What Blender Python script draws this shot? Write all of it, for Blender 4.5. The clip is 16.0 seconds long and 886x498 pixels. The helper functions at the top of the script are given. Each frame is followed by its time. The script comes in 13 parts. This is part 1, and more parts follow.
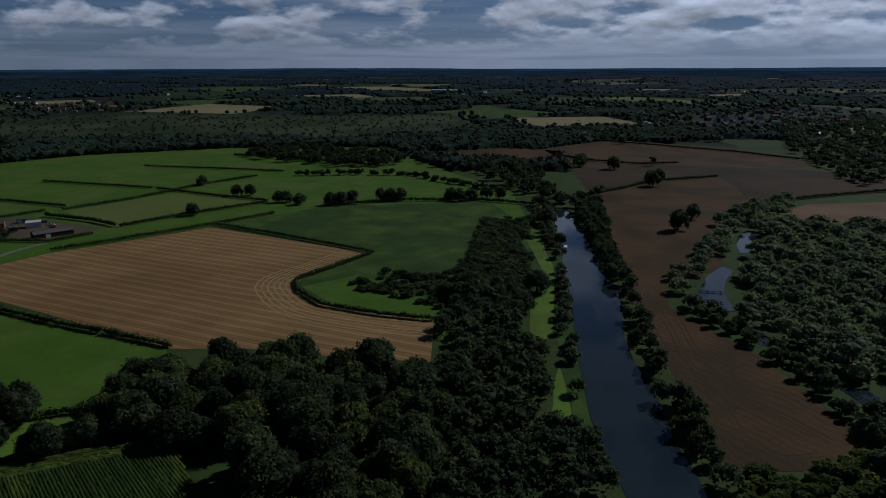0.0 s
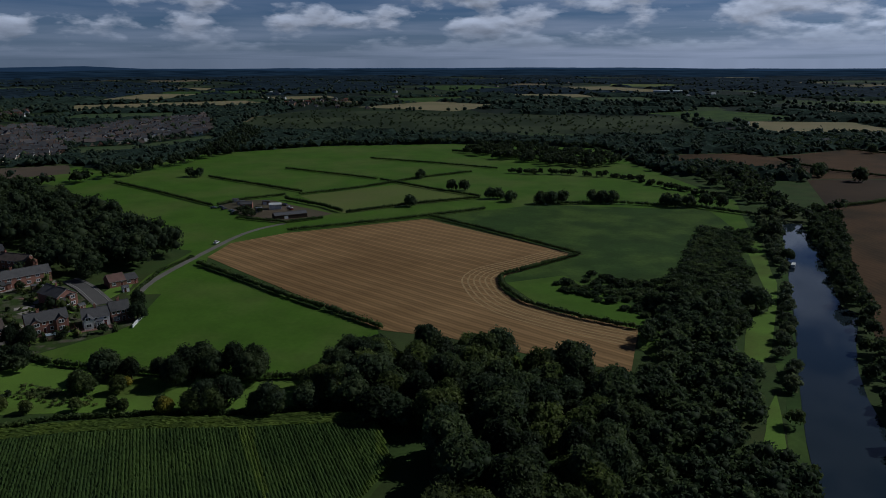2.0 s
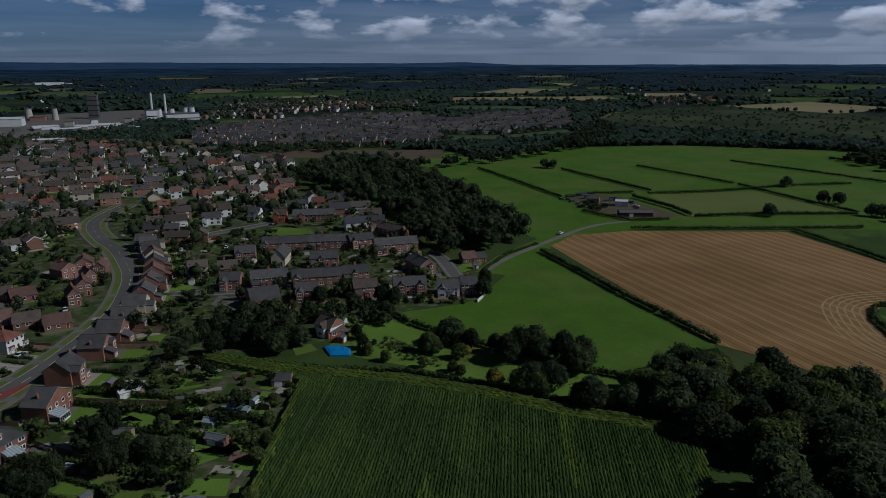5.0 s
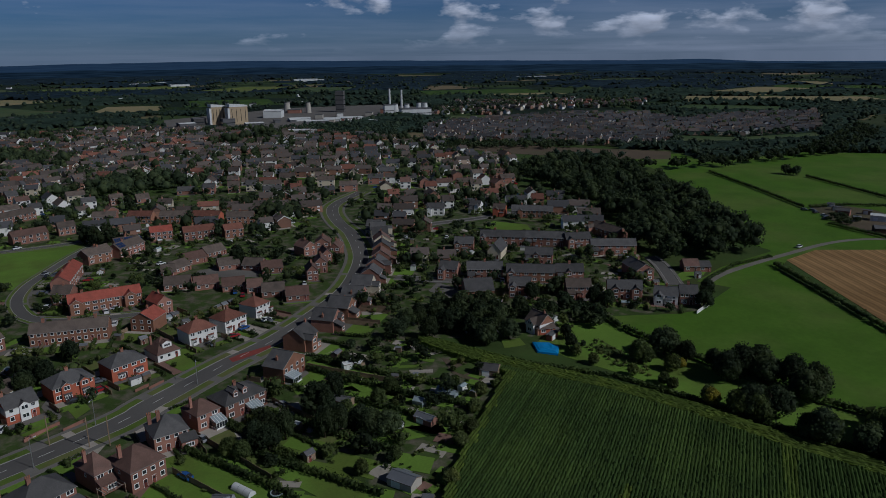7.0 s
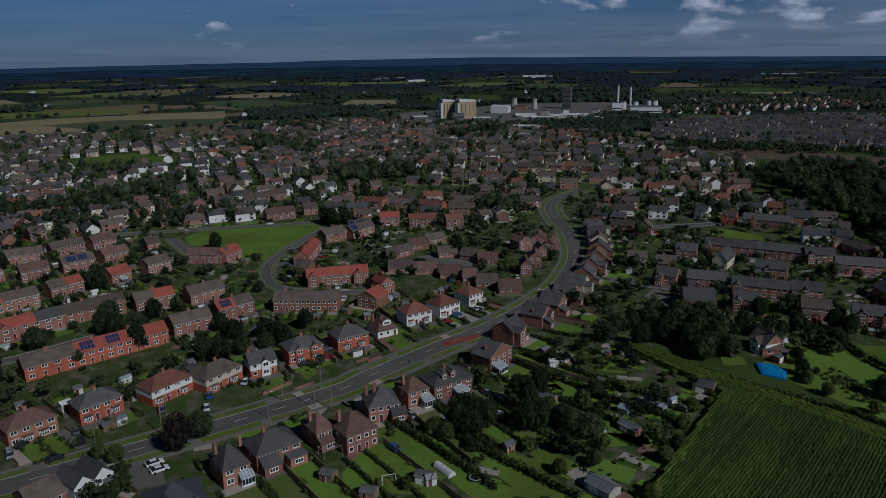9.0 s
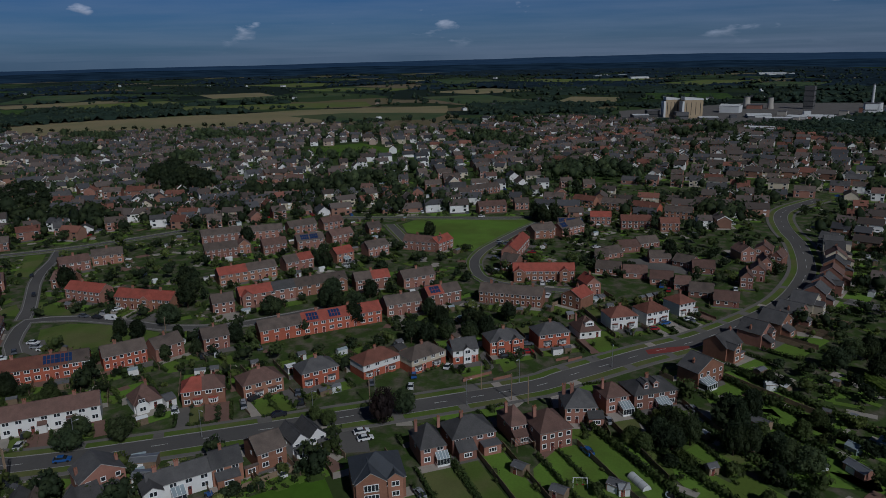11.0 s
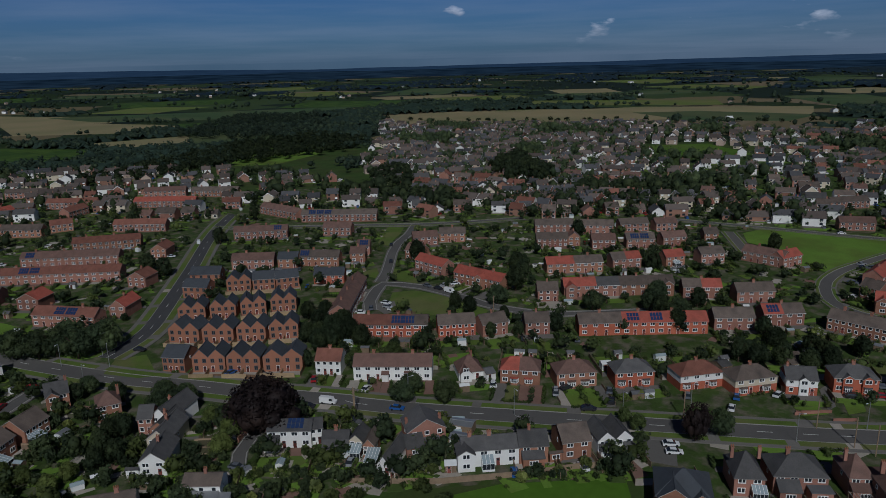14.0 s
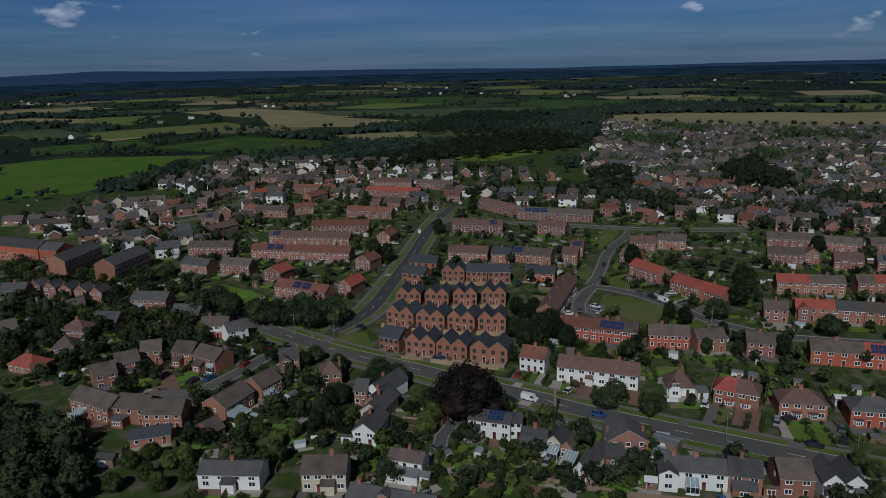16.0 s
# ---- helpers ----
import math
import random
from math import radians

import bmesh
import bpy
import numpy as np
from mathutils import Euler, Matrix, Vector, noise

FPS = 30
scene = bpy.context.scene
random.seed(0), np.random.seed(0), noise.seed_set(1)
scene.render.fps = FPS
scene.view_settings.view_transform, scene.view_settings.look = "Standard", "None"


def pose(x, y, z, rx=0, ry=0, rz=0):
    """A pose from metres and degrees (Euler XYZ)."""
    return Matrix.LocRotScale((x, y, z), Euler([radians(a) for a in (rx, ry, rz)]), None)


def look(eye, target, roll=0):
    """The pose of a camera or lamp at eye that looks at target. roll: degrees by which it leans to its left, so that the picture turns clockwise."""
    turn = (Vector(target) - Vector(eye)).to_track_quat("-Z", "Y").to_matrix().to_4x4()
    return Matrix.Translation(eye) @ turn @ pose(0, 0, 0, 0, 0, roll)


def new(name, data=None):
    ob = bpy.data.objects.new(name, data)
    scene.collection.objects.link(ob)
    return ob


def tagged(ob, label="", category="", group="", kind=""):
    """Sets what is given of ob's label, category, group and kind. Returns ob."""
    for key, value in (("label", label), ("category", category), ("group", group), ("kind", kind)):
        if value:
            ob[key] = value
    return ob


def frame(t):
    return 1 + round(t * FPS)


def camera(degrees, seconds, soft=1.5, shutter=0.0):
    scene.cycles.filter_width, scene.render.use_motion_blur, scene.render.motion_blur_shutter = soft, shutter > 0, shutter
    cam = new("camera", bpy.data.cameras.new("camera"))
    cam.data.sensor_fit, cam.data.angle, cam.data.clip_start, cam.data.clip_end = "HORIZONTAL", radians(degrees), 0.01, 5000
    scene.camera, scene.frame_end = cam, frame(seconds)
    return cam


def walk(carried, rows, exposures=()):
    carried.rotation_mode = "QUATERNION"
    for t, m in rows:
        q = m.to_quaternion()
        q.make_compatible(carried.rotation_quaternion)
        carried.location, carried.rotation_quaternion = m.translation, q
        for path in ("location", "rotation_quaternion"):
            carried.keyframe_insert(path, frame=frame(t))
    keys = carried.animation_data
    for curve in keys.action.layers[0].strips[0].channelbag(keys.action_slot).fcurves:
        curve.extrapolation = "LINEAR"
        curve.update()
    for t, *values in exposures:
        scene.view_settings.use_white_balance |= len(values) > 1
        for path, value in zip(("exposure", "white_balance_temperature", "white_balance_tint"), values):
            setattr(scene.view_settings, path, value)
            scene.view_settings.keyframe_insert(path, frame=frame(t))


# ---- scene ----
cam = camera(63.43, 16.0, soft=0.75)
EYE = (0.0, 0.0, 96.0)
PATH = [
    (0.0, pose(*EYE, 75.223, 0.045, 0.000)),
    (0.5, pose(*EYE, 75.219, -0.033, 4.010)),
    (1.0, pose(*EYE, 75.222, 0.064, 8.174)),
    (1.5, pose(*EYE, 75.219, 0.066, 12.398)),
    (2.0, pose(*EYE, 75.196, 0.097, 16.937)),
    (2.5, pose(*EYE, 75.189, 0.100, 21.624)),
    (3.0, pose(*EYE, 75.148, 0.051, 26.251)),
    (3.5, pose(*EYE, 75.109, 0.104, 30.772)),
    (4.0, pose(*EYE, 75.079, 0.138, 35.264)),
    (6.5, pose(*EYE, 74.931, 0.595, 58.026)),
    (7.0, pose(*EYE, 74.935, 0.661, 62.111)),
    (7.5, pose(*EYE, 74.915, 0.713, 66.231)),
    (8.0, pose(*EYE, 74.907, 0.827, 70.716)),
    (8.5, pose(*EYE, 74.901, 0.828, 75.274)),
    (11.0, pose(*EYE, 74.905, 1.057, 96.738)),
    (11.5, pose(*EYE, 74.931, 1.122, 100.931)),
    (12.0, pose(*EYE, 74.963, 1.154, 105.325)),
    (12.5, pose(*EYE, 75.020, 1.242, 109.880)),
    (13.0, pose(*EYE, 75.061, 1.337, 114.374)),
    (13.5, pose(*EYE, 75.114, 1.343, 118.929)),
    (14.0, pose(*EYE, 75.170, 1.392, 123.322)),
    (14.5, pose(*EYE, 75.250, 1.466, 127.669)),
    (15.0, pose(*EYE, 75.307, 1.471, 131.974)),
    (15.5, pose(*EYE, 75.390, 1.485, 136.168)),
    (16.0, pose(*EYE, 75.512, 1.467, 140.750)),
]
walk(cam, PATH, exposures=[(0.0, -1.75, 5650, 8), (2.0, -1.54, 5650, 8.5), (4.0, -1.44, 5650, 8.5), (7.0, -1.44, 5650, 9.5), (11.0, -1.57, 5600, 10), (13.0, -1.47, 5650, 9), (16.0, -1.31, 5680, 8.5)])

# ---- world and sun ----
SUN_AZ, SUN_EL = radians(55.0), radians(39.0)
sun = new("sun", bpy.data.lights.new("sun", "SUN"))
sun.data.energy, sun.data.angle, sun.data.color = 5.0, radians(0.6), (1.0, 0.95, 0.87)
SUN_WAY = Vector((math.sin(SUN_AZ) * math.cos(SUN_EL), math.cos(SUN_AZ) * math.cos(SUN_EL), math.sin(SUN_EL)))
sun.matrix_world = look(SUN_WAY * 400, (0, 0, 0))


def sky():
    """Blue sky with thin grey layers and lines of fair-weather cumulus."""
    w = bpy.data.worlds.new("sky")
    w.use_nodes = True
    nt = w.node_tree
    nt.nodes.clear()
    N, L = nt.nodes.new, nt.links.new
    out, bg = N("ShaderNodeOutputWorld"), N("ShaderNodeBackground")
    s = N("ShaderNodeTexSky")
    s.sky_type, s.sun_disc, s.sun_elevation, s.sun_rotation = "NISHITA", False, SUN_EL, SUN_AZ
    s.air_density, s.dust_density, s.ozone_density, s.altitude = 1.0, 0.6, 1.5, 100
    tc, sep = N("ShaderNodeTexCoord"), N("ShaderNodeSeparateXYZ")
    L(tc.outputs["Generated"], sep.inputs[0])

    def m(op, a, b=None, c=None, clamp=False):
        n = N("ShaderNodeMath")
        n.operation, n.use_clamp = op, clamp
        for i, v in enumerate((a, b, c)):
            if v is None:
                continue
            if isinstance(v, (int, float)):
                n.inputs[i].default_value = v
            else:
                L(v, n.inputs[i])
        return n.outputs[0]

    def ramp(v, stops):
        n = N("ShaderNodeValToRGB")
        n.color_ramp.elements[0].position, n.color_ramp.elements[0].color = stops[0][0], (*[stops[0][1]] * 3, 1)
        n.color_ramp.elements[1].position, n.color_ramp.elements[1].color = stops[1][0], (*[stops[1][1]] * 3, 1)
        L(v, n.inputs[0])
        return n.outputs[0]

    # flattened puffs of cloud; they thin out away from the sun's side
    com = N("ShaderNodeCombineXYZ")
    L(m("MULTIPLY", sep.outputs[0], 8.0), com.inputs[0])
    L(m("MULTIPLY", sep.outputs[1], 8.0), com.inputs[1])
    L(m("MULTIPLY", m("POWER", m("MAXIMUM", sep.outputs[2], 0.0), 0.75), 15.0), com.inputs[2])

    def noise_at(size, detail, rough, shift):
        mp, n = N("ShaderNodeMapping"), N("ShaderNodeTexNoise")
        mp.inputs["Location"].default_value, mp.inputs["Scale"].default_value = shift, size
        L(com.outputs[0], mp.inputs[0])
        L(mp.outputs[0], n.inputs["Vector"])
        n.inputs["Scale"].default_value, n.inputs["Detail"].default_value, n.inputs["Roughness"].default_value = 1.0, detail, rough
        return n.outputs["Fac"]

    side = m("MULTIPLY_ADD", sep.outputs[1], 0.5, m("MULTIPLY_ADD", sep.outputs[0], 0.28, 0.5), clamp=True)
    dens = noise_at((1.45, 1.45, 1.3), 7.0, 0.5, (3.1, 1.7, 0.4))
    above = noise_at((1.45, 1.45, 1.3), 7.0, 0.5, (3.1, 1.7, 0.62))
    limit = m("MULTIPLY_ADD", side, -0.240, 0.662)
    body = m("SUBTRACT", dens, limit)
    cover = ramp(body, ((0.0, 0.0), (0.10, 1.0)))
    low = ramp(sep.outputs[2], ((0.006, 0.0), (0.045, 1.0)))
    high = ramp(sep.outputs[2], ((0.10, 1.0), (0.36, 0.22)))
    cover = m("MULTIPLY", cover, m("MULTIPLY", low, high))
    # long thin layers, greyest towards the sun's side and the horizon
    thin = noise_at((0.45, 0.45, 2.2), 6.0, 0.55, (7.0, 2.0, 3.0))
    veil = m("MULTIPLY", ramp(thin, ((0.38, 0.25), (0.66, 1.0))), m("MULTIPLY_ADD", m("POWER", side, 3.0), 0.40, 0.23))
    veil = m("ADD", veil, m("MULTIPLY", ramp(sep.outputs[2], ((0.0, 0.45), (0.07, 0.0))), m("MULTIPLY_ADD", side, 0.8, 0.1)), clamp=True)
    veil = m("MULTIPLY", veil, high)
    # sunlit tops and rims, grey bellies
    lit = m("MULTIPLY_ADD", m("SUBTRACT", dens, above), 3.2, m("MULTIPLY_ADD", body, -0.9, 0.50), clamp=True)
    # cloud in the sun's quarter is the brightest
    glare = m("POWER", m("MAXIMUM", m("MULTIPLY_ADD", sep.outputs[0], math.sin(SUN_AZ), m("MULTIPLY", sep.outputs[1], math.cos(SUN_AZ))), 0.0), 3.0)
    shade = m("MULTIPLY", m("MULTIPLY_ADD", lit, 13.5, 8.0), m("MULTIPLY_ADD", glare, 0.95, 1.0))
    blue = N("ShaderNodeMixRGB")
    blue.blend_type = "MULTIPLY"
    blue.inputs[0].default_value = 1.0
    blue.inputs[2].default_value = (0.285, 0.60, 1.20, 1)
    L(s.outputs[0], blue.inputs[1])
    col = N("ShaderNodeMixRGB")
    thin_col = N("ShaderNodeCombineXYZ")
    for i, g in enumerate((9.9, 11.0, 13.9)):
        L(m("MULTIPLY_ADD", glare, g * 0.7, g), thin_col.inputs[i])
    L(thin_col.outputs[0], col.inputs[2])
    L(veil, col.inputs[0])
    L(blue.outputs[0], col.inputs[1])
    cl = N("ShaderNodeCombineXYZ")
    for i, g in enumerate((0.93, 0.98, 1.13)):
        L(m("MULTIPLY", shade, g), cl.inputs[i])
    top = N("ShaderNodeMixRGB")
    L(cover, top.inputs[0])
    L(col.outputs[0], top.inputs[1])
    L(cl.outputs[0], top.inputs[2])
    # the sky deepens towards the zenith
    deep = N("ShaderNodeMixRGB")
    deep.blend_type = "MULTIPLY"
    deep.inputs[0].default_value = 1.0
    L(top.outputs[0], deep.inputs[1])
    L(ramp(sep.outputs[2], ((0.11, 1.0), (0.45, 0.30))), deep.inputs[2])
    L(deep.outputs[0], bg.inputs[0])
    bg.inputs[1].default_value = 0.060
    L(bg.outputs[0], out.inputs[0])
    scene.world = w


sky()


# ---- materials ----
def mat(name, base, vary=0.25, scale=0.6, fine=6.0, rough=0.85, metal=0.0, bump=0.0, bump_scale=8.0, obj=0.0, island=0.0,
        second=None, second_scale=0.08, second_at=(0.45, 0.6), spec=0.12):
    """A surface with its colour varied at two scales, a patchy second colour, and fine relief. obj, island: how much each object or loose piece differs."""
    mt = bpy.data.materials.new(name)
    mt.use_nodes = True
    nt = mt.node_tree
    N, L = nt.nodes.new, nt.links.new
    b = nt.nodes["Principled BSDF"]
    b.inputs["Roughness"].default_value, b.inputs["Metallic"].default_value = rough, metal
    b.inputs["Specular IOR Level"].default_value = spec
    geo = N("ShaderNodeNewGeometry")
    pos = geo.outputs["Position"]

    def tex(s, detail=3.0):
        n = N("ShaderNodeTexNoise")
        n.inputs["Scale"].default_value, n.inputs["Detail"].default_value = s, detail
        L(pos, n.inputs["Vector"])
        return n.outputs["Fac"]

    def mth(op, a, c, d=None):
        n = N("ShaderNodeMath")
        n.operation = op
        for i, v in enumerate((a, c, d)):
            if v is None:
                continue
            if isinstance(v, (int, float)):
                n.inputs[i].default_value = v
            else:
                L(v, n.inputs[i])
        return n.outputs[0]

    color = None
    if second:
        n, r = N("ShaderNodeMixRGB"), N("ShaderNodeValToRGB")
        r.color_ramp.elements[0].position, r.color_ramp.elements[1].position = second_at
        L(tex(second_scale, 5.0), r.inputs[0])
        L(r.outputs[0], n.inputs[0])
        n.inputs[1].default_value, n.inputs[2].default_value = (*base, 1), (*second, 1)
        color = n.outputs[0]
    v = mth("MULTIPLY_ADD", tex(scale), 2 * vary, 1 - vary)
    v = mth("MULTIPLY", v, mth("MULTIPLY_ADD", tex(fine), 1.2 * vary, 1 - 0.6 * vary))
    if obj:
        oi = N("ShaderNodeObjectInfo")
        v = mth("MULTIPLY", v, mth("MULTIPLY_ADD", oi.outputs["Random"], 2 * obj, 1 - obj))
    if island:
        v = mth("MULTIPLY", v, mth("MULTIPLY_ADD", geo.outputs["Random Per Island"], 2 * island, 1 - island))
    mul = N("ShaderNodeVectorMath")
    mul.operation = "SCALE"
    if color is None:
        mul.inputs[0].default_value = base
    else:
        L(color, mul.inputs[0])
    L(v, mul.inputs["Scale"])
    L(mul.outputs[0], b.inputs["Base Color"])
    if bump:
        bp = N("ShaderNodeBump")
        bp.inputs["Strength"].default_value, bp.inputs["Distance"].default_value = bump, 0.06
        L(tex(bump_scale, 4.0), bp.inputs["Height"])
        L(bp.outputs[0], b.inputs["Normal"])
    return mt


def striped(mt, angle, period, depth, wob=1.5, sharp=1.0):
    """Adds parallel drill or tramline stripes to a field's colour: angle in degrees, period in metres."""
    nt = mt.node_tree
    N, L = nt.nodes.new, nt.links.new
    b = nt.nodes["Principled BSDF"]
    src = b.inputs["Base Color"].links[0].from_socket
    geo, mp, wv = N("ShaderNodeNewGeometry"), N("ShaderNodeMapping"), N("ShaderNodeTexWave")
    mp.inputs["Rotation"].default_value = (0, 0, radians(-angle))
    L(geo.outputs["Position"], mp.inputs[0])
    L(mp.outputs[0], wv.inputs["Vector"])
    wv.wave_profile, wv.bands_direction = "SIN", "Y"
    wv.inputs["Scale"].default_value = 0.314159 / period
    wv.inputs["Distortion"].default_value, wv.inputs["Detail"].default_value, wv.inputs["Detail Scale"].default_value = wob, 2.0, 0.6
    n, sc, pw = N("ShaderNodeMath"), N("ShaderNodeVectorMath"), N("ShaderNodeMath")
    n.operation, sc.operation, pw.operation = "MULTIPLY_ADD", "SCALE", "POWER"
    L(wv.outputs["Fac"], pw.inputs[0])
    pw.inputs[1].default_value = sharp
    L(pw.outputs[0], n.inputs[0])
    n.inputs[1].default_value, n.inputs[2].default_value = 2 * depth, 1 - depth
    L(src, sc.inputs[0])
    L(n.outputs[0], sc.inputs["Scale"])
    L(sc.outputs[0], b.inputs["Base Color"])
    return mt


def leafy(name, base, vary=0.3, obj=0.3, through_light=0.46, patch=1.0, patch_scale=0.11):
    mt = mat(name, base, vary=vary, scale=0.35, fine=2.2, rough=0.6, obj=obj, island=0.22, spec=0.1, second=(base[0] * (1 + 0.75 * patch), base[1] * (1 + 0.6 * patch), base[2] * (1 + 0.35 * patch)), second_scale=patch_scale, second_at=(0.46, 0.62))
    if through_light:
        # thin leaves let some light through
        nt = mt.node_tree
        b, out = nt.nodes["Principled BSDF"], nt.nodes["Material Output"]
        tr, mx = nt.nodes.new("ShaderNodeBsdfTranslucent"), nt.nodes.new("ShaderNodeMixShader")
        sc = nt.nodes.new("ShaderNodeVectorMath")
        sc.operation = "MULTIPLY"
        sc.inputs[1].default_value = (1.35, 1.4, 1.15)
        nt.links.new(b.inputs["Base Color"].links[0].from_socket, sc.inputs[0])
        nt.links.new(sc.outputs[0], tr.inputs[0])
        mx.inputs[0].default_value = through_light
        nt.links.new(b.outputs[0], mx.inputs[1])
        nt.links.new(tr.outputs[0], mx.inputs[2])
        nt.links.new(mx.outputs[0], out.inputs[0])
    return mt


M = {}
M["lawn"] = mat("lawn", (0.125, 0.215, 0.032), vary=0.3, scale=0.06, fine=1.5, second=(0.105, 0.15, 0.028), second_scale=0.035, bump=0.4, bump_scale=3)
M["verge"] = mat("verge", (0.095, 0.140, 0.028), vary=0.3, scale=0.1, fine=2.0, second=(0.13, 0.14, 0.05), second_scale=0.06, bump=0.4, bump_scale=3)
M["flags"] = mat("paving_flags", (0.33, 0.30, 0.255), vary=0.2, scale=0.5, fine=3.0)
M["garden"] = mat("garden_ground", (0.046, 0.074, 0.018), vary=0.5, scale=0.15, fine=1.3, second=(0.125, 0.112, 0.082), second_scale=0.22, second_at=(0.46, 0.66), bump=0.6, bump_scale=2)
M["pasture"] = mat("pasture", (0.070, 0.142, 0.014), vary=0.3, scale=0.06, fine=0.5, second=(0.096, 0.150, 0.026), second_scale=0.02, bump=0.4, bump_scale=2)
M["pasture_pale"] = mat("pale_pasture", (0.125, 0.165, 0.038), vary=0.2, scale=0.02, fine=0.5, second=(0.14, 0.15, 0.05), second_scale=0.01)
M["pasture_rough"] = mat("rough_pasture", (0.040, 0.078, 0.016), vary=0.5, scale=0.06, fine=0.5, second=(0.062, 0.105, 0.020), second_scale=0.03, bump=0.6, bump_scale=1)
# muted grass, cooled further so its colour carries some distance haze
M["pasture_far"] = mat("hazed_far_pasture", (0.058, 0.094, 0.038), vary=0.25, scale=0.02, fine=0.3, second=(0.085, 0.105, 0.045), second_scale=0.008)
M["moss"] = mat("heath", (0.050, 0.066, 0.028), vary=0.4, scale=0.02, fine=0.2, second=(0.022, 0.034, 0.012), second_scale=0.007, second_at=(0.42, 0.58))
M["stubble"] = striped(striped(mat("stubble", (0.305, 0.186, 0.080), vary=0.2, scale=0.05, fine=1.0, second=(0.240, 0.142, 0.058), second_scale=0.012, bump=0.5, bump_scale=2), -25.0, 6.2, 0.17, 1.6, 3.0), -25.0, 2.1, 0.13, 5.0)
M["plough"] = striped(mat("ploughed_soil", (0.092, 0.052, 0.023), vary=0.35, scale=0.03, fine=0.6, second=(0.056, 0.036, 0.016), second_scale=0.02, bump=0.8, bump_scale=1), 118.0, 3.2, 0.09, 9.0)
# own colour of the wheel ruts; on the field it paints cloud shadow
M["soil_dark"] = mat("rut_and_cloud_shade_soil", (0.062, 0.040, 0.022), vary=0.3, scale=0.03, fine=0.5, second=(0.044, 0.030, 0.017), second_scale=0.01)
M["dry_soil"] = mat("dry_soil", (0.20, 0.125, 0.075), vary=0.2, scale=0.03, fine=0.4, second=(0.16, 0.10, 0.06), second_scale=0.02)
M["straw"] = mat("straw_field", (0.27, 0.225, 0.12), vary=0.15, scale=0.02, fine=0.3, second=(0.22, 0.20, 0.10), second_scale=0.01)
M["bare_ground"] = mat("bare_ground", (0.115, 0.088, 0.062), vary=0.25, scale=0.03, fine=0.4, second=(0.085, 0.085, 0.045), second_scale=0.012)
M["swath"] = mat("straw_swath", (0.37, 0.255, 0.12), vary=0.45, scale=0.3, fine=2.0)
M["corn_ground"] = mat("corn_soil", (0.058, 0.09, 0.023), vary=0.3, scale=0.2, fine=2.0)
M["corn"] = leafy("maize_leaf", (0.066, 0.110, 0.030), obj=0.0, patch=0.5, patch_scale=0.05)
M["corn_edge"] = leafy("maize_tassel", (0.112, 0.162, 0.034), obj=0.0, patch=0.5, patch_scale=0.16)
M["asphalt"] = mat("asphalt", (0.108, 0.103, 0.098), vary=0.18, scale=0.05, fine=1.5, rough=0.9, second=(0.126, 0.119, 0.111), second_scale=0.03, bump=0.2, bump_scale=20)
M["asphalt_new"] = mat("new_asphalt", (0.070, 0.070, 0.072), vary=0.2, scale=0.08, fine=1.5, rough=0.85, bump=0.2, bump_scale=20)
M["asphalt_old"] = mat("worn_asphalt", (0.150, 0.140, 0.128), vary=0.25, scale=0.1, fine=2.0, rough=0.92)
M["footway"] = mat("footway", (0.165, 0.155, 0.142), vary=0.2, scale=0.2, fine=3.0, rough=0.9)
M["kerb"] = mat("kerb_concrete", (0.30, 0.29, 0.27), vary=0.2, scale=0.5)
M["paint"] = mat("road_paint", (0.55, 0.55, 0.52), vary=0.35, scale=0.8, fine=4.0)
M["red_surface"] = mat("red_road_surface", (0.24, 0.06, 0.05), vary=0.3, scale=0.4)
M["block"] = mat("block_paving", (0.20, 0.12, 0.095), vary=0.25, scale=0.3, fine=5.0)
M["gravel"] = mat("gravel", (0.37, 0.33, 0.285), vary=0.25, scale=0.3, fine=6.0)
M["track"] = mat("concrete_track", (0.18, 0.168, 0.148), vary=0.25, scale=0.15, fine=2.0)
M["brick"] = mat("red_brick", (0.285, 0.143, 0.106), vary=0.28, scale=0.45, fine=4.0, obj=0.22, bump=0.3, bump_scale=12)
M["brick_bright"] = mat("orange_red_brick", (0.41, 0.122, 0.072), vary=0.28, scale=0.45, fine=4.0, obj=0.12, bump=0.3, bump_scale=12)
M["brick_brown"] = mat("brown_brick", (0.295, 0.146, 0.095), vary=0.28, scale=0.45, fine=4.0, obj=0.2, bump=0.3, bump_scale=12)
M["brick_new"] = mat("new_orange_brick", (0.305, 0.140, 0.088), vary=0.12, scale=0.5, fine=9.0, obj=0.08)
M["white"] = mat("white_render", (0.74, 0.73, 0.70), vary=0.1, scale=0.4, fine=4.0, obj=0.06)
M["cream"] = mat("cream_render", (0.56, 0.49, 0.37), vary=0.12, scale=0.4, fine=4.0, obj=0.1)
M["slate"] = mat("grey_slate", (0.094, 0.091, 0.090), vary=0.34, scale=0.7, fine=3.5, second=(0.064, 0.063, 0.064), second_scale=0.35, second_at=(0.5, 0.72), rough=0.62, obj=0.22, bump=0.4, bump_scale=6)
M["slate_new"] = mat("new_slate", (0.062, 0.068, 0.077), vary=0.22, scale=0.7, fine=3.5, second=(0.054, 0.058, 0.065), second_scale=0.35, second_at=(0.5, 0.72), rough=0.6, obj=0.08, bump=0.3, bump_scale=6)
M["tile_brown"] = mat("brown_roof_tile", (0.124, 0.098, 0.082), vary=0.34, scale=0.7, fine=3.5, second=(0.073, 0.060, 0.053), second_scale=0.35, second_at=(0.5, 0.72), rough=0.8, obj=0.22, bump=0.4, bump_scale=5)
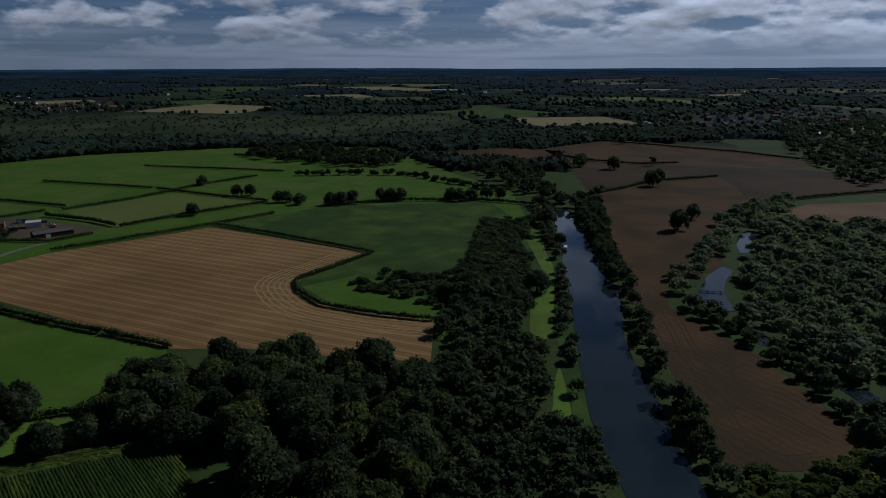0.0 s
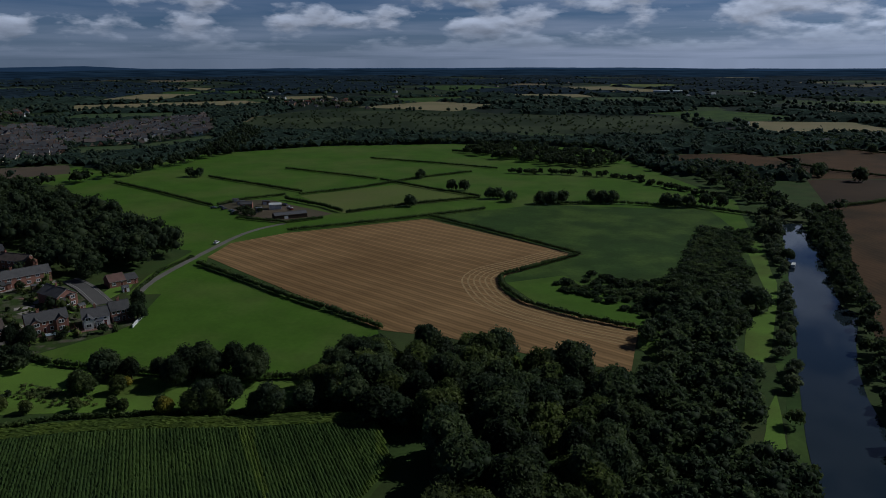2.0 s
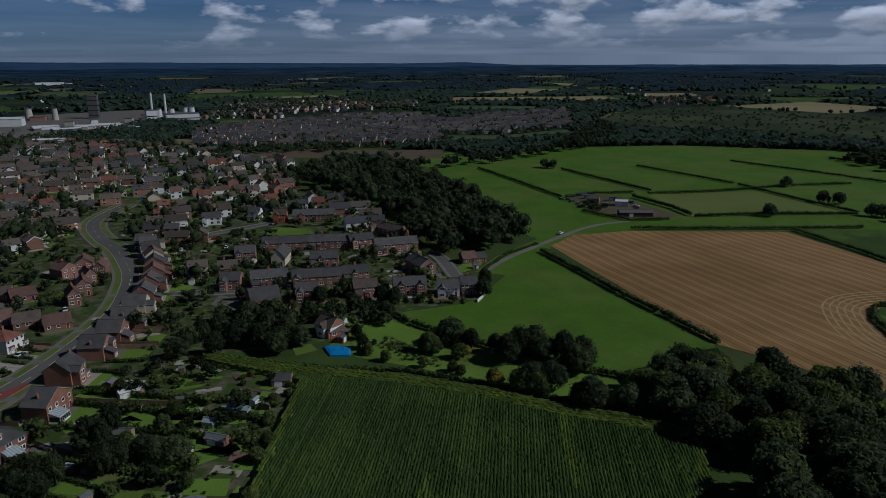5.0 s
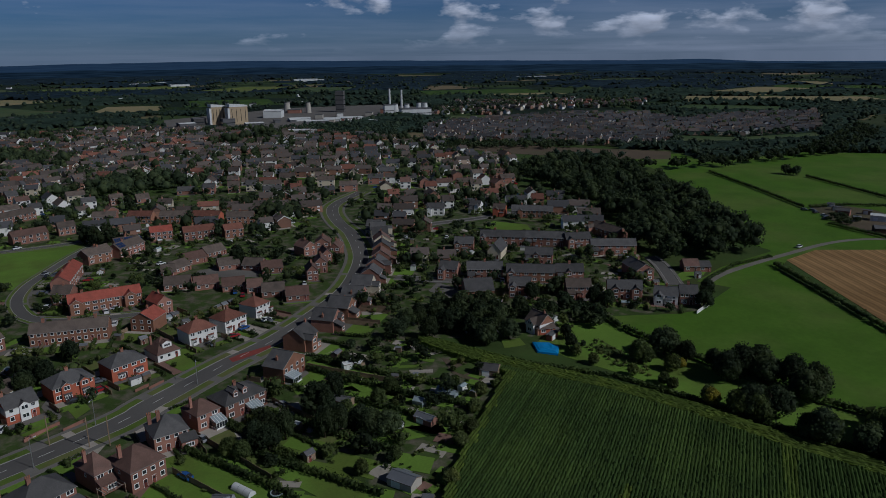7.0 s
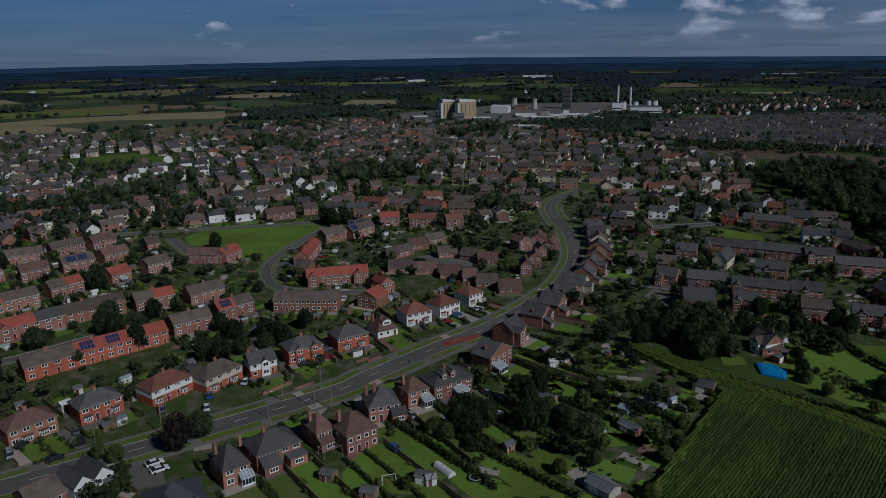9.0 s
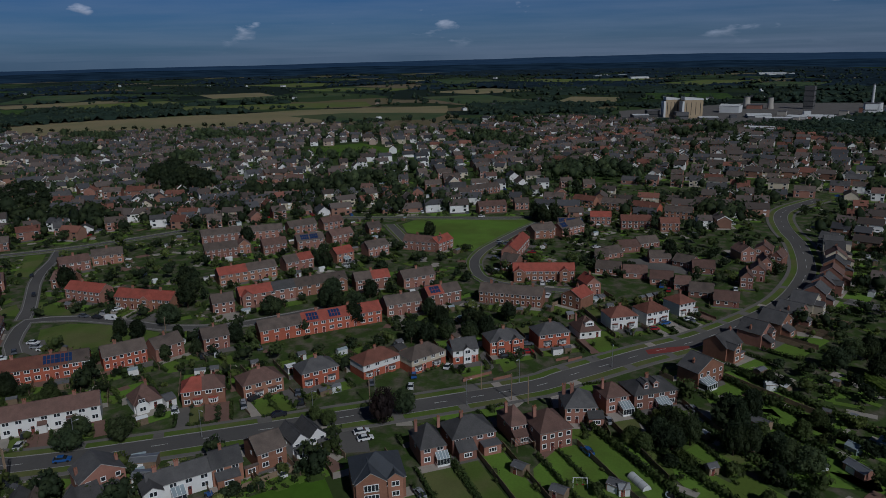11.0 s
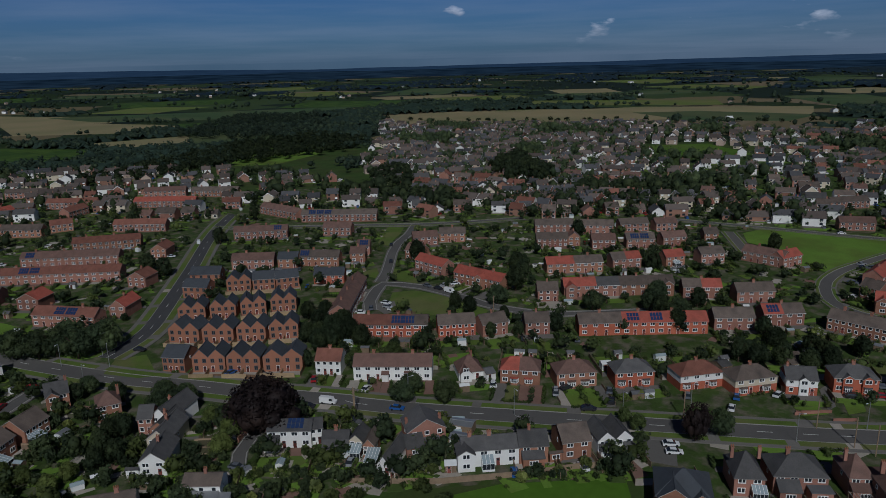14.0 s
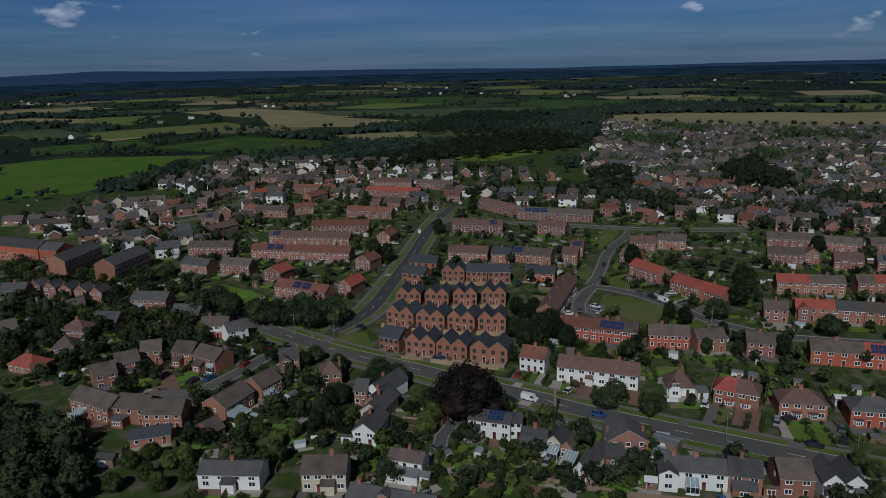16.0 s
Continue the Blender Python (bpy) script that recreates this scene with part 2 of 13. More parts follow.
M["tile_red"] = mat("red_roof_tile", (0.188, 0.083, 0.060), vary=0.34, scale=0.7, fine=3.5, second=(0.133, 0.060, 0.045), second_scale=0.35, second_at=(0.5, 0.72), rough=0.8, obj=0.2, bump=0.4, bump_scale=5)
M["tile_bright"] = mat("bright_red_roof_tile", (0.33, 0.090, 0.064), vary=0.34, scale=0.7, fine=3.5, second=(0.223, 0.069, 0.050), second_scale=0.35, second_at=(0.5, 0.72), rough=0.75, obj=0.1, bump=0.4, bump_scale=5)
M["tile_plum"] = mat("plum_roof_tile", (0.158, 0.096, 0.078), vary=0.34, scale=0.7, fine=3.5, second=(0.112, 0.072, 0.060), second_scale=0.35, second_at=(0.5, 0.72), rough=0.8, obj=0.2, bump=0.4, bump_scale=5)
M["upvc"] = mat("white_window_frame", (0.78, 0.78, 0.77), vary=0.05, rough=0.4)
M["dark_frame"] = mat("dark_window_frame", (0.10, 0.10, 0.105), vary=0.1, rough=0.5)
M["fascia"] = mat("eaves_board", (0.30, 0.28, 0.26), vary=0.2, rough=0.6, obj=0.5)
M["glass"] = mat("window_glass", (0.025, 0.03, 0.036), vary=0.2, rough=0.06, spec=0.6)
M["glass_roof"] = mat("conservatory_glass", (0.30, 0.36, 0.38), vary=0.15, rough=0.12, spec=0.6)
M["door"] = mat("painted_door", (0.16, 0.05, 0.04), vary=0.1, rough=0.4, obj=0.6)
M["pot"] = mat("chimney_clay", (0.33, 0.14, 0.08), vary=0.2)
M["lead"] = mat("flat_roof_felt", (0.12, 0.12, 0.125), vary=0.25, scale=0.6, rough=0.7)
M["wood"] = mat("fence_timber", (0.24, 0.175, 0.118), vary=0.3, scale=0.8, fine=8.0, obj=0.3)
M["new_timber"] = mat("raw_timber", (0.36, 0.26, 0.155), vary=0.3, scale=0.8, fine=6.0, obj=0.2)
M["steel"] = mat("galvanised_steel", (0.42, 0.43, 0.44), vary=0.12, rough=0.4, metal=0.7)
M["cladding"] = mat("pale_metal_cladding", (0.62, 0.63, 0.62), vary=0.12, scale=0.1, fine=0.8, rough=0.5)
M["tan_panel"] = mat("tan_wall_panels", (0.40, 0.31, 0.20), vary=0.15, scale=0.1, fine=0.8)
M["concrete"] = mat("concrete", (0.42, 0.39, 0.34), vary=0.15, scale=0.1, fine=0.8)
M["solar"] = mat("solar_panel", (0.022, 0.042, 0.110), vary=0.15, rough=0.15, spec=0.6)
M["tarpaulin"] = mat("blue_tarpaulin", (0.02, 0.22, 0.50), vary=0.2, scale=0.5, rough=0.5)
M["tyre"] = mat("tyre_rubber", (0.02, 0.02, 0.02))
M["bark"] = mat("bark", (0.07, 0.05, 0.035), vary=0.35, scale=2.0, bump=0.8)
M["leaf"] = leafy("oak_leaf", (0.049, 0.07, 0.036))
M["leaf_mid"] = leafy("ash_leaf", (0.076, 0.102, 0.036))
M["leaf_light"] = leafy("willow_leaf", (0.112, 0.138, 0.05))
M["leaf_grey"] = leafy("grey_willow_leaf", (0.098, 0.124, 0.076))
M["leaf_gold"] = leafy("golden_leaf", (0.20, 0.185, 0.035))
M["leaf_dark"] = leafy("dark_leaf", (0.031, 0.045, 0.023))
# leaf of the far woods, with distance haze mixed in as extra blue
M["leaf_far"] = leafy("haze_blue_leaf", (0.041, 0.063, 0.044))
M["leaf_copper"] = leafy("copper_beech_leaf", (0.014, 0.010, 0.010), obj=0.0, through_light=0.0)
M["hedge"] = leafy("hedge_leaf", (0.052, 0.078, 0.027))
for i, c in enumerate(((0.7, 0.7, 0.7), (0.03, 0.03, 0.035), (0.30, 0.31, 0.33), (0.03, 0.10, 0.30), (0.32, 0.02, 0.025), (0.12, 0.13, 0.15))):
    M["car%d" % i] = mat("car_paint", c, vary=0.04, rough=0.25, spec=0.5)

# the joined houses of the far town differ from house to house
M["far_tan"] = mat("town_pale_brick", (0.34, 0.265, 0.21), vary=0.2, scale=0.03, fine=0.5, island=0.3)
# both canopies are pushed towards blue to stand for haze over distance
M["canopy"] = mat("hazed_wood_canopy", (0.028, 0.045, 0.034), vary=0.75, scale=0.02, fine=0.2, rough=0.95, spec=0.02)
M["canopy_far"] = mat("haze_blue_canopy", (0.017, 0.030, 0.041), vary=0.7, scale=0.01, fine=0.08, rough=0.95, spec=0.05)
M["far_brick"] = mat("town_brick", (0.262, 0.146, 0.104), vary=0.2, scale=0.03, fine=0.5, island=0.25)
M["far_brown"] = mat("town_brown_tile", (0.105, 0.086, 0.076), vary=0.2, scale=0.03, fine=0.5, island=0.35)
M["far_slate"] = mat("town_slate", (0.074, 0.074, 0.078), vary=0.2, scale=0.03, fine=0.5, island=0.3)
M["far_red"] = mat("town_red_tile", (0.190, 0.086, 0.062), vary=0.2, scale=0.03, fine=0.5, island=0.3)


# ---- builders ----
TOWNS, FIELDS, HOUSES, SINGLE = [], [], [], []


def mesh_of(name, verts, faces, mats, slots=None, smooth=False):
    """A mesh from arrays of vertices and equal-sided faces, or from lists."""
    me = bpy.data.meshes.new(name)
    if isinstance(verts, np.ndarray):
        n = faces.shape[1]
        me.vertices.add(len(verts))
        me.vertices.foreach_set("co", verts.astype(np.float32).ravel())
        me.loops.add(faces.size)
        me.loops.foreach_set("vertex_index", faces.astype(np.int32).ravel())
        me.polygons.add(len(faces))
        me.polygons.foreach_set("loop_start", np.arange(0, faces.size, n, dtype=np.int32))
        me.update(calc_edges=True)
    else:
        me.from_pydata(verts, [], faces)
    for m in mats:
        me.materials.append(m)
    if slots is not None:
        me.polygons.foreach_set("material_index", np.asarray(slots, dtype=np.int32))
    me.polygons.foreach_set("use_smooth", np.full(len(me.polygons), smooth, dtype=bool))
    me.update()
    return me


def under(ob, parent, m=None):
    ob.parent = parent
    if m is not None:
        ob.matrix_basis = m
    return ob


class Solid:
    """Gathers boxes, prisms and polygons into one mesh."""

    def __init__(self):
        self.v, self.f, self.s = [], [], []

    def face(self, pts, slot=0):
        k = len(self.v)
        self.v += [tuple(p) for p in pts]
        self.f.append(tuple(range(k, k + len(pts))))
        self.s.append(slot)

    def box(self, x0, x1, y0, y1, z0, z1, slot=0, bottom=False):
        a = [(x0, y0), (x1, y0), (x1, y1), (x0, y1)]
        k = len(self.v)
        self.v += [(x, y, z0) for x, y in a] + [(x, y, z1) for x, y in a]
        fs = [(k + i, k + (i + 1) % 4, k + 4 + (i + 1) % 4, k + 4 + i) for i in range(4)] + [(k + 4, k + 5, k + 6, k + 7)]
        if bottom:
            fs.append((k + 3, k + 2, k + 1, k))
        self.f += fs
        self.s += [slot] * len(fs)

    def prism(self, pts, z0, z1, slot=0):
        """An upright prism over a plan polygon (anticlockwise)."""
        n, k = len(pts), len(self.v)
        self.v += [(*p, z0) for p in pts] + [(*p, z1) for p in pts]
        self.f += [(k + i, k + (i + 1) % n, k + n + (i + 1) % n, k + n + i) for i in range(n)] + [tuple(range(k + n, k + 2 * n))]
        self.s += [slot] * (n + 1)

    def mesh(self, name, *mats):
        return mesh_of(name, self.v, self.f, mats, self.s)


def thing(name, label, category, group="", m=None, kind="", me=None):
    ob = tagged(new(name, me), label, category, group, kind)
    if m is not None:
        ob.matrix_basis = m
    return ob


def part(name, me, parent, m=None, label=""):
    return under(tagged(new(name, me), label), parent, m)


def sheet(name, pts, z, m, label, category, kind="structure"):
    """A flat patch of ground over a plan polygon, with a turned-down rim."""
    s = Solid()
    if category in ("field", "green", "river", "heath", "yard", "road", "driveway", "car park", "lawn"):
        FIELDS.append(pts)
    a = sum(p[0] * q[1] - q[0] * p[1] for p, q in zip(pts, pts[1:] + pts[:1]))
    s.prism(pts if a > 0 else pts[::-1], 0.0, z)
    return thing(name, label, category, kind=kind, me=s.mesh(name, m))


def strip_mesh(name, line, w, z, m, off=0.0):
    """A band of width w along a line of points, moved sideways by off."""
    n = len(line)
    v = []
    for i, p in enumerate(line):
        a, b = Vector(line[max(i - 1, 0)]), Vector(line[min(i + 1, n - 1)])
        t = (b - a).normalized()
        nrm = Vector((-t.y, t.x))
        for o in (off + w / 2, off - w / 2):
            q = Vector(p) + nrm * o
            v += [(q.x, q.y, z), (q.x, q.y, 0.0)]
    f = []
    for i in range(n - 1):
        k = 4 * i
        f += [(k, k + 2, k + 6, k + 4), (k, k + 4, k + 5, k + 1), (k + 2, k + 3, k + 7, k + 6)]
    f += [(0, 1, 3, 2), (4 * n - 4, 4 * n - 2, 4 * n - 1, 4 * n - 3)]
    return mesh_of(name, v, f, [m])


def smooth_line(line, step=6.0):
    """Points every few metres along a smooth curve through the given ones."""
    p = [Vector(q) for q in line]
    p = [p[0] * 2 - p[1]] + p + [p[-1] * 2 - p[-2]]
    out = []
    for i in range(1, len(p) - 2):
        a, b, c, d = p[i - 1:i + 3]
        n = max(1, int((c - b).length / step))
        for k in range(n):
            t = k / n
            out.append(0.5 * (2 * b + (c - a) * t + (2 * a - 5 * b + 4 * c - d) * t * t + (3 * b - a - 3 * c + d) * t ** 3))
    out.append(p[-2])
    return [tuple(q) for q in out]


def inside(x, y, poly):
    r = False
    for (x1, y1), (x2, y2) in zip(poly, poly[1:] + poly[:1]):
        if (y1 > y) != (y2 > y) and x < (x2 - x1) * (y - y1) / (y2 - y1) + x1:
            r = not r
    return r


# ---- trees ----
ICO = bmesh.new()
bmesh.ops.create_icosphere(ICO, subdivisions=1, radius=1.0)
ICO_V, ICO_F = np.array([v.co[:] for v in ICO.verts]), np.array([[v.index for v in f.verts] for f in ICO.faces])
ICO.free()


def leaf_cloud(seed, lumps, leaves, flat=0.42):
    """A unit crown: uneven lumps, and sprays of leaves on them. Returns lump points, lump faces, spray centres and spray corners."""
    rg = np.random.default_rng(seed)
    c = rg.normal(size=(lumps, 3))
    c /= np.linalg.norm(c, axis=1)[:, None]
    c[:, 2] = np.abs(c[:, 2]) * 1.2 - 0.42
    rad = rg.uniform(0.27, 0.47, lumps)
    c *= (1.0 - rad * 0.8)[:, None] * rg.uniform(0.8, 1.1, lumps)[:, None]
    c[0], rad[0] = (0, 0, 0.0), 0.66 if lumps > 1 else 0.92
    core = (ICO_V[None] * (1 + rg.normal(0, 0.09 if lumps > 1 else 0.2, (lumps, len(ICO_V), 1))) * rad[:, None, None] * 0.71 + c[:, None]).reshape(-1, 3)
    cf = (ICO_F[None] + (np.arange(lumps) * len(ICO_V))[:, None, None]).reshape(-1, 3)
    pick = rg.choice(lumps, leaves, p=rad ** 2 / np.sum(rad ** 2))
    d = rg.normal(size=(leaves, 3))
    d /= np.linalg.norm(d, axis=1)[:, None]
    p = c[pick] + d * rad[pick][:, None] * rg.uniform(0.84, 1.10 if lumps > 1 else 1.28, leaves)[:, None]
    out = np.linalg.norm(p, axis=1)
    p = p * np.where(out < 0.62, 0.75 / np.maximum(out, 0.1), 1.0)[:, None]
    up = d + rg.normal(size=(leaves, 3)) * (flat if lumps > 1 else 0.65)
    up /= np.linalg.norm(up, axis=1)[:, None]
    a = np.cross(up, rg.normal(size=(leaves, 3)))
    a /= np.linalg.norm(a, axis=1)[:, None]
    b = np.cross(up, a)
    s = rg.uniform(0.55, 1.35, leaves)[:, None]
    off = np.stack([(-a - b * 0.8) * s, (a * 1.1 - b * 0.6) * s, (a * 0.1 + b * 1.2) * s], 1)
    return core, cf, p, off


def crown_arrays(cloud, r, h, base, size, x=0.0, y=0.0, turn=0.0):
    """The crown at its size in metres; the sprays keep theirs. Triangles."""
    core, cf, p, off = cloud
    hh = h * (1 - base) / 2
    c, s = math.cos(turn), math.sin(turn)

    def place(q):
        return np.stack([x + (q[:, 0] * c - q[:, 1] * s) * r, y + (q[:, 0] * s + q[:, 1] * c) * r, h * base + hh + q[:, 2] * hh], 1)

    v = np.concatenate([place(core), (place(p)[:, None] + off * size).reshape(-1, 3)])
    v[:, 2] = np.maximum(v[:, 2], 0.05)
    q = len(core) + 3 * np.arange(len(p))[:, None]
    f = np.concatenate([cf, q + np.array([[0, 1, 2]])])
    return v, f


def trunk_mesh(seed, r, h):
    """A tapered trunk with limbs that fork up into the crown."""
    rg = random.Random(seed)
    s = Solid()

    def limb(a, b, ra, rb, n=6):
        d = (b - a).normalized()
        x = d.orthogonal().normalized()
        y = d.cross(x)
        k = len(s.v)
        for p, q in ((a, ra), (b, rb)):
            s.v += [tuple(p + (x * math.cos(t) + y * math.sin(t)) * q) for t in (2 * math.pi * i / n for i in range(n))]
        s.f += [(k + i, k + (i + 1) % n, k + n + (i + 1) % n, k + n + i) for i in range(n)]
        s.s += [0] * n

    w = 0.035 * h
    fork = Vector((0, 0, h * 0.32))
    limb(Vector((0, 0, -0.1)), fork, w, w * 0.75, 8)
    for i in range(5):
        t = 2 * math.pi * (i + rg.random() * 0.6) / 5
        tip = Vector((math.cos(t) * r * 0.6, math.sin(t) * r * 0.6, h * rg.uniform(0.6, 0.8)))
        limb(fork, tip, w * 0.5, w * 0.15)
    limb(fork, Vector((0, 0, h * 0.85)), w * 0.6, w * 0.15)
    return s.mesh("trunk", M["bark"])


def crown_mesh(seed, r, h, lumps, leaves, size, m, base=0.28):
    v, f = crown_arrays(leaf_cloud(seed, lumps, leaves), r, h, base, size)
    return mesh_of("crown", v, f, [m], smooth=True)


TREES = {}
TREE_LABEL = {
    "leaf": ("broad dark green oak tree with a domed crown", 5.2, 10.5), "leaf_mid": ("mid green ash tree with a loose crown", 4.6, 10.0),
    "leaf_light": ("pale green willow tree with a rounded crown", 4.2, 8.5), "leaf_grey": ("grey-green willow with a wide crown", 4.6, 8.5),
    "leaf_gold": ("small yellow-green garden tree", 2.6, 5.5), "leaf_dark": ("dark evergreen tree with a dense crown", 4.0, 10.5),
    "leaf_copper": ("huge copper beech with very dark purple leaves", 6.6, 11.5)}


def tree(x, y, size=1.0, m="leaf", far=False, tall=1.0, group="", label=""):
    """A tree on the ground; size 1 is about ten metres high."""
    text, r, h = TREE_LABEL[m]
    k = (m, far, random.randrange(4))
    if k not in TREES:
        i = len(TREES) + 11
        base = -0.2 if far is True else -0.08
        TREES[k] = (trunk_mesh(i, r, h), crown_mesh(i, r, h, *{False: (28, 1900, 0.27), "mid": (24, 1500, 0.33), True: (16, 420, 0.46), "fine": (70, 5200, 0.24)}[far], M[m], base))
    tm, cm = TREES[k]
    a = random.uniform(0, 360)
    sx = size * random.uniform(0.92, 1.08)
    mt = pose(x, y, 0, 0, 0, a) @ Matrix.Diagonal((sx, sx * random.uniform(0.9, 1.1), size * tall, 1))
    ob = thing("tree", label or text, "tree", group, mt)
    part("trunk", tm, ob)
    part("crown", cm, ob)
    return ob


BUSH = {}


def bush(x, y, size=1.0, m="leaf_mid", tall=1.0, group="garden shrubs"):
    k = (m, random.randrange(3))
    if k not in BUSH:
        v, f = crown_arrays(leaf_cloud(500 + len(BUSH), 9, 160), 1.5, 2.4, 0.0, 0.2)
        BUSH[k] = mesh_of("bush", v, f, [M[m]], smooth=True)
    ob = thing("bush", {"leaf_gold": "rounded yellow-green garden shrub", "leaf_dark": "dark evergreen garden shrub"}.get(m, "rounded green garden shrub"), "shrub", group, me=BUSH[k])
    ob.matrix_basis = pose(x, y, 0, 0, 0, random.uniform(0, 360)) @ Matrix.Diagonal((size, size, size * tall, 1))
    return ob


CLOUDS = {}


def wood(name, spots, m, label, category="wood", leaves=130, lumps=12, size=0.5, base=0.0):
    """Many trees as one mass: spots of (x, y, radius, height); size is that of a spray of leaves in metres."""
    if not spots:
        return None
    key = (leaves, lumps)
    if key not in CLOUDS:
        CLOUDS[key] = [leaf_cloud(900 + i, lumps, leaves) for i in range(6)]
    rg = random.Random(len(spots))
    vs, fs, n = [], [], 0
    for x, y, r, h in spots:
        v, f = crown_arrays(CLOUDS[key][rg.randrange(6)], r, h, base, size, x, y, rg.uniform(0, 6.28))
        vs.append(v)
        fs.append(f + n)
        n += len(v)
    return thing(name, label, category, kind="stuff", me=mesh_of(name, np.concatenate(vs), np.concatenate(fs), [M[m]], smooth=True))


def fill(poly, step, seed, r=(3.0, 5.0), h=(7.0, 12.0), thin=0.0):
    """Spots for trees that fill a plan polygon."""
    rg = random.Random(seed)
    xs, ys = [p[0] for p in poly], [p[1] for p in poly]
    out = []
    y = min(ys)
    while y < max(ys):
        x = min(xs)
        while x < max(xs):
            a, b = x + rg.uniform(-0.45, 0.45) * step, y + rg.uniform(-0.45, 0.45) * step
            if inside(a, b, poly) and rg.random() >= thin:
                k = rg.random()
                out.append((a, b, r[0] + (r[1] - r[0]) * k, h[0] + (h[1] - h[0]) * (0.6 * k + 0.4 * rg.random())))
            x += step
        y += step
    return out


def off_water(spots, polys):
    """The spots whose crowns leave the water open to the sky."""
    def near(x, y, r, poly):
        for (ax, ay), (bx, by) in zip(poly, poly[1:] + poly[:1]):
            t = min(1.0, max(0.0, ((x - ax) * (bx - ax) + (y - ay) * (by - ay)) / ((bx - ax) ** 2 + (by - ay) ** 2)))
            if math.hypot(x - ax - t * (bx - ax), y - ay - t * (by - ay)) < r:
                return True
        return inside(x, y, poly)

    return [q for q in spots if not any(near(q[0], q[1] + 1.5, q[2] * 0.8, p) for p in polys)]


def along(line, step, seed, r=(0.9, 1.4), h=(1.6, 2.6), wander=0.4, miss=0.0):
    """Spots along a line, for hedges and rows of trees."""
    rg = random.Random(seed)
    out = []
    for a, b in zip(line, line[1:]):
        d = math.dist(a, b)
        n = max(1, int(d / step))
        for i in range(n):
            t = (i + rg.random() * 0.6) / n
            if rg.random() < miss:
                continue
            out.append((a[0] + (b[0] - a[0]) * t + rg.uniform(-wander, wander), a[1] + (b[1] - a[1]) * t + rg.uniform(-wander, wander), rg.uniform(*r), rg.uniform(*h)))
    return out


def hedge(line, w=1.3, h=1.8, m="hedge", seed=1, label="clipped dark green field hedge", leaves=70):
    return wood("hedge", along(line, w * 0.7, seed, (w * 0.7, w * 1.0), (h * 0.85, h * 1.15), 0.2), m, label, "hedge", max(12, leaves // 4), 1, 0.3)


# ---- houses ----
WIN = {}
SOLAR = []


def window_mesh(w, h, frame_of="upvc"):
    """A white casement: one moulded frame with mullions, and dark panes set back in it. Faces -y."""
    k = (round(w, 1), round(h, 1), frame_of)
    if k not in WIN:
        f, n = 0.14, max(1, round(w / 0.8))
        s = Solid()
        xs, zs = [], [-h / 2 - 0.06, -h / 2 + f, h / 2 - f, h / 2]
        for i in range(n):
            x = -w / 2 + (w - f) * i / n
            xs += [x, x + f]
        xs += [w / 2 - f, w / 2]
        for z in zs:
            s.v += [(x, -0.07, z) for x in xs]
        m = len(xs)

        def quad(q, slot):
            s.f.append(q)
            s.s.append(slot)

        for j in range(3):
            for i in range(m - 1):
                q = (j * m + i, j * m + i + 1, (j + 1) * m + i + 1, (j + 1) * m + i)
                if j == 1 and i % 2 == 1:
                    t = len(s.v)
                    s.v += [(s.v[c][0], -0.02, s.v[c][2]) for c in q]
                    for e in range(4):
                        quad((q[e], q[(e + 1) % 4], t + (e + 1) % 4, t + e), 0)
                    quad((t, t + 1, t + 2, t + 3), 1)
                else:
                    quad(q, 0)
        ring = list(range(m)) + [m * 2 - 1, m * 3 - 1] + list(range(4 * m - 1, 3 * m - 1, -1)) + [2 * m, m]
        t = len(s.v)
        s.v += [(s.v[c][0], 0.02, s.v[c][2]) for c in ring]
        for e in range(len(ring)):
            o = (e + 1) % len(ring)
            quad((ring[o], ring[e], t + e, t + o), 0)
        WIN[k] = s.mesh("window", M[frame_of], M["glass"])
    return WIN[k]


DOOR = {}


def door_mesh(kind="door"):
    if kind not in DOOR:
        s = Solid()
        if kind == "door":
            s.box(-0.52, 0.52, -0.05, 0.02, 0, 2.15, 1)
            s.box(-0.44, 0.44, -0.09, 0.0, 0, 2.05, 0)
            s.box(-0.25, 0.25, -0.10, 0.0, 1.3, 1.85, 2)
        elif kind == "garage":
            s.box(-1.2, 1.2, -0.05, 0.02, 0, 2.15, 0)
            for i in range(4):
                s.box(-1.12, 1.12, -0.08, 0.0, 0.06 + i * 0.52, 0.52 + i * 0.52, 0)
        else:
            s.box(-1.3, 1.3, -0.05, 0.02, 0, 2.15, 1)
            for i in range(2):
                s.box(-1.2 + i * 1.22, -0.02 + i * 1.22, -0.06, 0.0, 0.1, 2.05, 2)
        DOOR[kind] = s.mesh(kind, M["door"] if kind == "door" else M["upvc"], M["upvc"], M["glass"])
    return DOOR[kind]


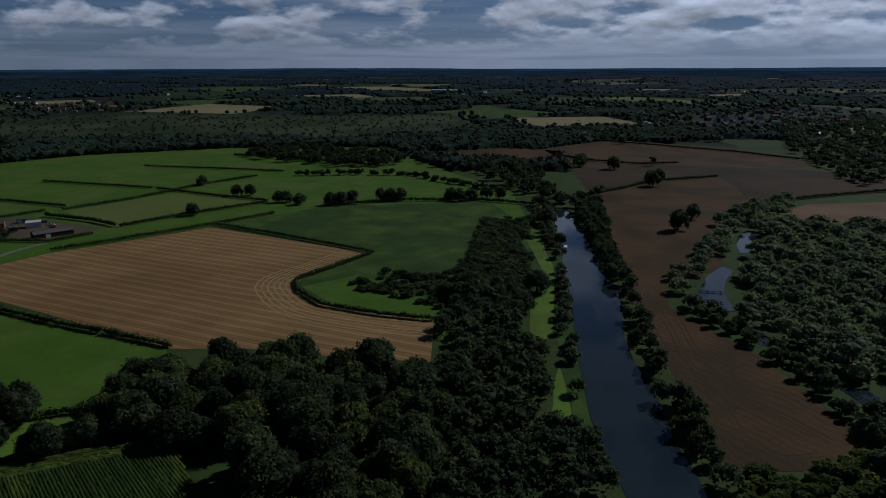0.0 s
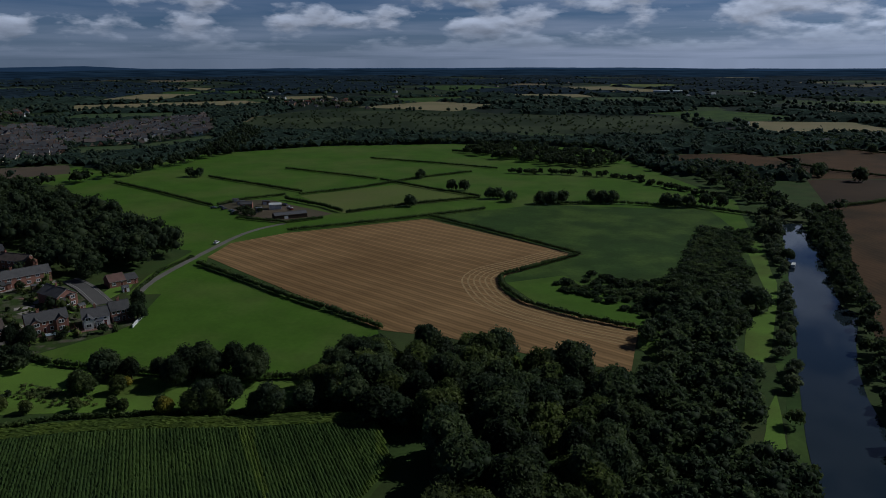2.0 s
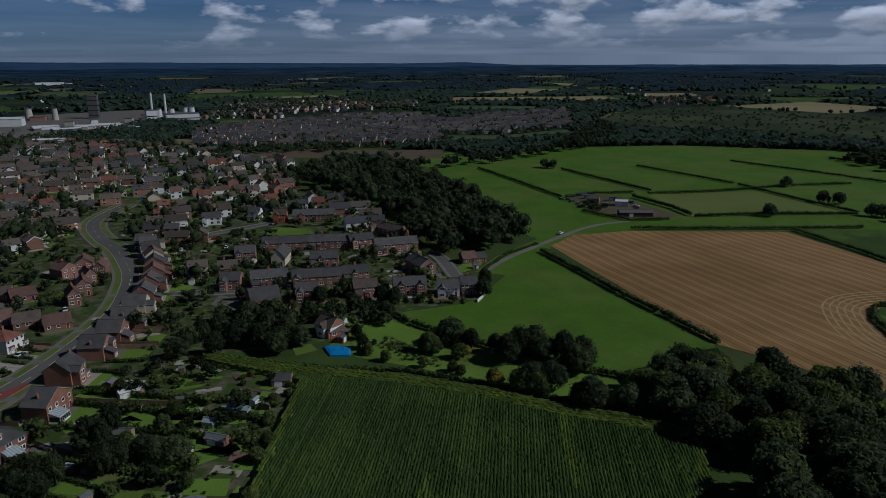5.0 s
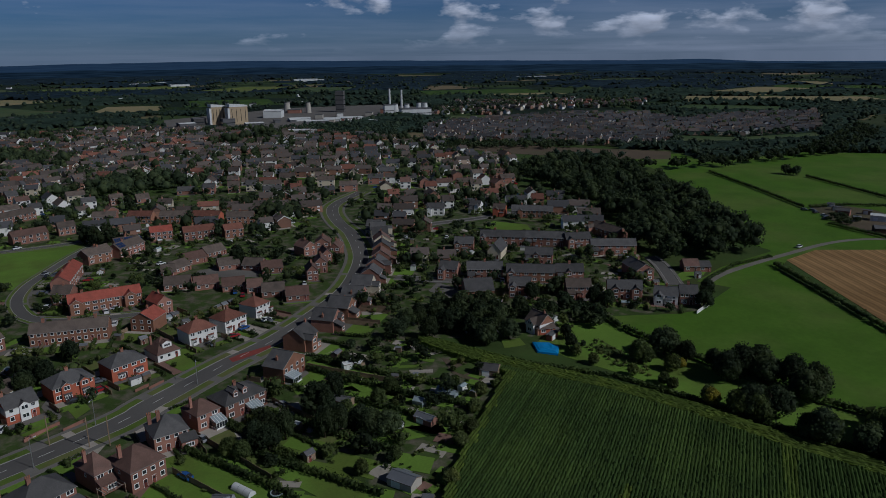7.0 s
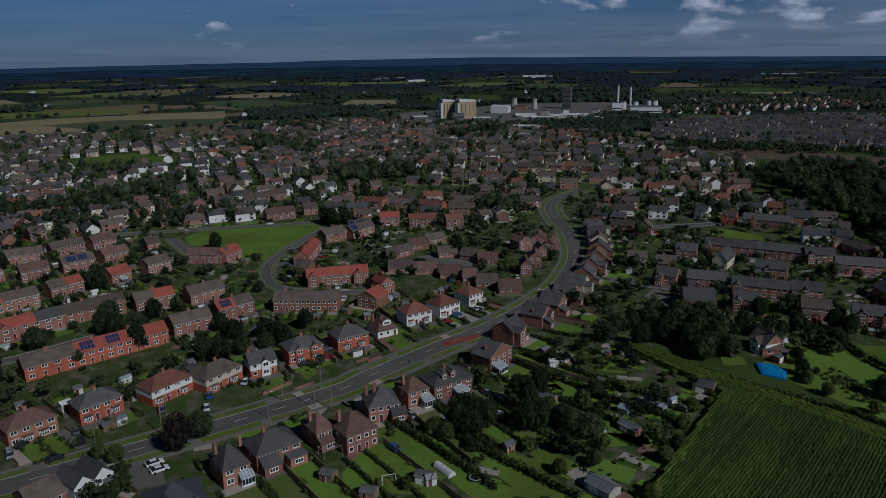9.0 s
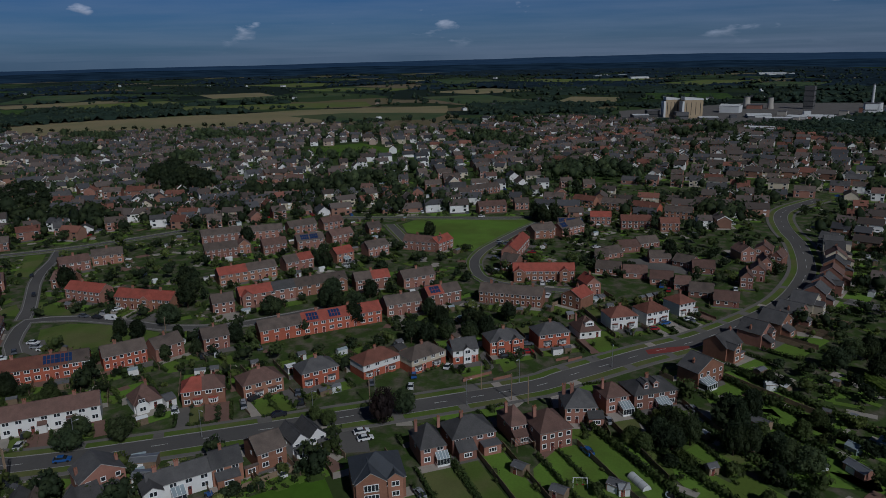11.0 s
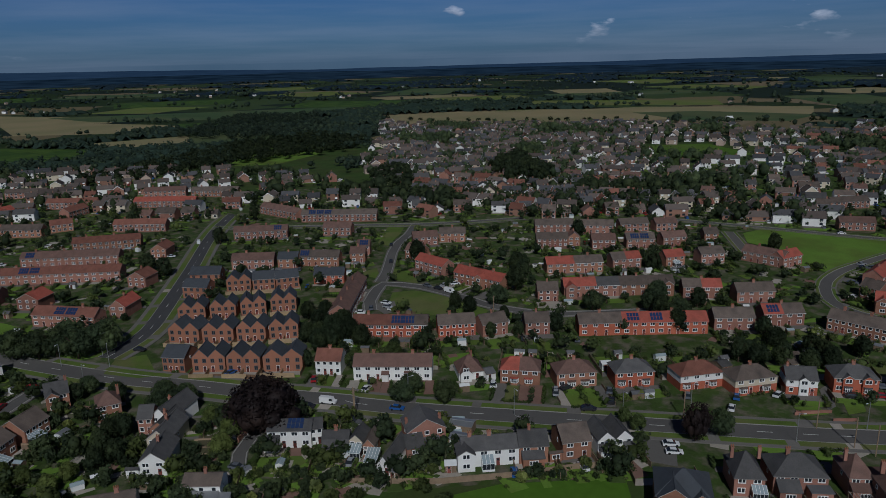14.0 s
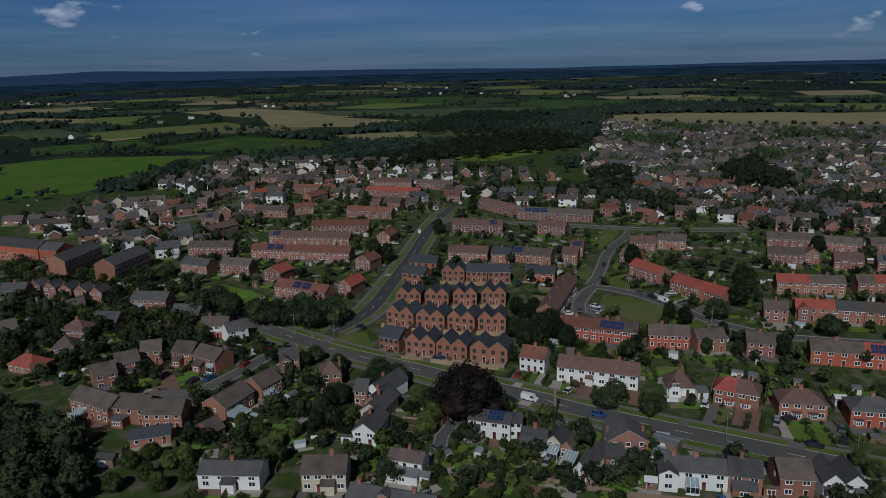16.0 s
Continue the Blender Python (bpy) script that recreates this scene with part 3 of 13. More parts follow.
def roof_solid(s, x0, x1, y0, y1, z, rise, style, over=0.32, slot=0, axis="x"):
    """A pitched roof with eaves that stand out and a thickness, over a plan rectangle."""
    if axis == "y":
        t = Solid()
        roof_solid(t, y0, y1, -x1, -x0, z, rise, style, over, slot)
        k = len(s.v)
        s.v += [(-y, x, zz) for x, y, zz in t.v]
        s.f += [tuple(k + i for i in f) for f in t.f]
        s.s += t.s
        return
    ym, hd = (y0 + y1) / 2, (y1 - y0) / 2
    drop = rise * over / hd
    X0, X1, Y0, Y1, th = x0 - over * 0.7, x1 + over * 0.7, y0 - over, y1 + over, 0.16
    full = min((X1 - X0) / 2 - 0.2, hd + over)
    hip0, hip1 = (full if style in ("hip", "hip0") else 0.0), (full if style in ("hip", "hip1") else 0.0)
    zb, zt = z - drop, z + rise
    R0, R1 = (X0 + hip0, ym), (X1 - hip1, ym)
    for dz, flip in ((th, False), (0.0, True)):
        fs = [[(X0, Y0, zb + dz), (X1, Y0, zb + dz), (R1[0], ym, zt + dz), (R0[0], ym, zt + dz)],
              [(X1, Y1, zb + dz), (X0, Y1, zb + dz), (R0[0], ym, zt + dz), (R1[0], ym, zt + dz)]]
        if hip1:
            fs.append([(X1, Y0, zb + dz), (X1, Y1, zb + dz), (R1[0], ym, zt + dz)])
        if hip0:
            fs.append([(X0, Y1, zb + dz), (X0, Y0, zb + dz), (R0[0], ym, zt + dz)])
        for f in fs:
            s.face(f[::-1] if flip else f, slot)
    rim = [(X0, Y0), (X1, Y0), (X1, Y1), (X0, Y1)]
    for (ax, ay), (bx, by) in zip(rim, rim[1:] + rim[:1]):
        if ay == by or (hip0 if ax == X0 else hip1):
            s.face([(ax, ay, zb), (bx, by, zb), (bx, by, zb + th), (ax, ay, zb + th)], 1 if slot == 0 else slot)
    for x, hp in ((X0, hip0), (X1, hip1)):
        if not hp:
            for ya in (Y0, Y1):
                s.face([(x, ya, zb), (x, ym, zt), (x, ym, zt + th), (x, ya, zb + th)], 1 if slot == 0 else slot)
    # ridge tiles
    s.box(R0[0], R1[0], ym - 0.14, ym + 0.14, zt + th - 0.08, zt + th + 0.09, slot)


def chimney_mesh(tall=1.5, pots=2):
    k = ("chimney", round(tall, 1), pots)
    if k not in DOOR:
        s = Solid()
        w = 0.35 + 0.18 * pots
        s.box(-w / 2, w / 2, -0.3, 0.3, -1.6, tall, 0)
        s.box(-w / 2 - 0.07, w / 2 + 0.07, -0.37, 0.37, tall - 0.22, tall - 0.05, 0)
        for i in range(pots):
            x = (i - (pots - 1) / 2) * 0.42
            s.prism([(x + 0.13 * math.cos(a), 0.13 * math.sin(a)) for a in (math.pi * j / 3 for j in range(6))], tall, tall + 0.5, 1)
        DOOR[k] = s.mesh("chimney", M["brick"], M["pot"])
    return DOOR[k]


HOUSE_WORDS = {"brick": "red brick", "brick_bright": "orange-red brick", "brick_brown": "brown brick", "brick_new": "new orange brick", "white": "white rendered", "cream": "cream rendered"}
ROOF_WORDS = {"slate": "grey slate", "slate_new": "dark new slate", "tile_brown": "brown tiled", "tile_red": "red tiled", "tile_bright": "bright red tiled", "tile_plum": "plum tiled"}


def house(p, q, d=8.0, wall="brick", tile="tile_brown", roof="gable", eaves=4.75, rise=2.55, units=1, floors=2, axis="x", upper=None,
          stacks=(0.5,), lod=0, group="houses", extras=(), label="", ridge_y=0.5, garage=False, tile2=None, solar=None):
    """A house whose seen wall runs from p to q (plan), d metres deep behind it. lod 0: every window; 1: the seen side only; 2: walls, roof and chimney.
    extras: tuples of ("gable"|"bay"|"porch"|"lean"|"flat"|"conservatory"|"dormer", x from the wall's left end, width, depth[, height])."""
    a, b = Vector(p), Vector(q)
    w = (b - a).length
    rz = math.degrees(math.atan2(b.y - a.y, b.x - a.x))
    kinds = {1: "house", 2: "semi-detached pair"}.get(units, "terrace of houses")
    if floors == 1:
        kinds = "bungalow"
    HOUSES.append(((a + b) / 2 + Vector((-(b - a).y, (b - a).x)).normalized() * d / 2, math.hypot(w, d) / 2))
    ob = thing({"semi-detached pair": "semi_detached_house", "terrace of houses": "terraced_house"}.get(kinds, kinds),
               label or "%s %s with a %s %s roof" % (HOUSE_WORDS[wall], kinds, ROOF_WORDS[tile], {"hip": "hipped", "twin": "twin-gabled"}.get(roof, "pitched")), "house", group, pose(a.x, a.y, 0, 0, 0, rz))
    s = Solid()
    s.box(0, w, 0, d, -0.3, eaves)
    ym, xm = d / 2, w / 2
    if roof == "gable" and axis == "x":
        for x in (0, w):
            s.face([(x, 0, eaves), (x, d, eaves), (x, ym, eaves + rise)])
    if roof == "twin":
        for y in (0, d):
            for i in range(2):
                s.face([(xm * i, y, eaves), (xm * (i + 1), y, eaves), (xm * (i + 0.5), y, eaves + rise)])
    elif axis == "y":
        for y in (0, d):
            s.face([(0, y, eaves), (w, y, eaves), (xm, y, eaves + rise)])
    if lod == 2:
        n = max(2, round(w / 3.3))
        for yy, sg in ((0, -1), (d, 1)):
            for z0, z1 in ((0.9, 2.2), (3.2, 4.4))[:floors]:
                for i in range(n):
                    x = w * (i + 0.5) / n
                    s.face([(x - 0.85, yy + sg * 0.03, z0 - 0.08), (x + 0.85, yy + sg * 0.03, z0 - 0.08), (x + 0.85, yy + sg * 0.03, z1 + 0.08), (x - 0.85, yy + sg * 0.03, z1 + 0.08)], 2)
                    for a0 in (-0.72, 0.05):
                        s.face([(x + a0, yy + sg * 0.05, z0), (x + a0 + 0.67, yy + sg * 0.05, z0), (x + a0 + 0.67, yy + sg * 0.05, z1), (x + a0, yy + sg * 0.05, z1)], 1)
    part("wall", s.mesh("wall", M[wall], M["glass"], M["upvc"]), ob)
    if upper:
        s = Solid()
        s.box(-0.03, w + 0.03, -0.03, d + 0.03, eaves * 0.53, eaves - 0.02)
        part("rendered_upper_wall", s.mesh("rendered_upper_wall", M[upper]), ob)
    s = Solid()
    if axis == "x" and tile2:
        roof_solid(s, 0, w * tile2[1], 0, d, eaves, rise, "hip0" if roof == "hip" else roof)
        part("roof", s.mesh("roof", M[tile], M["fascia"]), ob)
        s = Solid()
        roof_solid(s, w * tile2[1], w, 0, d, eaves + 0.004, rise, "hip1" if roof == "hip" else roof)
        part("roof", s.mesh("roof", M[tile2[0]], M["upvc"]), ob)
    elif roof == "twin":
        for i in range(2):
            s = Solid()
            roof_solid(s, xm * i, xm * (i + 1), 0, d, eaves + 0.004 * i, rise, "gable", 0.12, axis="y")
            part("roof", s.mesh("roof", M[tile], M["lead"]), ob)
    else:
        roof_solid(s, 0, w, 0, d, eaves, rise, roof, axis=axis)
        part("roof", s.mesh("roof", M[tile], M["fascia"]), ob)
    for t in stacks:
        z = eaves + rise if axis == "x" else eaves + rise * (1 - abs(t - 0.5) * 2) + 0.2
        part("chimney", chimney_mesh(1.0 if lod else 1.2, 3 if units > 1 else 2), ob, pose(w * t, d * ridge_y, z))
    if solar:
        if not SOLAR:
            s = Solid()
            s.box(0, 0.92, 0, 1.5, 0.0, 0.07)
            SOLAR.append(s.mesh("solar_panel", M["solar"]))
        sl = math.atan2(rise, d / 2)
        for i in range(solar[2]):
            m = Matrix.Translation((w * solar[0] + i * solar[1], 0.5, eaves + 0.5 / (d / 2) * rise + 0.24)) @ Matrix.Rotation(sl, 4, "X")
            for c in range(4):
                for r in range(2):
                    part("solar_panel", SOLAR[0], ob, m @ Matrix.Translation((c * 1.08, r * 1.68, 0)), "dark blue solar panel")
    if lod < 2:
        u = w / units
        rows = [(1.45, 1.25)] if floors == 1 else [(1.45, 1.35), (min(3.9, eaves - 0.9), min(1.2, eaves - 2.9))]
        if floors == 3:
            rows.append((6.4, 1.2))
        taken = [(e[1], e[1] + e[2]) for e in extras if e[0] in ("bay", "lean", "sheet_lean", "flat", "conservatory", "gable")]
        for side in range(1 if lod else 2):
            for k in range(units):
                n = max(2, round(u / 3.1))
                for fl, (z, hh) in enumerate(rows):
                    for i in range(n):
                        x = u * k + u * (i + 0.5) / n
                        if fl == 0 and i == (0 if k % 2 else n - 1) and units > 0:
                            if side == 0 and not any(t0 < x < t1 for t0, t1 in taken):
                                part("door", door_mesh(), ob, pose(x, 0, 0.1))
                            continue
                        if side == 0 and fl == 0 and any(t0 - 0.6 < x < t1 + 0.6 for t0, t1 in taken):
                            continue
                        m = pose(x, -0.01, z + 0.15) if side == 0 else pose(w - x, d + 0.01, z + 0.15, 0, 0, 180)
                        part("window", window_mesh(1.25, hh * 1.15, "dark_frame") if wall == "brick_new" else window_mesh(1.7 if n == 2 and u > 5 else 1.2, hh), ob, m)
        if lod == 0:
            for x, r in ((0, -90), (w, 90)):
                part("window", window_mesh(0.8, 1.0), ob, pose(x + (-0.01 if x == 0 else 0.01), d * 0.45, eaves - 1.2, 0, 0, r))
    for e in extras:
        kind, x, ew, ed = e[:4]
        eh = e[4] if len(e) > 4 else 2.6
        s = Solid()
        if kind == "gable":
            # a cross gable that stands out from the front
            er = rise * 0.86 * min(1.0, ew / d * 1.25)
            s.box(x, x + ew, -ed, 0.5, -0.3, eaves)
            s.face([(x, -ed, eaves), (x + ew, -ed, eaves), (x + ew / 2, -ed, eaves + er)])
            g = part("front_gable", s.mesh("front_gable", M[upper or wall]), ob)
            s = Solid()
            roof_solid(s, x, x + ew, -ed, d / 2, eaves, er, "gable", 0.25, axis="y")
            part("gable_roof", s.mesh("gable_roof", M[tile], M["fascia"]), g)
            if lod < 2:
                for z in (1.6, 4.1):
                    part("window", window_mesh(3.4, 1.8) if ew > 6 else window_mesh(1.8, 1.3), g, pose(x + ew / 2, -ed - 0.01, z))
        elif kind == "bay":
            c = 0.45
            pl = [(x, 0.05), (x + c, -ed), (x + ew - c, -ed), (x + ew, 0.05)]
            s.prism(pl, -0.2, 0.85)
            bay = part("bay", s.mesh("bay", M[wall]), ob)
            s = Solid()
            s.prism([(px * 1.0, py) for px, py in pl], 0.85, eh - 0.35, 0)
            part("bay_glass", s.mesh("bay_glass", M["glass"]), bay)
            s = Solid()
            for z0, z1 in ((0.83, 0.98), (1.72, 1.82), (eh - 0.52, eh - 0.36)):
                s.prism([(x - 0.03, 0.05), (x + c - 0.03, -ed - 0.04), (x + ew - c + 0.03, -ed - 0.04), (x + ew + 0.03, 0.05)], z0, z1)
            for i in range(4):
                px = x + c + (ew - 2 * c) * i / 3
                s.box(px - 0.07, px + 0.07, -ed - 0.035, -ed + 0.06, 0.9, eh - 0.4)
            for px, py in ((x + 0.04, -0.02), (x + ew - 0.04, -0.02), (x + c / 2, -ed / 2), (x + ew - c / 2, -ed / 2)):
                s.box(px - 0.07, px + 0.07, py - 0.09, py + 0.05, 0.9, eh - 0.4)
            part("bay_frame", s.mesh("bay_frame", M["upvc"]), bay)
            s = Solid()
            s.prism([(x - 0.15, 0.0), (x + c - 0.1, -ed - 0.2), (x + ew - c + 0.1, -ed - 0.2), (x + ew + 0.15, 0.0)], eh - 0.35, eh - 0.1)
            part("bay_roof", s.mesh("bay_roof", M[tile]), bay)
        elif kind in ("lean", "flat", "porch", "sheet_lean"):
            s.box(x, x + ew, -ed, 0.02, -0.2, eh)
            g = part("porch" if kind == "porch" else "extension", s.mesh("extension", M[wall]), ob)
            s = Solid()
            if kind == "flat":
                s.box(x - 0.2, x + ew + 0.2, -ed - 0.2, 0.0, eh, eh + 0.22)
                part("flat_roof", s.mesh("flat_roof", M["lead"]), g, None, "grey felt flat roof")
            else:
                for dz in (0.0, 0.15):
                    s.face([(x - 0.2, -ed - 0.25, eh + dz - 0.1), (x + ew + 0.2, -ed - 0.25, eh + dz - 0.1), (x + ew + 0.2, 0, eh + dz + ed * 0.45), (x - 0.2, 0, eh + dz + ed * 0.45)])
                s.face([(x, -ed, eh - 0.1), (x, 0, eh - 0.1), (x, 0, eh + ed * 0.45)])
                s.face([(x + ew, -ed, eh - 0.1), (x + ew, 0, eh - 0.1), (x + ew, 0, eh + ed * 0.45)])
                part("lean_to_roof", s.mesh("lean_to_roof", M["steel" if kind == "sheet_lean" else tile]), g)
            if lod < 2 and kind != "porch":
                part("window", window_mesh(min(2.2, ew * 0.6), 1.2), g, pose(x + ew / 2, -ed - 0.01, 1.5))
        elif kind == "conservatory":
            s.box(x, x + ew, -ed, 0.0, -0.1, 0.6)
            g = part("conservatory", s.mesh("conservatory", M["upvc"]), ob, None, "white framed glass conservatory")
            s = Solid()
            s.box(x + 0.03, x + ew - 0.03, -ed + 0.03, 0.0, 0.6, 2.1)
            part("glass_wall", s.mesh("glass_wall", M["glass"]), g)
            s = Solid()
            n = max(3, int(ew / 0.8))
            for i in range(n + 1):
                px = x + (ew - 0.08) * i / n
                s.box(px, px + 0.08, -ed, -ed + 0.08, 0.6, 2.15)
                s.face([(px, -ed, 2.22), (px + 0.1, -ed, 2.22), (px + 0.1, 0, 3.27), (px, 0, 3.27)])
            s.box(x, x + ew, -ed - 0.05, -ed + 0.08, 2.08, 2.2)
            part("white_frame", s.mesh("white_frame", M["upvc"]), g)
            s = Solid()
            s.face([(x, -ed - 0.1, 2.15), (x + ew, -ed - 0.1, 2.15), (x + ew, 0, 3.2), (x, 0, 3.2)])
            s.face([(x, -ed, 2.1), (x, 0, 2.1), (x, 0, 3.2)])
            s.face([(x + ew, -ed, 2.1), (x + ew, 0, 2.1), (x + ew, 0, 3.2)])
            part("glass_roof", s.mesh("glass_roof", M["glass_roof"]), g)
        elif kind == "dormer":
            z = eaves + rise * 0.3
            s.box(x, x + ew, d * 0.13, d * 0.5, z, z + 1.5)
            s.face([(x, d * 0.13, z + 1.5), (x + ew, d * 0.13, z + 1.5), (x + ew / 2, d * 0.13, z + 2.2)])
            g = part("dormer", s.mesh("dormer", M[upper or wall]), ob)
            s = Solid()
            roof_solid(s, x, x + ew, d * 0.13, d * 0.5, z + 1.5, 0.7, "gable", 0.15, axis="y")
            part("dormer_roof", s.mesh("dormer_roof", M[tile], M["fascia"]), g)
            part("window", window_mesh(ew * 0.7, 1.0), g, pose(x + ew / 2, d * 0.13 - 0.01, z + 0.8))
    return ob


# ---- gardens and far towns ----
ROADS = []


def on_road(x, y, more=1.0):
    for line, half, box in ROADS:
        if box[0] - half < x < box[2] + half and box[1] - half < y < box[3] + half:
            for (ax, ay), (bx, by) in zip(line, line[1:]):
                t = ((x - ax) * (bx - ax) + (y - ay) * (by - ay)) / max((bx - ax) ** 2 + (by - ay) ** 2, 0.01)
                t = min(1.0, max(0.0, t))
                if math.hypot(x - ax - t * (bx - ax), y - ay - t * (by - ay)) < half + more:
                    return True
    return False


SHEDS, PARKED = Solid(), Solid()


def turned_box(s, x, y, a, w, d, h, slot, rise=0.0, top=None):
    """A small box on the plan, turned by a, with a low gable when it has a rise."""
    c, n = math.cos(a), math.sin(a)
    t = Solid()
    t.box(-w / 2, w / 2, -d / 2, d / 2, 0, h, slot)
    if rise:
        for sg in (-1, 1):
            t.face([(-w / 2 - 0.1, sg * (d / 2 + 0.1), h - 0.05), (w / 2 + 0.1, sg * (d / 2 + 0.1), h - 0.05), (w / 2 + 0.1, 0, h + rise), (-w / 2 - 0.1, 0, h + rise)], top)
        for q in (-w / 2, w / 2):
            t.face([(q, -d / 2, h), (q, d / 2, h), (q, 0, h + rise)], slot)
    k = len(s.v)
    s.v += [(x + px * c - py * n, y + px * n + py * c, pz) for px, py, pz in t.v]
    s.f += [tuple(k + m for m in q) for q in t.f]
    s.s += t.s


def parked(x, y, a, rg):
    """A small far car: body, glazed cabin and roof."""
    m = rg.choice((0, 0, 0, 1, 2, 2, 3, 4, 5))
    turned_box(PARKED, x, y, a, 4.2, 1.75, 0.85, m)
    k = len(PARKED.v)
    turned_box(PARKED, x, y, a, 2.3, 1.5, 1.3, 6)
    turned_box(PARKED, x, y, a, 1.7, 1.4, 1.42, m)


def far_clutter():
    """The sheds, garages and parked cars of the farther gardens."""
    thing("garden_sheds", "small sheds and garages in the farther gardens", "sheds", kind="stuff", me=SHEDS.mesh("garden_sheds", M["wood"], M["lead"], M["cladding"], M["steel"], M["white"], M["glass_roof"]))
    thing("parked_cars", "cars parked on the farther drives and streets", "cars", kind="stuff", me=PARKED.mesh("parked_cars", *[M["car%d" % i] for i in range(6)], M["glass"]))


def clear(x, y, r=0.5):
    return not any(abs(x - c.x) < rr + r and abs(y - c.y) < rr + r and math.hypot(x - c.x, y - c.y) < rr * 0.8 + r for c, rr in HOUSES)


def garden(p, u, w, d, units, near, far, seed):
    """Plots in front of and behind a house: drives to the road, lawns, patios, hedges or fences between them, shrubs, small trees and sheds."""
    rg = random.Random(seed)
    n = (-u[1], u[0])
    dist = math.hypot(*p)

    def at(x, y):
        return (p[0] + u[0] * x + n[0] * y, p[1] + u[1] * x + n[1] * y)

    lawn, pave, runs, spots, hedges, small = Solid(), Solid(), [], [], [], []
    step = w / units
    for side, length in ((-1, near), (1, far)):
        if length < 2:
            continue
        y0 = 0.0 if side < 0 else d
        reach = 1.0
        while reach < 16 and not on_road(*at(w / 2, y0 + side * reach), 0.1):
            reach += 0.5
        front = reach < length + 5 and reach < 16
        if front:
            length = reach

        def quad(s, x0, x1, a, b, z, slot=0):
            q = [at(x0, y0 + side * a), at(x1, y0 + side * a), at(x1, y0 + side * b), at(x0, y0 + side * b)]
            s.prism(q if side > 0 else q[::-1], 0.0, z, slot)

        for k in range(units):
            x0, x1 = k * step + 0.15, (k + 1) * step - 0.15
            if k == 0:
                x0 -= 1.6
            if k == units - 1:
                x1 += 1.6
            slot = rg.choice((0, 0, 1, 2, 3))
            if front:
                drive = rg.uniform(2.6, 3.6)
                left = k % 2 == 0
                a, b = (x0, x0 + drive) if left else (x1 - drive, x1)
                quad(pave, a, b, 0.0, length, 0.09, slot)
                c0, c1 = (b + 0.1, x1) if left else (x0, a - 0.1)
                quad(pave, c0, c1, 0.0, 1.0, 0.08, slot)
                if rg.random() < 0.2:
                    quad(pave, c0, c1, 1.0, length, 0.085, slot)
                else:
                    quad(lawn, c0, c1, 1.0, length - 0.5, 0.10, 0 if rg.random() < 0.7 else 1)
                if rg.random() < 0.55:
                    m = c0
                    while m < c1:
                        hedges.append((*at(m, y0 + side * (length - 0.4)), rg.uniform(0.5, 0.75), rg.uniform(0.9, 1.4)))
                        m += 1.1
                if rg.random() < 0.5:
                    q = at((a + b) / 2, y0 + side * rg.uniform(2.5, max(2.6, length - 3)))
                    if dist > 230 and not on_road(*q, 1.5):
                        parked(*q, math.atan2(n[1], n[0]), rg)
                pv, lo, hi = 1.0, c0, c1
            else:
                pv = min(length * 0.45, rg.uniform(2.0, 5.0))
                quad(pave, x0, x1, 0.0, pv, 0.09, slot)
                if rg.random() < 0.9:
                    quad(lawn, x0 + 0.7, x1 - 0.7, pv, length - 1.2, 0.10, 0 if rg.random() < 0.7 else 1)
                if rg.random() < 0.35 and length > 6:
                    q = at(rg.choice((x0 + 1.6, x1 - 1.6)), y0 + side * (length - 2.0))
                    if dist > 200 and not on_road(*q, 2) and clear(*q, 1.5):
                        turned_box(SHEDS, *q, math.atan2(u[1], u[0]), rg.uniform(2.2, 3.6), rg.uniform(1.8, 2.6), rg.uniform(1.7, 2.1), rg.choice((0, 0, 0, 2, 4)), 0.5, rg.choice((1, 1, 3, 2, 5)))
                if rg.random() < 0.4:
                    q = at(rg.uniform(x0, x1), y0 + side * (pv + rg.uniform(0.4, 1.0) * (length - pv)))
                    if not on_road(*q, 2.5) and clear(*q, 1.8):
                        r = rg.uniform(1.3, 2.6)
                        small.append((*q, r, r * rg.uniform(1.5, 2.3)))
                lo, hi = x0, x1
            for i in range(int(2 + length / 3.2)):
                edge = rg.random()
                x = rg.choice((lo + 0.4, hi - 0.4)) if edge < 0.75 else rg.uniform(lo, hi)
                y = y0 + side * (pv + rg.random() * (length - pv) if edge < 0.75 else length - 0.6)
                q = at(x, y)
                if not on_road(*q):
                    r = rg.uniform(0.45, 1.1) * (1.7 if rg.random() < 0.12 else 1.0)
                    spots.append((*q, r, r * rg.uniform(1.3, 2.2)))
        for k in range(units + 1):
            x = k * step + (-1.5 if k == 0 else 1.5 if k == units else 0)
            h = 1.0 if front else 1.65
            m, keep = 0.0, 0.0
            while m < length and not on_road(*at(x, y0 + side * m), 0.2):
                keep = m
                m += 0.9
            if keep > 1.5:
                if dist > 285 or rg.random() < 0.55:
                    m = 1.5
                    tall = rg.uniform(0.8, 1.1) if front else rg.uniform(1.1, 1.8)
                    while m < keep:
                        hedges.append((*at(x, y0 + side * m), rg.uniform(0.45, 0.68), tall * rg.uniform(0.9, 1.15)))
                        m += 1.0
                else:
                    runs.append((x, y0, side, keep, h))
    if lawn.v:
        thing("lawn", "small mown garden lawn beside a house", "lawn", kind="structure", me=lawn.mesh("lawn", M["lawn"], M["verge"]))
    if pave.v:
        thing("paving", "patio and drive paving beside a house", "paving", kind="structure", me=pave.mesh("paving", M["asphalt_old"], M["gravel"], M["block"], M["flags"]))
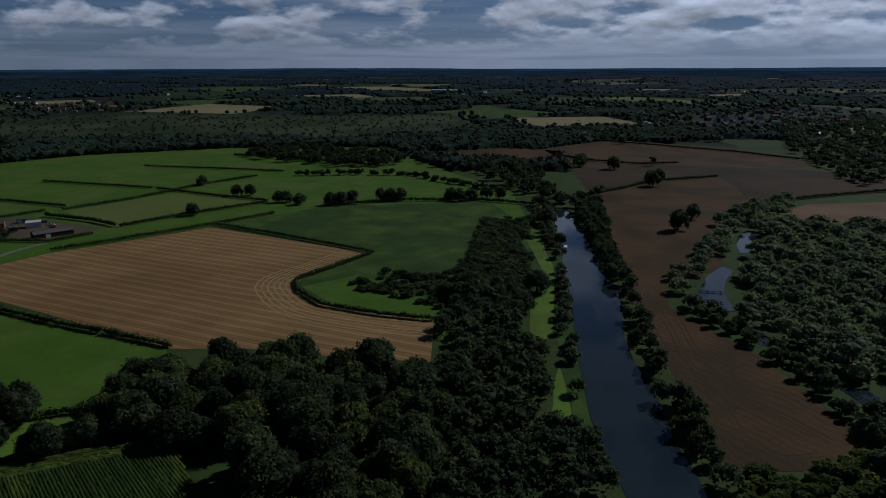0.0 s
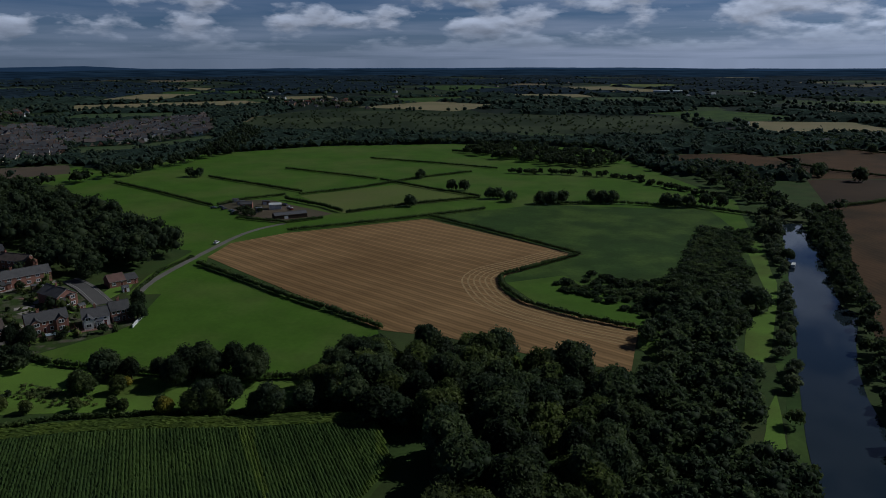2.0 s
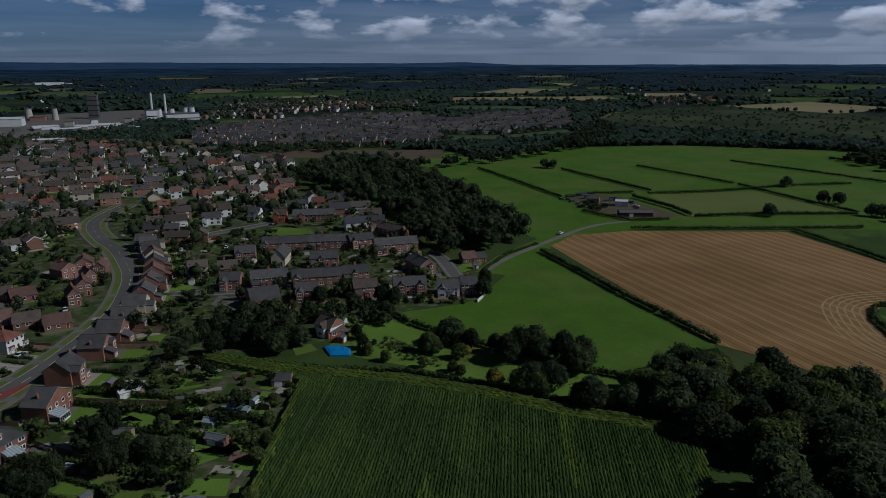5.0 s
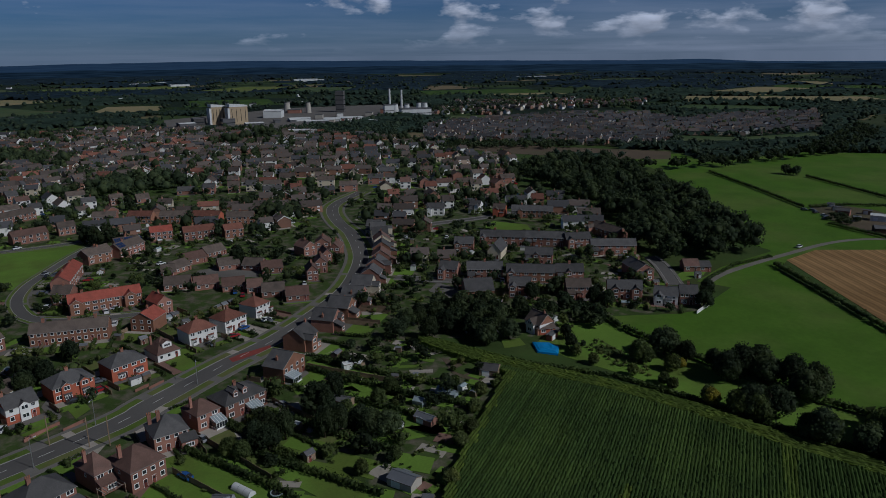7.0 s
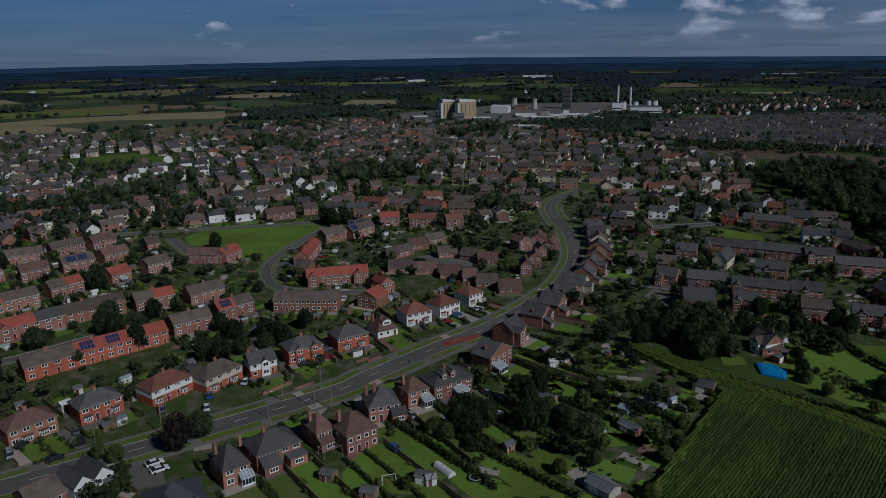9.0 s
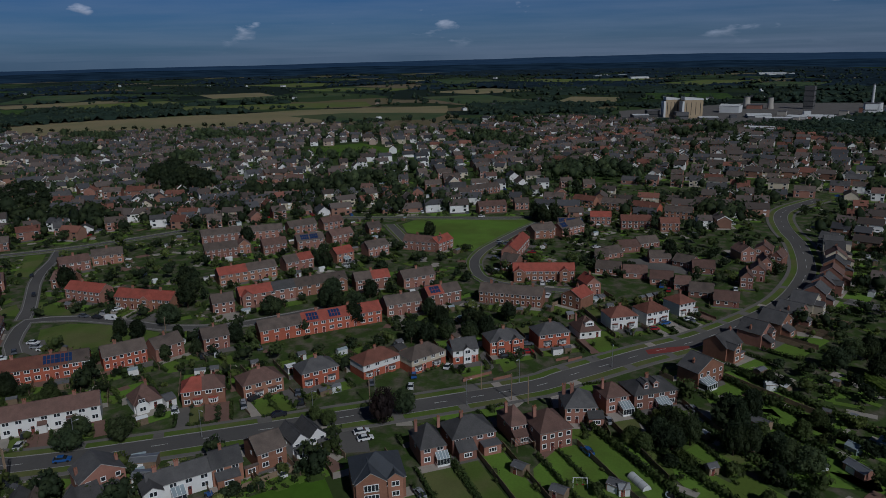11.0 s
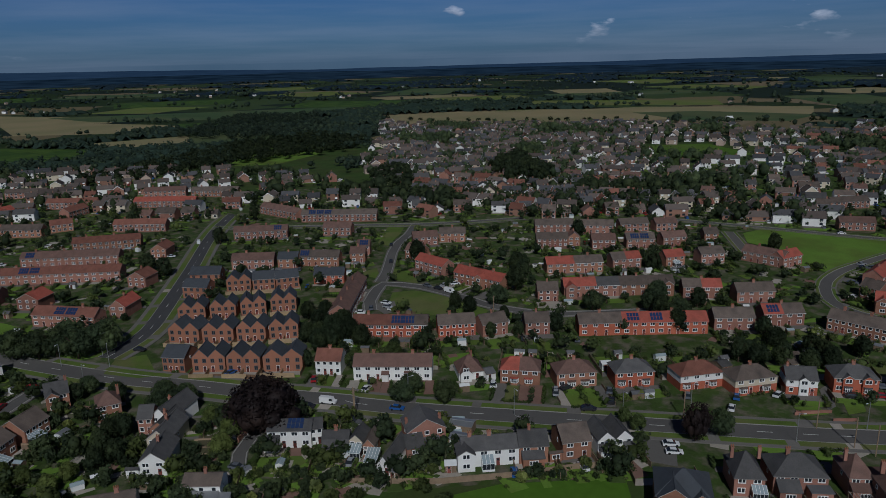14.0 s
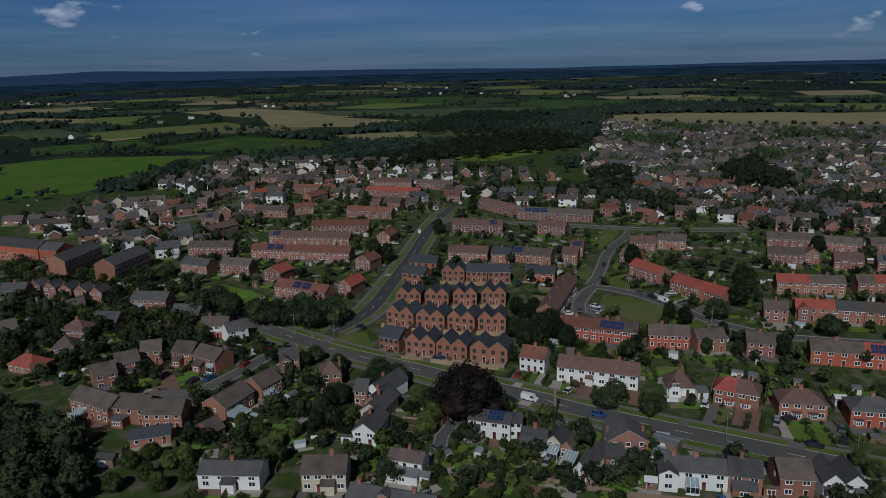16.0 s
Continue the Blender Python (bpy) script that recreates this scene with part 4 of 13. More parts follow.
    if runs and dist < 285:
        ob = thing("garden_fence", "weathered timber fences between garden plots", "fence", "garden fences")
        for x, y0, side, length, h in runs:
            f = Solid()
            c = max(1, int(length / 1.85))
            for i in range(c + 1):
                q, o = at(x, y0 + side * length * i / c), (u[0] * 0.05, u[1] * 0.05)
                top = h * rg.uniform(0.95, 1.05)
                f.v += [(q[0] - o[0], q[1] - o[1], 0), (q[0] - o[0], q[1] - o[1], top), (q[0] + o[0], q[1] + o[1], top), (q[0] + o[0], q[1] + o[1], 0)]
            for i in range(c):
                k = 4 * i
                f.f += [(k + e, k + e + 1, k + e + 5, k + e + 4) for e in range(3)]
            f.f += [(0, 1, 2, 3), (4 * c + 3, 4 * c + 2, 4 * c + 1, 4 * c)]
            f.s = [0] * len(f.f)
            part("fence_run", f.mesh("fence_run", M["wood"]), ob)
    wood("garden_hedges", hedges, "hedge", "clipped garden hedges between plots", "hedges", *((24, 1, 0.2) if dist < 285 else (12, 1, 0.26)))
    if spots:
        wood("garden_shrubs", spots, rg.choice(("leaf_mid", "leaf_mid", "leaf", "hedge", "leaf_light")), "mixed garden shrubs along the fences", "shrubs", 28, 1, 0.2)
    if small:
        wood("garden_trees", small, rg.choice(("leaf_mid", "leaf", "leaf_dark", "leaf_dark", "leaf_light")), "small garden trees behind a house", "trees", 150, 8, 0.26)


NEAR = {}


def new_plot(p, u, w, d, seed):
    """The small paved yard before a pair of new houses, with raw timber fences and a strip of turf."""
    rg = random.Random(seed)
    n = (-u[1], u[0])

    def at(x, y):
        return (p[0] + u[0] * x + n[0] * y, p[1] + u[1] * x + n[1] * y)

    deep = rg.uniform(4.2, 5.2)
    pave, turf = Solid(), Solid()
    for k in range(2):
        x0, x1, mid = k * w / 2 + 0.1, (k + 1) * w / 2 - 0.1, rg.uniform(1.6, 2.8)
        pave.prism([at(x0, -mid), at(x1, -mid), at(x1, 0.0), at(x0, 0.0)], 0.0, 0.12, 0)
        (turf if rg.random() < 0.45 else pave).prism([at(x0, -deep), at(x1, -deep), at(x1, -mid - 0.05), at(x0, -mid - 0.05)], 0.0, 0.10, 0 if rg.random() < 0.4 else 1)
    thing("paving", "pale new paving and bare earth before new houses", "paving", kind="structure", me=pave.mesh("paving", M["flags"], M["dry_soil"]))
    if turf.v:
        thing("lawn", "small patch of fresh turf before a new house", "lawn", kind="structure", me=turf.mesh("lawn", M["lawn"], M["verge"]))
    ob = thing("garden_fence", "raw tan timber fences round small yards", "fence", "garden fences")
    for (xa, ya), (xb, yb) in (((0, -0.2), (0, -deep)), ((w / 2, -0.2), (w / 2, -deep)), ((w, -0.2), (w, -deep)), ((0, -deep), (w * rg.uniform(0.7, 1.0), -deep))):
        a, b = at(xa, ya), at(xb, yb)
        dx, dy = b[0] - a[0], b[1] - a[1]
        run, k = Solid(), 0.05 / math.hypot(dx, dy)
        run.prism([(a[0] + dy * k, a[1] - dx * k), (b[0] + dy * k, b[1] - dx * k), (b[0] - dy * k, b[1] + dx * k), (a[0] - dy * k, a[1] + dx * k)], 0.0, rg.uniform(1.5, 1.75))
        part("fence_run", run.mesh("fence_run", M["new_timber"]), ob)
    q = at(w * rg.choice((0.25, 0.75)), d + 2.6)
    if rg.random() < 0.6 and clear(*q, 0.2):
        parked(*q, math.atan2(n[1], n[0]), rg)


def near_house(x, y, turn, w, d, e, r, wall, tile):
    """A small gabled house of the mid distance: walls with their windows let in, a roof and a chimney."""
    k = (w, round(d), e, round(r * 2), wall, tile)
    if k not in NEAR:
        d, r = round(d), round(r * 2) / 2
        s = Solid()
        s.box(-w / 2, w / 2, -d / 2, d / 2, 0, e)
        for q in (-w / 2, w / 2):
            s.face([(q, -d / 2, e), (q, d / 2, e), (q, 0, e + r)])
        for sg in (-1, 1):
            for z in ((0.9, 2.2), (3.4, 4.5))[:2 if e > 4 else 1]:
                for q in (-0.32, 0.32):
                    yy = sg * (d / 2 + 0.03)
                    s.face([(w * q - 0.95, yy, z[0] - 0.1), (w * q + 0.95, yy, z[0] - 0.1), (w * q + 0.95, yy, z[1] + 0.1), (w * q - 0.95, yy, z[1] + 0.1)], 2)
                    yy = sg * (d / 2 + 0.05)
                    s.face([(w * q - 0.8, yy, z[0]), (w * q + 0.8, yy, z[0]), (w * q + 0.8, yy, z[1]), (w * q - 0.8, yy, z[1])], 1)
        o = Solid()
        roof_solid(o, -w / 2, w / 2, -d / 2, d / 2, e, r, "gable")
        NEAR[k] = (s.mesh("wall", M[wall], M["glass"], M["upvc"]), o.mesh("roof", M[tile], M["fascia"]))
    wm, rm = NEAR[k]
    HOUSES.append((Vector((x, y)), math.hypot(w, d) / 2))
    ob = thing("house", "%s house with a %s pitched roof in the suburb" % (HOUSE_WORDS[wall], ROOF_WORDS[tile]), "house", "suburb houses", pose(x, y, 0, 0, 0, math.degrees(turn)))
    part("wall", wm, ob)
    part("roof", rm, ob)
    part("chimney", chimney_mesh(1.0, 2), ob, pose(w * 0.2, 0, e + r))


def town(poly, count, seed, step, ang, label, fresh=False):
    """A far suburb: rows of small gabled houses with chimneys and windows, and trees between them."""
    rg = random.Random(seed)
    TOWNS.append(poly)
    xs, ys = [p[0] for p in poly], [p[1] for p in poly]
    cx, cy = sum(xs) / len(xs), sum(ys) / len(ys)
    s, green, yards, made = Solid(), [], Solid(), 0
    reach = max(max(xs) - min(xs), max(ys) - min(ys)) * 0.8
    area = abs(sum(p[0] * q[1] - q[0] * p[1] for p, q in zip(poly, poly[1:] + poly[:1]))) / 2
    st = max(step, math.sqrt(area / count / 1.45))
    j = -int(reach / (st * 1.7))
    while j * st * 1.7 < reach:
        i = -int(reach / st)
        while i * st < reach:
            bend = 0.8 * noise.noise((cx * 0.01 + i * 0.09, cy * 0.01 + j * 0.12, seed)) + radians(ang)
            a, b = i * st + rg.uniform(-2, 2), j * st * 1.7 + rg.uniform(-2.5, 2.5)
            x, y = cx + a * math.cos(radians(ang)) - b * math.sin(radians(ang)), cy + a * math.sin(radians(ang)) + b * math.cos(radians(ang))
            x, y = x + 14 * noise.noise((x * 0.006, y * 0.006, 1.0)), y + 14 * noise.noise((x * 0.006, y * 0.006, 5.0))
            i += 1
            if not inside(x, y, poly) or on_road(x, y, 3.0) or any(inside(x, y, f) for f in FIELDS) or any(math.hypot(x - c.x, y - c.y) < rr + 6.5 for c, rr in HOUSES):
                continue
            if not fresh and math.hypot(x, y) > 430 and noise.noise((x * 0.011, y * 0.011, 9.0)) > 0.36:
                for _ in range(4):
                    r = rg.uniform(3.4, 6.8)
                    green.append((x + rg.uniform(-8, 8), y + rg.uniform(-11, 11), r, r * rg.uniform(1.6, 2.3)))
                continue
            lush = (0.35 if fresh else 1.5 if math.hypot(x, y) < 520 else 1.05) + 0.9 * noise.noise((x * 0.012, y * 0.012, 3.0))
            while rg.random() < lush:
                r = rg.uniform(1.2, 2.2) if rg.random() < 0.3 else rg.uniform(2.6, 5.2)
                q = (x + rg.uniform(-9, 9), y + rg.uniform(-13, 13))
                if not on_road(*q, r * 0.7):
                    green.append((*q, r, r * rg.uniform(1.7, 2.5)))
                lush -= 0.45
            if rg.random() < (0.05 if fresh else 0.13):
                continue
            made += 1
            turn = bend + (math.pi / 2 if rg.random() < 0.15 else 0)
            w, d, e, r = rg.choice((7.5, 8.5, 12, 13)), rg.uniform(7, 8.5), rg.choice((4.8, 5.0, 5.0, 2.9)), rg.uniform(2.2, 3.2)
            wall = rg.choice((0, 0, 9, 9, 9, 1, 2) if fresh else (0, 0, 0, 0, 1, 1, 2) if math.hypot(x, y) < 620 else (0, 9, 9, 2, 1, 1, 1) if y < -100 else (0, 0, 0, 9, 9, 2, 1, 1, 1))
            tile = rg.choice((4, 4, 4, 4, 3) if fresh else (3, 3, 3, 4, 4, 6) if y < -100 and math.hypot(x, y) > 600 else (3, 3, 3, 4, 4, 5, 6))
            if math.hypot(x, y) < 720:
                c, sn = math.cos(turn), math.sin(turn)
                for sg in (-1, 1):
                    pv = rg.uniform(2, 4)
                    for a0, b0, a1, b1, sl in ((-w / 2, d / 2, w / 2, d / 2 + pv, rg.choice((1, 2, 3))), (-w / 2, d / 2 + pv + 0.2, w / 2 - rg.choice((0, 3.0)), d / 2 + pv + rg.uniform(3, 6), 0)):
                        q = [(x + px * c - sg * py * sn, y + px * sn + sg * py * c) for px, py in ((a0, b0), (a1, b0), (a1, b1), (a0, b1))]
                        if not on_road(*q[2], 0.3) and not on_road(*q[3], 0.3):
                            yards.prism(q if sg > 0 else q[::-1], 0.0, rg.uniform(0.06, 0.13), sl)
                    q = (x + (w / 2 - 1.5) * c - sg * (d / 2 + 3) * sn, y + (w / 2 - 1.5) * sn + sg * (d / 2 + 3) * c)
                    if rg.random() < 0.4 and not on_road(*q, 1.5):
                        parked(*q, turn + math.pi / 2, rg)
                    elif rg.random() < 0.4 and not on_road(*q, 1.5):
                        turned_box(SHEDS, *q, turn, rg.uniform(2.2, 3.4), 2.2, 1.9, rg.choice((0, 0, 2, 4)), 0.5, rg.choice((1, 3, 2, 5)))
            if len(SINGLE) < 105 and math.hypot(x, y) < 600:
                SINGLE.append((x, y))
                near_house(x, y, turn, w, d, e, r, ("brick", "white", "cream")[wall], ("tile_brown", "slate", "tile_red", "tile_plum")[tile - 3])
                continue
            t = Solid()
            t.box(-w / 2, w / 2, -d / 2, d / 2, 0, e, wall)
            for q in (-w / 2, w / 2):
                t.face([(q, -d / 2, e), (q, d / 2, e), (q, 0, e + r)], wall)
            o = 0.35
            for sg in (-1, 1):
                t.face([(-w / 2 - o, sg * (d / 2 + o), e - r * o / (d / 2)), (w / 2 + o, sg * (d / 2 + o), e - r * o / (d / 2)), (w / 2 + o, 0, e + r + 0.12), (-w / 2 - o, 0, e + r + 0.12)], tile)
                for z in ((1.0, 2.3), (3.5, 4.6))[:2 if e > 4 else 1]:
                    for q in (-0.3, 0.3):
                        yy = sg * (d / 2 + 0.03)
                        t.face([(w * q - 0.85, yy, z[0]), (w * q + 0.85, yy, z[0]), (w * q + 0.85, yy, z[1]), (w * q - 0.85, yy, z[1])], 7 if rg.random() < 0.6 else 8)
            if rg.random() < 0.55:
                for q, sg in ((-w / 2 - o - 0.03, -1), (w / 2 + o + 0.03, 1)):
                    for e0 in (-1, 1):
                        t.face([(q, e0 * (d / 2 + o), e - r * o / (d / 2) - 0.3), (q, e0 * (d / 2 + o), e - r * o / (d / 2) + 0.1), (q, 0, e + r + 0.15), (q, 0, e + r - 0.3)], 8)
            q = rg.uniform(-0.3, 0.3) * w
            t.box(q - 0.4, q + 0.4, -0.35, 0.35, e + r - 0.4, e + r + 1.2, 0)
            c, sn, k = math.cos(turn), math.sin(turn), len(s.v)
            s.v += [(x + px * c - py * sn, y + px * sn + py * c, pz) for px, py, pz in t.v]
            s.f += [tuple(k + m for m in f) for f in t.f]
            s.s += t.s
        j += 1
    if yards.v:
        thing("town_yards", "lawns, patios and drives between the houses", "gardens", kind="structure", me=yards.mesh("town_yards", M["lawn"], M["asphalt_old"], M["gravel"], M["flags"]))
    thing("town_houses", label, "houses", kind="stuff", me=s.mesh("town_houses", M["far_brick"], M["white"], M["cream"], M["far_brown"], M["far_slate"], M["far_red"], M["far_brown"], M["glass"], M["upvc"], M["far_tan"]))
    wood("town_trees", green, "leaf", "garden trees among the far houses", "trees", 24, 1, 0.8)


def within(x, y, poly):
    """Which of many points lie inside a plan polygon."""
    r = np.zeros(x.shape, dtype=bool)
    for (x1, y1), (x2, y2) in zip(poly, poly[1:] + poly[:1]):
        if y1 != y2:
            r ^= ((y1 > y) != (y2 > y)) & (x < (x2 - x1) * (y - y1) / (y2 - y1) + x1)
    return r


def woodedness(x, y):
    """Above nought where the open land is wooded; more so towards the river plain."""
    yaw = math.degrees(math.atan2(-x, y))
    k = noise.noise((x * 0.0020, y * 0.0020, 2.0)) + 0.5 * noise.noise((x * 0.008, y * 0.008, 6.0))
    return k + (0.20 if yaw < 35 else 0.14 if yaw < 95 else -0.10)


def canopy(r0, r1, cell, top, label, m="canopy"):
    """The closed canopy of the woods out on the plain: an uneven sheet of crowns with its edges brought down to the ground."""
    rg = np.random.default_rng(int(cell))
    n = int(r1 / cell)
    g = (np.arange(-n, n + 1)) * cell
    X, Y = np.meshgrid(g, g, indexing="ij")
    R, yaw = np.hypot(X, Y), np.degrees(np.arctan2(-X, Y))
    ok = (R > r0) & (R <= r1) & (yaw > -50) & (yaw < 178)
    for f in FIELDS + TOWNS:
        ok &= ~within(X, Y, f)
    for i, j in zip(*np.nonzero(ok)):
        ok[i, j] = woodedness(X[i, j], Y[i, j]) > 0.06
    inner = ok.copy()
    for a in (0, 1):
        for d in (1, -1):
            inner &= np.roll(ok, d, a)
    h = np.where(inner, rg.uniform(top * 0.35, top, ok.shape), rg.uniform(0.0, 0.5, ok.shape))
    px, py = X + rg.uniform(-0.3, 0.3, ok.shape) * cell, Y + rg.uniform(-0.3, 0.3, ok.shape) * cell
    quad = ok[:-1, :-1] & ok[1:, :-1] & ok[1:, 1:] & ok[:-1, 1:]
    idx = np.arange(ok.size).reshape(ok.shape)
    f = np.stack([idx[:-1, :-1][quad], idx[1:, :-1][quad], idx[1:, 1:][quad], idx[:-1, 1:][quad]], 1)
    f = np.concatenate([f[:, [0, 1, 2]], f[:, [0, 2, 3]]])
    used, f = np.unique(f, return_inverse=True)
    v = np.stack([px.ravel(), py.ravel(), h.ravel()], 1)[used]
    thing("far_woods", label, "woods", kind="stuff", me=mesh_of("far_woods", v, f.reshape(-1, 3), [M[m]]))


def far_fields(count, seed):
    """Fields of straw, pasture and bare soil between the woods, out on the plain."""
    rg = random.Random(seed)
    made = tries = 0
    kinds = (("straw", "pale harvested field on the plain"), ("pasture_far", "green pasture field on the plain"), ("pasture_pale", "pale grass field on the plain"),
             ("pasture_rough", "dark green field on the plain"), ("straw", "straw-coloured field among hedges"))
    while made < count and tries < 3000:
        tries += 1
        yaw, r = radians(rg.uniform(-40, 172)), math.exp(rg.uniform(math.log(850), math.log(3000)))
        if yaw < radians(85) and rg.random() < 0.65:
            continue
        x, y = -r * math.sin(yaw), r * math.cos(yaw)
        w, d, a = rg.uniform(110, 260) * (1 + r / 3000), rg.uniform(70, 150) * (1 + r / 2500), rg.uniform(0, math.pi)
        c, n = math.cos(a), math.sin(a)
        pts = [(x + px * w / 2 * c - py * d / 2 * n, y + px * w / 2 * n + py * d / 2 * c) for px, py in ((-1, -1), (rg.uniform(0.7, 1.1), -1), (1, rg.uniform(0.7, 1.1)), (-rg.uniform(0.8, 1.1), 1))]
        if any(inside(*q, f) for f in FIELDS + TOWNS for q in pts + [(x, y)]):
            continue
        m, label = rg.choice(kinds)
        sheet("far_field", pts, 0.05 + 0.001 * made, M[m], label, "field")
        made += 1


def far_trees():
    """Woods, copses and hedgerow trees over the land out to the horizon."""
    rg = random.Random(77)
    mid, far = [], []
    tries = 0
    while len(mid) + len(far) < 11500 and tries < 400000:
        tries += 1
        t, r = rg.uniform(-math.pi, math.pi), math.exp(rg.uniform(math.log(640), math.log(3600)))
        x, y = r * math.cos(t), r * math.sin(t)
        if math.degrees(math.atan2(-x, y)) < -50 or math.degrees(math.atan2(-x, y)) > 178:
            continue
        k = woodedness(x, y)
        lane = abs(noise.noise((x * 0.0035, y * 0.0035, 11.0))) < 0.022 or abs(noise.noise((x * 0.0045, y * 0.0045, 21.0))) < 0.02
        if not (k > 0.06 and (r < 1700 or rg.random() < 0.25) or lane or rg.random() < 0.02):
            continue
        if any(inside(x, y, f) for f in FIELDS) or any(inside(x, y, f) for f in TOWNS):
            continue
        big = rg.uniform(3.6, 7.0) * (1.0 if r < 1500 else 1.3)
        (mid if r < 1000 else far).append((x, y, big, big * rg.uniform(1.3, 2.0)))
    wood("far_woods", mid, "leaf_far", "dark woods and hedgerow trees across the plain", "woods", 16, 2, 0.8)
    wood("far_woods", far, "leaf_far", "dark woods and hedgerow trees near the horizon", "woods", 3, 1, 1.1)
    s = Solid()
    tries = 0
    while len(s.f) < 9 * 150 and tries < 9000:
        tries += 1
        t, r = rg.uniform(-math.pi, math.pi), math.exp(rg.uniform(math.log(900), math.log(3800)))
        x, y = r * math.cos(t), r * math.sin(t)
        yaw = math.degrees(math.atan2(-x, y))
        if yaw < -45 or yaw > 175 or noise.noise((x * 0.0016, y * 0.0016, 31.0)) < 0.12 or any(inside(x, y, f) for f in FIELDS + TOWNS):
            continue
        w = rg.choice((8, 9, 9, 12, 14, 18))
        turned_box(s, x, y, rg.uniform(0, 3.1), w, rg.uniform(7, 9), rg.uniform(3.5, 5.5), rg.choice((0, 1, 1, 1, 2)), 2.2, rg.choice((0, 3, 3, 3)))
    thing("far_buildings", "scattered pale farm and village buildings on the plain", "buildings", kind="stuff", me=s.mesh("far_buildings", M["cladding"], M["far_tan"], M["white"], M["far_slate"]))
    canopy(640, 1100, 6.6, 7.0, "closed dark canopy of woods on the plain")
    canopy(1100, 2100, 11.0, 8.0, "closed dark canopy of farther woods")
    # outermost woods take the bluest, most haze-tinted colour
    canopy(2100, 4500, 20.0, 9.0, "closed dark canopy of haze-blue woods near the horizon", "canopy_far")


def scatter(poly, count, seed, fine=False):
    """Garden trees and tall shrubs between the houses: some single trees, the rest as masses by kind of leaf."""
    rg = random.Random(seed)
    xs, ys = [p[0] for p in poly], [p[1] for p in poly]
    sets = {"leaf": [], "leaf_mid": [], "leaf_dark": [], "leaf_light": []}
    n = tries = 0
    while n < count and tries < 20000:
        tries += 1
        x, y = rg.uniform(min(xs), max(xs)), rg.uniform(min(ys), max(ys))
        if not inside(x, y, poly) or on_road(x, y, 1.2) or any(inside(x, y, f) for f in FIELDS) or any(math.hypot(x - c.x, y - c.y) < rr * 0.9 + 0.6 for c, rr in HOUSES):
            continue
        n += 1
        r = rg.uniform(0.7, 1.7) if rg.random() < 0.66 else rg.uniform(2.0, 4.0)
        sets[rg.choice(("leaf", "leaf", "leaf_mid", "leaf_mid", "leaf_dark", "leaf_light") if r < 1.9 else ("leaf", "leaf_dark", "leaf_dark", "leaf_mid"))].append((x, y, r, r * rg.uniform(1.3, 2.4)))
    for m, spots in sets.items():
        wood("garden_trees", spots, m, "small trees and tall shrubs in back gardens", "trees", *((130, 5, 0.40) if fine else (56, 3, 0.42)))


def beds(poly, count, seed):
    """Small plots of grass, soil, gravel and flags between the houses, with low shrubs and pale garden things."""
    rg = random.Random(seed)
    xs, ys = [p[0] for p in poly], [p[1] for p in poly]
    s, spots, n, tries = Solid(), [], 0, 0
    while n < count and tries < 15000:
        tries += 1
        x, y = rg.uniform(min(xs), max(xs)), rg.uniform(min(ys), max(ys))
        w, d = rg.uniform(1.5, 5.0), rg.uniform(2.0, 8.0)
        if not inside(x, y, poly) or on_road(x, y, 3.0) or any(inside(x, y, f) for f in FIELDS) or any(abs(x - c.x) < rr + 4 and abs(y - c.y) < rr + 4 and math.hypot(x - c.x, y - c.y) < rr * 0.85 + 3.0 for c, rr in HOUSES):
            continue
        n += 1
        near = min(HOUSES, key=lambda h: (h[0].x - x) ** 2 + (h[0].y - y) ** 2)[0]
        a = math.atan2(near.y - y, near.x - x)
        c, sn = math.cos(a), math.sin(a)
        s.prism([(x + px * c - py * sn, y + px * sn + py * c) for px, py in ((-d / 2, -w / 2), (d / 2, -w / 2), (d / 2, w / 2), (-d / 2, w / 2))], 0.0, rg.uniform(0.12, 0.19), rg.choice((0, 0, 0, 0, 1, 2, 3, 4)))
        for i in range(rg.randrange(1, 5)):
            r = rg.uniform(0.4, 0.9)
            px, py = rg.uniform(-d / 2, d / 2), rg.choice((-w / 2, w / 2))
            spots.append((x + px * c - py * sn, y + px * sn + py * c, r, r * rg.uniform(1.2, 2.0)))
        if rg.random() < 0.07:
            turned_box(SHEDS, x, y, a, rg.uniform(1.6, 3.0), rg.uniform(1.4, 2.2), rg.uniform(1.5, 2.0), rg.choice((0, 0, 2, 4)), 0.4, rg.choice((1, 2, 3, 5)))
    thing("garden_beds", "small lawns, soil beds and paved plots between houses", "gardens", kind="structure", me=s.mesh("garden_beds", M["lawn"], M["corn_ground"], M["gravel"], M["flags"], M["block"]))
    k = len(spots) // 3
    for i, m in enumerate(("leaf_mid", "leaf_light", "hedge")):
        wood("garden_shrubs", spots[i * k:(i + 1) * k], m, "low shrubs and flower beds between the houses", "shrubs", 15, 1, 0.19)


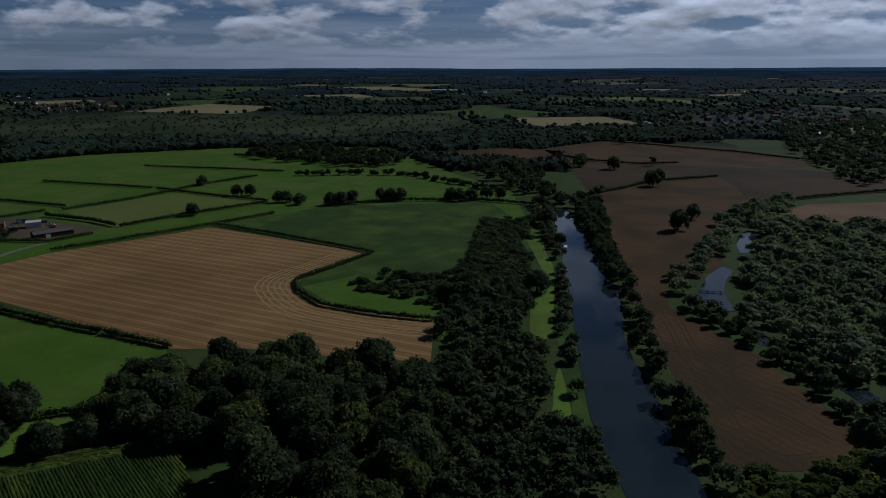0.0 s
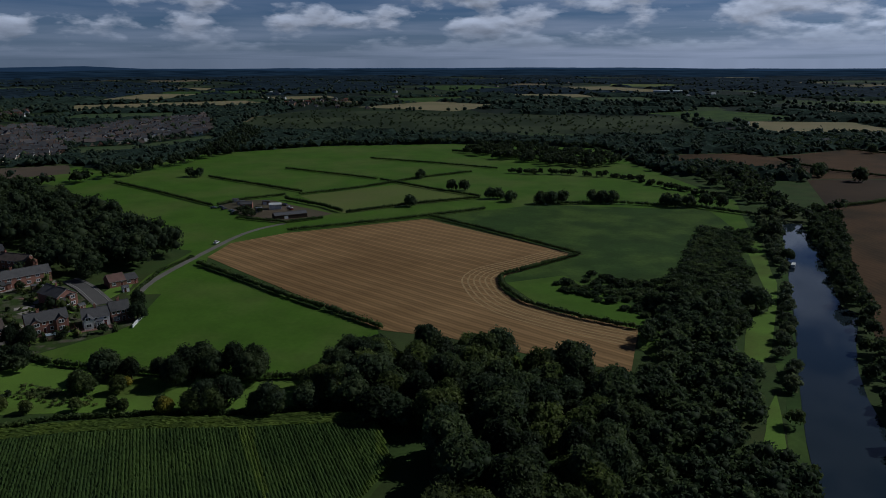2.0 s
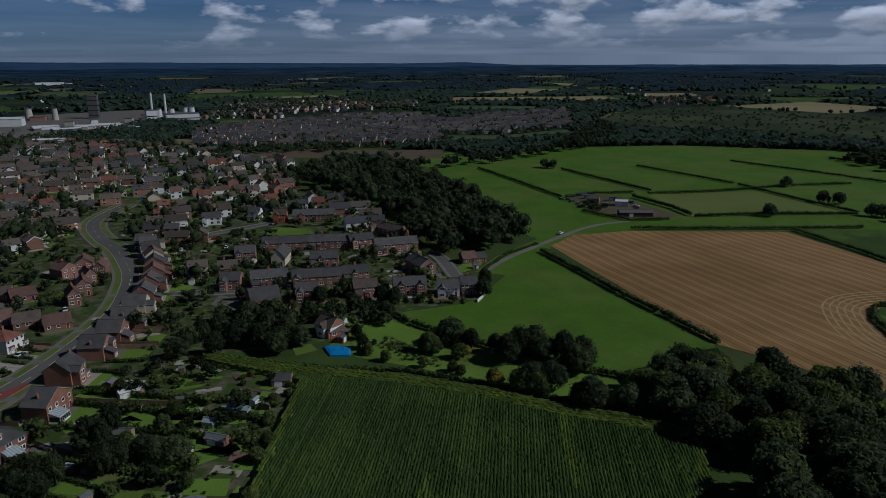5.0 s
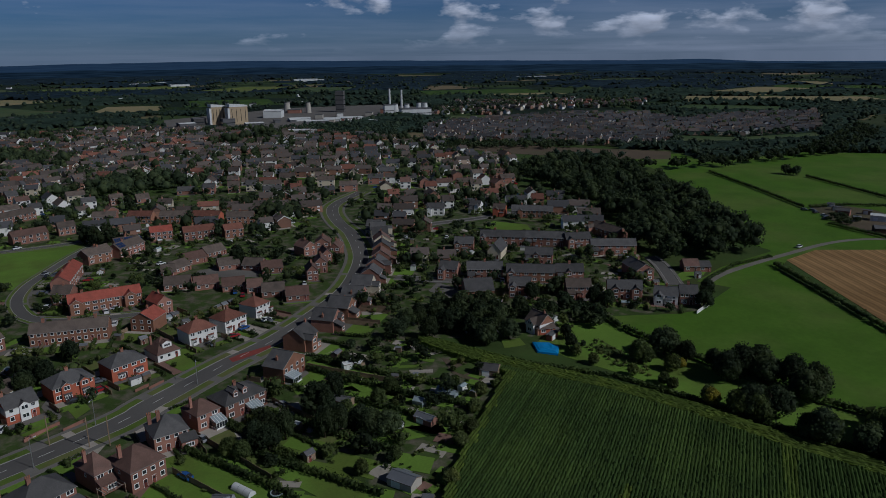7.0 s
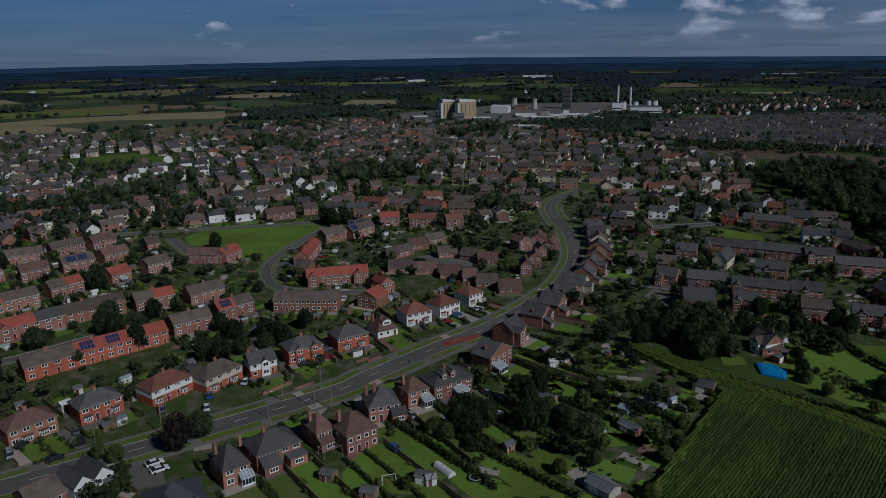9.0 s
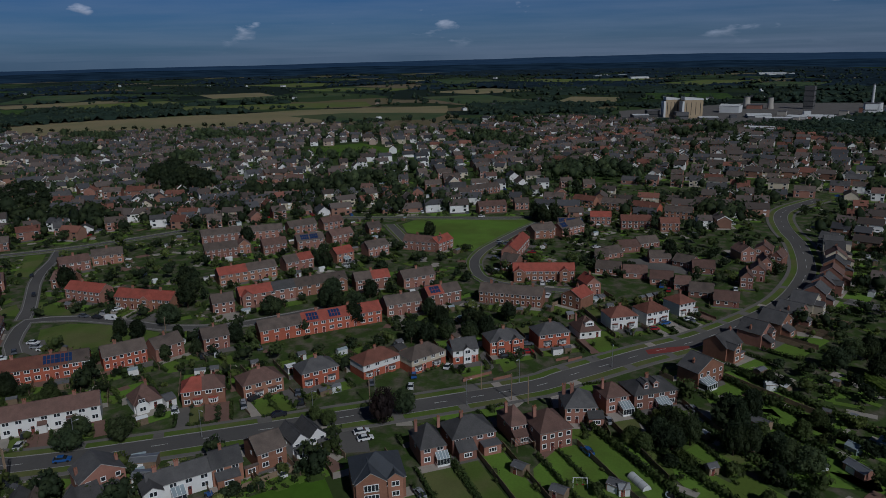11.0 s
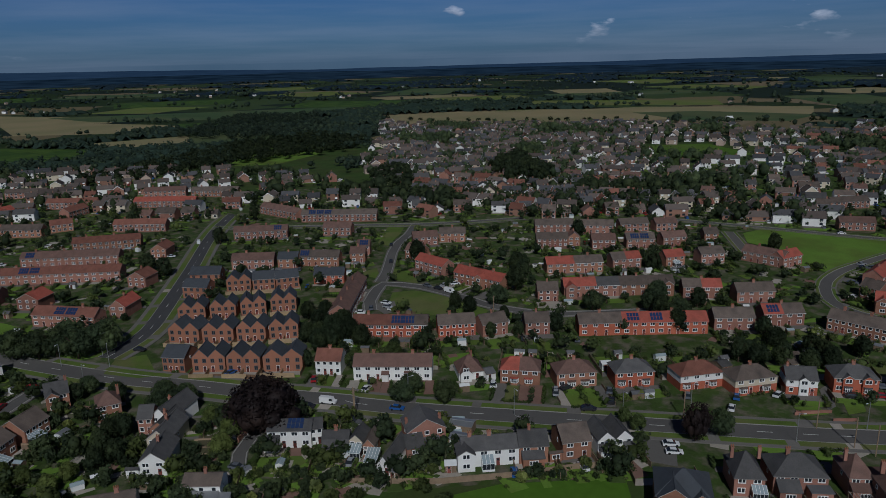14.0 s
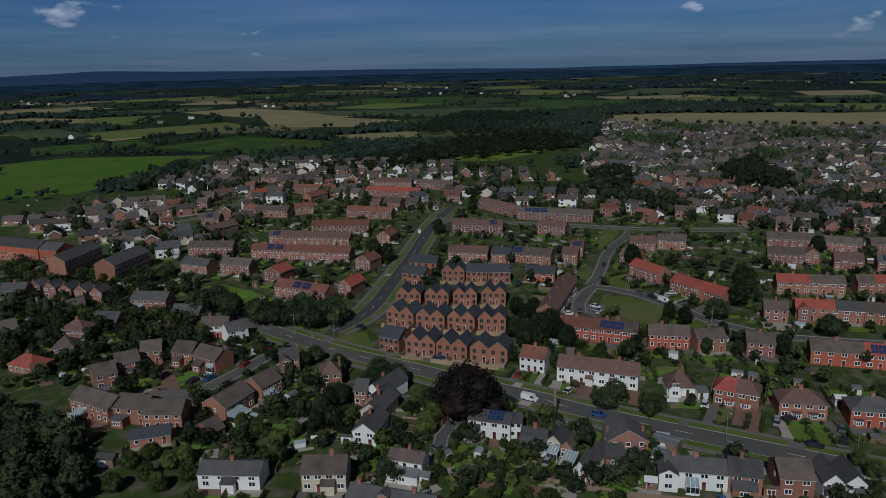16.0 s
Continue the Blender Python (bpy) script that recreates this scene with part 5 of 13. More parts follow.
# ---- ground ----
def ground_material():
    mt = mat("ground", (0.046, 0.078, 0.019), vary=0.4, scale=0.08, fine=0.9, second=(0.055, 0.07, 0.022), second_scale=0.03, second_at=(0.45, 0.65), bump=0.5, bump_scale=1.5)
    nt = mt.node_tree
    N, L = nt.nodes.new, nt.links.new
    b = nt.nodes["Principled BSDF"]
    near = b.inputs["Base Color"].links[0].from_socket
    geo = N("ShaderNodeNewGeometry")
    # farmland far out: a patchwork of pasture, stubble, crops and woods
    warp, add, vor = N("ShaderNodeTexNoise"), N("ShaderNodeVectorMath"), N("ShaderNodeTexVoronoi")
    warp.inputs["Scale"].default_value, add.operation = 0.004, "MULTIPLY_ADD"
    L(geo.outputs["Position"], warp.inputs["Vector"])
    add.inputs[1].default_value = (160, 160, 0)
    L(warp.outputs["Color"], add.inputs[0])
    L(geo.outputs["Position"], add.inputs[2])
    vor.inputs["Scale"].default_value, vor.distance = 0.0048, "MANHATTAN"
    L(add.outputs[0], vor.inputs["Vector"])
    sep, r = N("ShaderNodeSeparateColor"), N("ShaderNodeValToRGB")
    L(vor.outputs["Color"], sep.inputs[0])
    r.color_ramp.interpolation = "CONSTANT"
    e = r.color_ramp.elements
    e[0].position, e[0].color = 0.0, (0.014, 0.023, 0.014, 1)
    e[1].position, e[1].color = 0.26, (0.028, 0.045, 0.016, 1)
    for p, c in ((0.50, (0.016, 0.027, 0.015)), (0.66, (0.046, 0.072, 0.024)), (0.80, (0.18, 0.145, 0.085)), (0.86, (0.022, 0.038, 0.011)), (0.95, (0.15, 0.125, 0.065))):
        k = e.new(p)
        k.color = (*c, 1)
    L(sep.outputs[0], r.inputs[0])
    ln, mr, mix = N("ShaderNodeVectorMath"), N("ShaderNodeMapRange"), N("ShaderNodeMixRGB")
    ln.operation = "LENGTH"
    L(geo.outputs["Position"], ln.inputs[0])
    mr.inputs["From Min"].default_value, mr.inputs["From Max"].default_value = 820, 900
    L(ln.outputs["Value"], mr.inputs["Value"])
    L(mr.outputs[0], mix.inputs[0])
    L(near, mix.inputs[1])
    L(r.outputs[0], mix.inputs[2])
    L(mix.outputs[0], b.inputs["Base Color"])
    return mt


def ground():
    v, f = [(0, 0, 0)], []
    rings = [60, 200, 500, 900, 1500, 2300, 3300, 4200, 4900]
    n = 96
    for r in rings:
        v += [(r * math.cos(2 * math.pi * i / n), r * math.sin(2 * math.pi * i / n), 0) for i in range(n)]
    f += [(0, 1 + i, 1 + (i + 1) % n) for i in range(n)]
    for k in range(len(rings) - 1):
        a, b = 1 + k * n, 1 + (k + 1) * n
        f += [(a + i, b + i, b + (i + 1) % n, a + (i + 1) % n) for i in range(n)]
    thing("ground", "flat green land of gardens and farmland reaching the horizon", "ground", kind="structure", me=mesh_of("ground", v, f, [ground_material()]))


ground()


def far_hills():
    """The dark edge of the plain, and the low hills behind it that close the horizon; blue haze is put in as emission.
    """
    knots = ((-180, 55), (-45, 55), (-31, 54), (-9, 40), (8, 44), (24, 43), (39, 45), (43, 63), (48, 58), (66, 70), (78, 80), (88, 75), (100, 64), (112, 58), (127, 55), (133, 52),
             (142, 66), (152, 76), (160, 90), (166, 104), (173, 84), (180, 60))
    yaws, tops = [k[0] for k in knots], [k[1] for k in knots]
    # glow: blue haze emitted by the land itself, which holds no lamp
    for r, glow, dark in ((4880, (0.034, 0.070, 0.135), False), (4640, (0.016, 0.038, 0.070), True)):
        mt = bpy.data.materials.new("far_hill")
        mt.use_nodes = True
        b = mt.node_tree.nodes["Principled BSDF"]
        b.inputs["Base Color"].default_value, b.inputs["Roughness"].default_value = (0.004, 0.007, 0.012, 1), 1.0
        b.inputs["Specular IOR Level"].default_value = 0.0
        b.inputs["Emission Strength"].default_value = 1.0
        # woods and fields too far to tell apart, as long uneven bands in the haze emission
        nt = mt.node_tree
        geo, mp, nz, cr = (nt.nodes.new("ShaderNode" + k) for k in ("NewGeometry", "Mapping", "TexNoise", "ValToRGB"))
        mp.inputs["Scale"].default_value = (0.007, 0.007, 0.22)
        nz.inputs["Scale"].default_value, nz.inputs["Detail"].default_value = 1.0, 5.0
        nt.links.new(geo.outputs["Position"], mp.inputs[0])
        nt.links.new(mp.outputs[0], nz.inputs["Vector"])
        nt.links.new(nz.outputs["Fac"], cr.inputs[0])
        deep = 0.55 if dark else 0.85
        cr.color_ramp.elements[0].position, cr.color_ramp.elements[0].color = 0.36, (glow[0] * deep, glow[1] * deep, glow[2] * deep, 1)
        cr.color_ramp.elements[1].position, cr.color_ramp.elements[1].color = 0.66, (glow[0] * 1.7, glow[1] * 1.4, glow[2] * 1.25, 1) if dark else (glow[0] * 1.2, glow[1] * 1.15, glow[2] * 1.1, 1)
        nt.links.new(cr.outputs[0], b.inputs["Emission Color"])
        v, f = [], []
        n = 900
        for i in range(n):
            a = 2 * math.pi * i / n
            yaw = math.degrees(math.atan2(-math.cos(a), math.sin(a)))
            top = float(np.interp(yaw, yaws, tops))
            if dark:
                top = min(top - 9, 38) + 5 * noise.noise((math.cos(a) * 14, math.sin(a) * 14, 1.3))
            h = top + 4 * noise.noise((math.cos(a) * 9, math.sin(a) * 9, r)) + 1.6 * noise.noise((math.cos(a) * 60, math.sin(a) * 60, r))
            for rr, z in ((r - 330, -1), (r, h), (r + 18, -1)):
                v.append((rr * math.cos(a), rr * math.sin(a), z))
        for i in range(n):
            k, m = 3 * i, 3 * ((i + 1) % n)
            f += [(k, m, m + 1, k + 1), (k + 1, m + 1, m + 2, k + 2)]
        thing("backdrop", "dark wooded edge of the plain with a faint haze glow" if dark else "low hills on the horizon with a haze-blue glow", "hills", kind="structure", me=mesh_of("backdrop", v, f, [mt], smooth=True))


far_hills()

WATER = mat("river_water", (0.024, 0.036, 0.044), vary=0.1, scale=0.05, rough=0.04, bump=0.03, bump_scale=0.6, spec=1.0)


def corn_field(poly):
    """Rows of maize, with a paler headland sown across them along the edges."""
    sheet("maize_ground", poly, 0.04, M["corn_ground"], "dark soil under the maize", "field")
    rg = np.random.default_rng(5)
    A, B = np.array(poly), np.roll(np.array(poly), -1, axis=0)
    L = np.linalg.norm(B - A, axis=1)
    rows = {"corn": ([], []), "corn_edge": ([], [])}
    tips = {"corn": [], "corn_edge": []}

    def sow(angle, pitch, headland):
        c, s = math.cos(radians(angle)), math.sin(radians(angle))
        loc = [(x * c + y * s, -x * s + y * c) for x, y in poly]
        y = min(p[1] for p in loc)
        while y < max(p[1] for p in loc):
            last = None
            for x in np.arange(min(p[0] for p in loc), max(p[0] for p in loc), 0.8):
                px, py = x * c - y * s, x * s + y * c
                if not inside(px, py, poly):
                    last = None
                    continue
                t = np.clip(((px - A[:, 0]) * (B - A)[:, 0] + (py - A[:, 1]) * (B - A)[:, 1]) / L ** 2, 0, 1)
                gap = np.hypot(px - A[:, 0] - t * (B - A)[:, 0], py - A[:, 1] - t * (B - A)[:, 1])
                # the headland lies along the gardens alone; on the other sides the rows run out, yellower at their ends
                rim = min(gap[:8]) < 6.5
                if rim != headland:
                    last = None
                    continue
                k = "corn_edge" if rim or min(gap) < 2.2 + 2.2 * noise.noise((px * 0.15, py * 0.15, 2.0)) or noise.noise((x * 0.012, y * 0.16, 3.0)) > 0.42 else "corn"
                v, f = rows[k]
                tall = 2.0 + 0.14 * rg.standard_normal() - (0.2 if rim else 0.0)
                if last and last[0] != k:
                    # the rows run on where the leaf changes colour
                    v.extend(last[1])
                n = len(v)
                half = pitch * 0.48
                side = 0.95
                for o, z in ((-half, 1.72), (-half * 0.7, tall * side), (0.0, tall), (half * 0.7, tall * side), (half, 1.72)):
                    o += 0.03 * rg.standard_normal()
                    q = x + 0.1 * rg.standard_normal()
                    v.append((q * c - (y + o) * s, q * s + (y + o) * c, z + 0.04 * rg.standard_normal()))
                if last:
                    f.extend([(n - 5 + i, n + i, n + i + 1, n - 4 + i) for i in range(4)])
                last = (k, v[-5:])
                tips[k].append((px, py, tall))
            y += pitch

    sow(ROW_ANGLE, 0.8, False)
    sow(ROW_ANGLE + 78.0, 0.8, True)
    for k, (v, f) in rows.items():
        p = np.repeat(np.array(tips[k]), 4, axis=0)
        n = len(p)
        ctr = p + np.stack([rg.normal(0, 0.28, n), rg.normal(0, 0.28, n), rg.uniform(-0.6, 0.1, n)], 1)
        t = rg.uniform(0, 6.28, n)
        a = np.stack([np.cos(t) * 0.19, np.sin(t) * 0.19, rg.uniform(-0.12, 0.05, n)], 1)
        b = np.stack([-np.sin(t) * 0.08, np.cos(t) * 0.08, np.zeros(n)], 1)
        w = np.stack([ctr - b, ctr + b, ctr + a], 1).reshape(-1, 3)
        tri = np.array([q for m in f for q in ((m[0], m[1], m[2]), (m[0], m[2], m[3]))])
        thing("maize", "tall green maize in straight rows" if k == "corn" else "yellowing maize at the field's edge", "crop", kind="stuff",
              me=mesh_of("maize", np.concatenate([np.array(v), w]), np.concatenate([tri, len(v) + np.arange(len(w)).reshape(-1, 3)]), [M[k]]))


ROW_ANGLE = 129.0


DASH = []


def dash_mesh():
    if not DASH:
        s = Solid()
        s.box(0, 4.0, -0.08, 0.08, 0.0, 0.018)
        DASH.append(s.mesh("road_dash", M["paint"]))
    return DASH[0]


def road(line, w, verge, foot, dashes=True, top="asphalt"):
    """A carriageway with kerbs, grass verges, footways and white dashes."""
    xs, ys = [q[0] for q in line], [q[1] for q in line]
    ROADS.append((line, w / 2 + 0.25 + verge + foot, (min(xs), min(ys), max(xs), max(ys))))
    lift = 0.004 * len(ROADS)
    ob = thing("road", "grey asphalt road with white centre dashes" if dashes else "grey asphalt estate street", "road", kind="structure", me=strip_mesh("road", line, w, 0.18 + lift, M[top]))
    for sgn in (1, -1):
        part("kerb", strip_mesh("kerb", line, 0.25, 0.29 + lift, M["kerb"], sgn * (w / 2 + 0.12)), ob)
        if verge:
            vg = thing("verge", "mown grass verge beside the road", "verge", kind="structure", me=strip_mesh("verge", line, verge, 0.28 + lift, M["verge"], sgn * (w / 2 + 0.25 + verge / 2)))
            rg = random.Random(len(line) + sgn)
            i = rg.randrange(1, 3)
            while i < len(line) - 1 and math.hypot(*line[i]) < 330:
                t = (Vector(line[i + 1]) - Vector(line[i])).normalized()
                a = Vector(line[i])
                piece = strip_mesh("drive_crossing", [tuple(a), tuple(a + t * rg.uniform(2.6, 4.2))], verge + 0.3, 0.30 + lift, M[rg.choice(("asphalt_old", "footway", "footway", "gravel"))], sgn * (w / 2 + 0.1 + verge / 2))
                part("drive_crossing", piece, vg)
                i += rg.choice((2, 2, 3, 3, 4))
        thing("pavement", "worn asphalt footway", "pavement", kind="structure", me=strip_mesh("pavement", line, foot, 0.26 + lift, M["footway"], sgn * (w / 2 + 0.25 + verge + foot / 2)))
    if dashes:
        run = 0.0
        for a, b in zip(line, line[1:]):
            d = math.dist(a, b)
            if int(run / 6.0) % 2 == 0:
                t = Vector(b) - Vector(a)
                part("road_dash", dash_mesh(), ob, pose(a[0], a[1], 0.18 + lift, 0, 0, math.degrees(math.atan2(t.y, t.x))))
            run += d
    return ob


# ---- vehicles, sheds, lamps and works ----
CARS = {}
PAINTS = (("white", 0), ("black", 1), ("silver", 2), ("blue", 3), ("red", 4), ("dark grey", 5))


def car_meshes(paint, van):
    k = (paint, van)
    if k not in CARS:
        s = Solid()
        if van:
            low = [(-2.5, 0.35), (2.5, 0.35), (2.52, 0.95), (1.75, 1.1), (1.35, 1.95), (-2.5, 2.05)]
            cab = [(1.72, 1.12), (1.38, 1.85), (0.55, 1.85), (0.55, 1.12)]
        else:
            low = [(-2.1, 0.3), (2.1, 0.3), (2.15, 0.7), (1.1, 0.92), (0.6, 0.95), (-1.5, 0.98), (-2.1, 0.9)]
            cab = [(1.15, 0.9), (0.45, 1.38), (-1.1, 1.42), (-1.85, 0.95)]
        w = 0.88

        def slab(pts, hw, top, slot):
            n, b = len(pts), len(s.v)
            zs = [p[1] for p in pts]
            for sg in (-1, 1):
                for x, z in pts:
                    s.v.append((x, sg * (hw - top * (z - min(zs))), z))
            s.f += [tuple(b + i for i in range(n)), tuple(b + n + i for i in reversed(range(n)))] + [(b + (i + 1) % n, b + i, b + n + i, b + n + (i + 1) % n) for i in range(n)]
            s.s += [slot] * (n + 2)

        slab(low, w, 0.04, 0)
        body = s.mesh("body", M["car%d" % paint])
        s = Solid()
        slab(cab, w - 0.02, 0.28 if not van else -0.012, 0)
        glass = s.mesh("window_band", M["glass"])
        s = Solid()
        if not van:
            s.prism([(0.42, -0.62), (0.42, 0.62), (-1.08, 0.60), (-1.08, -0.60)][::-1], 1.36, 1.45)
        else:
            s.prism([(1.3, -0.7), (1.3, 0.7), (-2.3, 0.7), (-2.3, -0.7)][::-1], 1.98, 2.1)
        roof = s.mesh("roof", M["car%d" % paint])
        s = Solid()
        n = 12
        ring = [(0.32 * math.cos(2 * math.pi * i / n), 0.32 * math.sin(2 * math.pi * i / n)) for i in range(n)]
        s.v = [(x, -0.1, z) for x, z in ring] + [(x, 0.1, z) for x, z in ring]
        s.f = [tuple(range(n)), tuple(range(2 * n - 1, n - 1, -1))] + [((i + 1) % n, i, n + i, n + (i + 1) % n) for i in range(n)]
        s.s = [0] * len(s.f)
        CARS[k] = (body, glass, roof, s.mesh("wheel", M["tyre"]))
    return CARS[k]


def car(x, y, turn, paint=0, van=False):
    body, glass, roof, wheel = car_meshes(paint, van)
    ob = thing("van" if van else "car", "%s %s parked on asphalt" % (PAINTS[paint][0], "panel van" if van else "hatchback car"), "van" if van else "car", "parked cars", pose(x, y, 0.22, 0, 0, turn))
    part("body", body, ob)
    part("window_band", glass, ob)
    part("roof", roof, ob)
    for dx in (-1.3, 1.35):
        for dy in (-0.8, 0.8):
            part("wheel", wheel, ob, pose(dx * (1.2 if van else 1), dy, 0.32))
    return ob


def lamp_post(x, y, turn, h=8.0):
    ob = thing("street_lamp", "tall slim grey street lamp on a verge", "street lamp", "street lamps", pose(x, y, 0.1, 0, 0, turn))
    s = Solid()
    for r, z0, z1 in ((0.13, 0, 1.4), (0.08, 1.4, h)):
        s.prism([(r * math.cos(a), r * math.sin(a)) for a in (math.pi * i / 4 for i in range(8))], z0, z1)
    part("column", s.mesh("column", M["steel"]), ob)
    s = Solid()
    s.box(-0.05, 1.2, -0.05, 0.05, h - 0.1, h, 0, True)
    part("arm", s.mesh("arm", M["steel"]), ob)
    s = Solid()
    s.prism([(1.1, -0.12), (1.75, -0.09), (1.75, 0.09), (1.1, 0.12)], h - 0.12, h + 0.06)
    part("lantern", s.mesh("lantern", M["cladding"]), ob)


def pole(x, y, h=8.5):
    ob = thing("telegraph_pole", "dark timber telegraph pole beside the road", "telegraph pole", "telegraph poles", pose(x, y, 0.1))
    s = Solid()
    s.prism([(0.14 * math.cos(a), 0.14 * math.sin(a)) for a in (math.pi * i / 4 for i in range(8))], 0, h)
    part("shaft", s.mesh("shaft", M["wood"]), ob)
    s = Solid()
    s.box(-0.9, 0.9, -0.06, 0.06, h - 0.7, h - 0.55, 0, True)
    part("crossbar", s.mesh("crossbar", M["wood"]), ob)


def shed(p, q, d, wall="wood", tile="lead", eaves=2.0, rise=0.7, label="timber garden shed with a felt roof"):
    a, b = Vector(p), Vector(q)
    w = (b - a).length
    ob = thing("shed", label, "shed", "garden sheds", pose(a.x, a.y, 0, 0, 0, math.degrees(math.atan2(b.y - a.y, b.x - a.x))))
    s = Solid()
    s.box(0, w, 0, d, -0.1, eaves)
    for x in (0, w):
        s.face([(x, 0, eaves), (x, d, eaves), (x, d / 2, eaves + rise)])
    part("wall", s.mesh("wall", M[wall]), ob)
    s = Solid()
    roof_solid(s, 0, w, 0, d, eaves, rise, "gable", 0.2)
    part("roof", s.mesh("roof", M[tile], M["wood"]), ob)
    part("door", door_mesh("garage" if w > 4 else "door"), ob, pose(w * 0.35, 0, 0))
    return ob


def greenhouse(p, q, d=2.6):
    a, b = Vector(p), Vector(q)
    w = (b - a).length
    ob = thing("greenhouse", "small aluminium framed glass greenhouse in a garden", "greenhouse", "greenhouses", pose(a.x, a.y, 0, 0, 0, math.degrees(math.atan2(b.y - a.y, b.x - a.x))))
    s = Solid()
    s.box(0, w, 0, d, 0, 1.6)
    part("glass_wall", s.mesh("glass_wall", M["glass_roof"]), ob)
    s = Solid()
    roof_solid(s, 0, w, 0, d, 1.6, 0.8, "gable", 0.05)
    part("glass_roof", s.mesh("glass_roof", M["glass_roof"], M["steel"]), ob)
    n = max(3, int(w / 0.7))
    for i in range(n + 1):
        s = Solid()
        x = (w - 0.06) * i / n
        s.box(x, x + 0.06, -0.03, 0.03, 0, 1.66)
        part("glazing_bar", s.mesh("glazing_bar", M["steel"]), ob)


def block(x, y, turn, w, d, h, m, label, name="works_building", bands=0, ridge=0.0, category="building"):
    """A works building or tower: walls, a parapet or low roof, and bands of windows."""
    ob = thing(name, label, category, "works", pose(x, y, 0, 0, 0, turn))
    s = Solid()
    s.box(-w / 2, w / 2, -d / 2, d / 2, 0, h)
    part("wall", s.mesh("wall", M[m]), ob)
    s = Solid()
    if ridge:
        roof_solid(s, -w / 2, w / 2, -d / 2, d / 2, h, ridge, "gable", 0.4)
        part("roof", s.mesh("roof", M["cladding"], M["steel"]), ob)
    else:
        s.box(-w / 2 - 0.3, w / 2 + 0.3, -d / 2 - 0.3, d / 2 + 0.3, h, h + 0.9)
        part("parapet", s.mesh("parapet", M["lead"]), ob)
    for i in range(bands):
        z = h * (i + 0.6) / (bands + 0.4)
        s = Solid()
        s.box(-w / 2 - 0.05, w / 2 + 0.05, -d / 2 - 0.05, d / 2 + 0.05, z - 0.7, z + 0.7)
        part("window_band", s.mesh("window_band", M["glass"]), ob)
    return ob


def works_tower(x, y, turn, w, d, h, label):
    """A tall process tower with a sloping white top, tan sides and a white corner shaft."""
    ob = thing("works_tower", label, "tower", "works", pose(x, y, 0, 0, 0, turn))
    s = Solid()
    s.box(-w / 2, w / 2, -d / 2, d / 2, 0, h * 0.86)
    part("wall", s.mesh("wall", M["tan_panel"]), ob)
    s = Solid()
    k = h * 0.86
    a, b = [(-w / 2 - 0.3, -d / 2 - 0.3), (w / 2 + 0.3, -d / 2 - 0.3)], [(w / 2 + 0.3, d / 2 + 0.3), (-w / 2 - 0.3, d / 2 + 0.3)]
    lo, hi = [(*p, k) for p in a + b], [(*a[0], h), (*a[1], k + 2), (*b[0], k + 2), (*b[1], h)]
    s.face(hi)
    for i in range(4):
        s.face([lo[i], lo[(i + 1) % 4], hi[(i + 1) % 4], hi[i]])
    part("sloping_top", s.mesh("sloping_top", M["cladding"]), ob, None, "white sloping roof housing")
    s = Solid()
    s.box(-w / 2 - 3.0, -w / 2 - 0.05, -d / 2, d / 2 - 2, 0, h * 0.8)
    part("stair_shaft", s.mesh("stair_shaft", M["cladding"]), ob, None, "white clad stair shaft")
    for i in range(4):
        s = Solid()
        s.box(w * (i - 1.6) / 4, w * (i - 1.6) / 4 + 0.8, -d / 2 - 0.06, -d / 2, h * 0.15, h * 0.75)
        part("window_strip", s.mesh("window_strip", M["glass"]), ob)


def stack(x, y, r, h, m="cladding", label="tall slim pale works chimney", name="works_chimney", category="chimney"):
    ob = thing(name, label, category, "works", pose(x, y, 0))
    s = Solid()
    n = 14
    for z0, z1, r0, r1 in ((0, h * 0.5, r, r * 0.85), (h * 0.5, h, r * 0.85, r * 0.75)):
        k = len(s.v)
        s.v += [(r0 * math.cos(2 * math.pi * i / n), r0 * math.sin(2 * math.pi * i / n), z0) for i in range(n)]
        s.v += [(r1 * math.cos(2 * math.pi * i / n), r1 * math.sin(2 * math.pi * i / n), z1) for i in range(n)]
        s.f += [(k + i, k + (i + 1) % n, k + n + (i + 1) % n, k + n + i) for i in range(n)]
        s.s += [0] * n
    s.f.append(tuple(range(len(s.v) - n, len(s.v))))
    s.s.append(0)
    part("shaft", s.mesh("shaft", M[m]), ob)
    s = Solid()
    s.prism([(r * 0.82 * math.cos(2 * math.pi * i / n), r * 0.82 * math.sin(2 * math.pi * i / n)) for i in range(n)], h * 0.97, h * 1.0 + 0.3)
    part("collar", s.mesh("collar", M["lead"]), ob)


def wall_run(line, h, m, label, t=0.25):
    return thing("garden_wall", label, "wall", "garden walls", me=strip_mesh("garden_wall", line, t, h, M[m]))


def tarpaulin(poly):
    """A sagging sheet over a frame."""
    s = Solid()
    n = len(poly)
    cx, cy = sum(p[0] for p in poly) / n, sum(p[1] for p in poly) / n
    rings = [(1.0, 0.1), (0.97, 0.7), (0.75, 1.0), (0.4, 1.15)]
    for f, z in rings:
        s.v += [(cx + (p[0] - cx) * f, cy + (p[1] - cy) * f, z + 0.12 * math.sin(i * 2.3 + f * 9)) for i, p in enumerate(poly)]
    for k in range(len(rings) - 1):
        s.f += [(k * n + i, k * n + (i + 1) % n, (k + 1) * n + (i + 1) % n, (k + 1) * n + i) for i in range(n)]
    s.f.append(tuple(range(3 * n, 4 * n)))
    s.s = [0] * len(s.f)
    thing("tarpaulin", "bright blue tarpaulin over a garden frame", "tarpaulin", me=s.mesh("tarpaulin", M["tarpaulin"]))


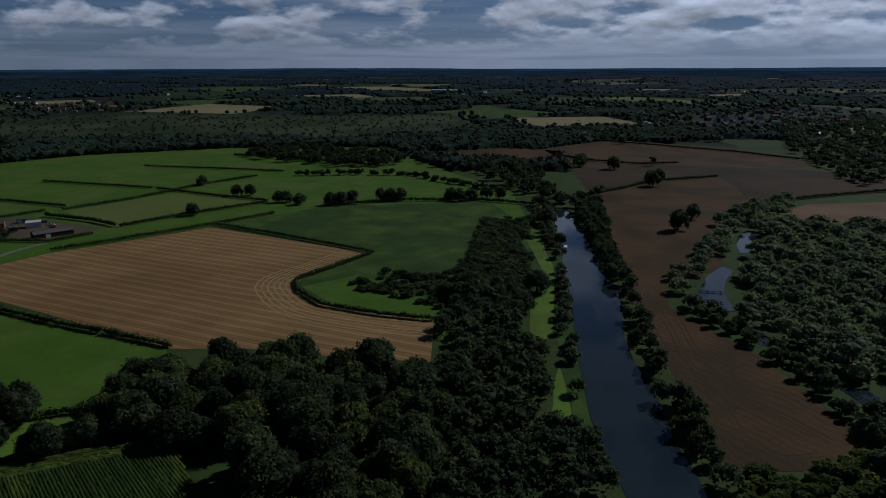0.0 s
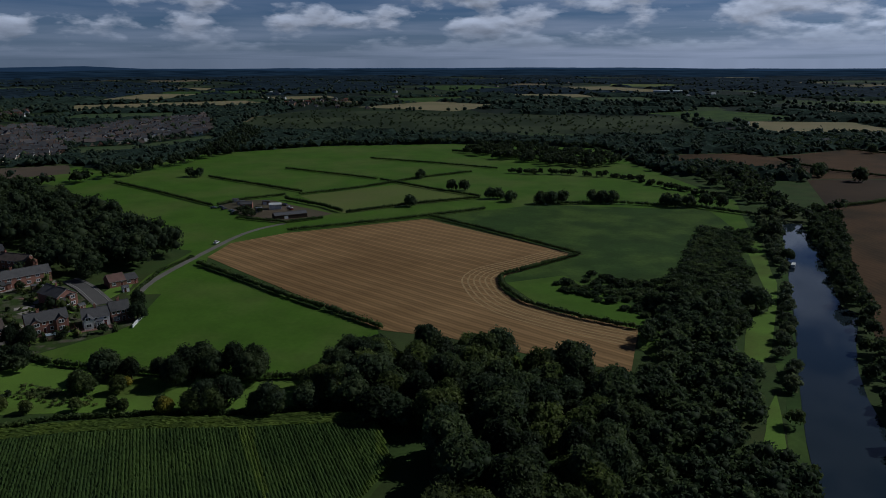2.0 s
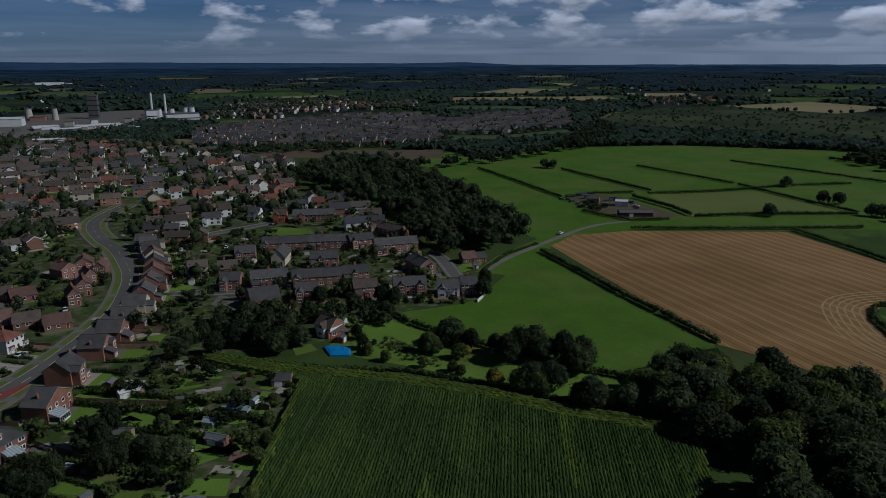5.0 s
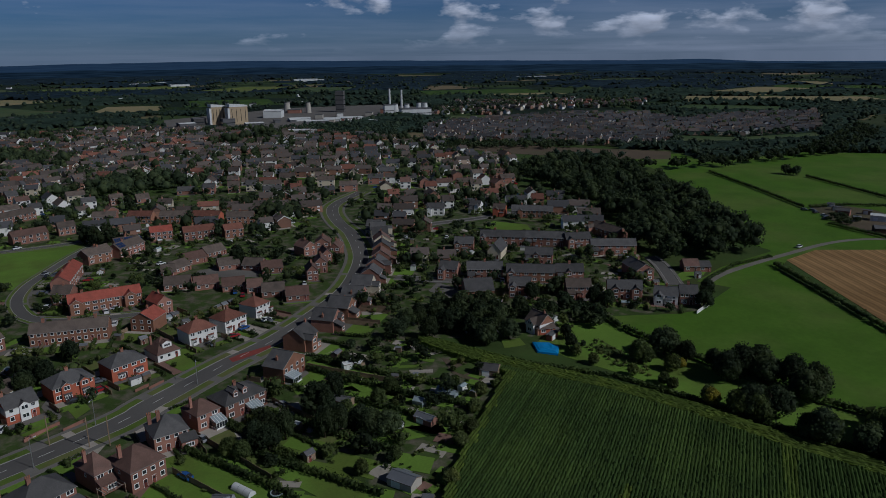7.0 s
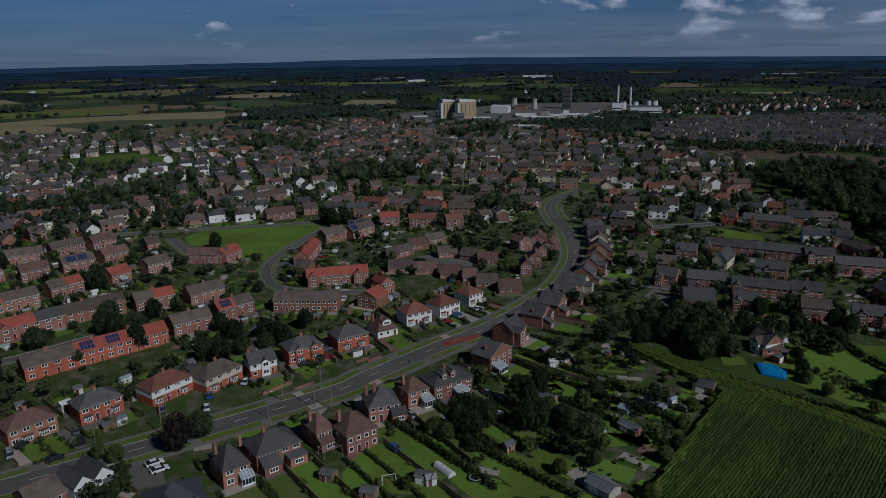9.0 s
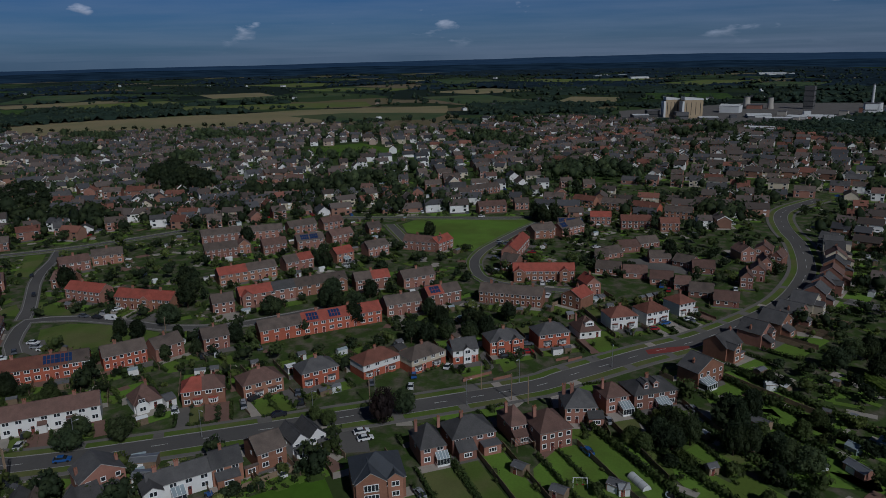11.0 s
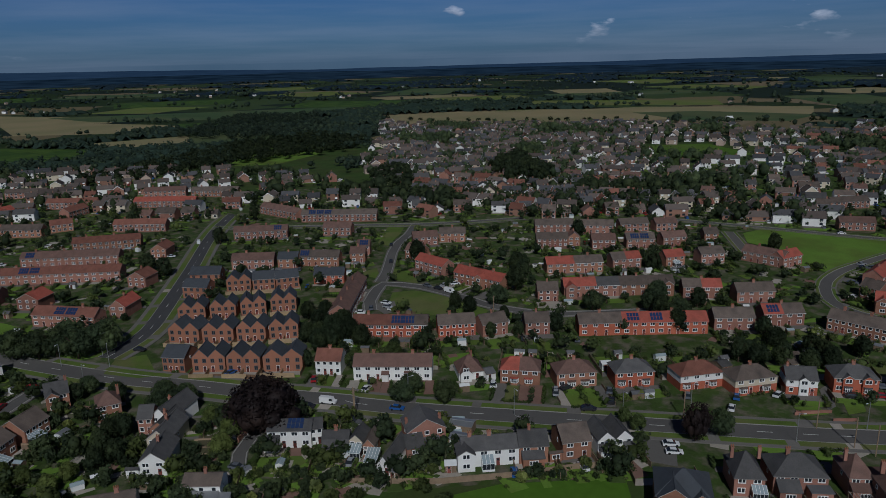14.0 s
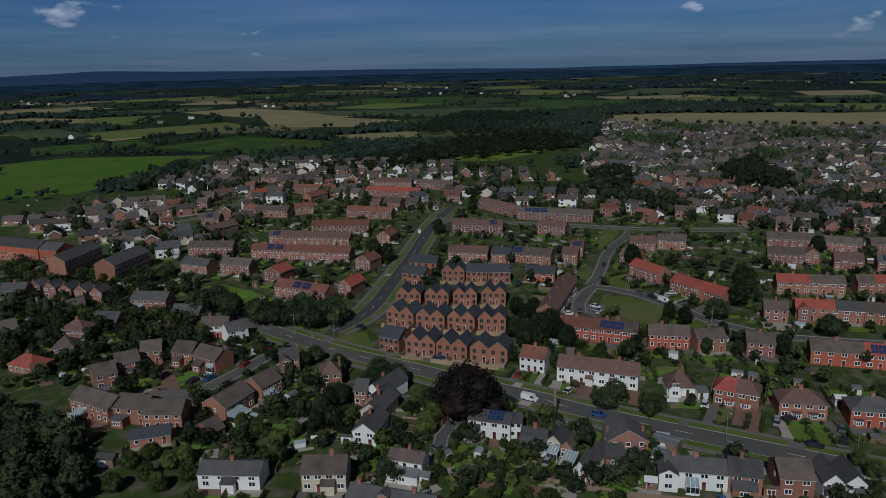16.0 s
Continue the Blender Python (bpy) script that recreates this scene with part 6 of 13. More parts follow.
def trampoline(x, y, r=1.6):
    """A round trampoline: padded rim, dark mat and splayed legs."""
    ob = thing("trampoline", "round blue-rimmed garden trampoline with a dark mat", "trampoline", m=pose(x, y, 0))
    n = 20
    ring = [(math.cos(2 * math.pi * i / n), math.sin(2 * math.pi * i / n)) for i in range(n)]
    s = Solid()
    for a, z in ((r, 0.78), (r, 0.88), (r - 0.3, 0.9), (r - 0.3, 0.8)):
        s.v += [(px * a, py * a, z) for px, py in ring]
    for k in range(3):
        s.f += [(k * n + i, k * n + (i + 1) % n, (k + 1) * n + (i + 1) % n, (k + 1) * n + i) for i in range(n)]
    s.s = [0] * len(s.f)
    part("rim", s.mesh("rim", M["glass_roof"]), ob, None, "pale blue padded rim")
    s = Solid()
    s.prism([(px * (r - 0.3), py * (r - 0.3)) for px, py in ring], 0.78, 0.82)
    part("mat", s.mesh("mat", M["tyre"]), ob)
    for i in range(4):
        px, py = ring[i * 5]
        s = Solid()
        s.box(px * r * 0.94 - 0.04, px * r * 0.94 + 0.04, py * r * 0.94 - 0.04, py * r * 0.94 + 0.04, 0, 0.8)
        part("leg", s.mesh("leg", M["steel"]), ob)


def cloche_tunnel(x, y, turn, length=6.0, w=2.4):
    """A low arched tunnel of pale sheeting over hoops."""
    ob = thing("polytunnel", "low arched tunnel of pale plastic sheeting", "greenhouse", m=pose(x, y, 0, 0, 0, turn))
    n = 10
    arc = [(-math.cos(math.pi * i / n) * w / 2, math.sin(math.pi * i / n) * 1.5) for i in range(n + 1)]
    s = Solid()
    for px in (-length / 2, length / 2):
        s.v += [(px, a, z) for a, z in arc]
    s.f += [(i, i + 1, n + 2 + i, n + 1 + i) for i in range(n)] + [tuple(range(n + 1)), tuple(range(2 * n + 1, n, -1))]
    s.s = [0] * len(s.f)
    part("sheeting", s.mesh("sheeting", M["cladding"]), ob)
    for k in range(4):
        px = -length / 2 + length * k / 3
        s = Solid()
        for px2 in (px - 0.05, px + 0.05):
            s.v += [(px2, a * 1.02, z * 1.02 + 0.01) for a, z in arc]
        s.f = [(i, i + 1, n + 2 + i, n + 1 + i) for i in range(n)]
        s.s = [0] * n
        part("hoop", s.mesh("hoop", M["steel"]), ob)


def pergola(x, y, turn, w=5.0, d=3.0):
    """A timber pergola: four posts, two beams and open rafters."""
    ob = thing("pergola", "weathered timber pergola with open rafters over a patio", "pergola", m=pose(x, y, 0, 0, 0, turn))
    for px in (-w / 2, w / 2):
        for py in (-d / 2, d / 2):
            s = Solid()
            s.box(px - 0.07, px + 0.07, py - 0.07, py + 0.07, 0, 2.2)
            part("post", s.mesh("post", M["wood"]), ob)
    for py in (-d / 2, d / 2):
        s = Solid()
        s.box(-w / 2 - 0.2, w / 2 + 0.2, py - 0.05, py + 0.05, 2.2, 2.38, bottom=True)
        part("beam", s.mesh("beam", M["wood"]), ob)
    s = Solid()
    s.box(-0.05, 0.05, -d / 2 - 0.3, d / 2 + 0.3, 2.38, 2.5, bottom=True)
    rafter = s.mesh("rafter", M["fascia"])
    for i in range(7):
        part("rafter", rafter, ob, pose(-w / 2 + w * i / 6, 0, 0))


def grove(poly, step, seed, m, size=(0.9, 1.5), tall=(0.9, 1.15), thin=0.0):
    """Single trees that fill a plan polygon."""
    rg = random.Random(seed)
    for x, y, r, h in fill(poly, step, seed, thin=thin):
        tree(x, y, rg.uniform(*size), rg.choice((m, m, m, "leaf_mid", "leaf_mid", "leaf_dark")), "mid", rg.uniform(*tall), "woodland trees")


# ---- layout ----
# ---- fields, river and hedges ----
sheet("suburb_ground", [(-22.5, -343.2), (-58.1, -504.8), (-123.5, -629.9), (-219.5, -544.3), (-335.3, -475.7), (-426.9, -374.2), (-466.0, -298.5), (-444.1, -336.0), (-532.3, -283.1), (-534.9, -101.6), (-562.5, 113.6), (-523.4, 203.3), (-435.9, 298.7), (-315.7, 268.0), (-212.1, 225.0), (-184.7, 209.0), (-199.1, 171.1), (-194.1, 134.2), (-213.6, 101.9), (-174.9, 115.8), (-125.2, 65.9), (-137.4, -3.6), (-147.4, -47.3), (-129.5, -71.9), (-110.7, -95.8), (-85.4, -117.4), (-27.7, -168.3), (-35.7, -213.2), (-15.9, -256.1)], 0.03, M["garden"], "mixed garden ground between the houses", "gardens")
sheet("pasture", [(-429.2, 407.4), (-460.2, 505.3), (-461.0, 643.2), (-370.7, 751.0), (-229.5, 814.9), (-64.6, 815.2), (-22.3, 694.0), (52.0, 531.7), (51.8, 486.5), (-35.3, 358.7), (-136.7, 417.7), (-201.6, 358.2), (-210.7, 328.0), (-229.4, 306.8), (-273.7, 308.5), (-369.0, 373.0)], 0.04, M["pasture"], "gently rolling green pasture fields", "field")
sheet("pasture", [(-515.8, 414.8), (-468.2, 451.5), (-380.9, 410.8), (-271.5, 342.5), (-221.2, 298.3), (-219.3, 315.7), (-343.3, 471.8), (-519.9, 537.6)], 0.05, M["pasture"], "green pasture beside the wood", "field")
sheet("pale_field", [(-250.6, 462.7), (-196.2, 533.0), (-123.0, 494.3), (-193.4, 415.8)], 0.08, M["pasture_pale"], "pale mown grass field", "field")
sheet("rough_field", [(-137.0, 421.0), (-79.0, 478.1), (26.8, 492.7), (60.1, 480.8), (51.3, 351.5), (24.4, 317.8), (-2.9, 320.8), (-35.9, 358.6)], 0.08, M["pasture_rough"], "rough dark green meadow with tracks", "field")
sheet("rough_field", [(-35.6, 356.3), (51.3, 351.5), (24.4, 317.8), (14.1, 299.3), (-1.8, 275.4), (-38.7, 316.7), (-61.4, 297.6), (-65.6, 309.0)], 0.06, M["pasture_rough"], "rough grass beside the scrub", "field")
sheet("stubble_field", [(-214.9, 298.2), (-219.5, 326.1), (-202.8, 355.2), (-137.4, 414.2), (-36.6, 355.0), (-64.1, 310.3), (-65.3, 296.7), (-58.2, 282.1), (-39.3, 268.7), (-3.4, 257.1), (-4.2, 218.3), (-26.3, 220.5), (-67.8, 229.3), (-93.4, 229.4)], 0.10, M["stubble"], "harvested straw-coloured stubble field with straight rows", "field")
NOTCH = smooth_line([(-36.1, 355.1), (-53.6, 326.9), (-66.0, 308.0), (-62.4, 292.4), (-49.5, 274.2), (-25.1, 262.4), (-3.4, 256.5)], 3.0)
for k in range(6):
    thing("straw_swath", "pale straw swath that curves round the field's corner", "straw", kind="structure", me=strip_mesh("straw_swath", NOTCH, 0.8, 0.125, M["swath"], -3.2 - 2.6 * k))
for k, run in enumerate(([(86.0, 290.0), (84.0, 250.0), (80.6, 223.3), (81.2, 194.0), (79.2, 168.0), (84.0, 160.0), (95.0, 161.0)], [(90.0, 262.0), (85.7, 218.6), (87.2, 194.0), (95.4, 180.1), (101.0, 167.0)], [(93.0, 430.0), (85.0, 340.0), (81.0, 290.0), (76.5, 235.0), (74.0, 190.0), (72.5, 160.0)])):
    for off in (-0.9, 0.9):
        thing("wheel_track", "dark wheel rut pressed into the bare soil", "track", kind="structure", me=strip_mesh("wheel_track", smooth_line(run, 5.0), 0.6, 0.075 + 0.002 * k, M["soil_dark"], off))
sheet("track_verge", [(-196.0, 243.0), (-207.0, 284.0), (-214.0, 297.0), (-219.0, 326.0), (-206.0, 357.0), (-214.0, 380.0), (-226.0, 374.0), (-233.0, 340.0), (-229.0, 305.0), (-222.0, 262.0), (-212.0, 236.0)], 0.045, M["pasture"], "rough grass on both sides of the farm track", "grass")
sheet("glade", [(-9.5, 213.5), (-1.4, 215.5), (2.5, 230.0), (-3.0, 240.0), (-3.0, 258.0), (4.0, 258.0), (6.0, 215.0), (-1.5, 199.9), (-7.3, 198.7)], 0.085, M["pasture"], "bright grass at the end of the stubble", "grass")
sheet("green", [(-353.7, 213.1), (-356.4, 221.9), (-338.8, 234.0), (-327.8, 228.8), (-331.6, 214.9), (-344.2, 207.6)], 0.15, M["lawn"], "small mown village green with one shrub", "green")
sheet("verge", [(-216.8, 210.6), (-214.7, 225.8), (-217.4, 245.7), (-221.6, 253.0), (-225.8, 243.8), (-221.0, 228.0)], 0.14, M["lawn"], "mown grass beside the village lane", "grass")
sheet("car_park", [(-258.2, 128.4), (-241.6, 133.0), (-252.1, 140.8), (-267.1, 137.6)], 0.13, M["asphalt_old"], "small grey village car park", "car park")
sheet("glade", [(-61.8, 299.2), (-38.8, 317.6), (-1.8, 277.5), (-0.3, 255.4), (-18.4, 260.6), (-42.2, 272.3)], 0.08, M["pasture"], "bright rough grass by the scrub", "field")
sheet("green_field", [(-196.8, 175.1), (-180.7, 168.6), (-161.0, 170.6), (-140.2, 173.4), (-117.8, 177.6), (-98.6, 185.6), (-103.3, 189.6), (-80.3, 203.2), (-96.4, 231.3), (-209.1, 281.7), (-211.2, 282.8), (-200.2, 245.7), (-189.9, 219.6), (-185.0, 210.9), (-186.2, 198.7)], 0.06, M["pasture"], "bright green grass field below the village", "field")
sheet("paddock", [(-199.7, 155.6), (-191.3, 170.4), (-179.9, 167.8), (-160.3, 169.9), (-139.6, 172.7), (-117.3, 177.0), (-98.1, 184.7), (-81.2, 187.6), (-72.2, 170.2), (-88.0, 168.2), (-107.9, 159.6), (-130.1, 152.7), (-155.8, 144.0), (-174.8, 136.7), (-189.6, 135.8)], 0.06, M["lawn"], "strip of bright lawn between hedges", "field")
sheet("vegetable_plot", [(-178.7, 149.6), (-181.0, 156.1), (-167.3, 155.7), (-163.9, 149.5)], 0.10, M["corn_ground"], "dark vegetable plot in a lawn", "garden")
wood("vegetable_rows", fill([(-179.7, 147.6), (-182.0, 157.1), (-160.3, 157.2), (-148.9, 150.5), (-160.0, 146.0)], 2.3, 96, (0.5, 1.1), (0.6, 1.6), 0.2), "leaf_light", "rows of pale green vegetables and low fruit bushes", "vegetables", leaves=24, lumps=1, size=0.22)
sheet("river_bank", [(59.7, 364.9), (61.5, 364.9), (54.9, 305.4), (48.0, 243.9), (42.4, 199.8), (40.2, 173.9), (38.2, 170.9), (36.4, 183.5), (40.3, 214.2), (40.3, 238.5), (48.9, 289.5)], 0.05, M["pasture_rough"], "rough grass bank beside the river", "field")
MEADOWS = [[(54.7, 389.8), (52.8, 351.4), (53.1, 332.7), (49.6, 305.5), (40.2, 246.7), (36.7, 238.0), (31.0, 240.0), (33.5, 262.0), (36.5, 280.0), (44.5, 292.0), (47.0, 308.0), (46.5, 345.0), (46.0, 383.0)],
           [(37.7, 215.1), (37.3, 201.7), (36.0, 182.0), (32.4, 175.0), (29.4, 178.0), (32.0, 190.0), (34.0, 203.0)]]
sheet("river_meadow", MEADOWS[0], 0.090, M["lawn"], "long bright green strip of grass beside the river", "field")
sheet("river_meadow", MEADOWS[1], 0.090, M["lawn"], "small bright green glade beside the river", "field")
sheet("river_meadow", [(30.3, 498.4), (51.6, 492.1), (52.1, 442.0), (54.7, 390.8), (47.0, 384.3), (45.2, 430.5), (38.0, 468.6)], 0.096, M["pasture"], "darker grass strip that runs on along the bank", "field")
sheet("ploughed_field", [(106.3, 520.1), (98.6, 433.6), (84.0, 332.7), (78.6, 282.0), (73.7, 228.1), (71.2, 183.4), (69.1, 153.4), (86.5, 153.3), (109.5, 163.7), (109.4, 175.3), (106.1, 220.9), (96.5, 252.4), (90.6, 271.4), (97.2, 301.2), (129.6, 324.8), (144.5, 353.3), (161.9, 403.1), (173.1, 450.1), (211.6, 483.4), (228.6, 556.1), (231.9, 600.9), (201.8, 589.2), (168.2, 577.9), (137.0, 543.8)], 0.06, M["plough"], "bare brown soil field beside the river", "field")
# same ploughed earth as its neighbours, with cloud shadow put into the colour
sheet("dark_field", [(115.7, 646.8), (159.9, 660.7), (220.8, 671.4), (314.9, 645.7), (377.3, 606.2), (396.4, 582.5), (370.5, 542.8), (297.1, 519.3), (246.4, 499.7), (212.4, 485.4), (229.6, 558.7), (233.0, 603.9), (202.7, 592.1), (169.0, 580.8), (137.6, 546.3), (108.9, 522.4)], 0.05, M["soil_dark"], "soil field behind a hedge, darkened as under cloud", "field")
sheet("ploughed_field", [(110.0, 795.1), (207.0, 892.8), (315.5, 809.5), (353.5, 682.0), (328.5, 652.6), (222.0, 675.1), (160.8, 664.3), (116.3, 650.2), (117.6, 724.1)], 0.06, M["plough"], "distant bare brown soil field", "field")
sheet("far_ploughed_field", [(212.2, 449.9), (250.3, 483.2), (308.5, 491.1), (319.0, 463.8), (293.7, 425.0), (243.2, 420.5), (215.2, 433.2)], 0.08, M["dry_soil"], "pale brown field behind the trees", "field")
sheet("far_ploughed_field", [(-32.4, 761.3), (73.9, 811.1), (132.4, 779.7), (105.8, 683.4), (20.3, 716.2)], 0.06, M["plough"], "distant bare brown field", "field")
sheet("building_ground", [(-725.7, 357.1), (-671.5, 441.4), (-595.7, 495.4), (-537.1, 545.0), (-493.4, 501.7), (-536.3, 446.8), (-608.3, 400.1)], 0.06, M["bare_ground"], "bare brown ground beside the new estate", "field")
sheet("far_field", [(-638.8, 654.8), (-584.4, 701.5), (-569.7, 821.1), (-525.6, 759.1), (-539.7, 632.7), (-574.9, 590.4)], 0.06, M["pasture_far"], "green field beside the new estate", "field")
sheet("far_field", [(-1061.6, 553.5), (-1011.5, 674.0), (-960.0, 640.0), (-970.0, 531.5)], 0.06, M["pasture_far"], "green field behind the new estate", "field")
sheet("river", [(43.0, 132.0), (41.6, 142.6), (41.2, 154.6), (40.3, 168.0), (41.3, 186.9), (43.7, 209.9), (46.4, 233.2), (50.2, 261.7), (53.2, 289.5), (56.8, 323.2), (63.1, 377.0), (67.2, 418.1), (71.3, 464.8), (83.5, 464.7), (81.5, 418.0), (82.7, 383.2), (76.2, 342.8), (73.3, 305.4), (78.0, 298.8), (69.0, 261.7), (64.7, 238.4), (62.8, 218.7), (62.7, 201.7), (62.7, 186.9), (60.4, 170.9), (60.4, 149.8), (59.3, 132.0)], 0.10, WATER, "smooth dark river that mirrors the sky", "river")
sheet("stream", [(176.0, 436.0), (181.5, 432.0), (184.5, 420.0), (178.5, 412.0), (172.5, 420.0)], 0.10, WATER, "dark side channel between willows", "river")
sheet("stream", [(176.0, 402.0), (178.5, 388.0), (172.0, 376.0), (160.0, 358.0), (152.0, 354.0), (157.0, 372.0), (166.0, 392.0)], 0.10, WATER, "dark side channel between willows", "river")
sheet("stream", [(134.0, 331.0), (121.0, 314.5), (112.0, 298.0), (106.5, 284.0), (106.5, 269.0), (115.0, 266.0), (119.5, 290.0), (127.0, 308.0), (136.5, 323.0)], 0.10, WATER, "dark side channel between willows", "river")
sheet("stream", [(112.0, 246.6), (116.0, 243.8), (115.3, 232.1), (110.0, 232.1)], 0.10, WATER, "dark side channel between willows", "river")
sheet("stream", [(119.2, 199.6), (126.7, 197.7), (130.8, 180.1), (124.9, 170.8), (121.1, 185.1)], 0.10, WATER, "dark side channel between willows", "river")
STREAMS = [[tuple(v.co[:2]) for v in ob.data.vertices if v.co.z > 0.05] for ob in bpy.data.objects if ob.name.startswith("stream")]


def off_stream(spots):
    return off_water(spots, STREAMS)


hedge([(-420.7, 471.9), (-351.8, 441.1), (-287.8, 410.1)], 1.7, 2.6, "hedge", 1, leaves=50)
hedge([(-363.5, 517.0), (-308.6, 495.8), (-255.0, 475.3)], 1.7, 2.6, "hedge", 2, leaves=50)
hedge([(-325.2, 578.6), (-274.4, 563.2), (-224.1, 546.7)], 1.7, 2.6, "hedge", 3, leaves=50)
hedge([(-277.4, 664.6), (-211.3, 650.2), (-141.0, 631.5)], 1.7, 2.6, "hedge", 4, leaves=50)
hedge([(-251.6, 464.7), (-230.5, 490.0), (-211.7, 521.7), (-192.9, 562.1), (-158.5, 607.2)], 1.7, 2.6, "hedge", 5, leaves=50)
hedge([(-219.9, 544.7), (-168.1, 515.5), (-123.0, 494.3)], 1.7, 2.6, "hedge", 6, leaves=50)
hedge([(-192.0, 416.1), (-160.6, 454.6), (-121.9, 490.1)], 1.7, 2.6, "hedge", 7, leaves=50)
hedge([(-203.6, 360.5), (-175.4, 385.5), (-143.6, 416.2), (-108.7, 452.1)], 1.7, 2.6, "hedge", 8, leaves=50)
hedge([(-137.0, 421.0), (-95.1, 395.2), (-61.3, 372.5), (-36.1, 355.1)], 1.7, 2.6, "hedge", 9, leaves=50)
hedge([(-36.1, 355.1), (-53.6, 326.9), (-65.9, 309.0)], 1.7, 2.6, "hedge", 10, leaves=50)
hedge([(-66.0, 307.1), (-62.4, 292.4), (-49.5, 274.2), (-25.1, 262.4), (-3.4, 256.5)], 1.7, 2.6, "hedge", 11, leaves=50)
hedge([(-211.0, 285.1), (-173.2, 266.8), (-140.7, 250.9), (-116.3, 240.7), (-93.8, 230.4)], 2.6, 2.8, "hedge", 12, leaves=70)
hedge([(-197.1, 172.1), (-184.6, 169.4), (-171.3, 170.3), (-159.1, 171.2), (-140.2, 173.4), (-117.8, 177.6), (-98.4, 185.3)], 1.8, 2.6, "hedge", 13, leaves=70)
hedge([(-213.1, 102.7), (-190.0, 113.4), (-173.5, 124.5), (-154.7, 140.8), (-128.9, 151.4), (-106.9, 158.3), (-87.4, 167.2), (-72.4, 170.7)], 1.1, 1.4, "hedge", 14, "low overgrown hedge along the maize", leaves=70)
hedge([(-222.1, 296.6), (-220.9, 269.7), (-210.7, 240.3)], 1.0, 1.3, "hedge", 15, leaves=70)
hedge([(-79.0, 478.1), (-52.9, 487.8), (-30.2, 496.8), (-3.2, 496.3), (23.3, 497.9), (60.1, 480.8)], 2.4, 3.2, "hedge", 16, leaves=60)
hedge([(-215.4, 741.8), (-175.3, 730.8), (-116.0, 698.7), (-57.2, 663.8)], 2.4, 3.4, "hedge", 17, leaves=60)
hedge([(106.3, 520.1), (137.0, 543.8), (168.2, 577.9), (201.8, 589.2), (231.9, 600.9)], 2.2, 3.0, "hedge", 18, leaves=50)
hedge([(115.2, 746.4), (142.0, 703.0), (184.7, 675.3), (224.4, 682.7)], 2.2, 3.0, "hedge", 19, leaves=50)
hedge([(192.5, 464.3), (245.4, 497.6), (297.1, 519.3), (332.2, 530.8), (370.5, 542.8)], 2.2, 3.0, "hedge", 20, leaves=50)
hedge([(190.4, 880.1), (264.7, 809.8), (312.2, 768.7), (347.1, 714.3), (385.8, 681.8)], 2.2, 3.0, "hedge", 21, leaves=50)
tree(168.2, 577.9, 1.10, "leaf", True, 1.00)
tree(176.7, 583.6, 1.10, "leaf", True, 1.00)
tree(110.6, 646.8, 1.10, "leaf", True, 1.00)
tree(132.8, 683.3, 1.10, "leaf", True, 1.00)
tree(210.6, 849.5, 1.10, "leaf", True, 1.00)
tree(-381.7, 516.1, 0.90, "leaf", True, 1.00)
tree(-373.5, 517.8, 0.90, "leaf", True, 1.00)
tree(-191.0, 562.5, 0.90, "leaf", True, 1.00)
tree(-160.2, 448.8, 0.90, "leaf", True, 1.00)
tree(-150.6, 516.8, 0.90, "leaf", True, 1.00)
tree(-141.3, 518.7, 0.90, "leaf", True, 1.00)
tree(-114.8, 491.6, 0.90, "leaf", True, 1.00)
tree(-109.3, 492.8, 0.90, "leaf", True, 1.00)
tree(-98.1, 484.4, 0.90, "leaf", True, 1.00)
tree(-76.6, 482.7, 1.00, "leaf", True, 1.00)
tree(-70.1, 484.1, 1.00, "leaf", True, 1.00)
tree(-63.0, 489.8, 1.00, "leaf", True, 1.00)
tree(-44.1, 498.1, 1.00, "leaf", True, 1.00)
tree(-37.3, 497.4, 1.00, "leaf", True, 1.00)
tree(-30.4, 498.9, 1.00, "leaf", True, 1.00)
tree(5.2, 500.2, 1.00, "leaf", True, 1.00)
tree(11.2, 497.4, 1.00, "leaf", True, 1.00)
tree(19.5, 499.2, 1.00, "leaf", True, 1.00)
tree(31.1, 505.7, 1.00, "leaf", True, 1.00)
tree(40.4, 503.6, 1.00, "leaf", True, 1.00)
tree(136.7, 406.1, 1.35, "leaf", True, 1.00)
tree(155.2, 436.6, 1.10, "leaf", True, 1.00)
tree(126.6, 664.5, 1.30, "leaf", True, 1.00)
tree(154.1, 646.6, 1.30, "leaf", True, 1.00)
tree(164.4, 556.4, 1.30, "leaf", True, 1.00)
tree(-159.1, 168.2, 0.75, "leaf_dark", False, 1.00)
tree(-144.0, 170.8, 0.75, "leaf_dark", False, 1.00)
tree(-152.8, 168.4, 0.75, "leaf_dark", False, 1.00)
tree(-150.5, 163.6, 0.60, "leaf_gold", False, 1.00)
tree(-144.1, 150.2, 0.45, "leaf_mid", False, 1.00)
tree(-165.7, 141.0, 0.45, "leaf_mid", False, 1.00)
tree(-173.7, 140.5, 0.45, "leaf_mid", False, 1.00)
tree(-153.1, 146.2, 0.45, "leaf_mid", False, 1.00)
tree(-140.1, 149.6, 0.45, "leaf_mid", False, 1.00)
tree(-179.1, 142.3, 0.60, "leaf_dark", False, 1.00)
tree(-187.3, 146.2, 0.60, "leaf_dark", False, 1.00)
tree(-135.7, 173.1, 1.15, "leaf_dark", False, 1.00)
tree(-133.7, 178.3, 1.15, "leaf_dark", False, 1.00)
tree(-123.2, 179.8, 1.15, "leaf_dark", False, 1.00)
tree(-116.2, 180.4, 1.15, "leaf_dark", False, 1.00)
tree(-161.0, 155.7, 0.80, "leaf_mid", False, 1.00)
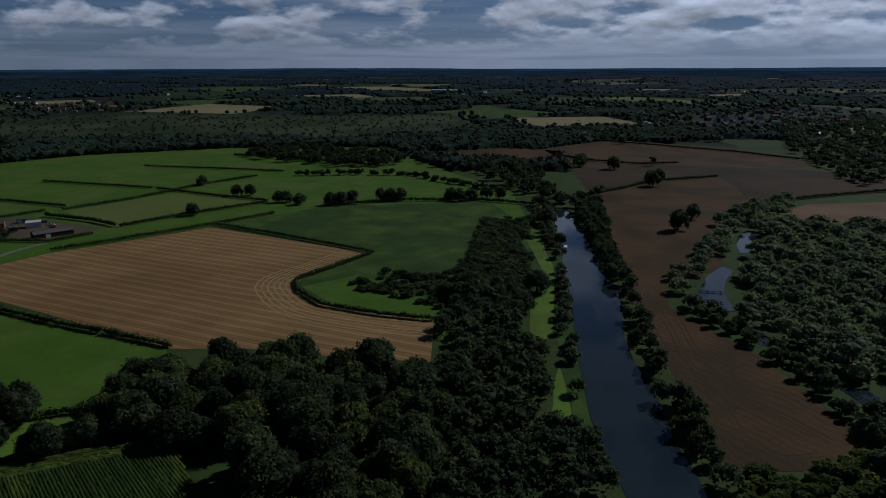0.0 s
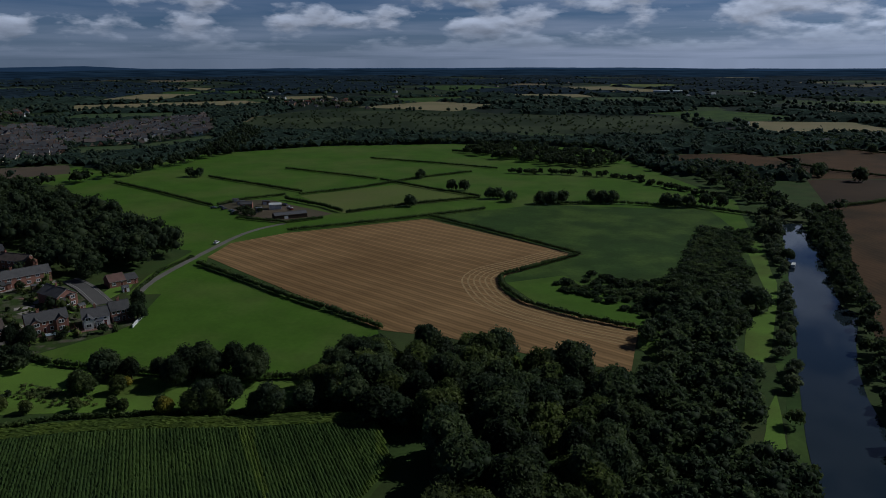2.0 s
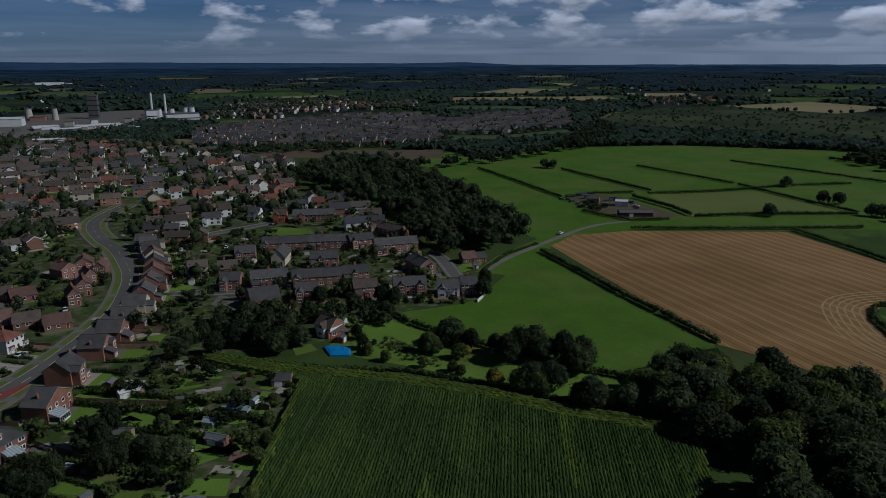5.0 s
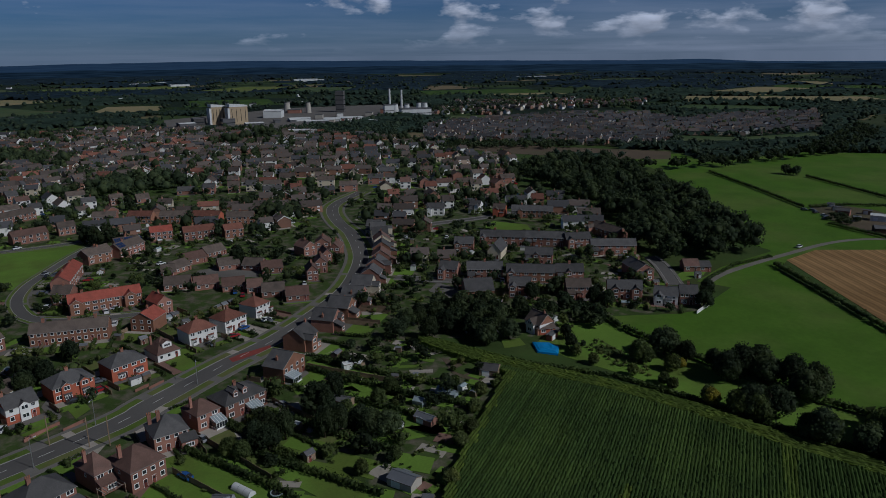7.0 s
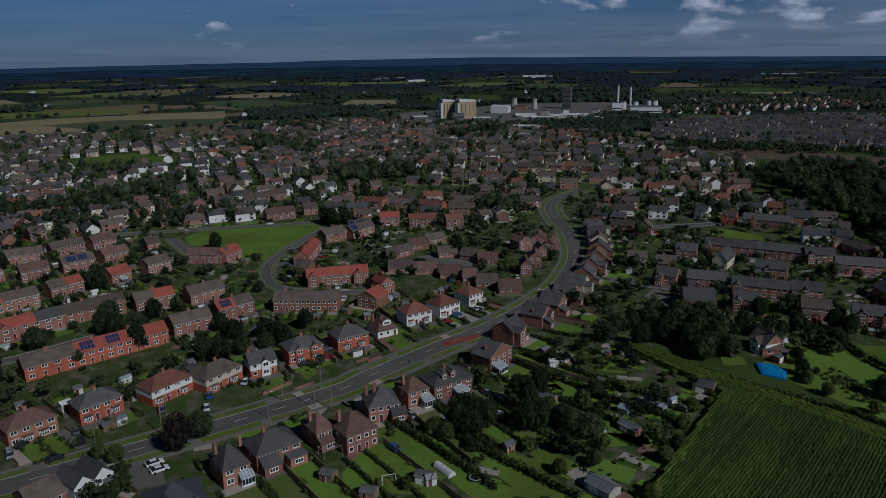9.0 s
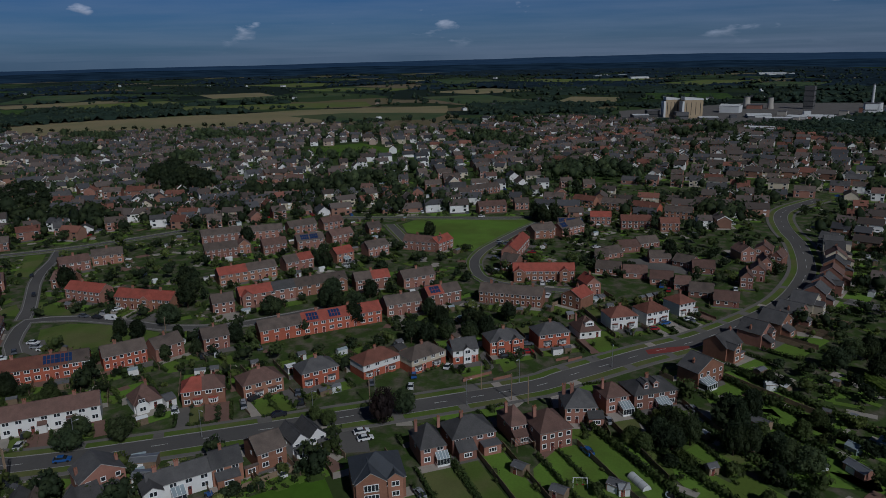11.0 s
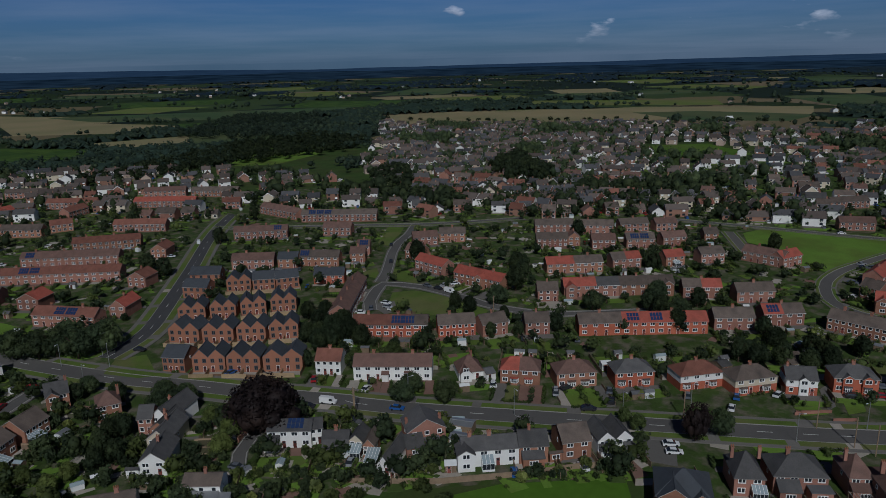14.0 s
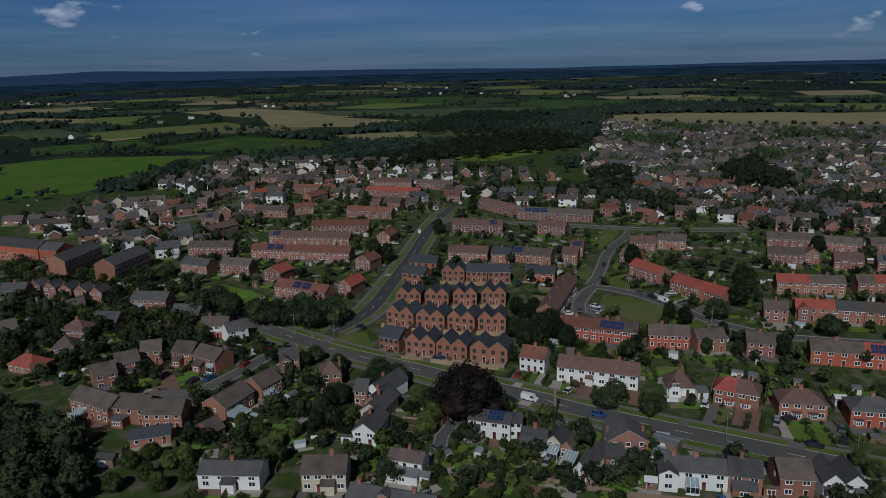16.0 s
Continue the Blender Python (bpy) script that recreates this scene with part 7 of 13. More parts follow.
tree(-127.5, 151.7, 0.90, "leaf_gold", False, 1.20)
tree(-118.2, 157.0, 1.00, "leaf", False, 1.00)
tree(-114.1, 161.0, 1.00, "leaf", False, 1.00)
tree(-99.4, 160.2, 1.00, "leaf", False, 1.00)
tree(-91.1, 166.8, 0.80, "leaf", False, 1.00)
tree(-160.4, 166.1, 1.05, "leaf", False, 1.00)
tree(-136.2, 168.1, 1.05, "leaf", False, 1.00)
tree(-129.7, 176.1, 1.05, "leaf", False, 1.00)
tree(-115.7, 176.7, 1.05, "leaf", False, 1.00)
tree(-92.2, 188.1, 1.05, "leaf", False, 1.00)
tree(-92.2, 198.3, 1.05, "leaf", False, 1.00)
tree(-102.2, 158.9, 0.85, "leaf_mid", False, 1.00)
tree(-98.7, 161.0, 0.85, "leaf_mid", False, 1.00)
tree(-115.3, 156.2, 0.85, "leaf_mid", False, 1.00)
tree(-120.1, 154.2, 0.85, "leaf_mid", False, 1.00)
tree(-158.4, 156.6, 0.60, "leaf_mid", False, 1.00)
tree(-149.8, 159.1, 0.60, "leaf_mid", False, 1.00)
tree(-129.2, 152.3, 0.60, "leaf_mid", False, 1.00)
tree(-92.4, 169.8, 0.60, "leaf_mid", False, 1.00)
tree(-84.4, 172.4, 0.60, "leaf_mid", False, 1.00)
tree(-117.7, 182.1, 0.80, "leaf_mid", False, 1.00)
tree(-102.4, 162.6, 0.80, "leaf_mid", False, 1.00)
tree(-92.1, 168.2, 0.80, "leaf_mid", False, 1.00)
tree(-88.3, 169.6, 0.80, "leaf_mid", False, 1.00)
grove([(-102.6, 183.4), (-93.6, 191.9), (-84.0, 205.6), (-71.0, 213.4), (-51.7, 214.1), (-33.8, 208.4), (-15.8, 206.5), (-5.3, 202.5), (0.2, 181.4), (-4.5, 156.6), (-2.5, 122.7), (-18.8, 119.2), (-35.1, 115.6), (-44.9, 136.6), (-54.2, 163.1), (-64.2, 162.5), (-76.2, 167.9), (-98.8, 175.3)], 7.8, 31, "leaf", (0.85, 1.4), (0.85, 1.1))
wood("thicket", off_water(fill([(-4.5, 202.7), (2.8, 219.6), (5.5, 232.6), (-0.4, 242.4), (6.7, 282.2), (14.0, 300.0), (32.0, 290.0), (31.0, 250.0), (34.0, 217.7), (31.4, 175.6), (37.1, 166.1), (38.9, 145.5), (25.5, 135.8), (-1.4, 123.0), (-3.2, 156.9), (0.9, 181.5)], 5.6, 61, (2.4, 5.6), (4.5, 10.0), 0.00), MEADOWS), "leaf", "dense dark young woodland beside the river", leaves=170, lumps=9, size=0.46)
wood("understorey", fill([(-102.6, 183.4), (-93.6, 191.9), (-84.0, 205.6), (-71.0, 213.4), (-51.7, 214.1), (-33.8, 208.4), (-15.8, 206.5), (-5.3, 202.5), (0.2, 181.4), (-4.5, 156.6), (-2.5, 122.7), (-18.8, 119.2), (-35.1, 115.6), (-44.9, 136.6), (-54.2, 163.1), (-64.2, 162.5), (-76.2, 167.9), (-98.8, 175.3)], 6.5, 32, (2.2, 3.4), (4, 7), 0.30), "leaf_mid", "green underwood between the trees", leaves=56, lumps=5, size=0.90)
wood("scrub", off_water(fill([(-43.9, 298.8), (-28.1, 315.3), (-2.8, 316.3), (12.5, 333.4), (24.3, 432.9), (55.6, 439.6), (48.6, 350.9), (14.1, 299.3), (-1.6, 267.5), (-20.4, 284.2)], 5.5, 33, (1.8, 3.4), (1.2, 3.2), 0.10), MEADOWS), "leaf", "dark scrub and bramble", leaves=170, lumps=9, size=0.46)
wood("willow", fill([(-44.6, 148.6), (-36.0, 147.9), (-31.3, 139.6), (-30.2, 123.7), (-39.2, 121.7)], 7.0, 34, (4, 5.5), (8, 11), 0.10), "leaf_light", "pale willows at the edge of the wood", leaves=230, lumps=10, size=0.46)
wood("woodland", fill([(-503.9, 336.1), (-519.9, 398.3), (-458.9, 416.4), (-385.3, 388.2), (-320.7, 358.4), (-264.2, 322.7), (-224.4, 291.9), (-222.5, 295.9), (-226.1, 275.9), (-235.3, 248.6), (-266.3, 252.6), (-310.8, 276.4), (-372.8, 301.1), (-429.4, 309.3)], 13.0, 35, (6, 10), (9, 17), 0.10), "leaf_dark", "tall dark wood behind the houses", leaves=200, lumps=10, size=0.62)
wood("woodland", fill([(-503.9, 336.1), (-519.9, 398.3), (-458.9, 416.4), (-385.3, 388.2), (-320.7, 358.4), (-264.2, 322.7), (-224.4, 291.9), (-222.5, 295.9), (-226.1, 275.9), (-235.3, 248.6), (-266.3, 252.6), (-310.8, 276.4), (-372.8, 301.1), (-429.4, 309.3)], 18.0, 64, (6, 9.5), (14, 21), 0.15), "leaf", "green crowns among the dark wood", leaves=200, lumps=10, size=0.62)
wood("village_trees", fill([(-212.8, 146.9), (-215.7, 167.8), (-204.3, 181.0), (-190.2, 172.2), (-187.5, 158.8), (-199.7, 155.6), (-196.5, 140.7)], 5.5, 62, (2, 3.8), (4, 8.5), 0.15), "leaf_dark", "dark garden trees beside the village", leaves=170, lumps=9, size=0.46)
wood("village_trees", fill([(-231.0, 115.1), (-225.7, 137.1), (-212.8, 146.9), (-201.5, 131.9), (-210.5, 113.8)], 6.5, 63, (1.8, 3.4), (3.5, 8), 0.20), "leaf", "dark garden trees beside the village", leaves=170, lumps=9, size=0.46)
wood("woodland", fill([(-465.7, 436.6), (-448.4, 519.6), (-447.9, 608.7), (-485.4, 705.1), (-565.1, 886.4), (-488.2, 828.3), (-426.5, 640.4), (-430.2, 530.0), (-440.0, 464.0), (-449.6, 433.2)], 13.0, 36, (5, 8), (9, 14), 0.00), "leaf_dark", "dark belt of trees beyond the fields", leaves=56, lumps=5, size=0.90)
wood("riverside_trees", off_water(fill([(57.6, 459.4), (71.6, 509.0), (73.0, 464.8), (67.2, 418.0), (62.1, 377.0), (56.8, 330.1), (52.8, 289.9), (49.4, 261.9), (45.4, 233.2), (42.7, 209.8), (39.8, 209.8), (41.4, 233.7), (44.6, 261.5), (50.6, 305.5), (55.8, 364.9)], 4.6, 37, (1.9, 3.4), (3.5, 6.5), 0.10), MEADOWS), "leaf_grey", "grey-green willows and scrub along the river bank", leaves=170, lumps=9, size=0.40)
wood("riverside_trees", fill([(42.2, 205.8), (40.3, 187.0), (39.6, 168.4), (40.7, 138.8), (36.1, 138.8), (36.4, 162.4), (37.5, 186.9)], 4.6, 47, (2.2, 3.4), (4, 7), 0.10), "leaf_mid", "willows and scrub along the river bank", leaves=170, lumps=9, size=0.40)
wood("scrub", along([(-26.0, 318.0), (-8.8, 311.0), (4.0, 304.0), (16.1, 294.0), (23.0, 284.0)], 2.2, 97, (2.0, 3.4), (2.0, 4.2), 2.5), "leaf_dark", "dark scrub along the top of the glade", "scrub", leaves=120, lumps=6, size=0.40)
wood("riverside_trees", fill([(86.9, 468.4), (107.9, 487.8), (96.5, 418.0), (86.8, 353.5), (82.9, 314.0), (77.9, 274.9), (72.0, 233.2), (70.2, 201.6), (69.1, 173.9), (70.7, 154.6), (68.7, 143.0), (60.5, 140.8), (62.5, 156.6), (61.2, 180.2), (64.0, 214.2), (70.1, 255.5), (79.6, 297.2), (74.9, 307.1), (78.2, 353.5), (83.0, 418.0)], 5.0, 38, (2.6, 4.4), (5, 9.5), 0.05), "leaf", "dark trees along the far river bank", leaves=170, lumps=9, size=0.46)
wood("willow_wood", off_stream(fill([(97.3, 289.4), (102.3, 314.0), (118.3, 323.0), (164.0, 417.7), (186.9, 450.0), (244.4, 504.0), (207.8, 417.6), (241.5, 417.5), (279.2, 402.8), (166.4, 218.5), (138.3, 186.7), (128.4, 197.7), (125.6, 218.6), (118.9, 228.1), (109.6, 238.3), (108.4, 261.6), (155.8, 342.6), (164.1, 376.7), (128.9, 323.0), (109.3, 289.3)], 8.6, 39, (4, 8.0), (5, 10.5), 0.08)), "leaf_grey", "grey-green willows beside the stream", leaves=200, lumps=10, size=0.46)
wood("willow_wood", off_stream(fill([(109.5, 261.6), (114.3, 249.5), (115.7, 238.3), (118.5, 201.6), (118.9, 173.8), (124.1, 165.1), (117.3, 154.5), (110.9, 162.3), (110.3, 176.9), (107.0, 218.6), (96.5, 252.4), (95.1, 274.9), (104.2, 274.8)], 6.0, 40, (2.6, 4.8), (4, 8.5), 0.05)), "leaf", "dark trees along the stream", leaves=170, lumps=9, size=0.46)
wood("woodland", fill([(112.5, 175.3), (122.6, 180.1), (125.2, 162.3), (105.4, 132.7), (97.0, 132.7), (102.1, 147.4), (106.6, 161.0)], 7.0, 44, (2.6, 4.4), (4, 8), 0.05), "leaf", "dark trees along the stream", leaves=170, lumps=9, size=0.46)
wood("scrub", fill([(69.9, 152.6), (85.7, 151.6), (108.0, 161.0), (101.9, 138.7), (98.2, 132.7), (62.1, 132.8)], 3.6, 45, (1.6, 3.0), (1.5, 3.5), 0.10), "leaf_mid", "rough green scrub at the field corner", leaves=170, lumps=9, size=0.46)
wood("woodland", fill([(533.1, 1168.5), (777.2, 1166.2), (405.2, 555.3), (317.0, 555.7), (372.5, 768.3)], 14.0, 46, (4, 7), (6, 10), 0.10), "leaf_dark", "dark woodland beyond the ploughed field", leaves=56, lumps=5, size=0.90)
wood("woodland", fill([(130.5, 948.4), (230.4, 1070.6), (381.5, 984.2), (337.0, 848.7), (225.8, 912.5), (124.8, 810.8)], 14.0, 48, (4, 7), (6, 10), 0.15), "leaf_dark", "dark trees along the far field edge", leaves=56, lumps=5, size=0.90)
wood("woodland", fill([(14.0, 683.9), (64.4, 703.5), (81.7, 584.0), (87.2, 504.6), (112.3, 508.9), (102.6, 459.2), (84.3, 464.7), (65.7, 464.8), (59.4, 509.1), (39.9, 584.2)], 12.0, 41, (4, 7), (7, 11), 0.00), "leaf_dark", "dark trees where the river bends", leaves=56, lumps=5, size=0.90)
wood("woodland", fill([(-206.8, 733.8), (-189.2, 789.1), (-59.2, 750.5), (-32.8, 691.8), (-60.9, 648.5), (-122.6, 672.8)], 11.0, 42, (4.5, 6.5), (8, 12), 0.00), "leaf_dark", "dark copse on the hill field", leaves=56, lumps=5, size=0.90)
wood("tree_row", along([(-122.0, 612.0), (-78.0, 617.0), (-30.0, 612.0), (46.0, 528.0)], 5.0, 43, (2.5, 4.5), (3, 6), 2.5, 0.05), "leaf_dark", "row of dark trees between the fields", leaves=56, lumps=5, size=0.90)
wood("bramble", off_water(fill([(26.0, 445.0), (43.0, 422.0), (41.5, 350.0), (42.0, 318.0), (36.0, 292.0), (30.0, 262.0), (20.0, 288.0), (4.2, 318.3), (12.0, 350.0), (20.0, 400.0)], 3.0, 105, (1.8, 3.2), (0.6, 1.7), 0.0), MEADOWS), "leaf_dark", "low dark bramble that covers the slope", "scrub", leaves=34, lumps=1, size=0.45)
tree(39.9, 290.7, 1.25, "leaf", "mid", 0.85, "woodland trees")
tree(31.1, 264.8, 1.15, "leaf", "mid", 0.85, "woodland trees")
tree(26.9, 258.2, 1.00, "leaf", "mid", 0.85, "woodland trees")
tree(12.1, 293.2, 1.10, "leaf", "mid", 0.85, "woodland trees")
tree(1.1, 282.7, 0.90, "leaf", "mid", 0.85, "woodland trees")
tree(22.5, 279.2, 0.90, "leaf", "mid", 0.85, "woodland trees")
tree(61.5, 421.2, 1.20, "leaf", "mid", 0.85, "woodland trees")
tree(63.0, 374.0, 0.80, "leaf", "mid", 0.85, "woodland trees")

# ---- maize, main road and branch road ----
CORN = [(-213.9, 100.9), (-201.1, 108.7), (-187.0, 115.9), (-172.6, 123.0), (-149.8, 137.6), (-125.8, 148.0), (-104.1, 154.6), (-85.0, 163.3), (-70.3, 166.5), (-56.8, 144.3), (-59.3, 109.9), (-78.1, 75.5), (-107.2, 52.5), (-125.2, 65.1), (-138.1, 76.7), (-155.0, 94.3), (-171.0, 111.0), (-182.9, 107.9), (-196.2, 102.4), (-207.3, 99.4)]
corn_field(CORN)
MAIN = smooth_line([(-98.5, -293.4), (-104.9, -265.7), (-109.4, -237.7), (-117.9, -202.8), (-127.1, -176.6), (-133.9, -155.4), (-142.9, -131.1), (-147.6, -113.8), (-192.7, -7.9), (-206.1, 13.0), (-223.9, 37.4), (-237.3, 57.8), (-255.5, 78.3), (-276.4, 97.7), (-301.1, 113.0), (-328.1, 125.3), (-369.8, 136.3), (-400.3, 140.0), (-433.5, 147.5), (-458.0, 160.1), (-489.1, 189.7)])
road(MAIN, 7.3, 2.5, 1.5)
road(smooth_line([(-125.5, -223.0), (-135.1, -225.8), (-150.5, -234.2), (-180.0, -260.0), (-210.3, -287.5), (-253.8, -328.4), (-282.2, -352.7), (-310.0, -373.3)]), 6.4, 2.6, 1.7, top="asphalt_new")
# ---- houses on the main road ----
house((-190.8, -66.8), (-198.1, -57.4), 8.0, "brick_bright", "slate", roof="hip", units=2, extras=(("bay", 0.8, 2.4, 0.8), ("bay", 8.2, 2.4, 0.8)), stacks=(0.5,), lod=1)
house((-198.2, -49.7), (-207.7, -40.1), 8.0, "brick_bright", "tile_red", roof="hip", units=2, upper="white", extras=(("bay", 0.8, 2.4, 0.8), ("bay", 9.2, 2.4, 0.8)), lod=1, stacks=(0.5,))
house((-203.1, -35.5), (-212.5, -26.0), 8.0, "brick_bright", "tile_brown", roof="hip", units=2, upper="cream", extras=(("bay", 1.2, 2.6, 0.8), ("bay", 8.6, 2.6, 0.8)), lod=1, stacks=(0.5,))
house((-211.5, -23.4), (-214.7, -15.6), 7.5, "brick_bright", "slate", units=1, upper="white", extras=(("gable", 3.4, 2.6, 0.5),), stacks=(0.1,), lod=1)
house((-219.5, -12.0), (-223.9, -1.0), 8.5, "brick_bright", "slate", roof="hip", units=2, extras=(("gable", 2.2, 2.9, 0.7), ("gable", 7.4, 2.9, 0.7), ("bay", 2.3, 2.7, 1.2), ("bay", 7.5, 2.7, 1.2)), stacks=(0.5,), lod=1)
house((-226.8, 3.9), (-231.2, 14.6), 8.5, "brick_bright", "slate", roof="hip", units=2, extras=(("bay", 1.8, 2.4, 0.8), ("bay", 7.6, 2.4, 0.8)), lod=1, stacks=(0.5,))
house((-235.8, 18.1), (-238.6, 25.5), 9.0, "white", "tile_plum", roof="hip", floors=1, eaves=2.8, rise=4.0, units=1, extras=(("dormer", 2.6, 3.2, 1),), stacks=(0.05,), lod=1)
house((-245.2, 29.6), (-248.6, 39.5), 8.5, "white", "tile_red", roof="hip", units=2, extras=(("bay", 0.6, 2.2, 0.7), ("bay", 7.0, 2.2, 0.7)), lod=1, stacks=(0.5,))
house((-250.8, 42.9), (-255.8, 51.6), 8.5, "white", "tile_red", roof="hip", units=2, extras=(("bay", 0.6, 2.2, 0.7), ("bay", 7.0, 2.2, 0.7)), lod=1, stacks=(0.5,))
house((-261.1, 56.4), (-265.5, 63.0), 8.5, "white", "tile_red", roof="hip", units=2, extras=(("bay", 0.6, 2.2, 0.7), ("bay", 7.0, 2.2, 0.7)), lod=1, stacks=(0.5,))
house((-181.5, -81.4), (-189.2, -72.0), 8.0, "brick_brown", "tile_plum", roof="hip", units=2, extras=(("bay", 3.2, 2.6, 0.9), ("bay", 7.3, 2.6, 0.9)), lod=1, stacks=(0.5,))
house((-176.1, -97.7), (-180.8, -86.7), 8.0, "brick_brown", "tile_bright", roof="hip", units=2, tile2=("tile_plum", 0.5), extras=(("bay", 3.0, 2.6, 0.9), ("bay", 7.3, 2.6, 0.9)), lod=1, stacks=(0.5,))
house((-171.2, -109.4), (-176.5, -103.8), 8.0, "white", "tile_plum", floors=1, eaves=2.9, rise=3.8, units=1, roof="hip", extras=(("gable", 0.3, 3.4, 1.4),), stacks=(0.6,), lod=1)
house((-155.0, -137.9), (-167.3, -116.9), 8.0, "white", "tile_plum", units=4, extras=(("porch", 9.0, 2.0, 1.2), ("porch", 16.0, 2.0, 1.2)), lod=1, stacks=(0.25, 0.75))
house((-152.2, -151.2), (-156.0, -144.0), 8.0, "white", "tile_red", units=2, lod=1, stacks=(0.5,))
# ---- houses that back towards the maize ----
house((-199.7, 49.8), (-207.1, 58.8), 7.5, "brick_brown", "slate", axis="y", rise=3.2, eaves=5.2, extras=(("conservatory", 0.4, 4.5, 3.2),), stacks=(0.2,), units=1, lod=1)
house((-184.6, 29.6), (-189.7, 42.1), 9.0, "brick", "slate", roof="hip", units=2, extras=(("dormer", 3.4, 1.6, 1), ("dormer", 6.4, 1.6, 1), ("conservatory", 6.2, 4.0, 3.0)), stacks=(0.45,), lod=0)
house((-182.4, 21.8), (-185.0, 28.2), 8.0, "brick", "tile_plum", roof="hip", units=1, extras=(("conservatory", 3.6, 3.4, 3.0),), stacks=(0.1,), lod=0)
house((-175.9, 10.3), (-177.2, 18.9), 9.0, "brick", "slate", roof="hip", units=2, rise=3.4, extras=(("lean", 6.0, 4.0, 2.4),), stacks=(0.05, 0.3), lod=0)
house((-164.8, -3.7), (-167.2, 1.1), 9.0, "brick", "tile_plum", roof="hip", units=1, rise=3.2, extras=(("lean", 0.2, 5.2, 2.0),), stacks=(0.1,), lod=0)
house((-160.7, 3.6), (-164.7, 11.6), 10.5, "brick", "tile_plum", roof="hip", units=2, rise=3.4, eaves=5.4, stacks=(0.1,), lod=0)
house((-157.2, -17.9), (-162.5, -7.5), 9.0, "brick", "slate", roof="hip", units=2, rise=3.2, extras=(("lean", 0.6, 4.6, 3.0), ("flat", 7.2, 4.6, 3.0)), stacks=(0.35,), lod=0)
house((-152.0, -25.1), (-154.9, -19.2), 9.5, "brick", "slate", roof="hip", units=1, rise=3.8, extras=(("conservatory", 3.6, 3.2, 2.0),), stacks=(0.05, 0.95), lod=0)
house((-135.6, -37.6), (-139.6, -26.6), 11.0, "brick_brown", "slate_new", roof="hip", units=1, rise=3.6, eaves=5.4, extras=(("gable", 0.4, 6.8, 1.0), ("gable", 7.6, 3.4, 0.4)), stacks=(), lod=0)
house((-152.0, -56.9), (-158.2, -50.2), 9.0, "white", "slate", roof="twin", units=2, rise=2.1, eaves=4.3, extras=(("lean", 0.2, 2.8, 1.8), ("lean", 6.6, 3.6, 1.6)), stacks=(), lod=0)
house((-146.0, -63.6), (-151.0, -58.2), 9.0, "brick_brown", "tile_brown", units=1, rise=2.6, stacks=(), extras=(("lean", -3.4, 3.2, 0.4),), lod=0)
house((-130.6, -82.8), (-139.2, -72.1), 7.0, "white", "slate", units=2, eaves=4.4, rise=1.9, extras=(("conservatory", 4.4, 3.0, 2.6), ("gable", -1.5, 4.2, 2.0)), stacks=(0.15, 0.5), lod=0)
house((-139.1, -71.9), (-143.3, -66.2), 7.0, "brick_brown", "slate", units=1, extras=(("lean", 0.6, 5.2, 2.2),), stacks=(0.4,), lod=0)
house((-130.6, -99.1), (-138.0, -92.6), 8.5, "brick", "slate", axis="y", rise=3.0, extras=(("lean", -1.2, 4.6, 4.0), ("flat", 4.2, 3.6, 4.0)), stacks=(0.05, 0.95), units=1, lod=0)
house((-112.4, -130.7), (-118.5, -121.2), 6.5, "white", "slate", units=2, eaves=4.9, rise=1.5, solar=(0.45, 4.9, 1), extras=(("lean", -0.4, 3.6, 2.4),), stacks=(), lod=0)
house((-119.4, -122.3), (-121.6, -120.0), 5.5, "white", "slate", units=1, eaves=4.6, rise=1.5, stacks=(), lod=0)
house((-117.9, -116.9), (-121.7, -111.4), 6.0, "cream", "slate", units=2, eaves=3.1, rise=1.6, extras=(("lean", 0.4, 6.5, 2.5),), stacks=(0.5,), lod=0)
house((-121.2, -110.7), (-122.5, -107.5), 6.5, "cream", "slate", axis="y", eaves=3.9, rise=1.6, extras=(("conservatory", 0.2, 3.4, 3.0),), stacks=(), units=1, lod=0)
house((-121.6, -106.6), (-122.8, -104.0), 6.5, "brick_brown", "tile_brown", axis="y", eaves=3.6, rise=1.6, extras=(("conservatory", 1.4, 3.2, 5.5),), stacks=(), units=1, lod=0)
house((-117.6, -99.0), (-118.5, -95.7), 12.0, "white", "slate", axis="y", floors=1, eaves=2.6, rise=2.4, stacks=(), units=1, lod=0)
house((-85.0, -128.6), (-89.6, -121.4), 5.4, "white", "tile_brown", units=1, eaves=5.0, rise=1.5, extras=(("sheet_lean", -0.3, 8.4, 2.2), ("sheet_lean", 8.4, 2.4, 1.4)), stacks=(0.55,), lod=0)
house((-86.7, -147.4), (-90.6, -142.2), 11.0, "white", "slate", axis="y", units=1, eaves=4.0, rise=2.4, extras=(("lean", -3.0, 3.0, 0.6),), stacks=(0.5,), lod=0)
house((-94.6, -155.6), (-97.6, -150.4), 12.0, "cream", "slate", axis="y", units=1, eaves=4.0, rise=2.4, stacks=(0.5,), lod=0)
house((-98.6, -160.0), (-100.8, -155.6), 10.0, "brick_brown", "slate", axis="y", units=1, eaves=3.8, rise=2.0, stacks=(0.4,), lod=0)
house((-102.4, -165.0), (-104.2, -159.4), 13.0, "white", "slate", axis="y", units=1, eaves=4.4, rise=2.6, stacks=(0.3,), lod=0)
house((-66.2, -136.8), (-74.1, -130.1), 8.0, "cream", "tile_brown", units=2, extras=(("porch", 4.6, 3.2, 1.6),), stacks=(0.65,), lod=0)
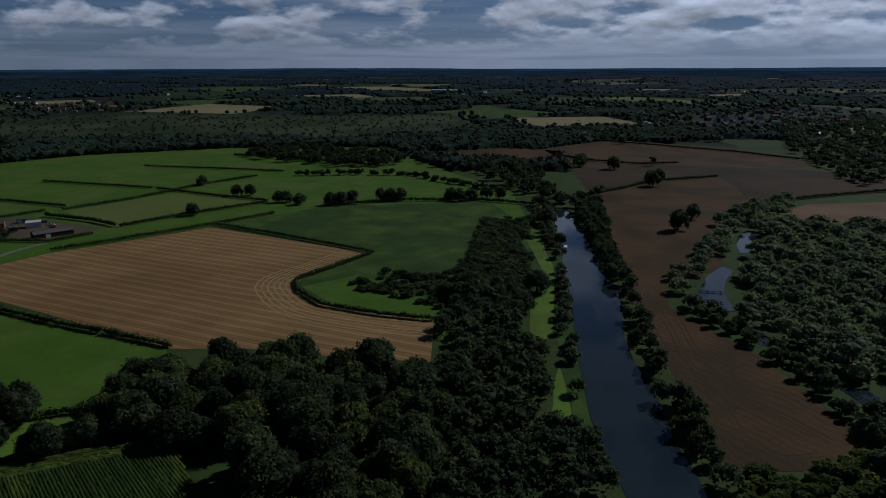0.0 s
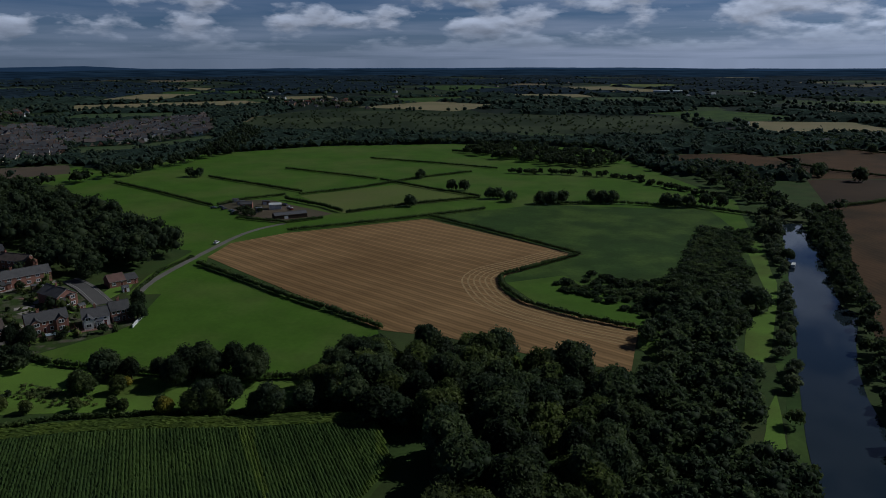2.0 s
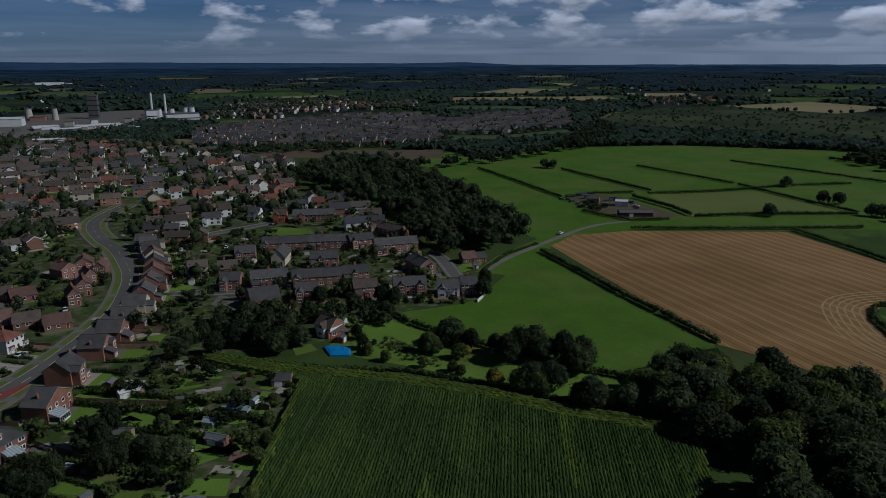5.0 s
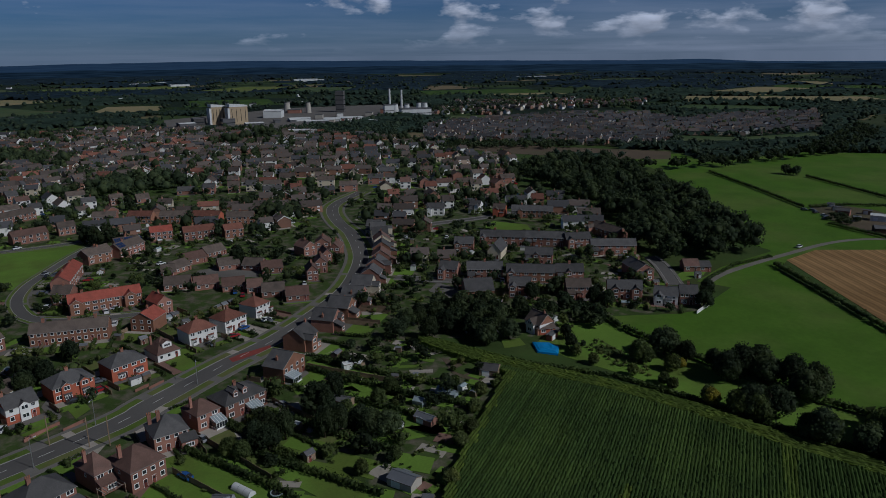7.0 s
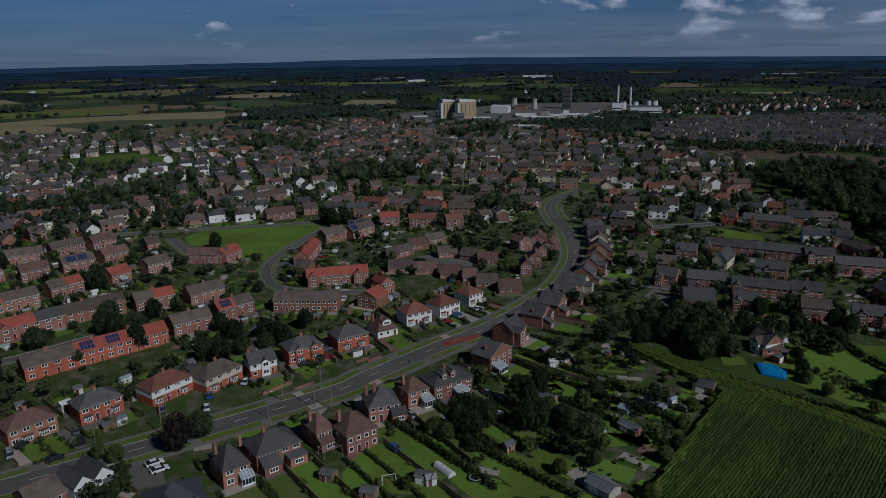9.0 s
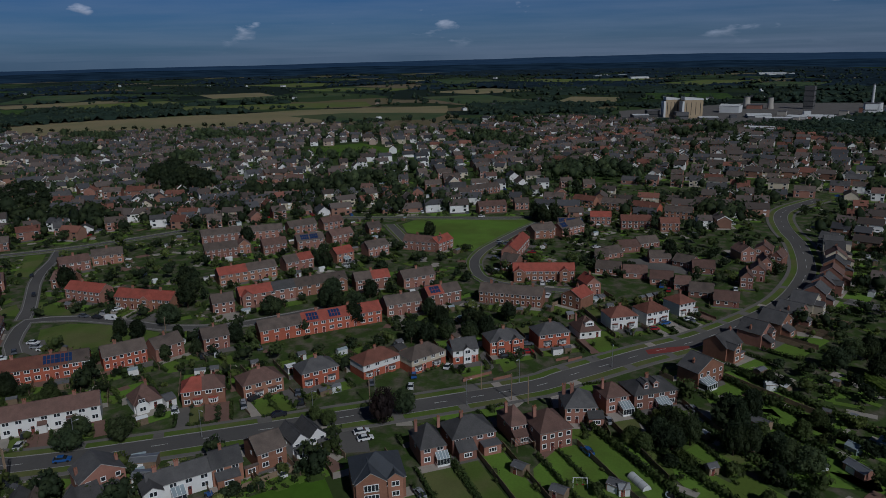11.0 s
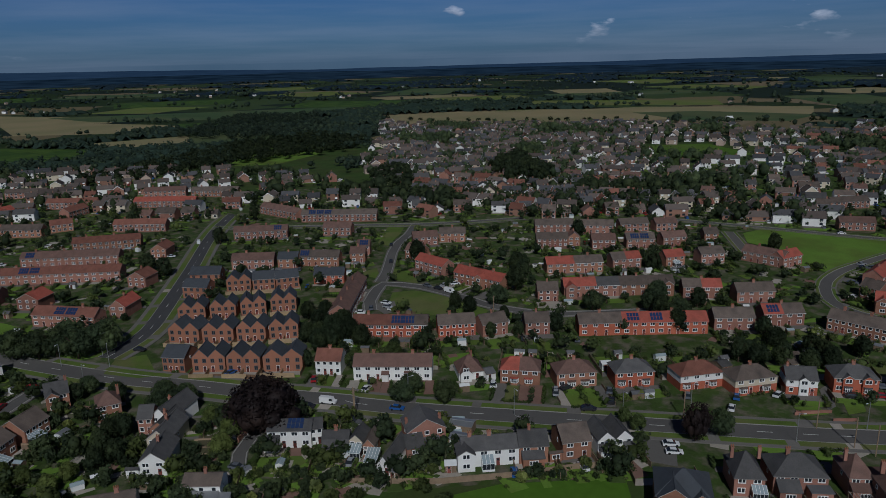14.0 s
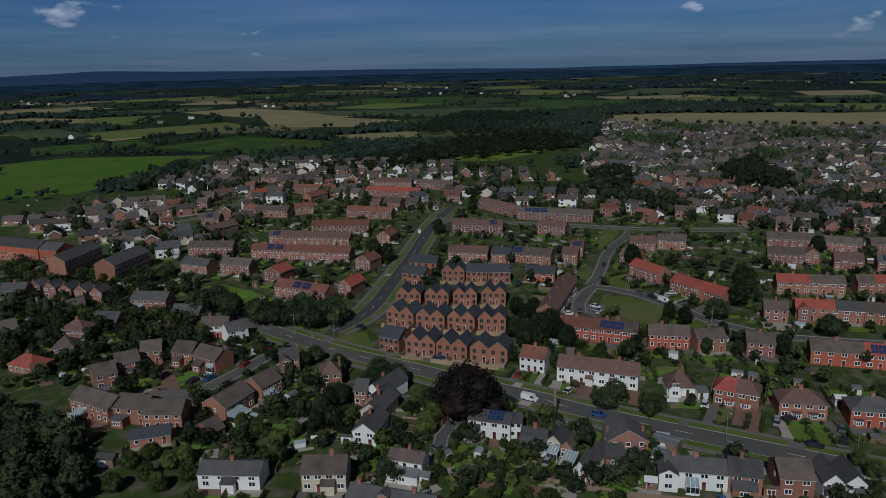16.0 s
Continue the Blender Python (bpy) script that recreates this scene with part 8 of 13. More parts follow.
house((-67.9, -120.7), (-78.6, -104.0), 8.0, "brick_brown", "slate", units=2, eaves=4.6, rise=2.6, stacks=(0.1, 0.75), extras=(("dormer", 7.5, 2.2, 1),), lod=0)
house((-48.3, -154.4), (-59.1, -144.1), 7.0, "white", "slate", units=2, eaves=3.9, rise=1.6, extras=(("porch", 6.2, 3.0, 1.8),), stacks=(0.5,), label="long white rendered cottage with dark windows and a grey slate roof", lod=0)
# ---- the cul-de-sac ----
house((-34.7, -217.8), (-41.1, -202.5), 8.0, "brick_brown", "tile_brown", units=2, extras=(("conservatory", 4.2, 3.4, 3.0),), stacks=(), lod=1)
house((-42.7, -203.0), (-49.0, -195.0), 8.0, "brick_brown", "tile_brown", units=1, stacks=(), extras=(("flat", 1.0, 3.8, 3.0),), lod=1)
house((-47.5, -192.9), (-55.8, -185.8), 8.0, "brick_brown", "tile_brown", units=1, stacks=(), lod=0)
house((-41.7, -185.0), (-51.0, -180.8), 5.0, "brick_brown", "slate_new", units=1, floors=1, eaves=2.5, rise=1.7, stacks=(), lod=0)
house((-44.1, -228.7), (-50.9, -228.2), 8.0, "brick_brown", "tile_brown", units=1, stacks=(), lod=1)
house((-52.5, -233.8), (-59.2, -232.9), 8.0, "brick_brown", "tile_brown", units=1, stacks=(), extras=(("flat", 1.0, 3.0, 2.0),), lod=1)
house((-61.3, -239.6), (-67.4, -236.8), 8.0, "brick_brown", "tile_brown", units=1, stacks=(), lod=1)
house((-69.5, -233.2), (-74.0, -226.9), 8.0, "brick_brown", "tile_brown", units=1, stacks=(), extras=(("lean", 1.4, 3.0, 2.2),), lod=1)
house((-73.8, -225.4), (-77.5, -215.6), 8.0, "brick_brown", "tile_brown", units=1, stacks=(), extras=(("lean", 2.0, 3.6, 2.4), ("conservatory", 6.6, 3.0, 0.8)), lod=1)
house((-79.7, -186.0), (-87.6, -188.7), 8.0, "brick_brown", "tile_brown", units=2, stacks=(), extras=(("conservatory", 0.6, 4.0, 2.6),), lod=1)
house((-66.4, -180.9), (-77.3, -186.0), 8.5, "brick_brown", "tile_brown", units=2, stacks=(), extras=(("conservatory", 0.4, 5.5, 4.0),), lod=0)
house((-58.9, -174.1), (-63.6, -175.2), 6.0, "brick_brown", "tile_brown", units=1, floors=1, eaves=2.6, rise=2.2, stacks=(), lod=0)
house((-93.4, -201.3), (-98.9, -198.6), 7.0, "brick_brown", "slate", units=1, extras=(("gable", 0.1, 3.4, 1.6),), stacks=(0.95,), lod=1)
house((-97.3, -182.0), (-102.9, -179.0), 8.0, "brick_brown", "tile_plum", roof="hip", units=1, stacks=(0.95,), lod=1)
house((-99.2, -166.1), (-101.5, -163.0), 6.0, "brick", "slate", units=1, stacks=(), lod=0)
house((-26.0, -265.4), (-31.3, -255.3), 8.0, "brick", "tile_bright", units=1, floors=1, eaves=2.8, rise=2.8, roof="hip", stacks=(0.5,), lod=1)
house((-31.0, -253.0), (-35.3, -252.7), 5.0, "brick", "tile_red", units=1, floors=1, eaves=2.6, rise=1.6, stacks=(), lod=1)
house((-86.2, -250.9), (-93.7, -243.9), 6.0, "brick_bright", "tile_brown", units=2, upper="white", stacks=(0.3,), lod=1)
house((-91.7, -238.5), (-99.4, -238.6), 6.0, "white", "slate", units=1, eaves=4.2, stacks=(), lod=1)
house((-76.2, -301.9), (-86.8, -290.2), 8.0, "brick", "slate", units=2, extras=(("conservatory", 1.0, 5.0, 3.0),), stacks=(0.1, 0.9), lod=1)
house((-47.8, -355.2), (-51.9, -350.4), 7.0, "brick", "slate", axis="y", rise=2.2, eaves=5, stacks=(0.1,), units=1, lod=1)
house((-52.5, -347.4), (-56.5, -342.6), 7.0, "brick", "slate", axis="y", rise=2.2, eaves=5, stacks=(0.1,), units=1, lod=1)
house((-57.1, -339.7), (-61.1, -335.0), 7.0, "brick", "slate", axis="y", rise=2.2, eaves=5, stacks=(0.1,), units=1, lod=1)
house((-61.6, -332.1), (-65.5, -327.5), 7.0, "brick", "slate", axis="y", rise=2.2, eaves=5, stacks=(0.1,), units=1, lod=1)
house((-66.0, -324.7), (-69.9, -320.2), 7.0, "brick", "slate", axis="y", rise=2.2, eaves=5, stacks=(0.1,), units=1, lod=1)
house((-36.5, -355.6), (-45.5, -348.9), 8.0, "brick", "slate", units=2, extras=(("lean", 1, 6, 3),), lod=1, stacks=(0.5,))
house((-45.6, -283.3), (-52.3, -275.8), 8.0, "brick", "tile_plum", units=2, roof="hip", lod=1, stacks=(0.5,))
house((-58.2, -291.2), (-65.2, -283.2), 8.0, "brick", "slate", units=1, floors=1, eaves=2.8, rise=2.8, lod=1, stacks=())
house((-84.0, -277.1), (-91.4, -267.5), 8.0, "brick", "slate", units=1, floors=1, eaves=3, rise=3, stacks=(), lod=1)
house((-40.1, -270.1), (-46.6, -266.6), 8.0, "brick", "tile_brown", units=1, floors=1, eaves=2.8, rise=2.8, roof="hip", lod=1, stacks=())
house((-24.6, -365.0), (-35.6, -355.5), 8.0, "brick", "slate", units=2, lod=1, stacks=(0.5,))
# ---- apartment blocks ----
house((-43.4, -452.0), (-63.3, -415.7), 11.0, "brick_bright", "slate", units=6, floors=3, eaves=8.0, rise=3.0, stacks=(), lod=2)
house((-63.7, -414.0), (-69.6, -402.9), 11.0, "brick_bright", "slate", units=2, floors=3, eaves=8.0, rise=3.0, stacks=(), lod=2)
house((-68.0, -376.2), (-89.9, -396.4), 11.0, "brick_brown", "slate", units=5, floors=3, eaves=8.0, rise=3.0, stacks=(), lod=1)
house((-83.8, -350.8), (-105.5, -367.8), 11.0, "brick_brown", "slate", units=5, floors=3, eaves=8.0, rise=3.0, stacks=(), lod=1)
# ---- new houses with twin gables ----
house((-161.1, -231.4), (-167.6, -223.3), 8.5, "brick_new", "slate_new", roof="twin", units=2, rise=2.6, eaves=5.2, stacks=(), lod=0, group="new houses")
house((-169.2, -222.7), (-175.4, -214.9), 8.5, "brick_new", "slate_new", roof="twin", units=2, rise=2.6, eaves=5.2, stacks=(), lod=0, group="new houses")
house((-177.6, -214.7), (-184.7, -208.0), 8.5, "brick_new", "slate_new", roof="twin", units=2, rise=2.6, eaves=5.2, stacks=(), lod=0, group="new houses")
house((-187.0, -207.8), (-193.7, -200.4), 8.5, "brick_new", "slate_new", roof="twin", units=2, rise=2.6, eaves=5.2, stacks=(), lod=0, group="new houses")
house((-145.5, -216.0), (-150.4, -205.5), 8.5, "brick_new", "slate_new", roof="twin", units=2, rise=2.6, eaves=5.2, stacks=(), lod=0, group="new houses")
house((-151.2, -204.8), (-157.1, -195.2), 8.5, "brick_new", "slate_new", roof="twin", units=2, rise=2.6, eaves=5.2, stacks=(), lod=0, group="new houses")
house((-158.7, -195.4), (-164.1, -186.3), 8.5, "brick_new", "slate_new", roof="twin", units=2, rise=2.6, eaves=5.2, stacks=(), lod=0, group="new houses")
house((-165.8, -186.3), (-172.5, -178.5), 8.5, "brick_new", "slate_new", roof="twin", units=2, rise=2.6, eaves=5.2, stacks=(), lod=0, group="new houses")
house((-133.0, -186.9), (-138.9, -178.1), 8.5, "brick_new", "slate_new", roof="twin", units=2, rise=2.6, eaves=5.2, stacks=(), lod=0, group="new houses")
house((-138.9, -177.5), (-144.4, -167.9), 8.5, "brick_new", "slate_new", roof="twin", units=2, rise=2.6, eaves=5.2, stacks=(), lod=0, group="new houses")
house((-145.1, -167.3), (-152.0, -156.6), 8.5, "brick_new", "slate_new", roof="twin", units=2, rise=2.6, eaves=5.2, stacks=(), lod=0, group="new houses")
house((-195.7, -244.2), (-202.6, -236.4), 8.5, "brick_new", "slate_new", roof="twin", units=2, rise=2.6, eaves=5.2, stacks=(), lod=0, group="new houses")
house((-202.5, -235.2), (-208.8, -228.0), 7.5, "brick_new", "slate_new", roof="gable", units=2, rise=2.6, eaves=5.2, stacks=(), lod=0, group="new houses")
house((-208.5, -227.0), (-216.2, -220.8), 7.5, "brick_new", "slate_new", roof="gable", units=2, rise=2.6, eaves=5.2, stacks=(), lod=0, group="new houses")
house((-180.5, -254.0), (-185.0, -243.9), 7.5, "brick_new", "slate_new", roof="gable", units=2, rise=2.6, eaves=5.2, stacks=(), lod=0, group="new houses")
house((-193.9, -266.4), (-201.4, -255.1), 7.5, "brick_new", "slate_new", roof="gable", units=2, rise=2.6, eaves=5.2, stacks=(), lod=0, group="new houses")
house((-128.4, -195.9), (-131.6, -188.9), 9.0, "brick_new", "slate_new", roof="gable", units=2, rise=2.6, eaves=5.2, stacks=(), lod=0, group="new houses")
# ---- estate terraces ----
house((-126.9, -374.4), (-144.7, -357.4), 7.5, "brick", "tile_brown", units=4, lod=1, stacks=(0.25, 0.75))
house((-149.6, -345.3), (-182.5, -301.9), 7.5, "brick", "tile_red", solar=(0.16, 4.9, 2), units=8, lod=1, stacks=(0.125, 0.375, 0.625, 0.875))
house((-170.1, -366.9), (-199.6, -329.4), 7.5, "brick", "tile_plum", solar=(0.05, 4.0, 1), units=7, lod=1, stacks=(0.143, 0.429, 0.714))
house((-200.9, -373.7), (-226.2, -349.9), 7.5, "brick_brown", "tile_red", units=5, lod=2, stacks=(0.2, 0.6))
house((-240.3, -398.0), (-257.4, -371.2), 7.5, "brick", "tile_red", units=5, lod=2, stacks=(0.2, 0.6))
house((-126.2, -329.2), (-135.0, -315.8), 7.5, "brick", "tile_brown", units=2, lod=1, stacks=(0.5,))
house((-112.3, -344.2), (-120.0, -330.6), 7.5, "brick", "slate", units=2, lod=1, stacks=(0.5,))
house((-135.9, -302.2), (-140.1, -293.5), 10.0, "brick", "tile_bright", axis="y", units=1, lod=1, stacks=(0.5,))
house((-129.0, -277.2), (-139.8, -252.8), 7.5, "brick", "tile_red", solar=(0.35, 4.9, 2), units=4, lod=1, stacks=(0.25, 0.75))
house((-150.0, -259.3), (-153.0, -253.3), 12.0, "brick", "tile_bright", axis="y", units=1, lod=1, stacks=(0.5,))
house((-178.1, -289.7), (-181.5, -281.5), 10.0, "brick", "tile_red", axis="y", units=1, lod=1, stacks=(0.5,))
house((-214.4, -324.4), (-218.6, -317.7), 12.0, "brick_brown", "tile_red", axis="y", units=1, lod=1, stacks=(0.5,))
house((-159.8, -446.8), (-169.6, -436.4), 7.5, "brick", "tile_brown", solar=(0.4, 3.3, 1), units=2, lod=2, stacks=(0.5,))
house((-151.0, -404.3), (-171.8, -411.9), 7.5, "brick", "tile_plum", units=3, lod=2, stacks=(0.333,))
house((-193.7, -453.7), (-199.1, -447.5), 7.5, "brick", "tile_red", units=1, lod=2, stacks=(0.5,))
house((-198.4, -446.1), (-212.2, -426.0), 7.5, "brick_brown", "tile_brown", units=4, lod=2, stacks=(0.25, 0.75))
house((-220.4, -430.7), (-231.6, -425.6), 7.5, "brick_brown", "tile_red", units=2, lod=2, stacks=(0.5,))
house((-249.1, -460.8), (-266.8, -467.2), 7.5, "brick", "tile_red", units=3, lod=2, stacks=(0.333,))
house((-224.0, -503.1), (-237.7, -506.3), 7.5, "brick", "tile_bright", units=2, lod=2, stacks=(0.5,))
house((-204.8, -528.8), (-220.1, -525.9), 7.5, "brick", "tile_plum", units=2, lod=2, stacks=(0.5,))
house((-266.4, -580.0), (-285.9, -556.8), 7.5, "brick", "tile_brown", units=5, lod=2, stacks=(0.2, 0.6))
house((-259.3, -508.2), (-278.9, -478.3), 7.5, "brick", "tile_red", units=5, lod=2, stacks=(0.2, 0.6))
house((-292.6, -454.9), (-314.8, -416.9), 7.5, "brick", "tile_bright", units=7, lod=2, stacks=(0.143, 0.429, 0.714))
house((-321.1, -484.3), (-340.6, -460.7), 7.5, "brick", "tile_plum", units=5, lod=2, stacks=(0.2, 0.6))
house((-339.2, -452.6), (-356.9, -421.6), 7.5, "brick_brown", "tile_brown", units=5, lod=2, stacks=(0.2, 0.6))
house((-319.7, -394.4), (-327.3, -384.9), 7.5, "brick", "tile_red", units=2, lod=2, stacks=(0.5,))
house((-313.8, -314.3), (-338.2, -273.9), 7.5, "brick", "tile_brown", solar=(0.1, 4.9, 3), units=7, lod=2, stacks=(0.143, 0.429, 0.714))
house((-321.2, -358.6), (-316.4, -321.3), 7.5, "brick", "tile_plum", units=6, lod=2, stacks=(0.167, 0.5, 0.833))
house((-261.3, -315.4), (-279.9, -292.1), 7.5, "brick", "tile_plum", solar=(0.75, 3.3, 1), units=5, lod=2, stacks=(0.2, 0.6))
house((-294.1, -278.2), (-301.1, -263.4), 7.5, "brick", "tile_plum", units=2, lod=2, stacks=(0.5,))
house((-220.3, -269.6), (-232.0, -253.0), 7.5, "brick", "tile_plum", units=3, lod=1, stacks=(0.333,))
house((-233.0, -251.4), (-238.2, -243.3), 7.5, "brick_brown", "slate_new", units=1, lod=1, stacks=(0.5,))
house((-241.2, -245.1), (-250.2, -227.7), 7.5, "brick_brown", "tile_brown", solar=(0.02, 3.3, 1), units=3, lod=1, stacks=(0.333,))
house((-222.7, -218.2), (-230.0, -206.8), 7.5, "brick_bright", "slate_new", eaves=4.2, units=2, lod=1, stacks=(0.5,))
house((-182.8, -161.8), (-195.9, -138.1), 7.5, "brick_bright", "tile_red", units=5, tile2=("tile_brown", 0.78), solar=(0.52, 4, 2), lod=1, stacks=(0.2, 0.6))
house((-197.7, -134.6), (-206.3, -124.4), 7.5, "brick_bright", "tile_brown", units=3, lod=1, stacks=(0.333,))
house((-205.7, -121.0), (-213.6, -115.2), 7.5, "brick", "tile_brown", upper=None, units=1, lod=1, stacks=(0.5,))
house((-264.6, -192.5), (-260.3, -174.1), 7.5, "brick", "tile_bright", units=3, lod=1, stacks=(0.333,))
house((-256.1, -165.4), (-252.9, -139.9), 7.5, "brick_brown", "tile_bright", extras=(("gable", 13, 4.5, 2.0),), units=4, lod=1, stacks=(0.25, 0.75))
house((-276.2, -207.0), (-276.9, -197.3), 7.5, "brick_brown", "tile_plum", units=1, lod=1, stacks=(0.5,))
house((-298.5, -217.7), (-307.6, -208.0), 7.5, "brick", "tile_plum", units=2, lod=1, stacks=(0.5,))
house((-312.9, -210.7), (-320.3, -198.8), 7.5, "brick_brown", "tile_brown", units=2, lod=1, stacks=(0.5,))
house((-192.7, -172.2), (-231.0, -194.6), 7.5, "brick", "tile_plum", units=7, lod=1, stacks=(0.143, 0.429, 0.714))
house((-258.0, -227.2), (-262.0, -220.9), 7.5, "brick_brown", "tile_plum", units=1, lod=1, stacks=(0.5,))
house((-270.8, -233.2), (-274.3, -227.8), 7.5, "brick", "tile_plum", solar=(0.2, 3, 1), units=1, lod=1, stacks=(0.5,))
house((-355.3, -174.2), (-366.7, -155.8), 7.5, "brick", "tile_brown", units=3, lod=1, stacks=(0.333,))
house((-364.9, -154.3), (-373.3, -135.3), 7.5, "brick", "tile_brown", units=3, lod=1, stacks=(0.333,))
house((-378.1, -132.9), (-388.6, -120.3), 7.5, "brick", "tile_brown", units=2, lod=2, stacks=(0.5,))
house((-388.4, -116.2), (-396.8, -106.9), 7.5, "brick", "tile_plum", units=2, lod=2, stacks=(0.5,))
house((-326.7, -159.2), (-335.3, -145.5), 7.5, "brick", "tile_brown", units=2, lod=1, stacks=(0.5,))
house((-337.2, -146.3), (-340.5, -141.0), 7.5, "brick_brown", "tile_plum", axis="y", units=1, lod=1, stacks=(0.5,))
house((-337.3, -133.2), (-343.8, -122.9), 7.5, "brick", "tile_plum", units=2, lod=1, stacks=(0.5,))
house((-346.7, -118.3), (-354.4, -106.1), 7.5, "brick", "tile_brown", solar=(0.15, 4.9, 2), units=2, lod=1, stacks=(0.5,))
house((-358.5, -103.1), (-367.3, -93.7), 7.5, "brick", "tile_plum", units=2, lod=1, stacks=(0.5,))
house((-377.6, -87.4), (-381.4, -81.3), 7.5, "brick_brown", "tile_brown", units=1, lod=1, stacks=(0.5,))
house((-286.1, -134.2), (-302.1, -113.6), 7.5, "brick_brown", "tile_bright", tile2=("tile_brown", 0.5), units=4, lod=1, stacks=(0.25, 0.75))
house((-307.4, -111.0), (-316.8, -100.8), 7.5, "brick", "tile_brown", tile2=("tile_bright", 0.5), units=2, lod=1, stacks=(0.5,))
house((-323.0, -91.1), (-329.7, -84.4), 7.5, "brick_brown", "tile_bright", extras=(("conservatory", 3.2, 3.2, 2.4),), units=1, lod=1, stacks=(0.5,))
house((-335.8, -78.5), (-343.8, -69.8), 7.5, "brick", "tile_brown", units=2, lod=1, stacks=(0.5,))
house((-250.1, -121.2), (-254.7, -114.3), 7.5, "brick", "tile_brown", units=1, lod=1, stacks=(0.5,))
house((-260.0, -114.1), (-273.0, -95.4), 7.5, "brick", "tile_bright", tile2=("slate", 0.6), extras=(("gable", 0.4, 4.6, 2.2),), units=3, lod=1, stacks=(0.333,))
house((-273.1, -95.3), (-285.7, -76.7), 7.5, "brick_brown", "tile_brown", extras=(("gable", 17.0, 4.6, 2.2),), units=3, lod=1, stacks=(0.333,))
house((-282.5, -72.2), (-289.6, -58.8), 7.5, "brick", "tile_brown", tile2=("tile_bright", 0.5), units=2, lod=1, stacks=(0.5,))
house((-286.7, -52.4), (-295.0, -39.9), 7.5, "brick", "tile_brown", units=2, lod=1, stacks=(0.5,))
house((-351.8, -64.0), (-346.3, -45.1), 7.5, "brick", "tile_plum", units=3, lod=1, stacks=(0.333,))
house((-345.6, -44.8), (-356.9, -38.5), 7.5, "brick", "tile_bright", units=2, lod=1, stacks=(0.5,))
house((-223.6, -92.1), (-232.2, -79.4), 7.5, "brick_bright", "tile_brown", units=2, lod=1, stacks=(0.5,))
house((-232.2, -79.4), (-248.2, -54.1), 7.5, "brick_bright", "tile_bright", units=5, solar=(0.06, 8.2, 3), lod=1, stacks=(0.2, 0.6))
house((-252.7, -53.0), (-259.9, -40.8), 7.5, "brick", "tile_brown", units=2, lod=1, stacks=(0.5,))
house((-265.2, -38.7), (-273.3, -26.6), 7.5, "brick", "tile_bright", tile2=("tile_brown", 0.5), solar=(0.1, 3.2, 1), units=2, lod=1, stacks=(0.5,))
house((-215.1, -108.9), (-220.3, -101.9), 7.5, "brick", "tile_brown", units=1, lod=1, stacks=(0.5,))
house((-272.3, -19.4), (-267.0, 5.4), 7.5, "brick_brown", "tile_brown", units=6, lod=1, stacks=(0.167, 0.5, 0.833))
house((-300.7, -6.4), (-302.2, 20.2), 7.5, "brick_brown", "tile_bright", units=5, extras=(("gable", 0.3, 4.5, 2.0), ("gable", 20.0, 4.5, 2.0)), lod=1, stacks=(0.2, 0.6))
house((-333.7, -5.5), (-361.9, 0.6), 7.5, "brick", "tile_bright", units=4, lod=1, stacks=(0.25, 0.75))
house((-318.4, -12.7), (-314.8, -5.8), 7.5, "brick", "tile_brown", units=1, lod=1, stacks=(0.5,))
house((-374.5, 3.4), (-383.7, 14.8), 7.5, "brick", "tile_brown", units=2, lod=1, stacks=(0.5,))
house((-380.5, 18.0), (-392.3, 30.7), 7.5, "brick", "tile_brown", solar=(0.05, 3.3, 1), units=3, lod=1, stacks=(0.333,))
house((-271.0, 13.1), (-265.6, 20.3), 9.0, "brick_brown", "tile_bright", axis="y", solar=None, units=1, lod=1, stacks=(0.5,))
house((-283.6, 24.0), (-285.8, 29.8), 9.0, "brick", "tile_bright", axis="y", units=1, lod=1, stacks=(0.5,))
house((-464.0, 28.1), (-456.3, 40.9), 7.5, "brick_brown", "tile_red", units=2, lod=2, stacks=(0.5,))
house((-453.8, 45.3), (-447.0, 59.3), 7.5, "brick_brown", "tile_brown", units=2, lod=2, stacks=(0.5,))
house((-445.0, 62.6), (-435.1, 76.7), 7.5, "brick_bright", "tile_red", units=3, lod=2, stacks=(0.333,))
house((-429.4, 79.9), (-424.2, 94.9), 7.5, "brick_brown", "tile_brown", units=2, lod=2, stacks=(0.5,))
house((-401.4, 51.6), (-401.3, 68.1), 7.5, "brick", "tile_red", units=3, lod=2, stacks=(0.333,))
house((-395.5, 72.3), (-396.0, 82.6), 7.5, "brick_brown", "tile_red", units=2, lod=2, stacks=(0.5,))
house((-410.8, 35.5), (-410.4, 47.1), 7.5, "brick", "tile_bright", units=2, lod=2, stacks=(0.5,))
house((-392.3, 16.8), (-394.3, 28.8), 7.5, "brick", "tile_brown", solar=(0.02, 4.9, 2), units=2, lod=1, stacks=(0.5,))
house((-376.2, 4.0), (-378.2, 13.5), 7.5, "brick_brown", "tile_brown", units=1, lod=1, stacks=(0.5,))
house((-437.4, -30.7), (-443.6, -13.7), 7.5, "brick", "tile_plum", units=3, lod=2, stacks=(0.333,))
house((-449.8, -8.7), (-451.4, 0.1), 7.5, "brick", "tile_brown", units=1, lod=2, stacks=(0.5,))
house((-471.2, 9.4), (-467.5, 22.2), 7.5, "brick", "tile_brown", units=2, lod=2, stacks=(0.5,))
house((-494.6, -40.0), (-510.6, -20.7), 7.5, "brick", "tile_brown", units=4, lod=2, stacks=(0.25, 0.75))
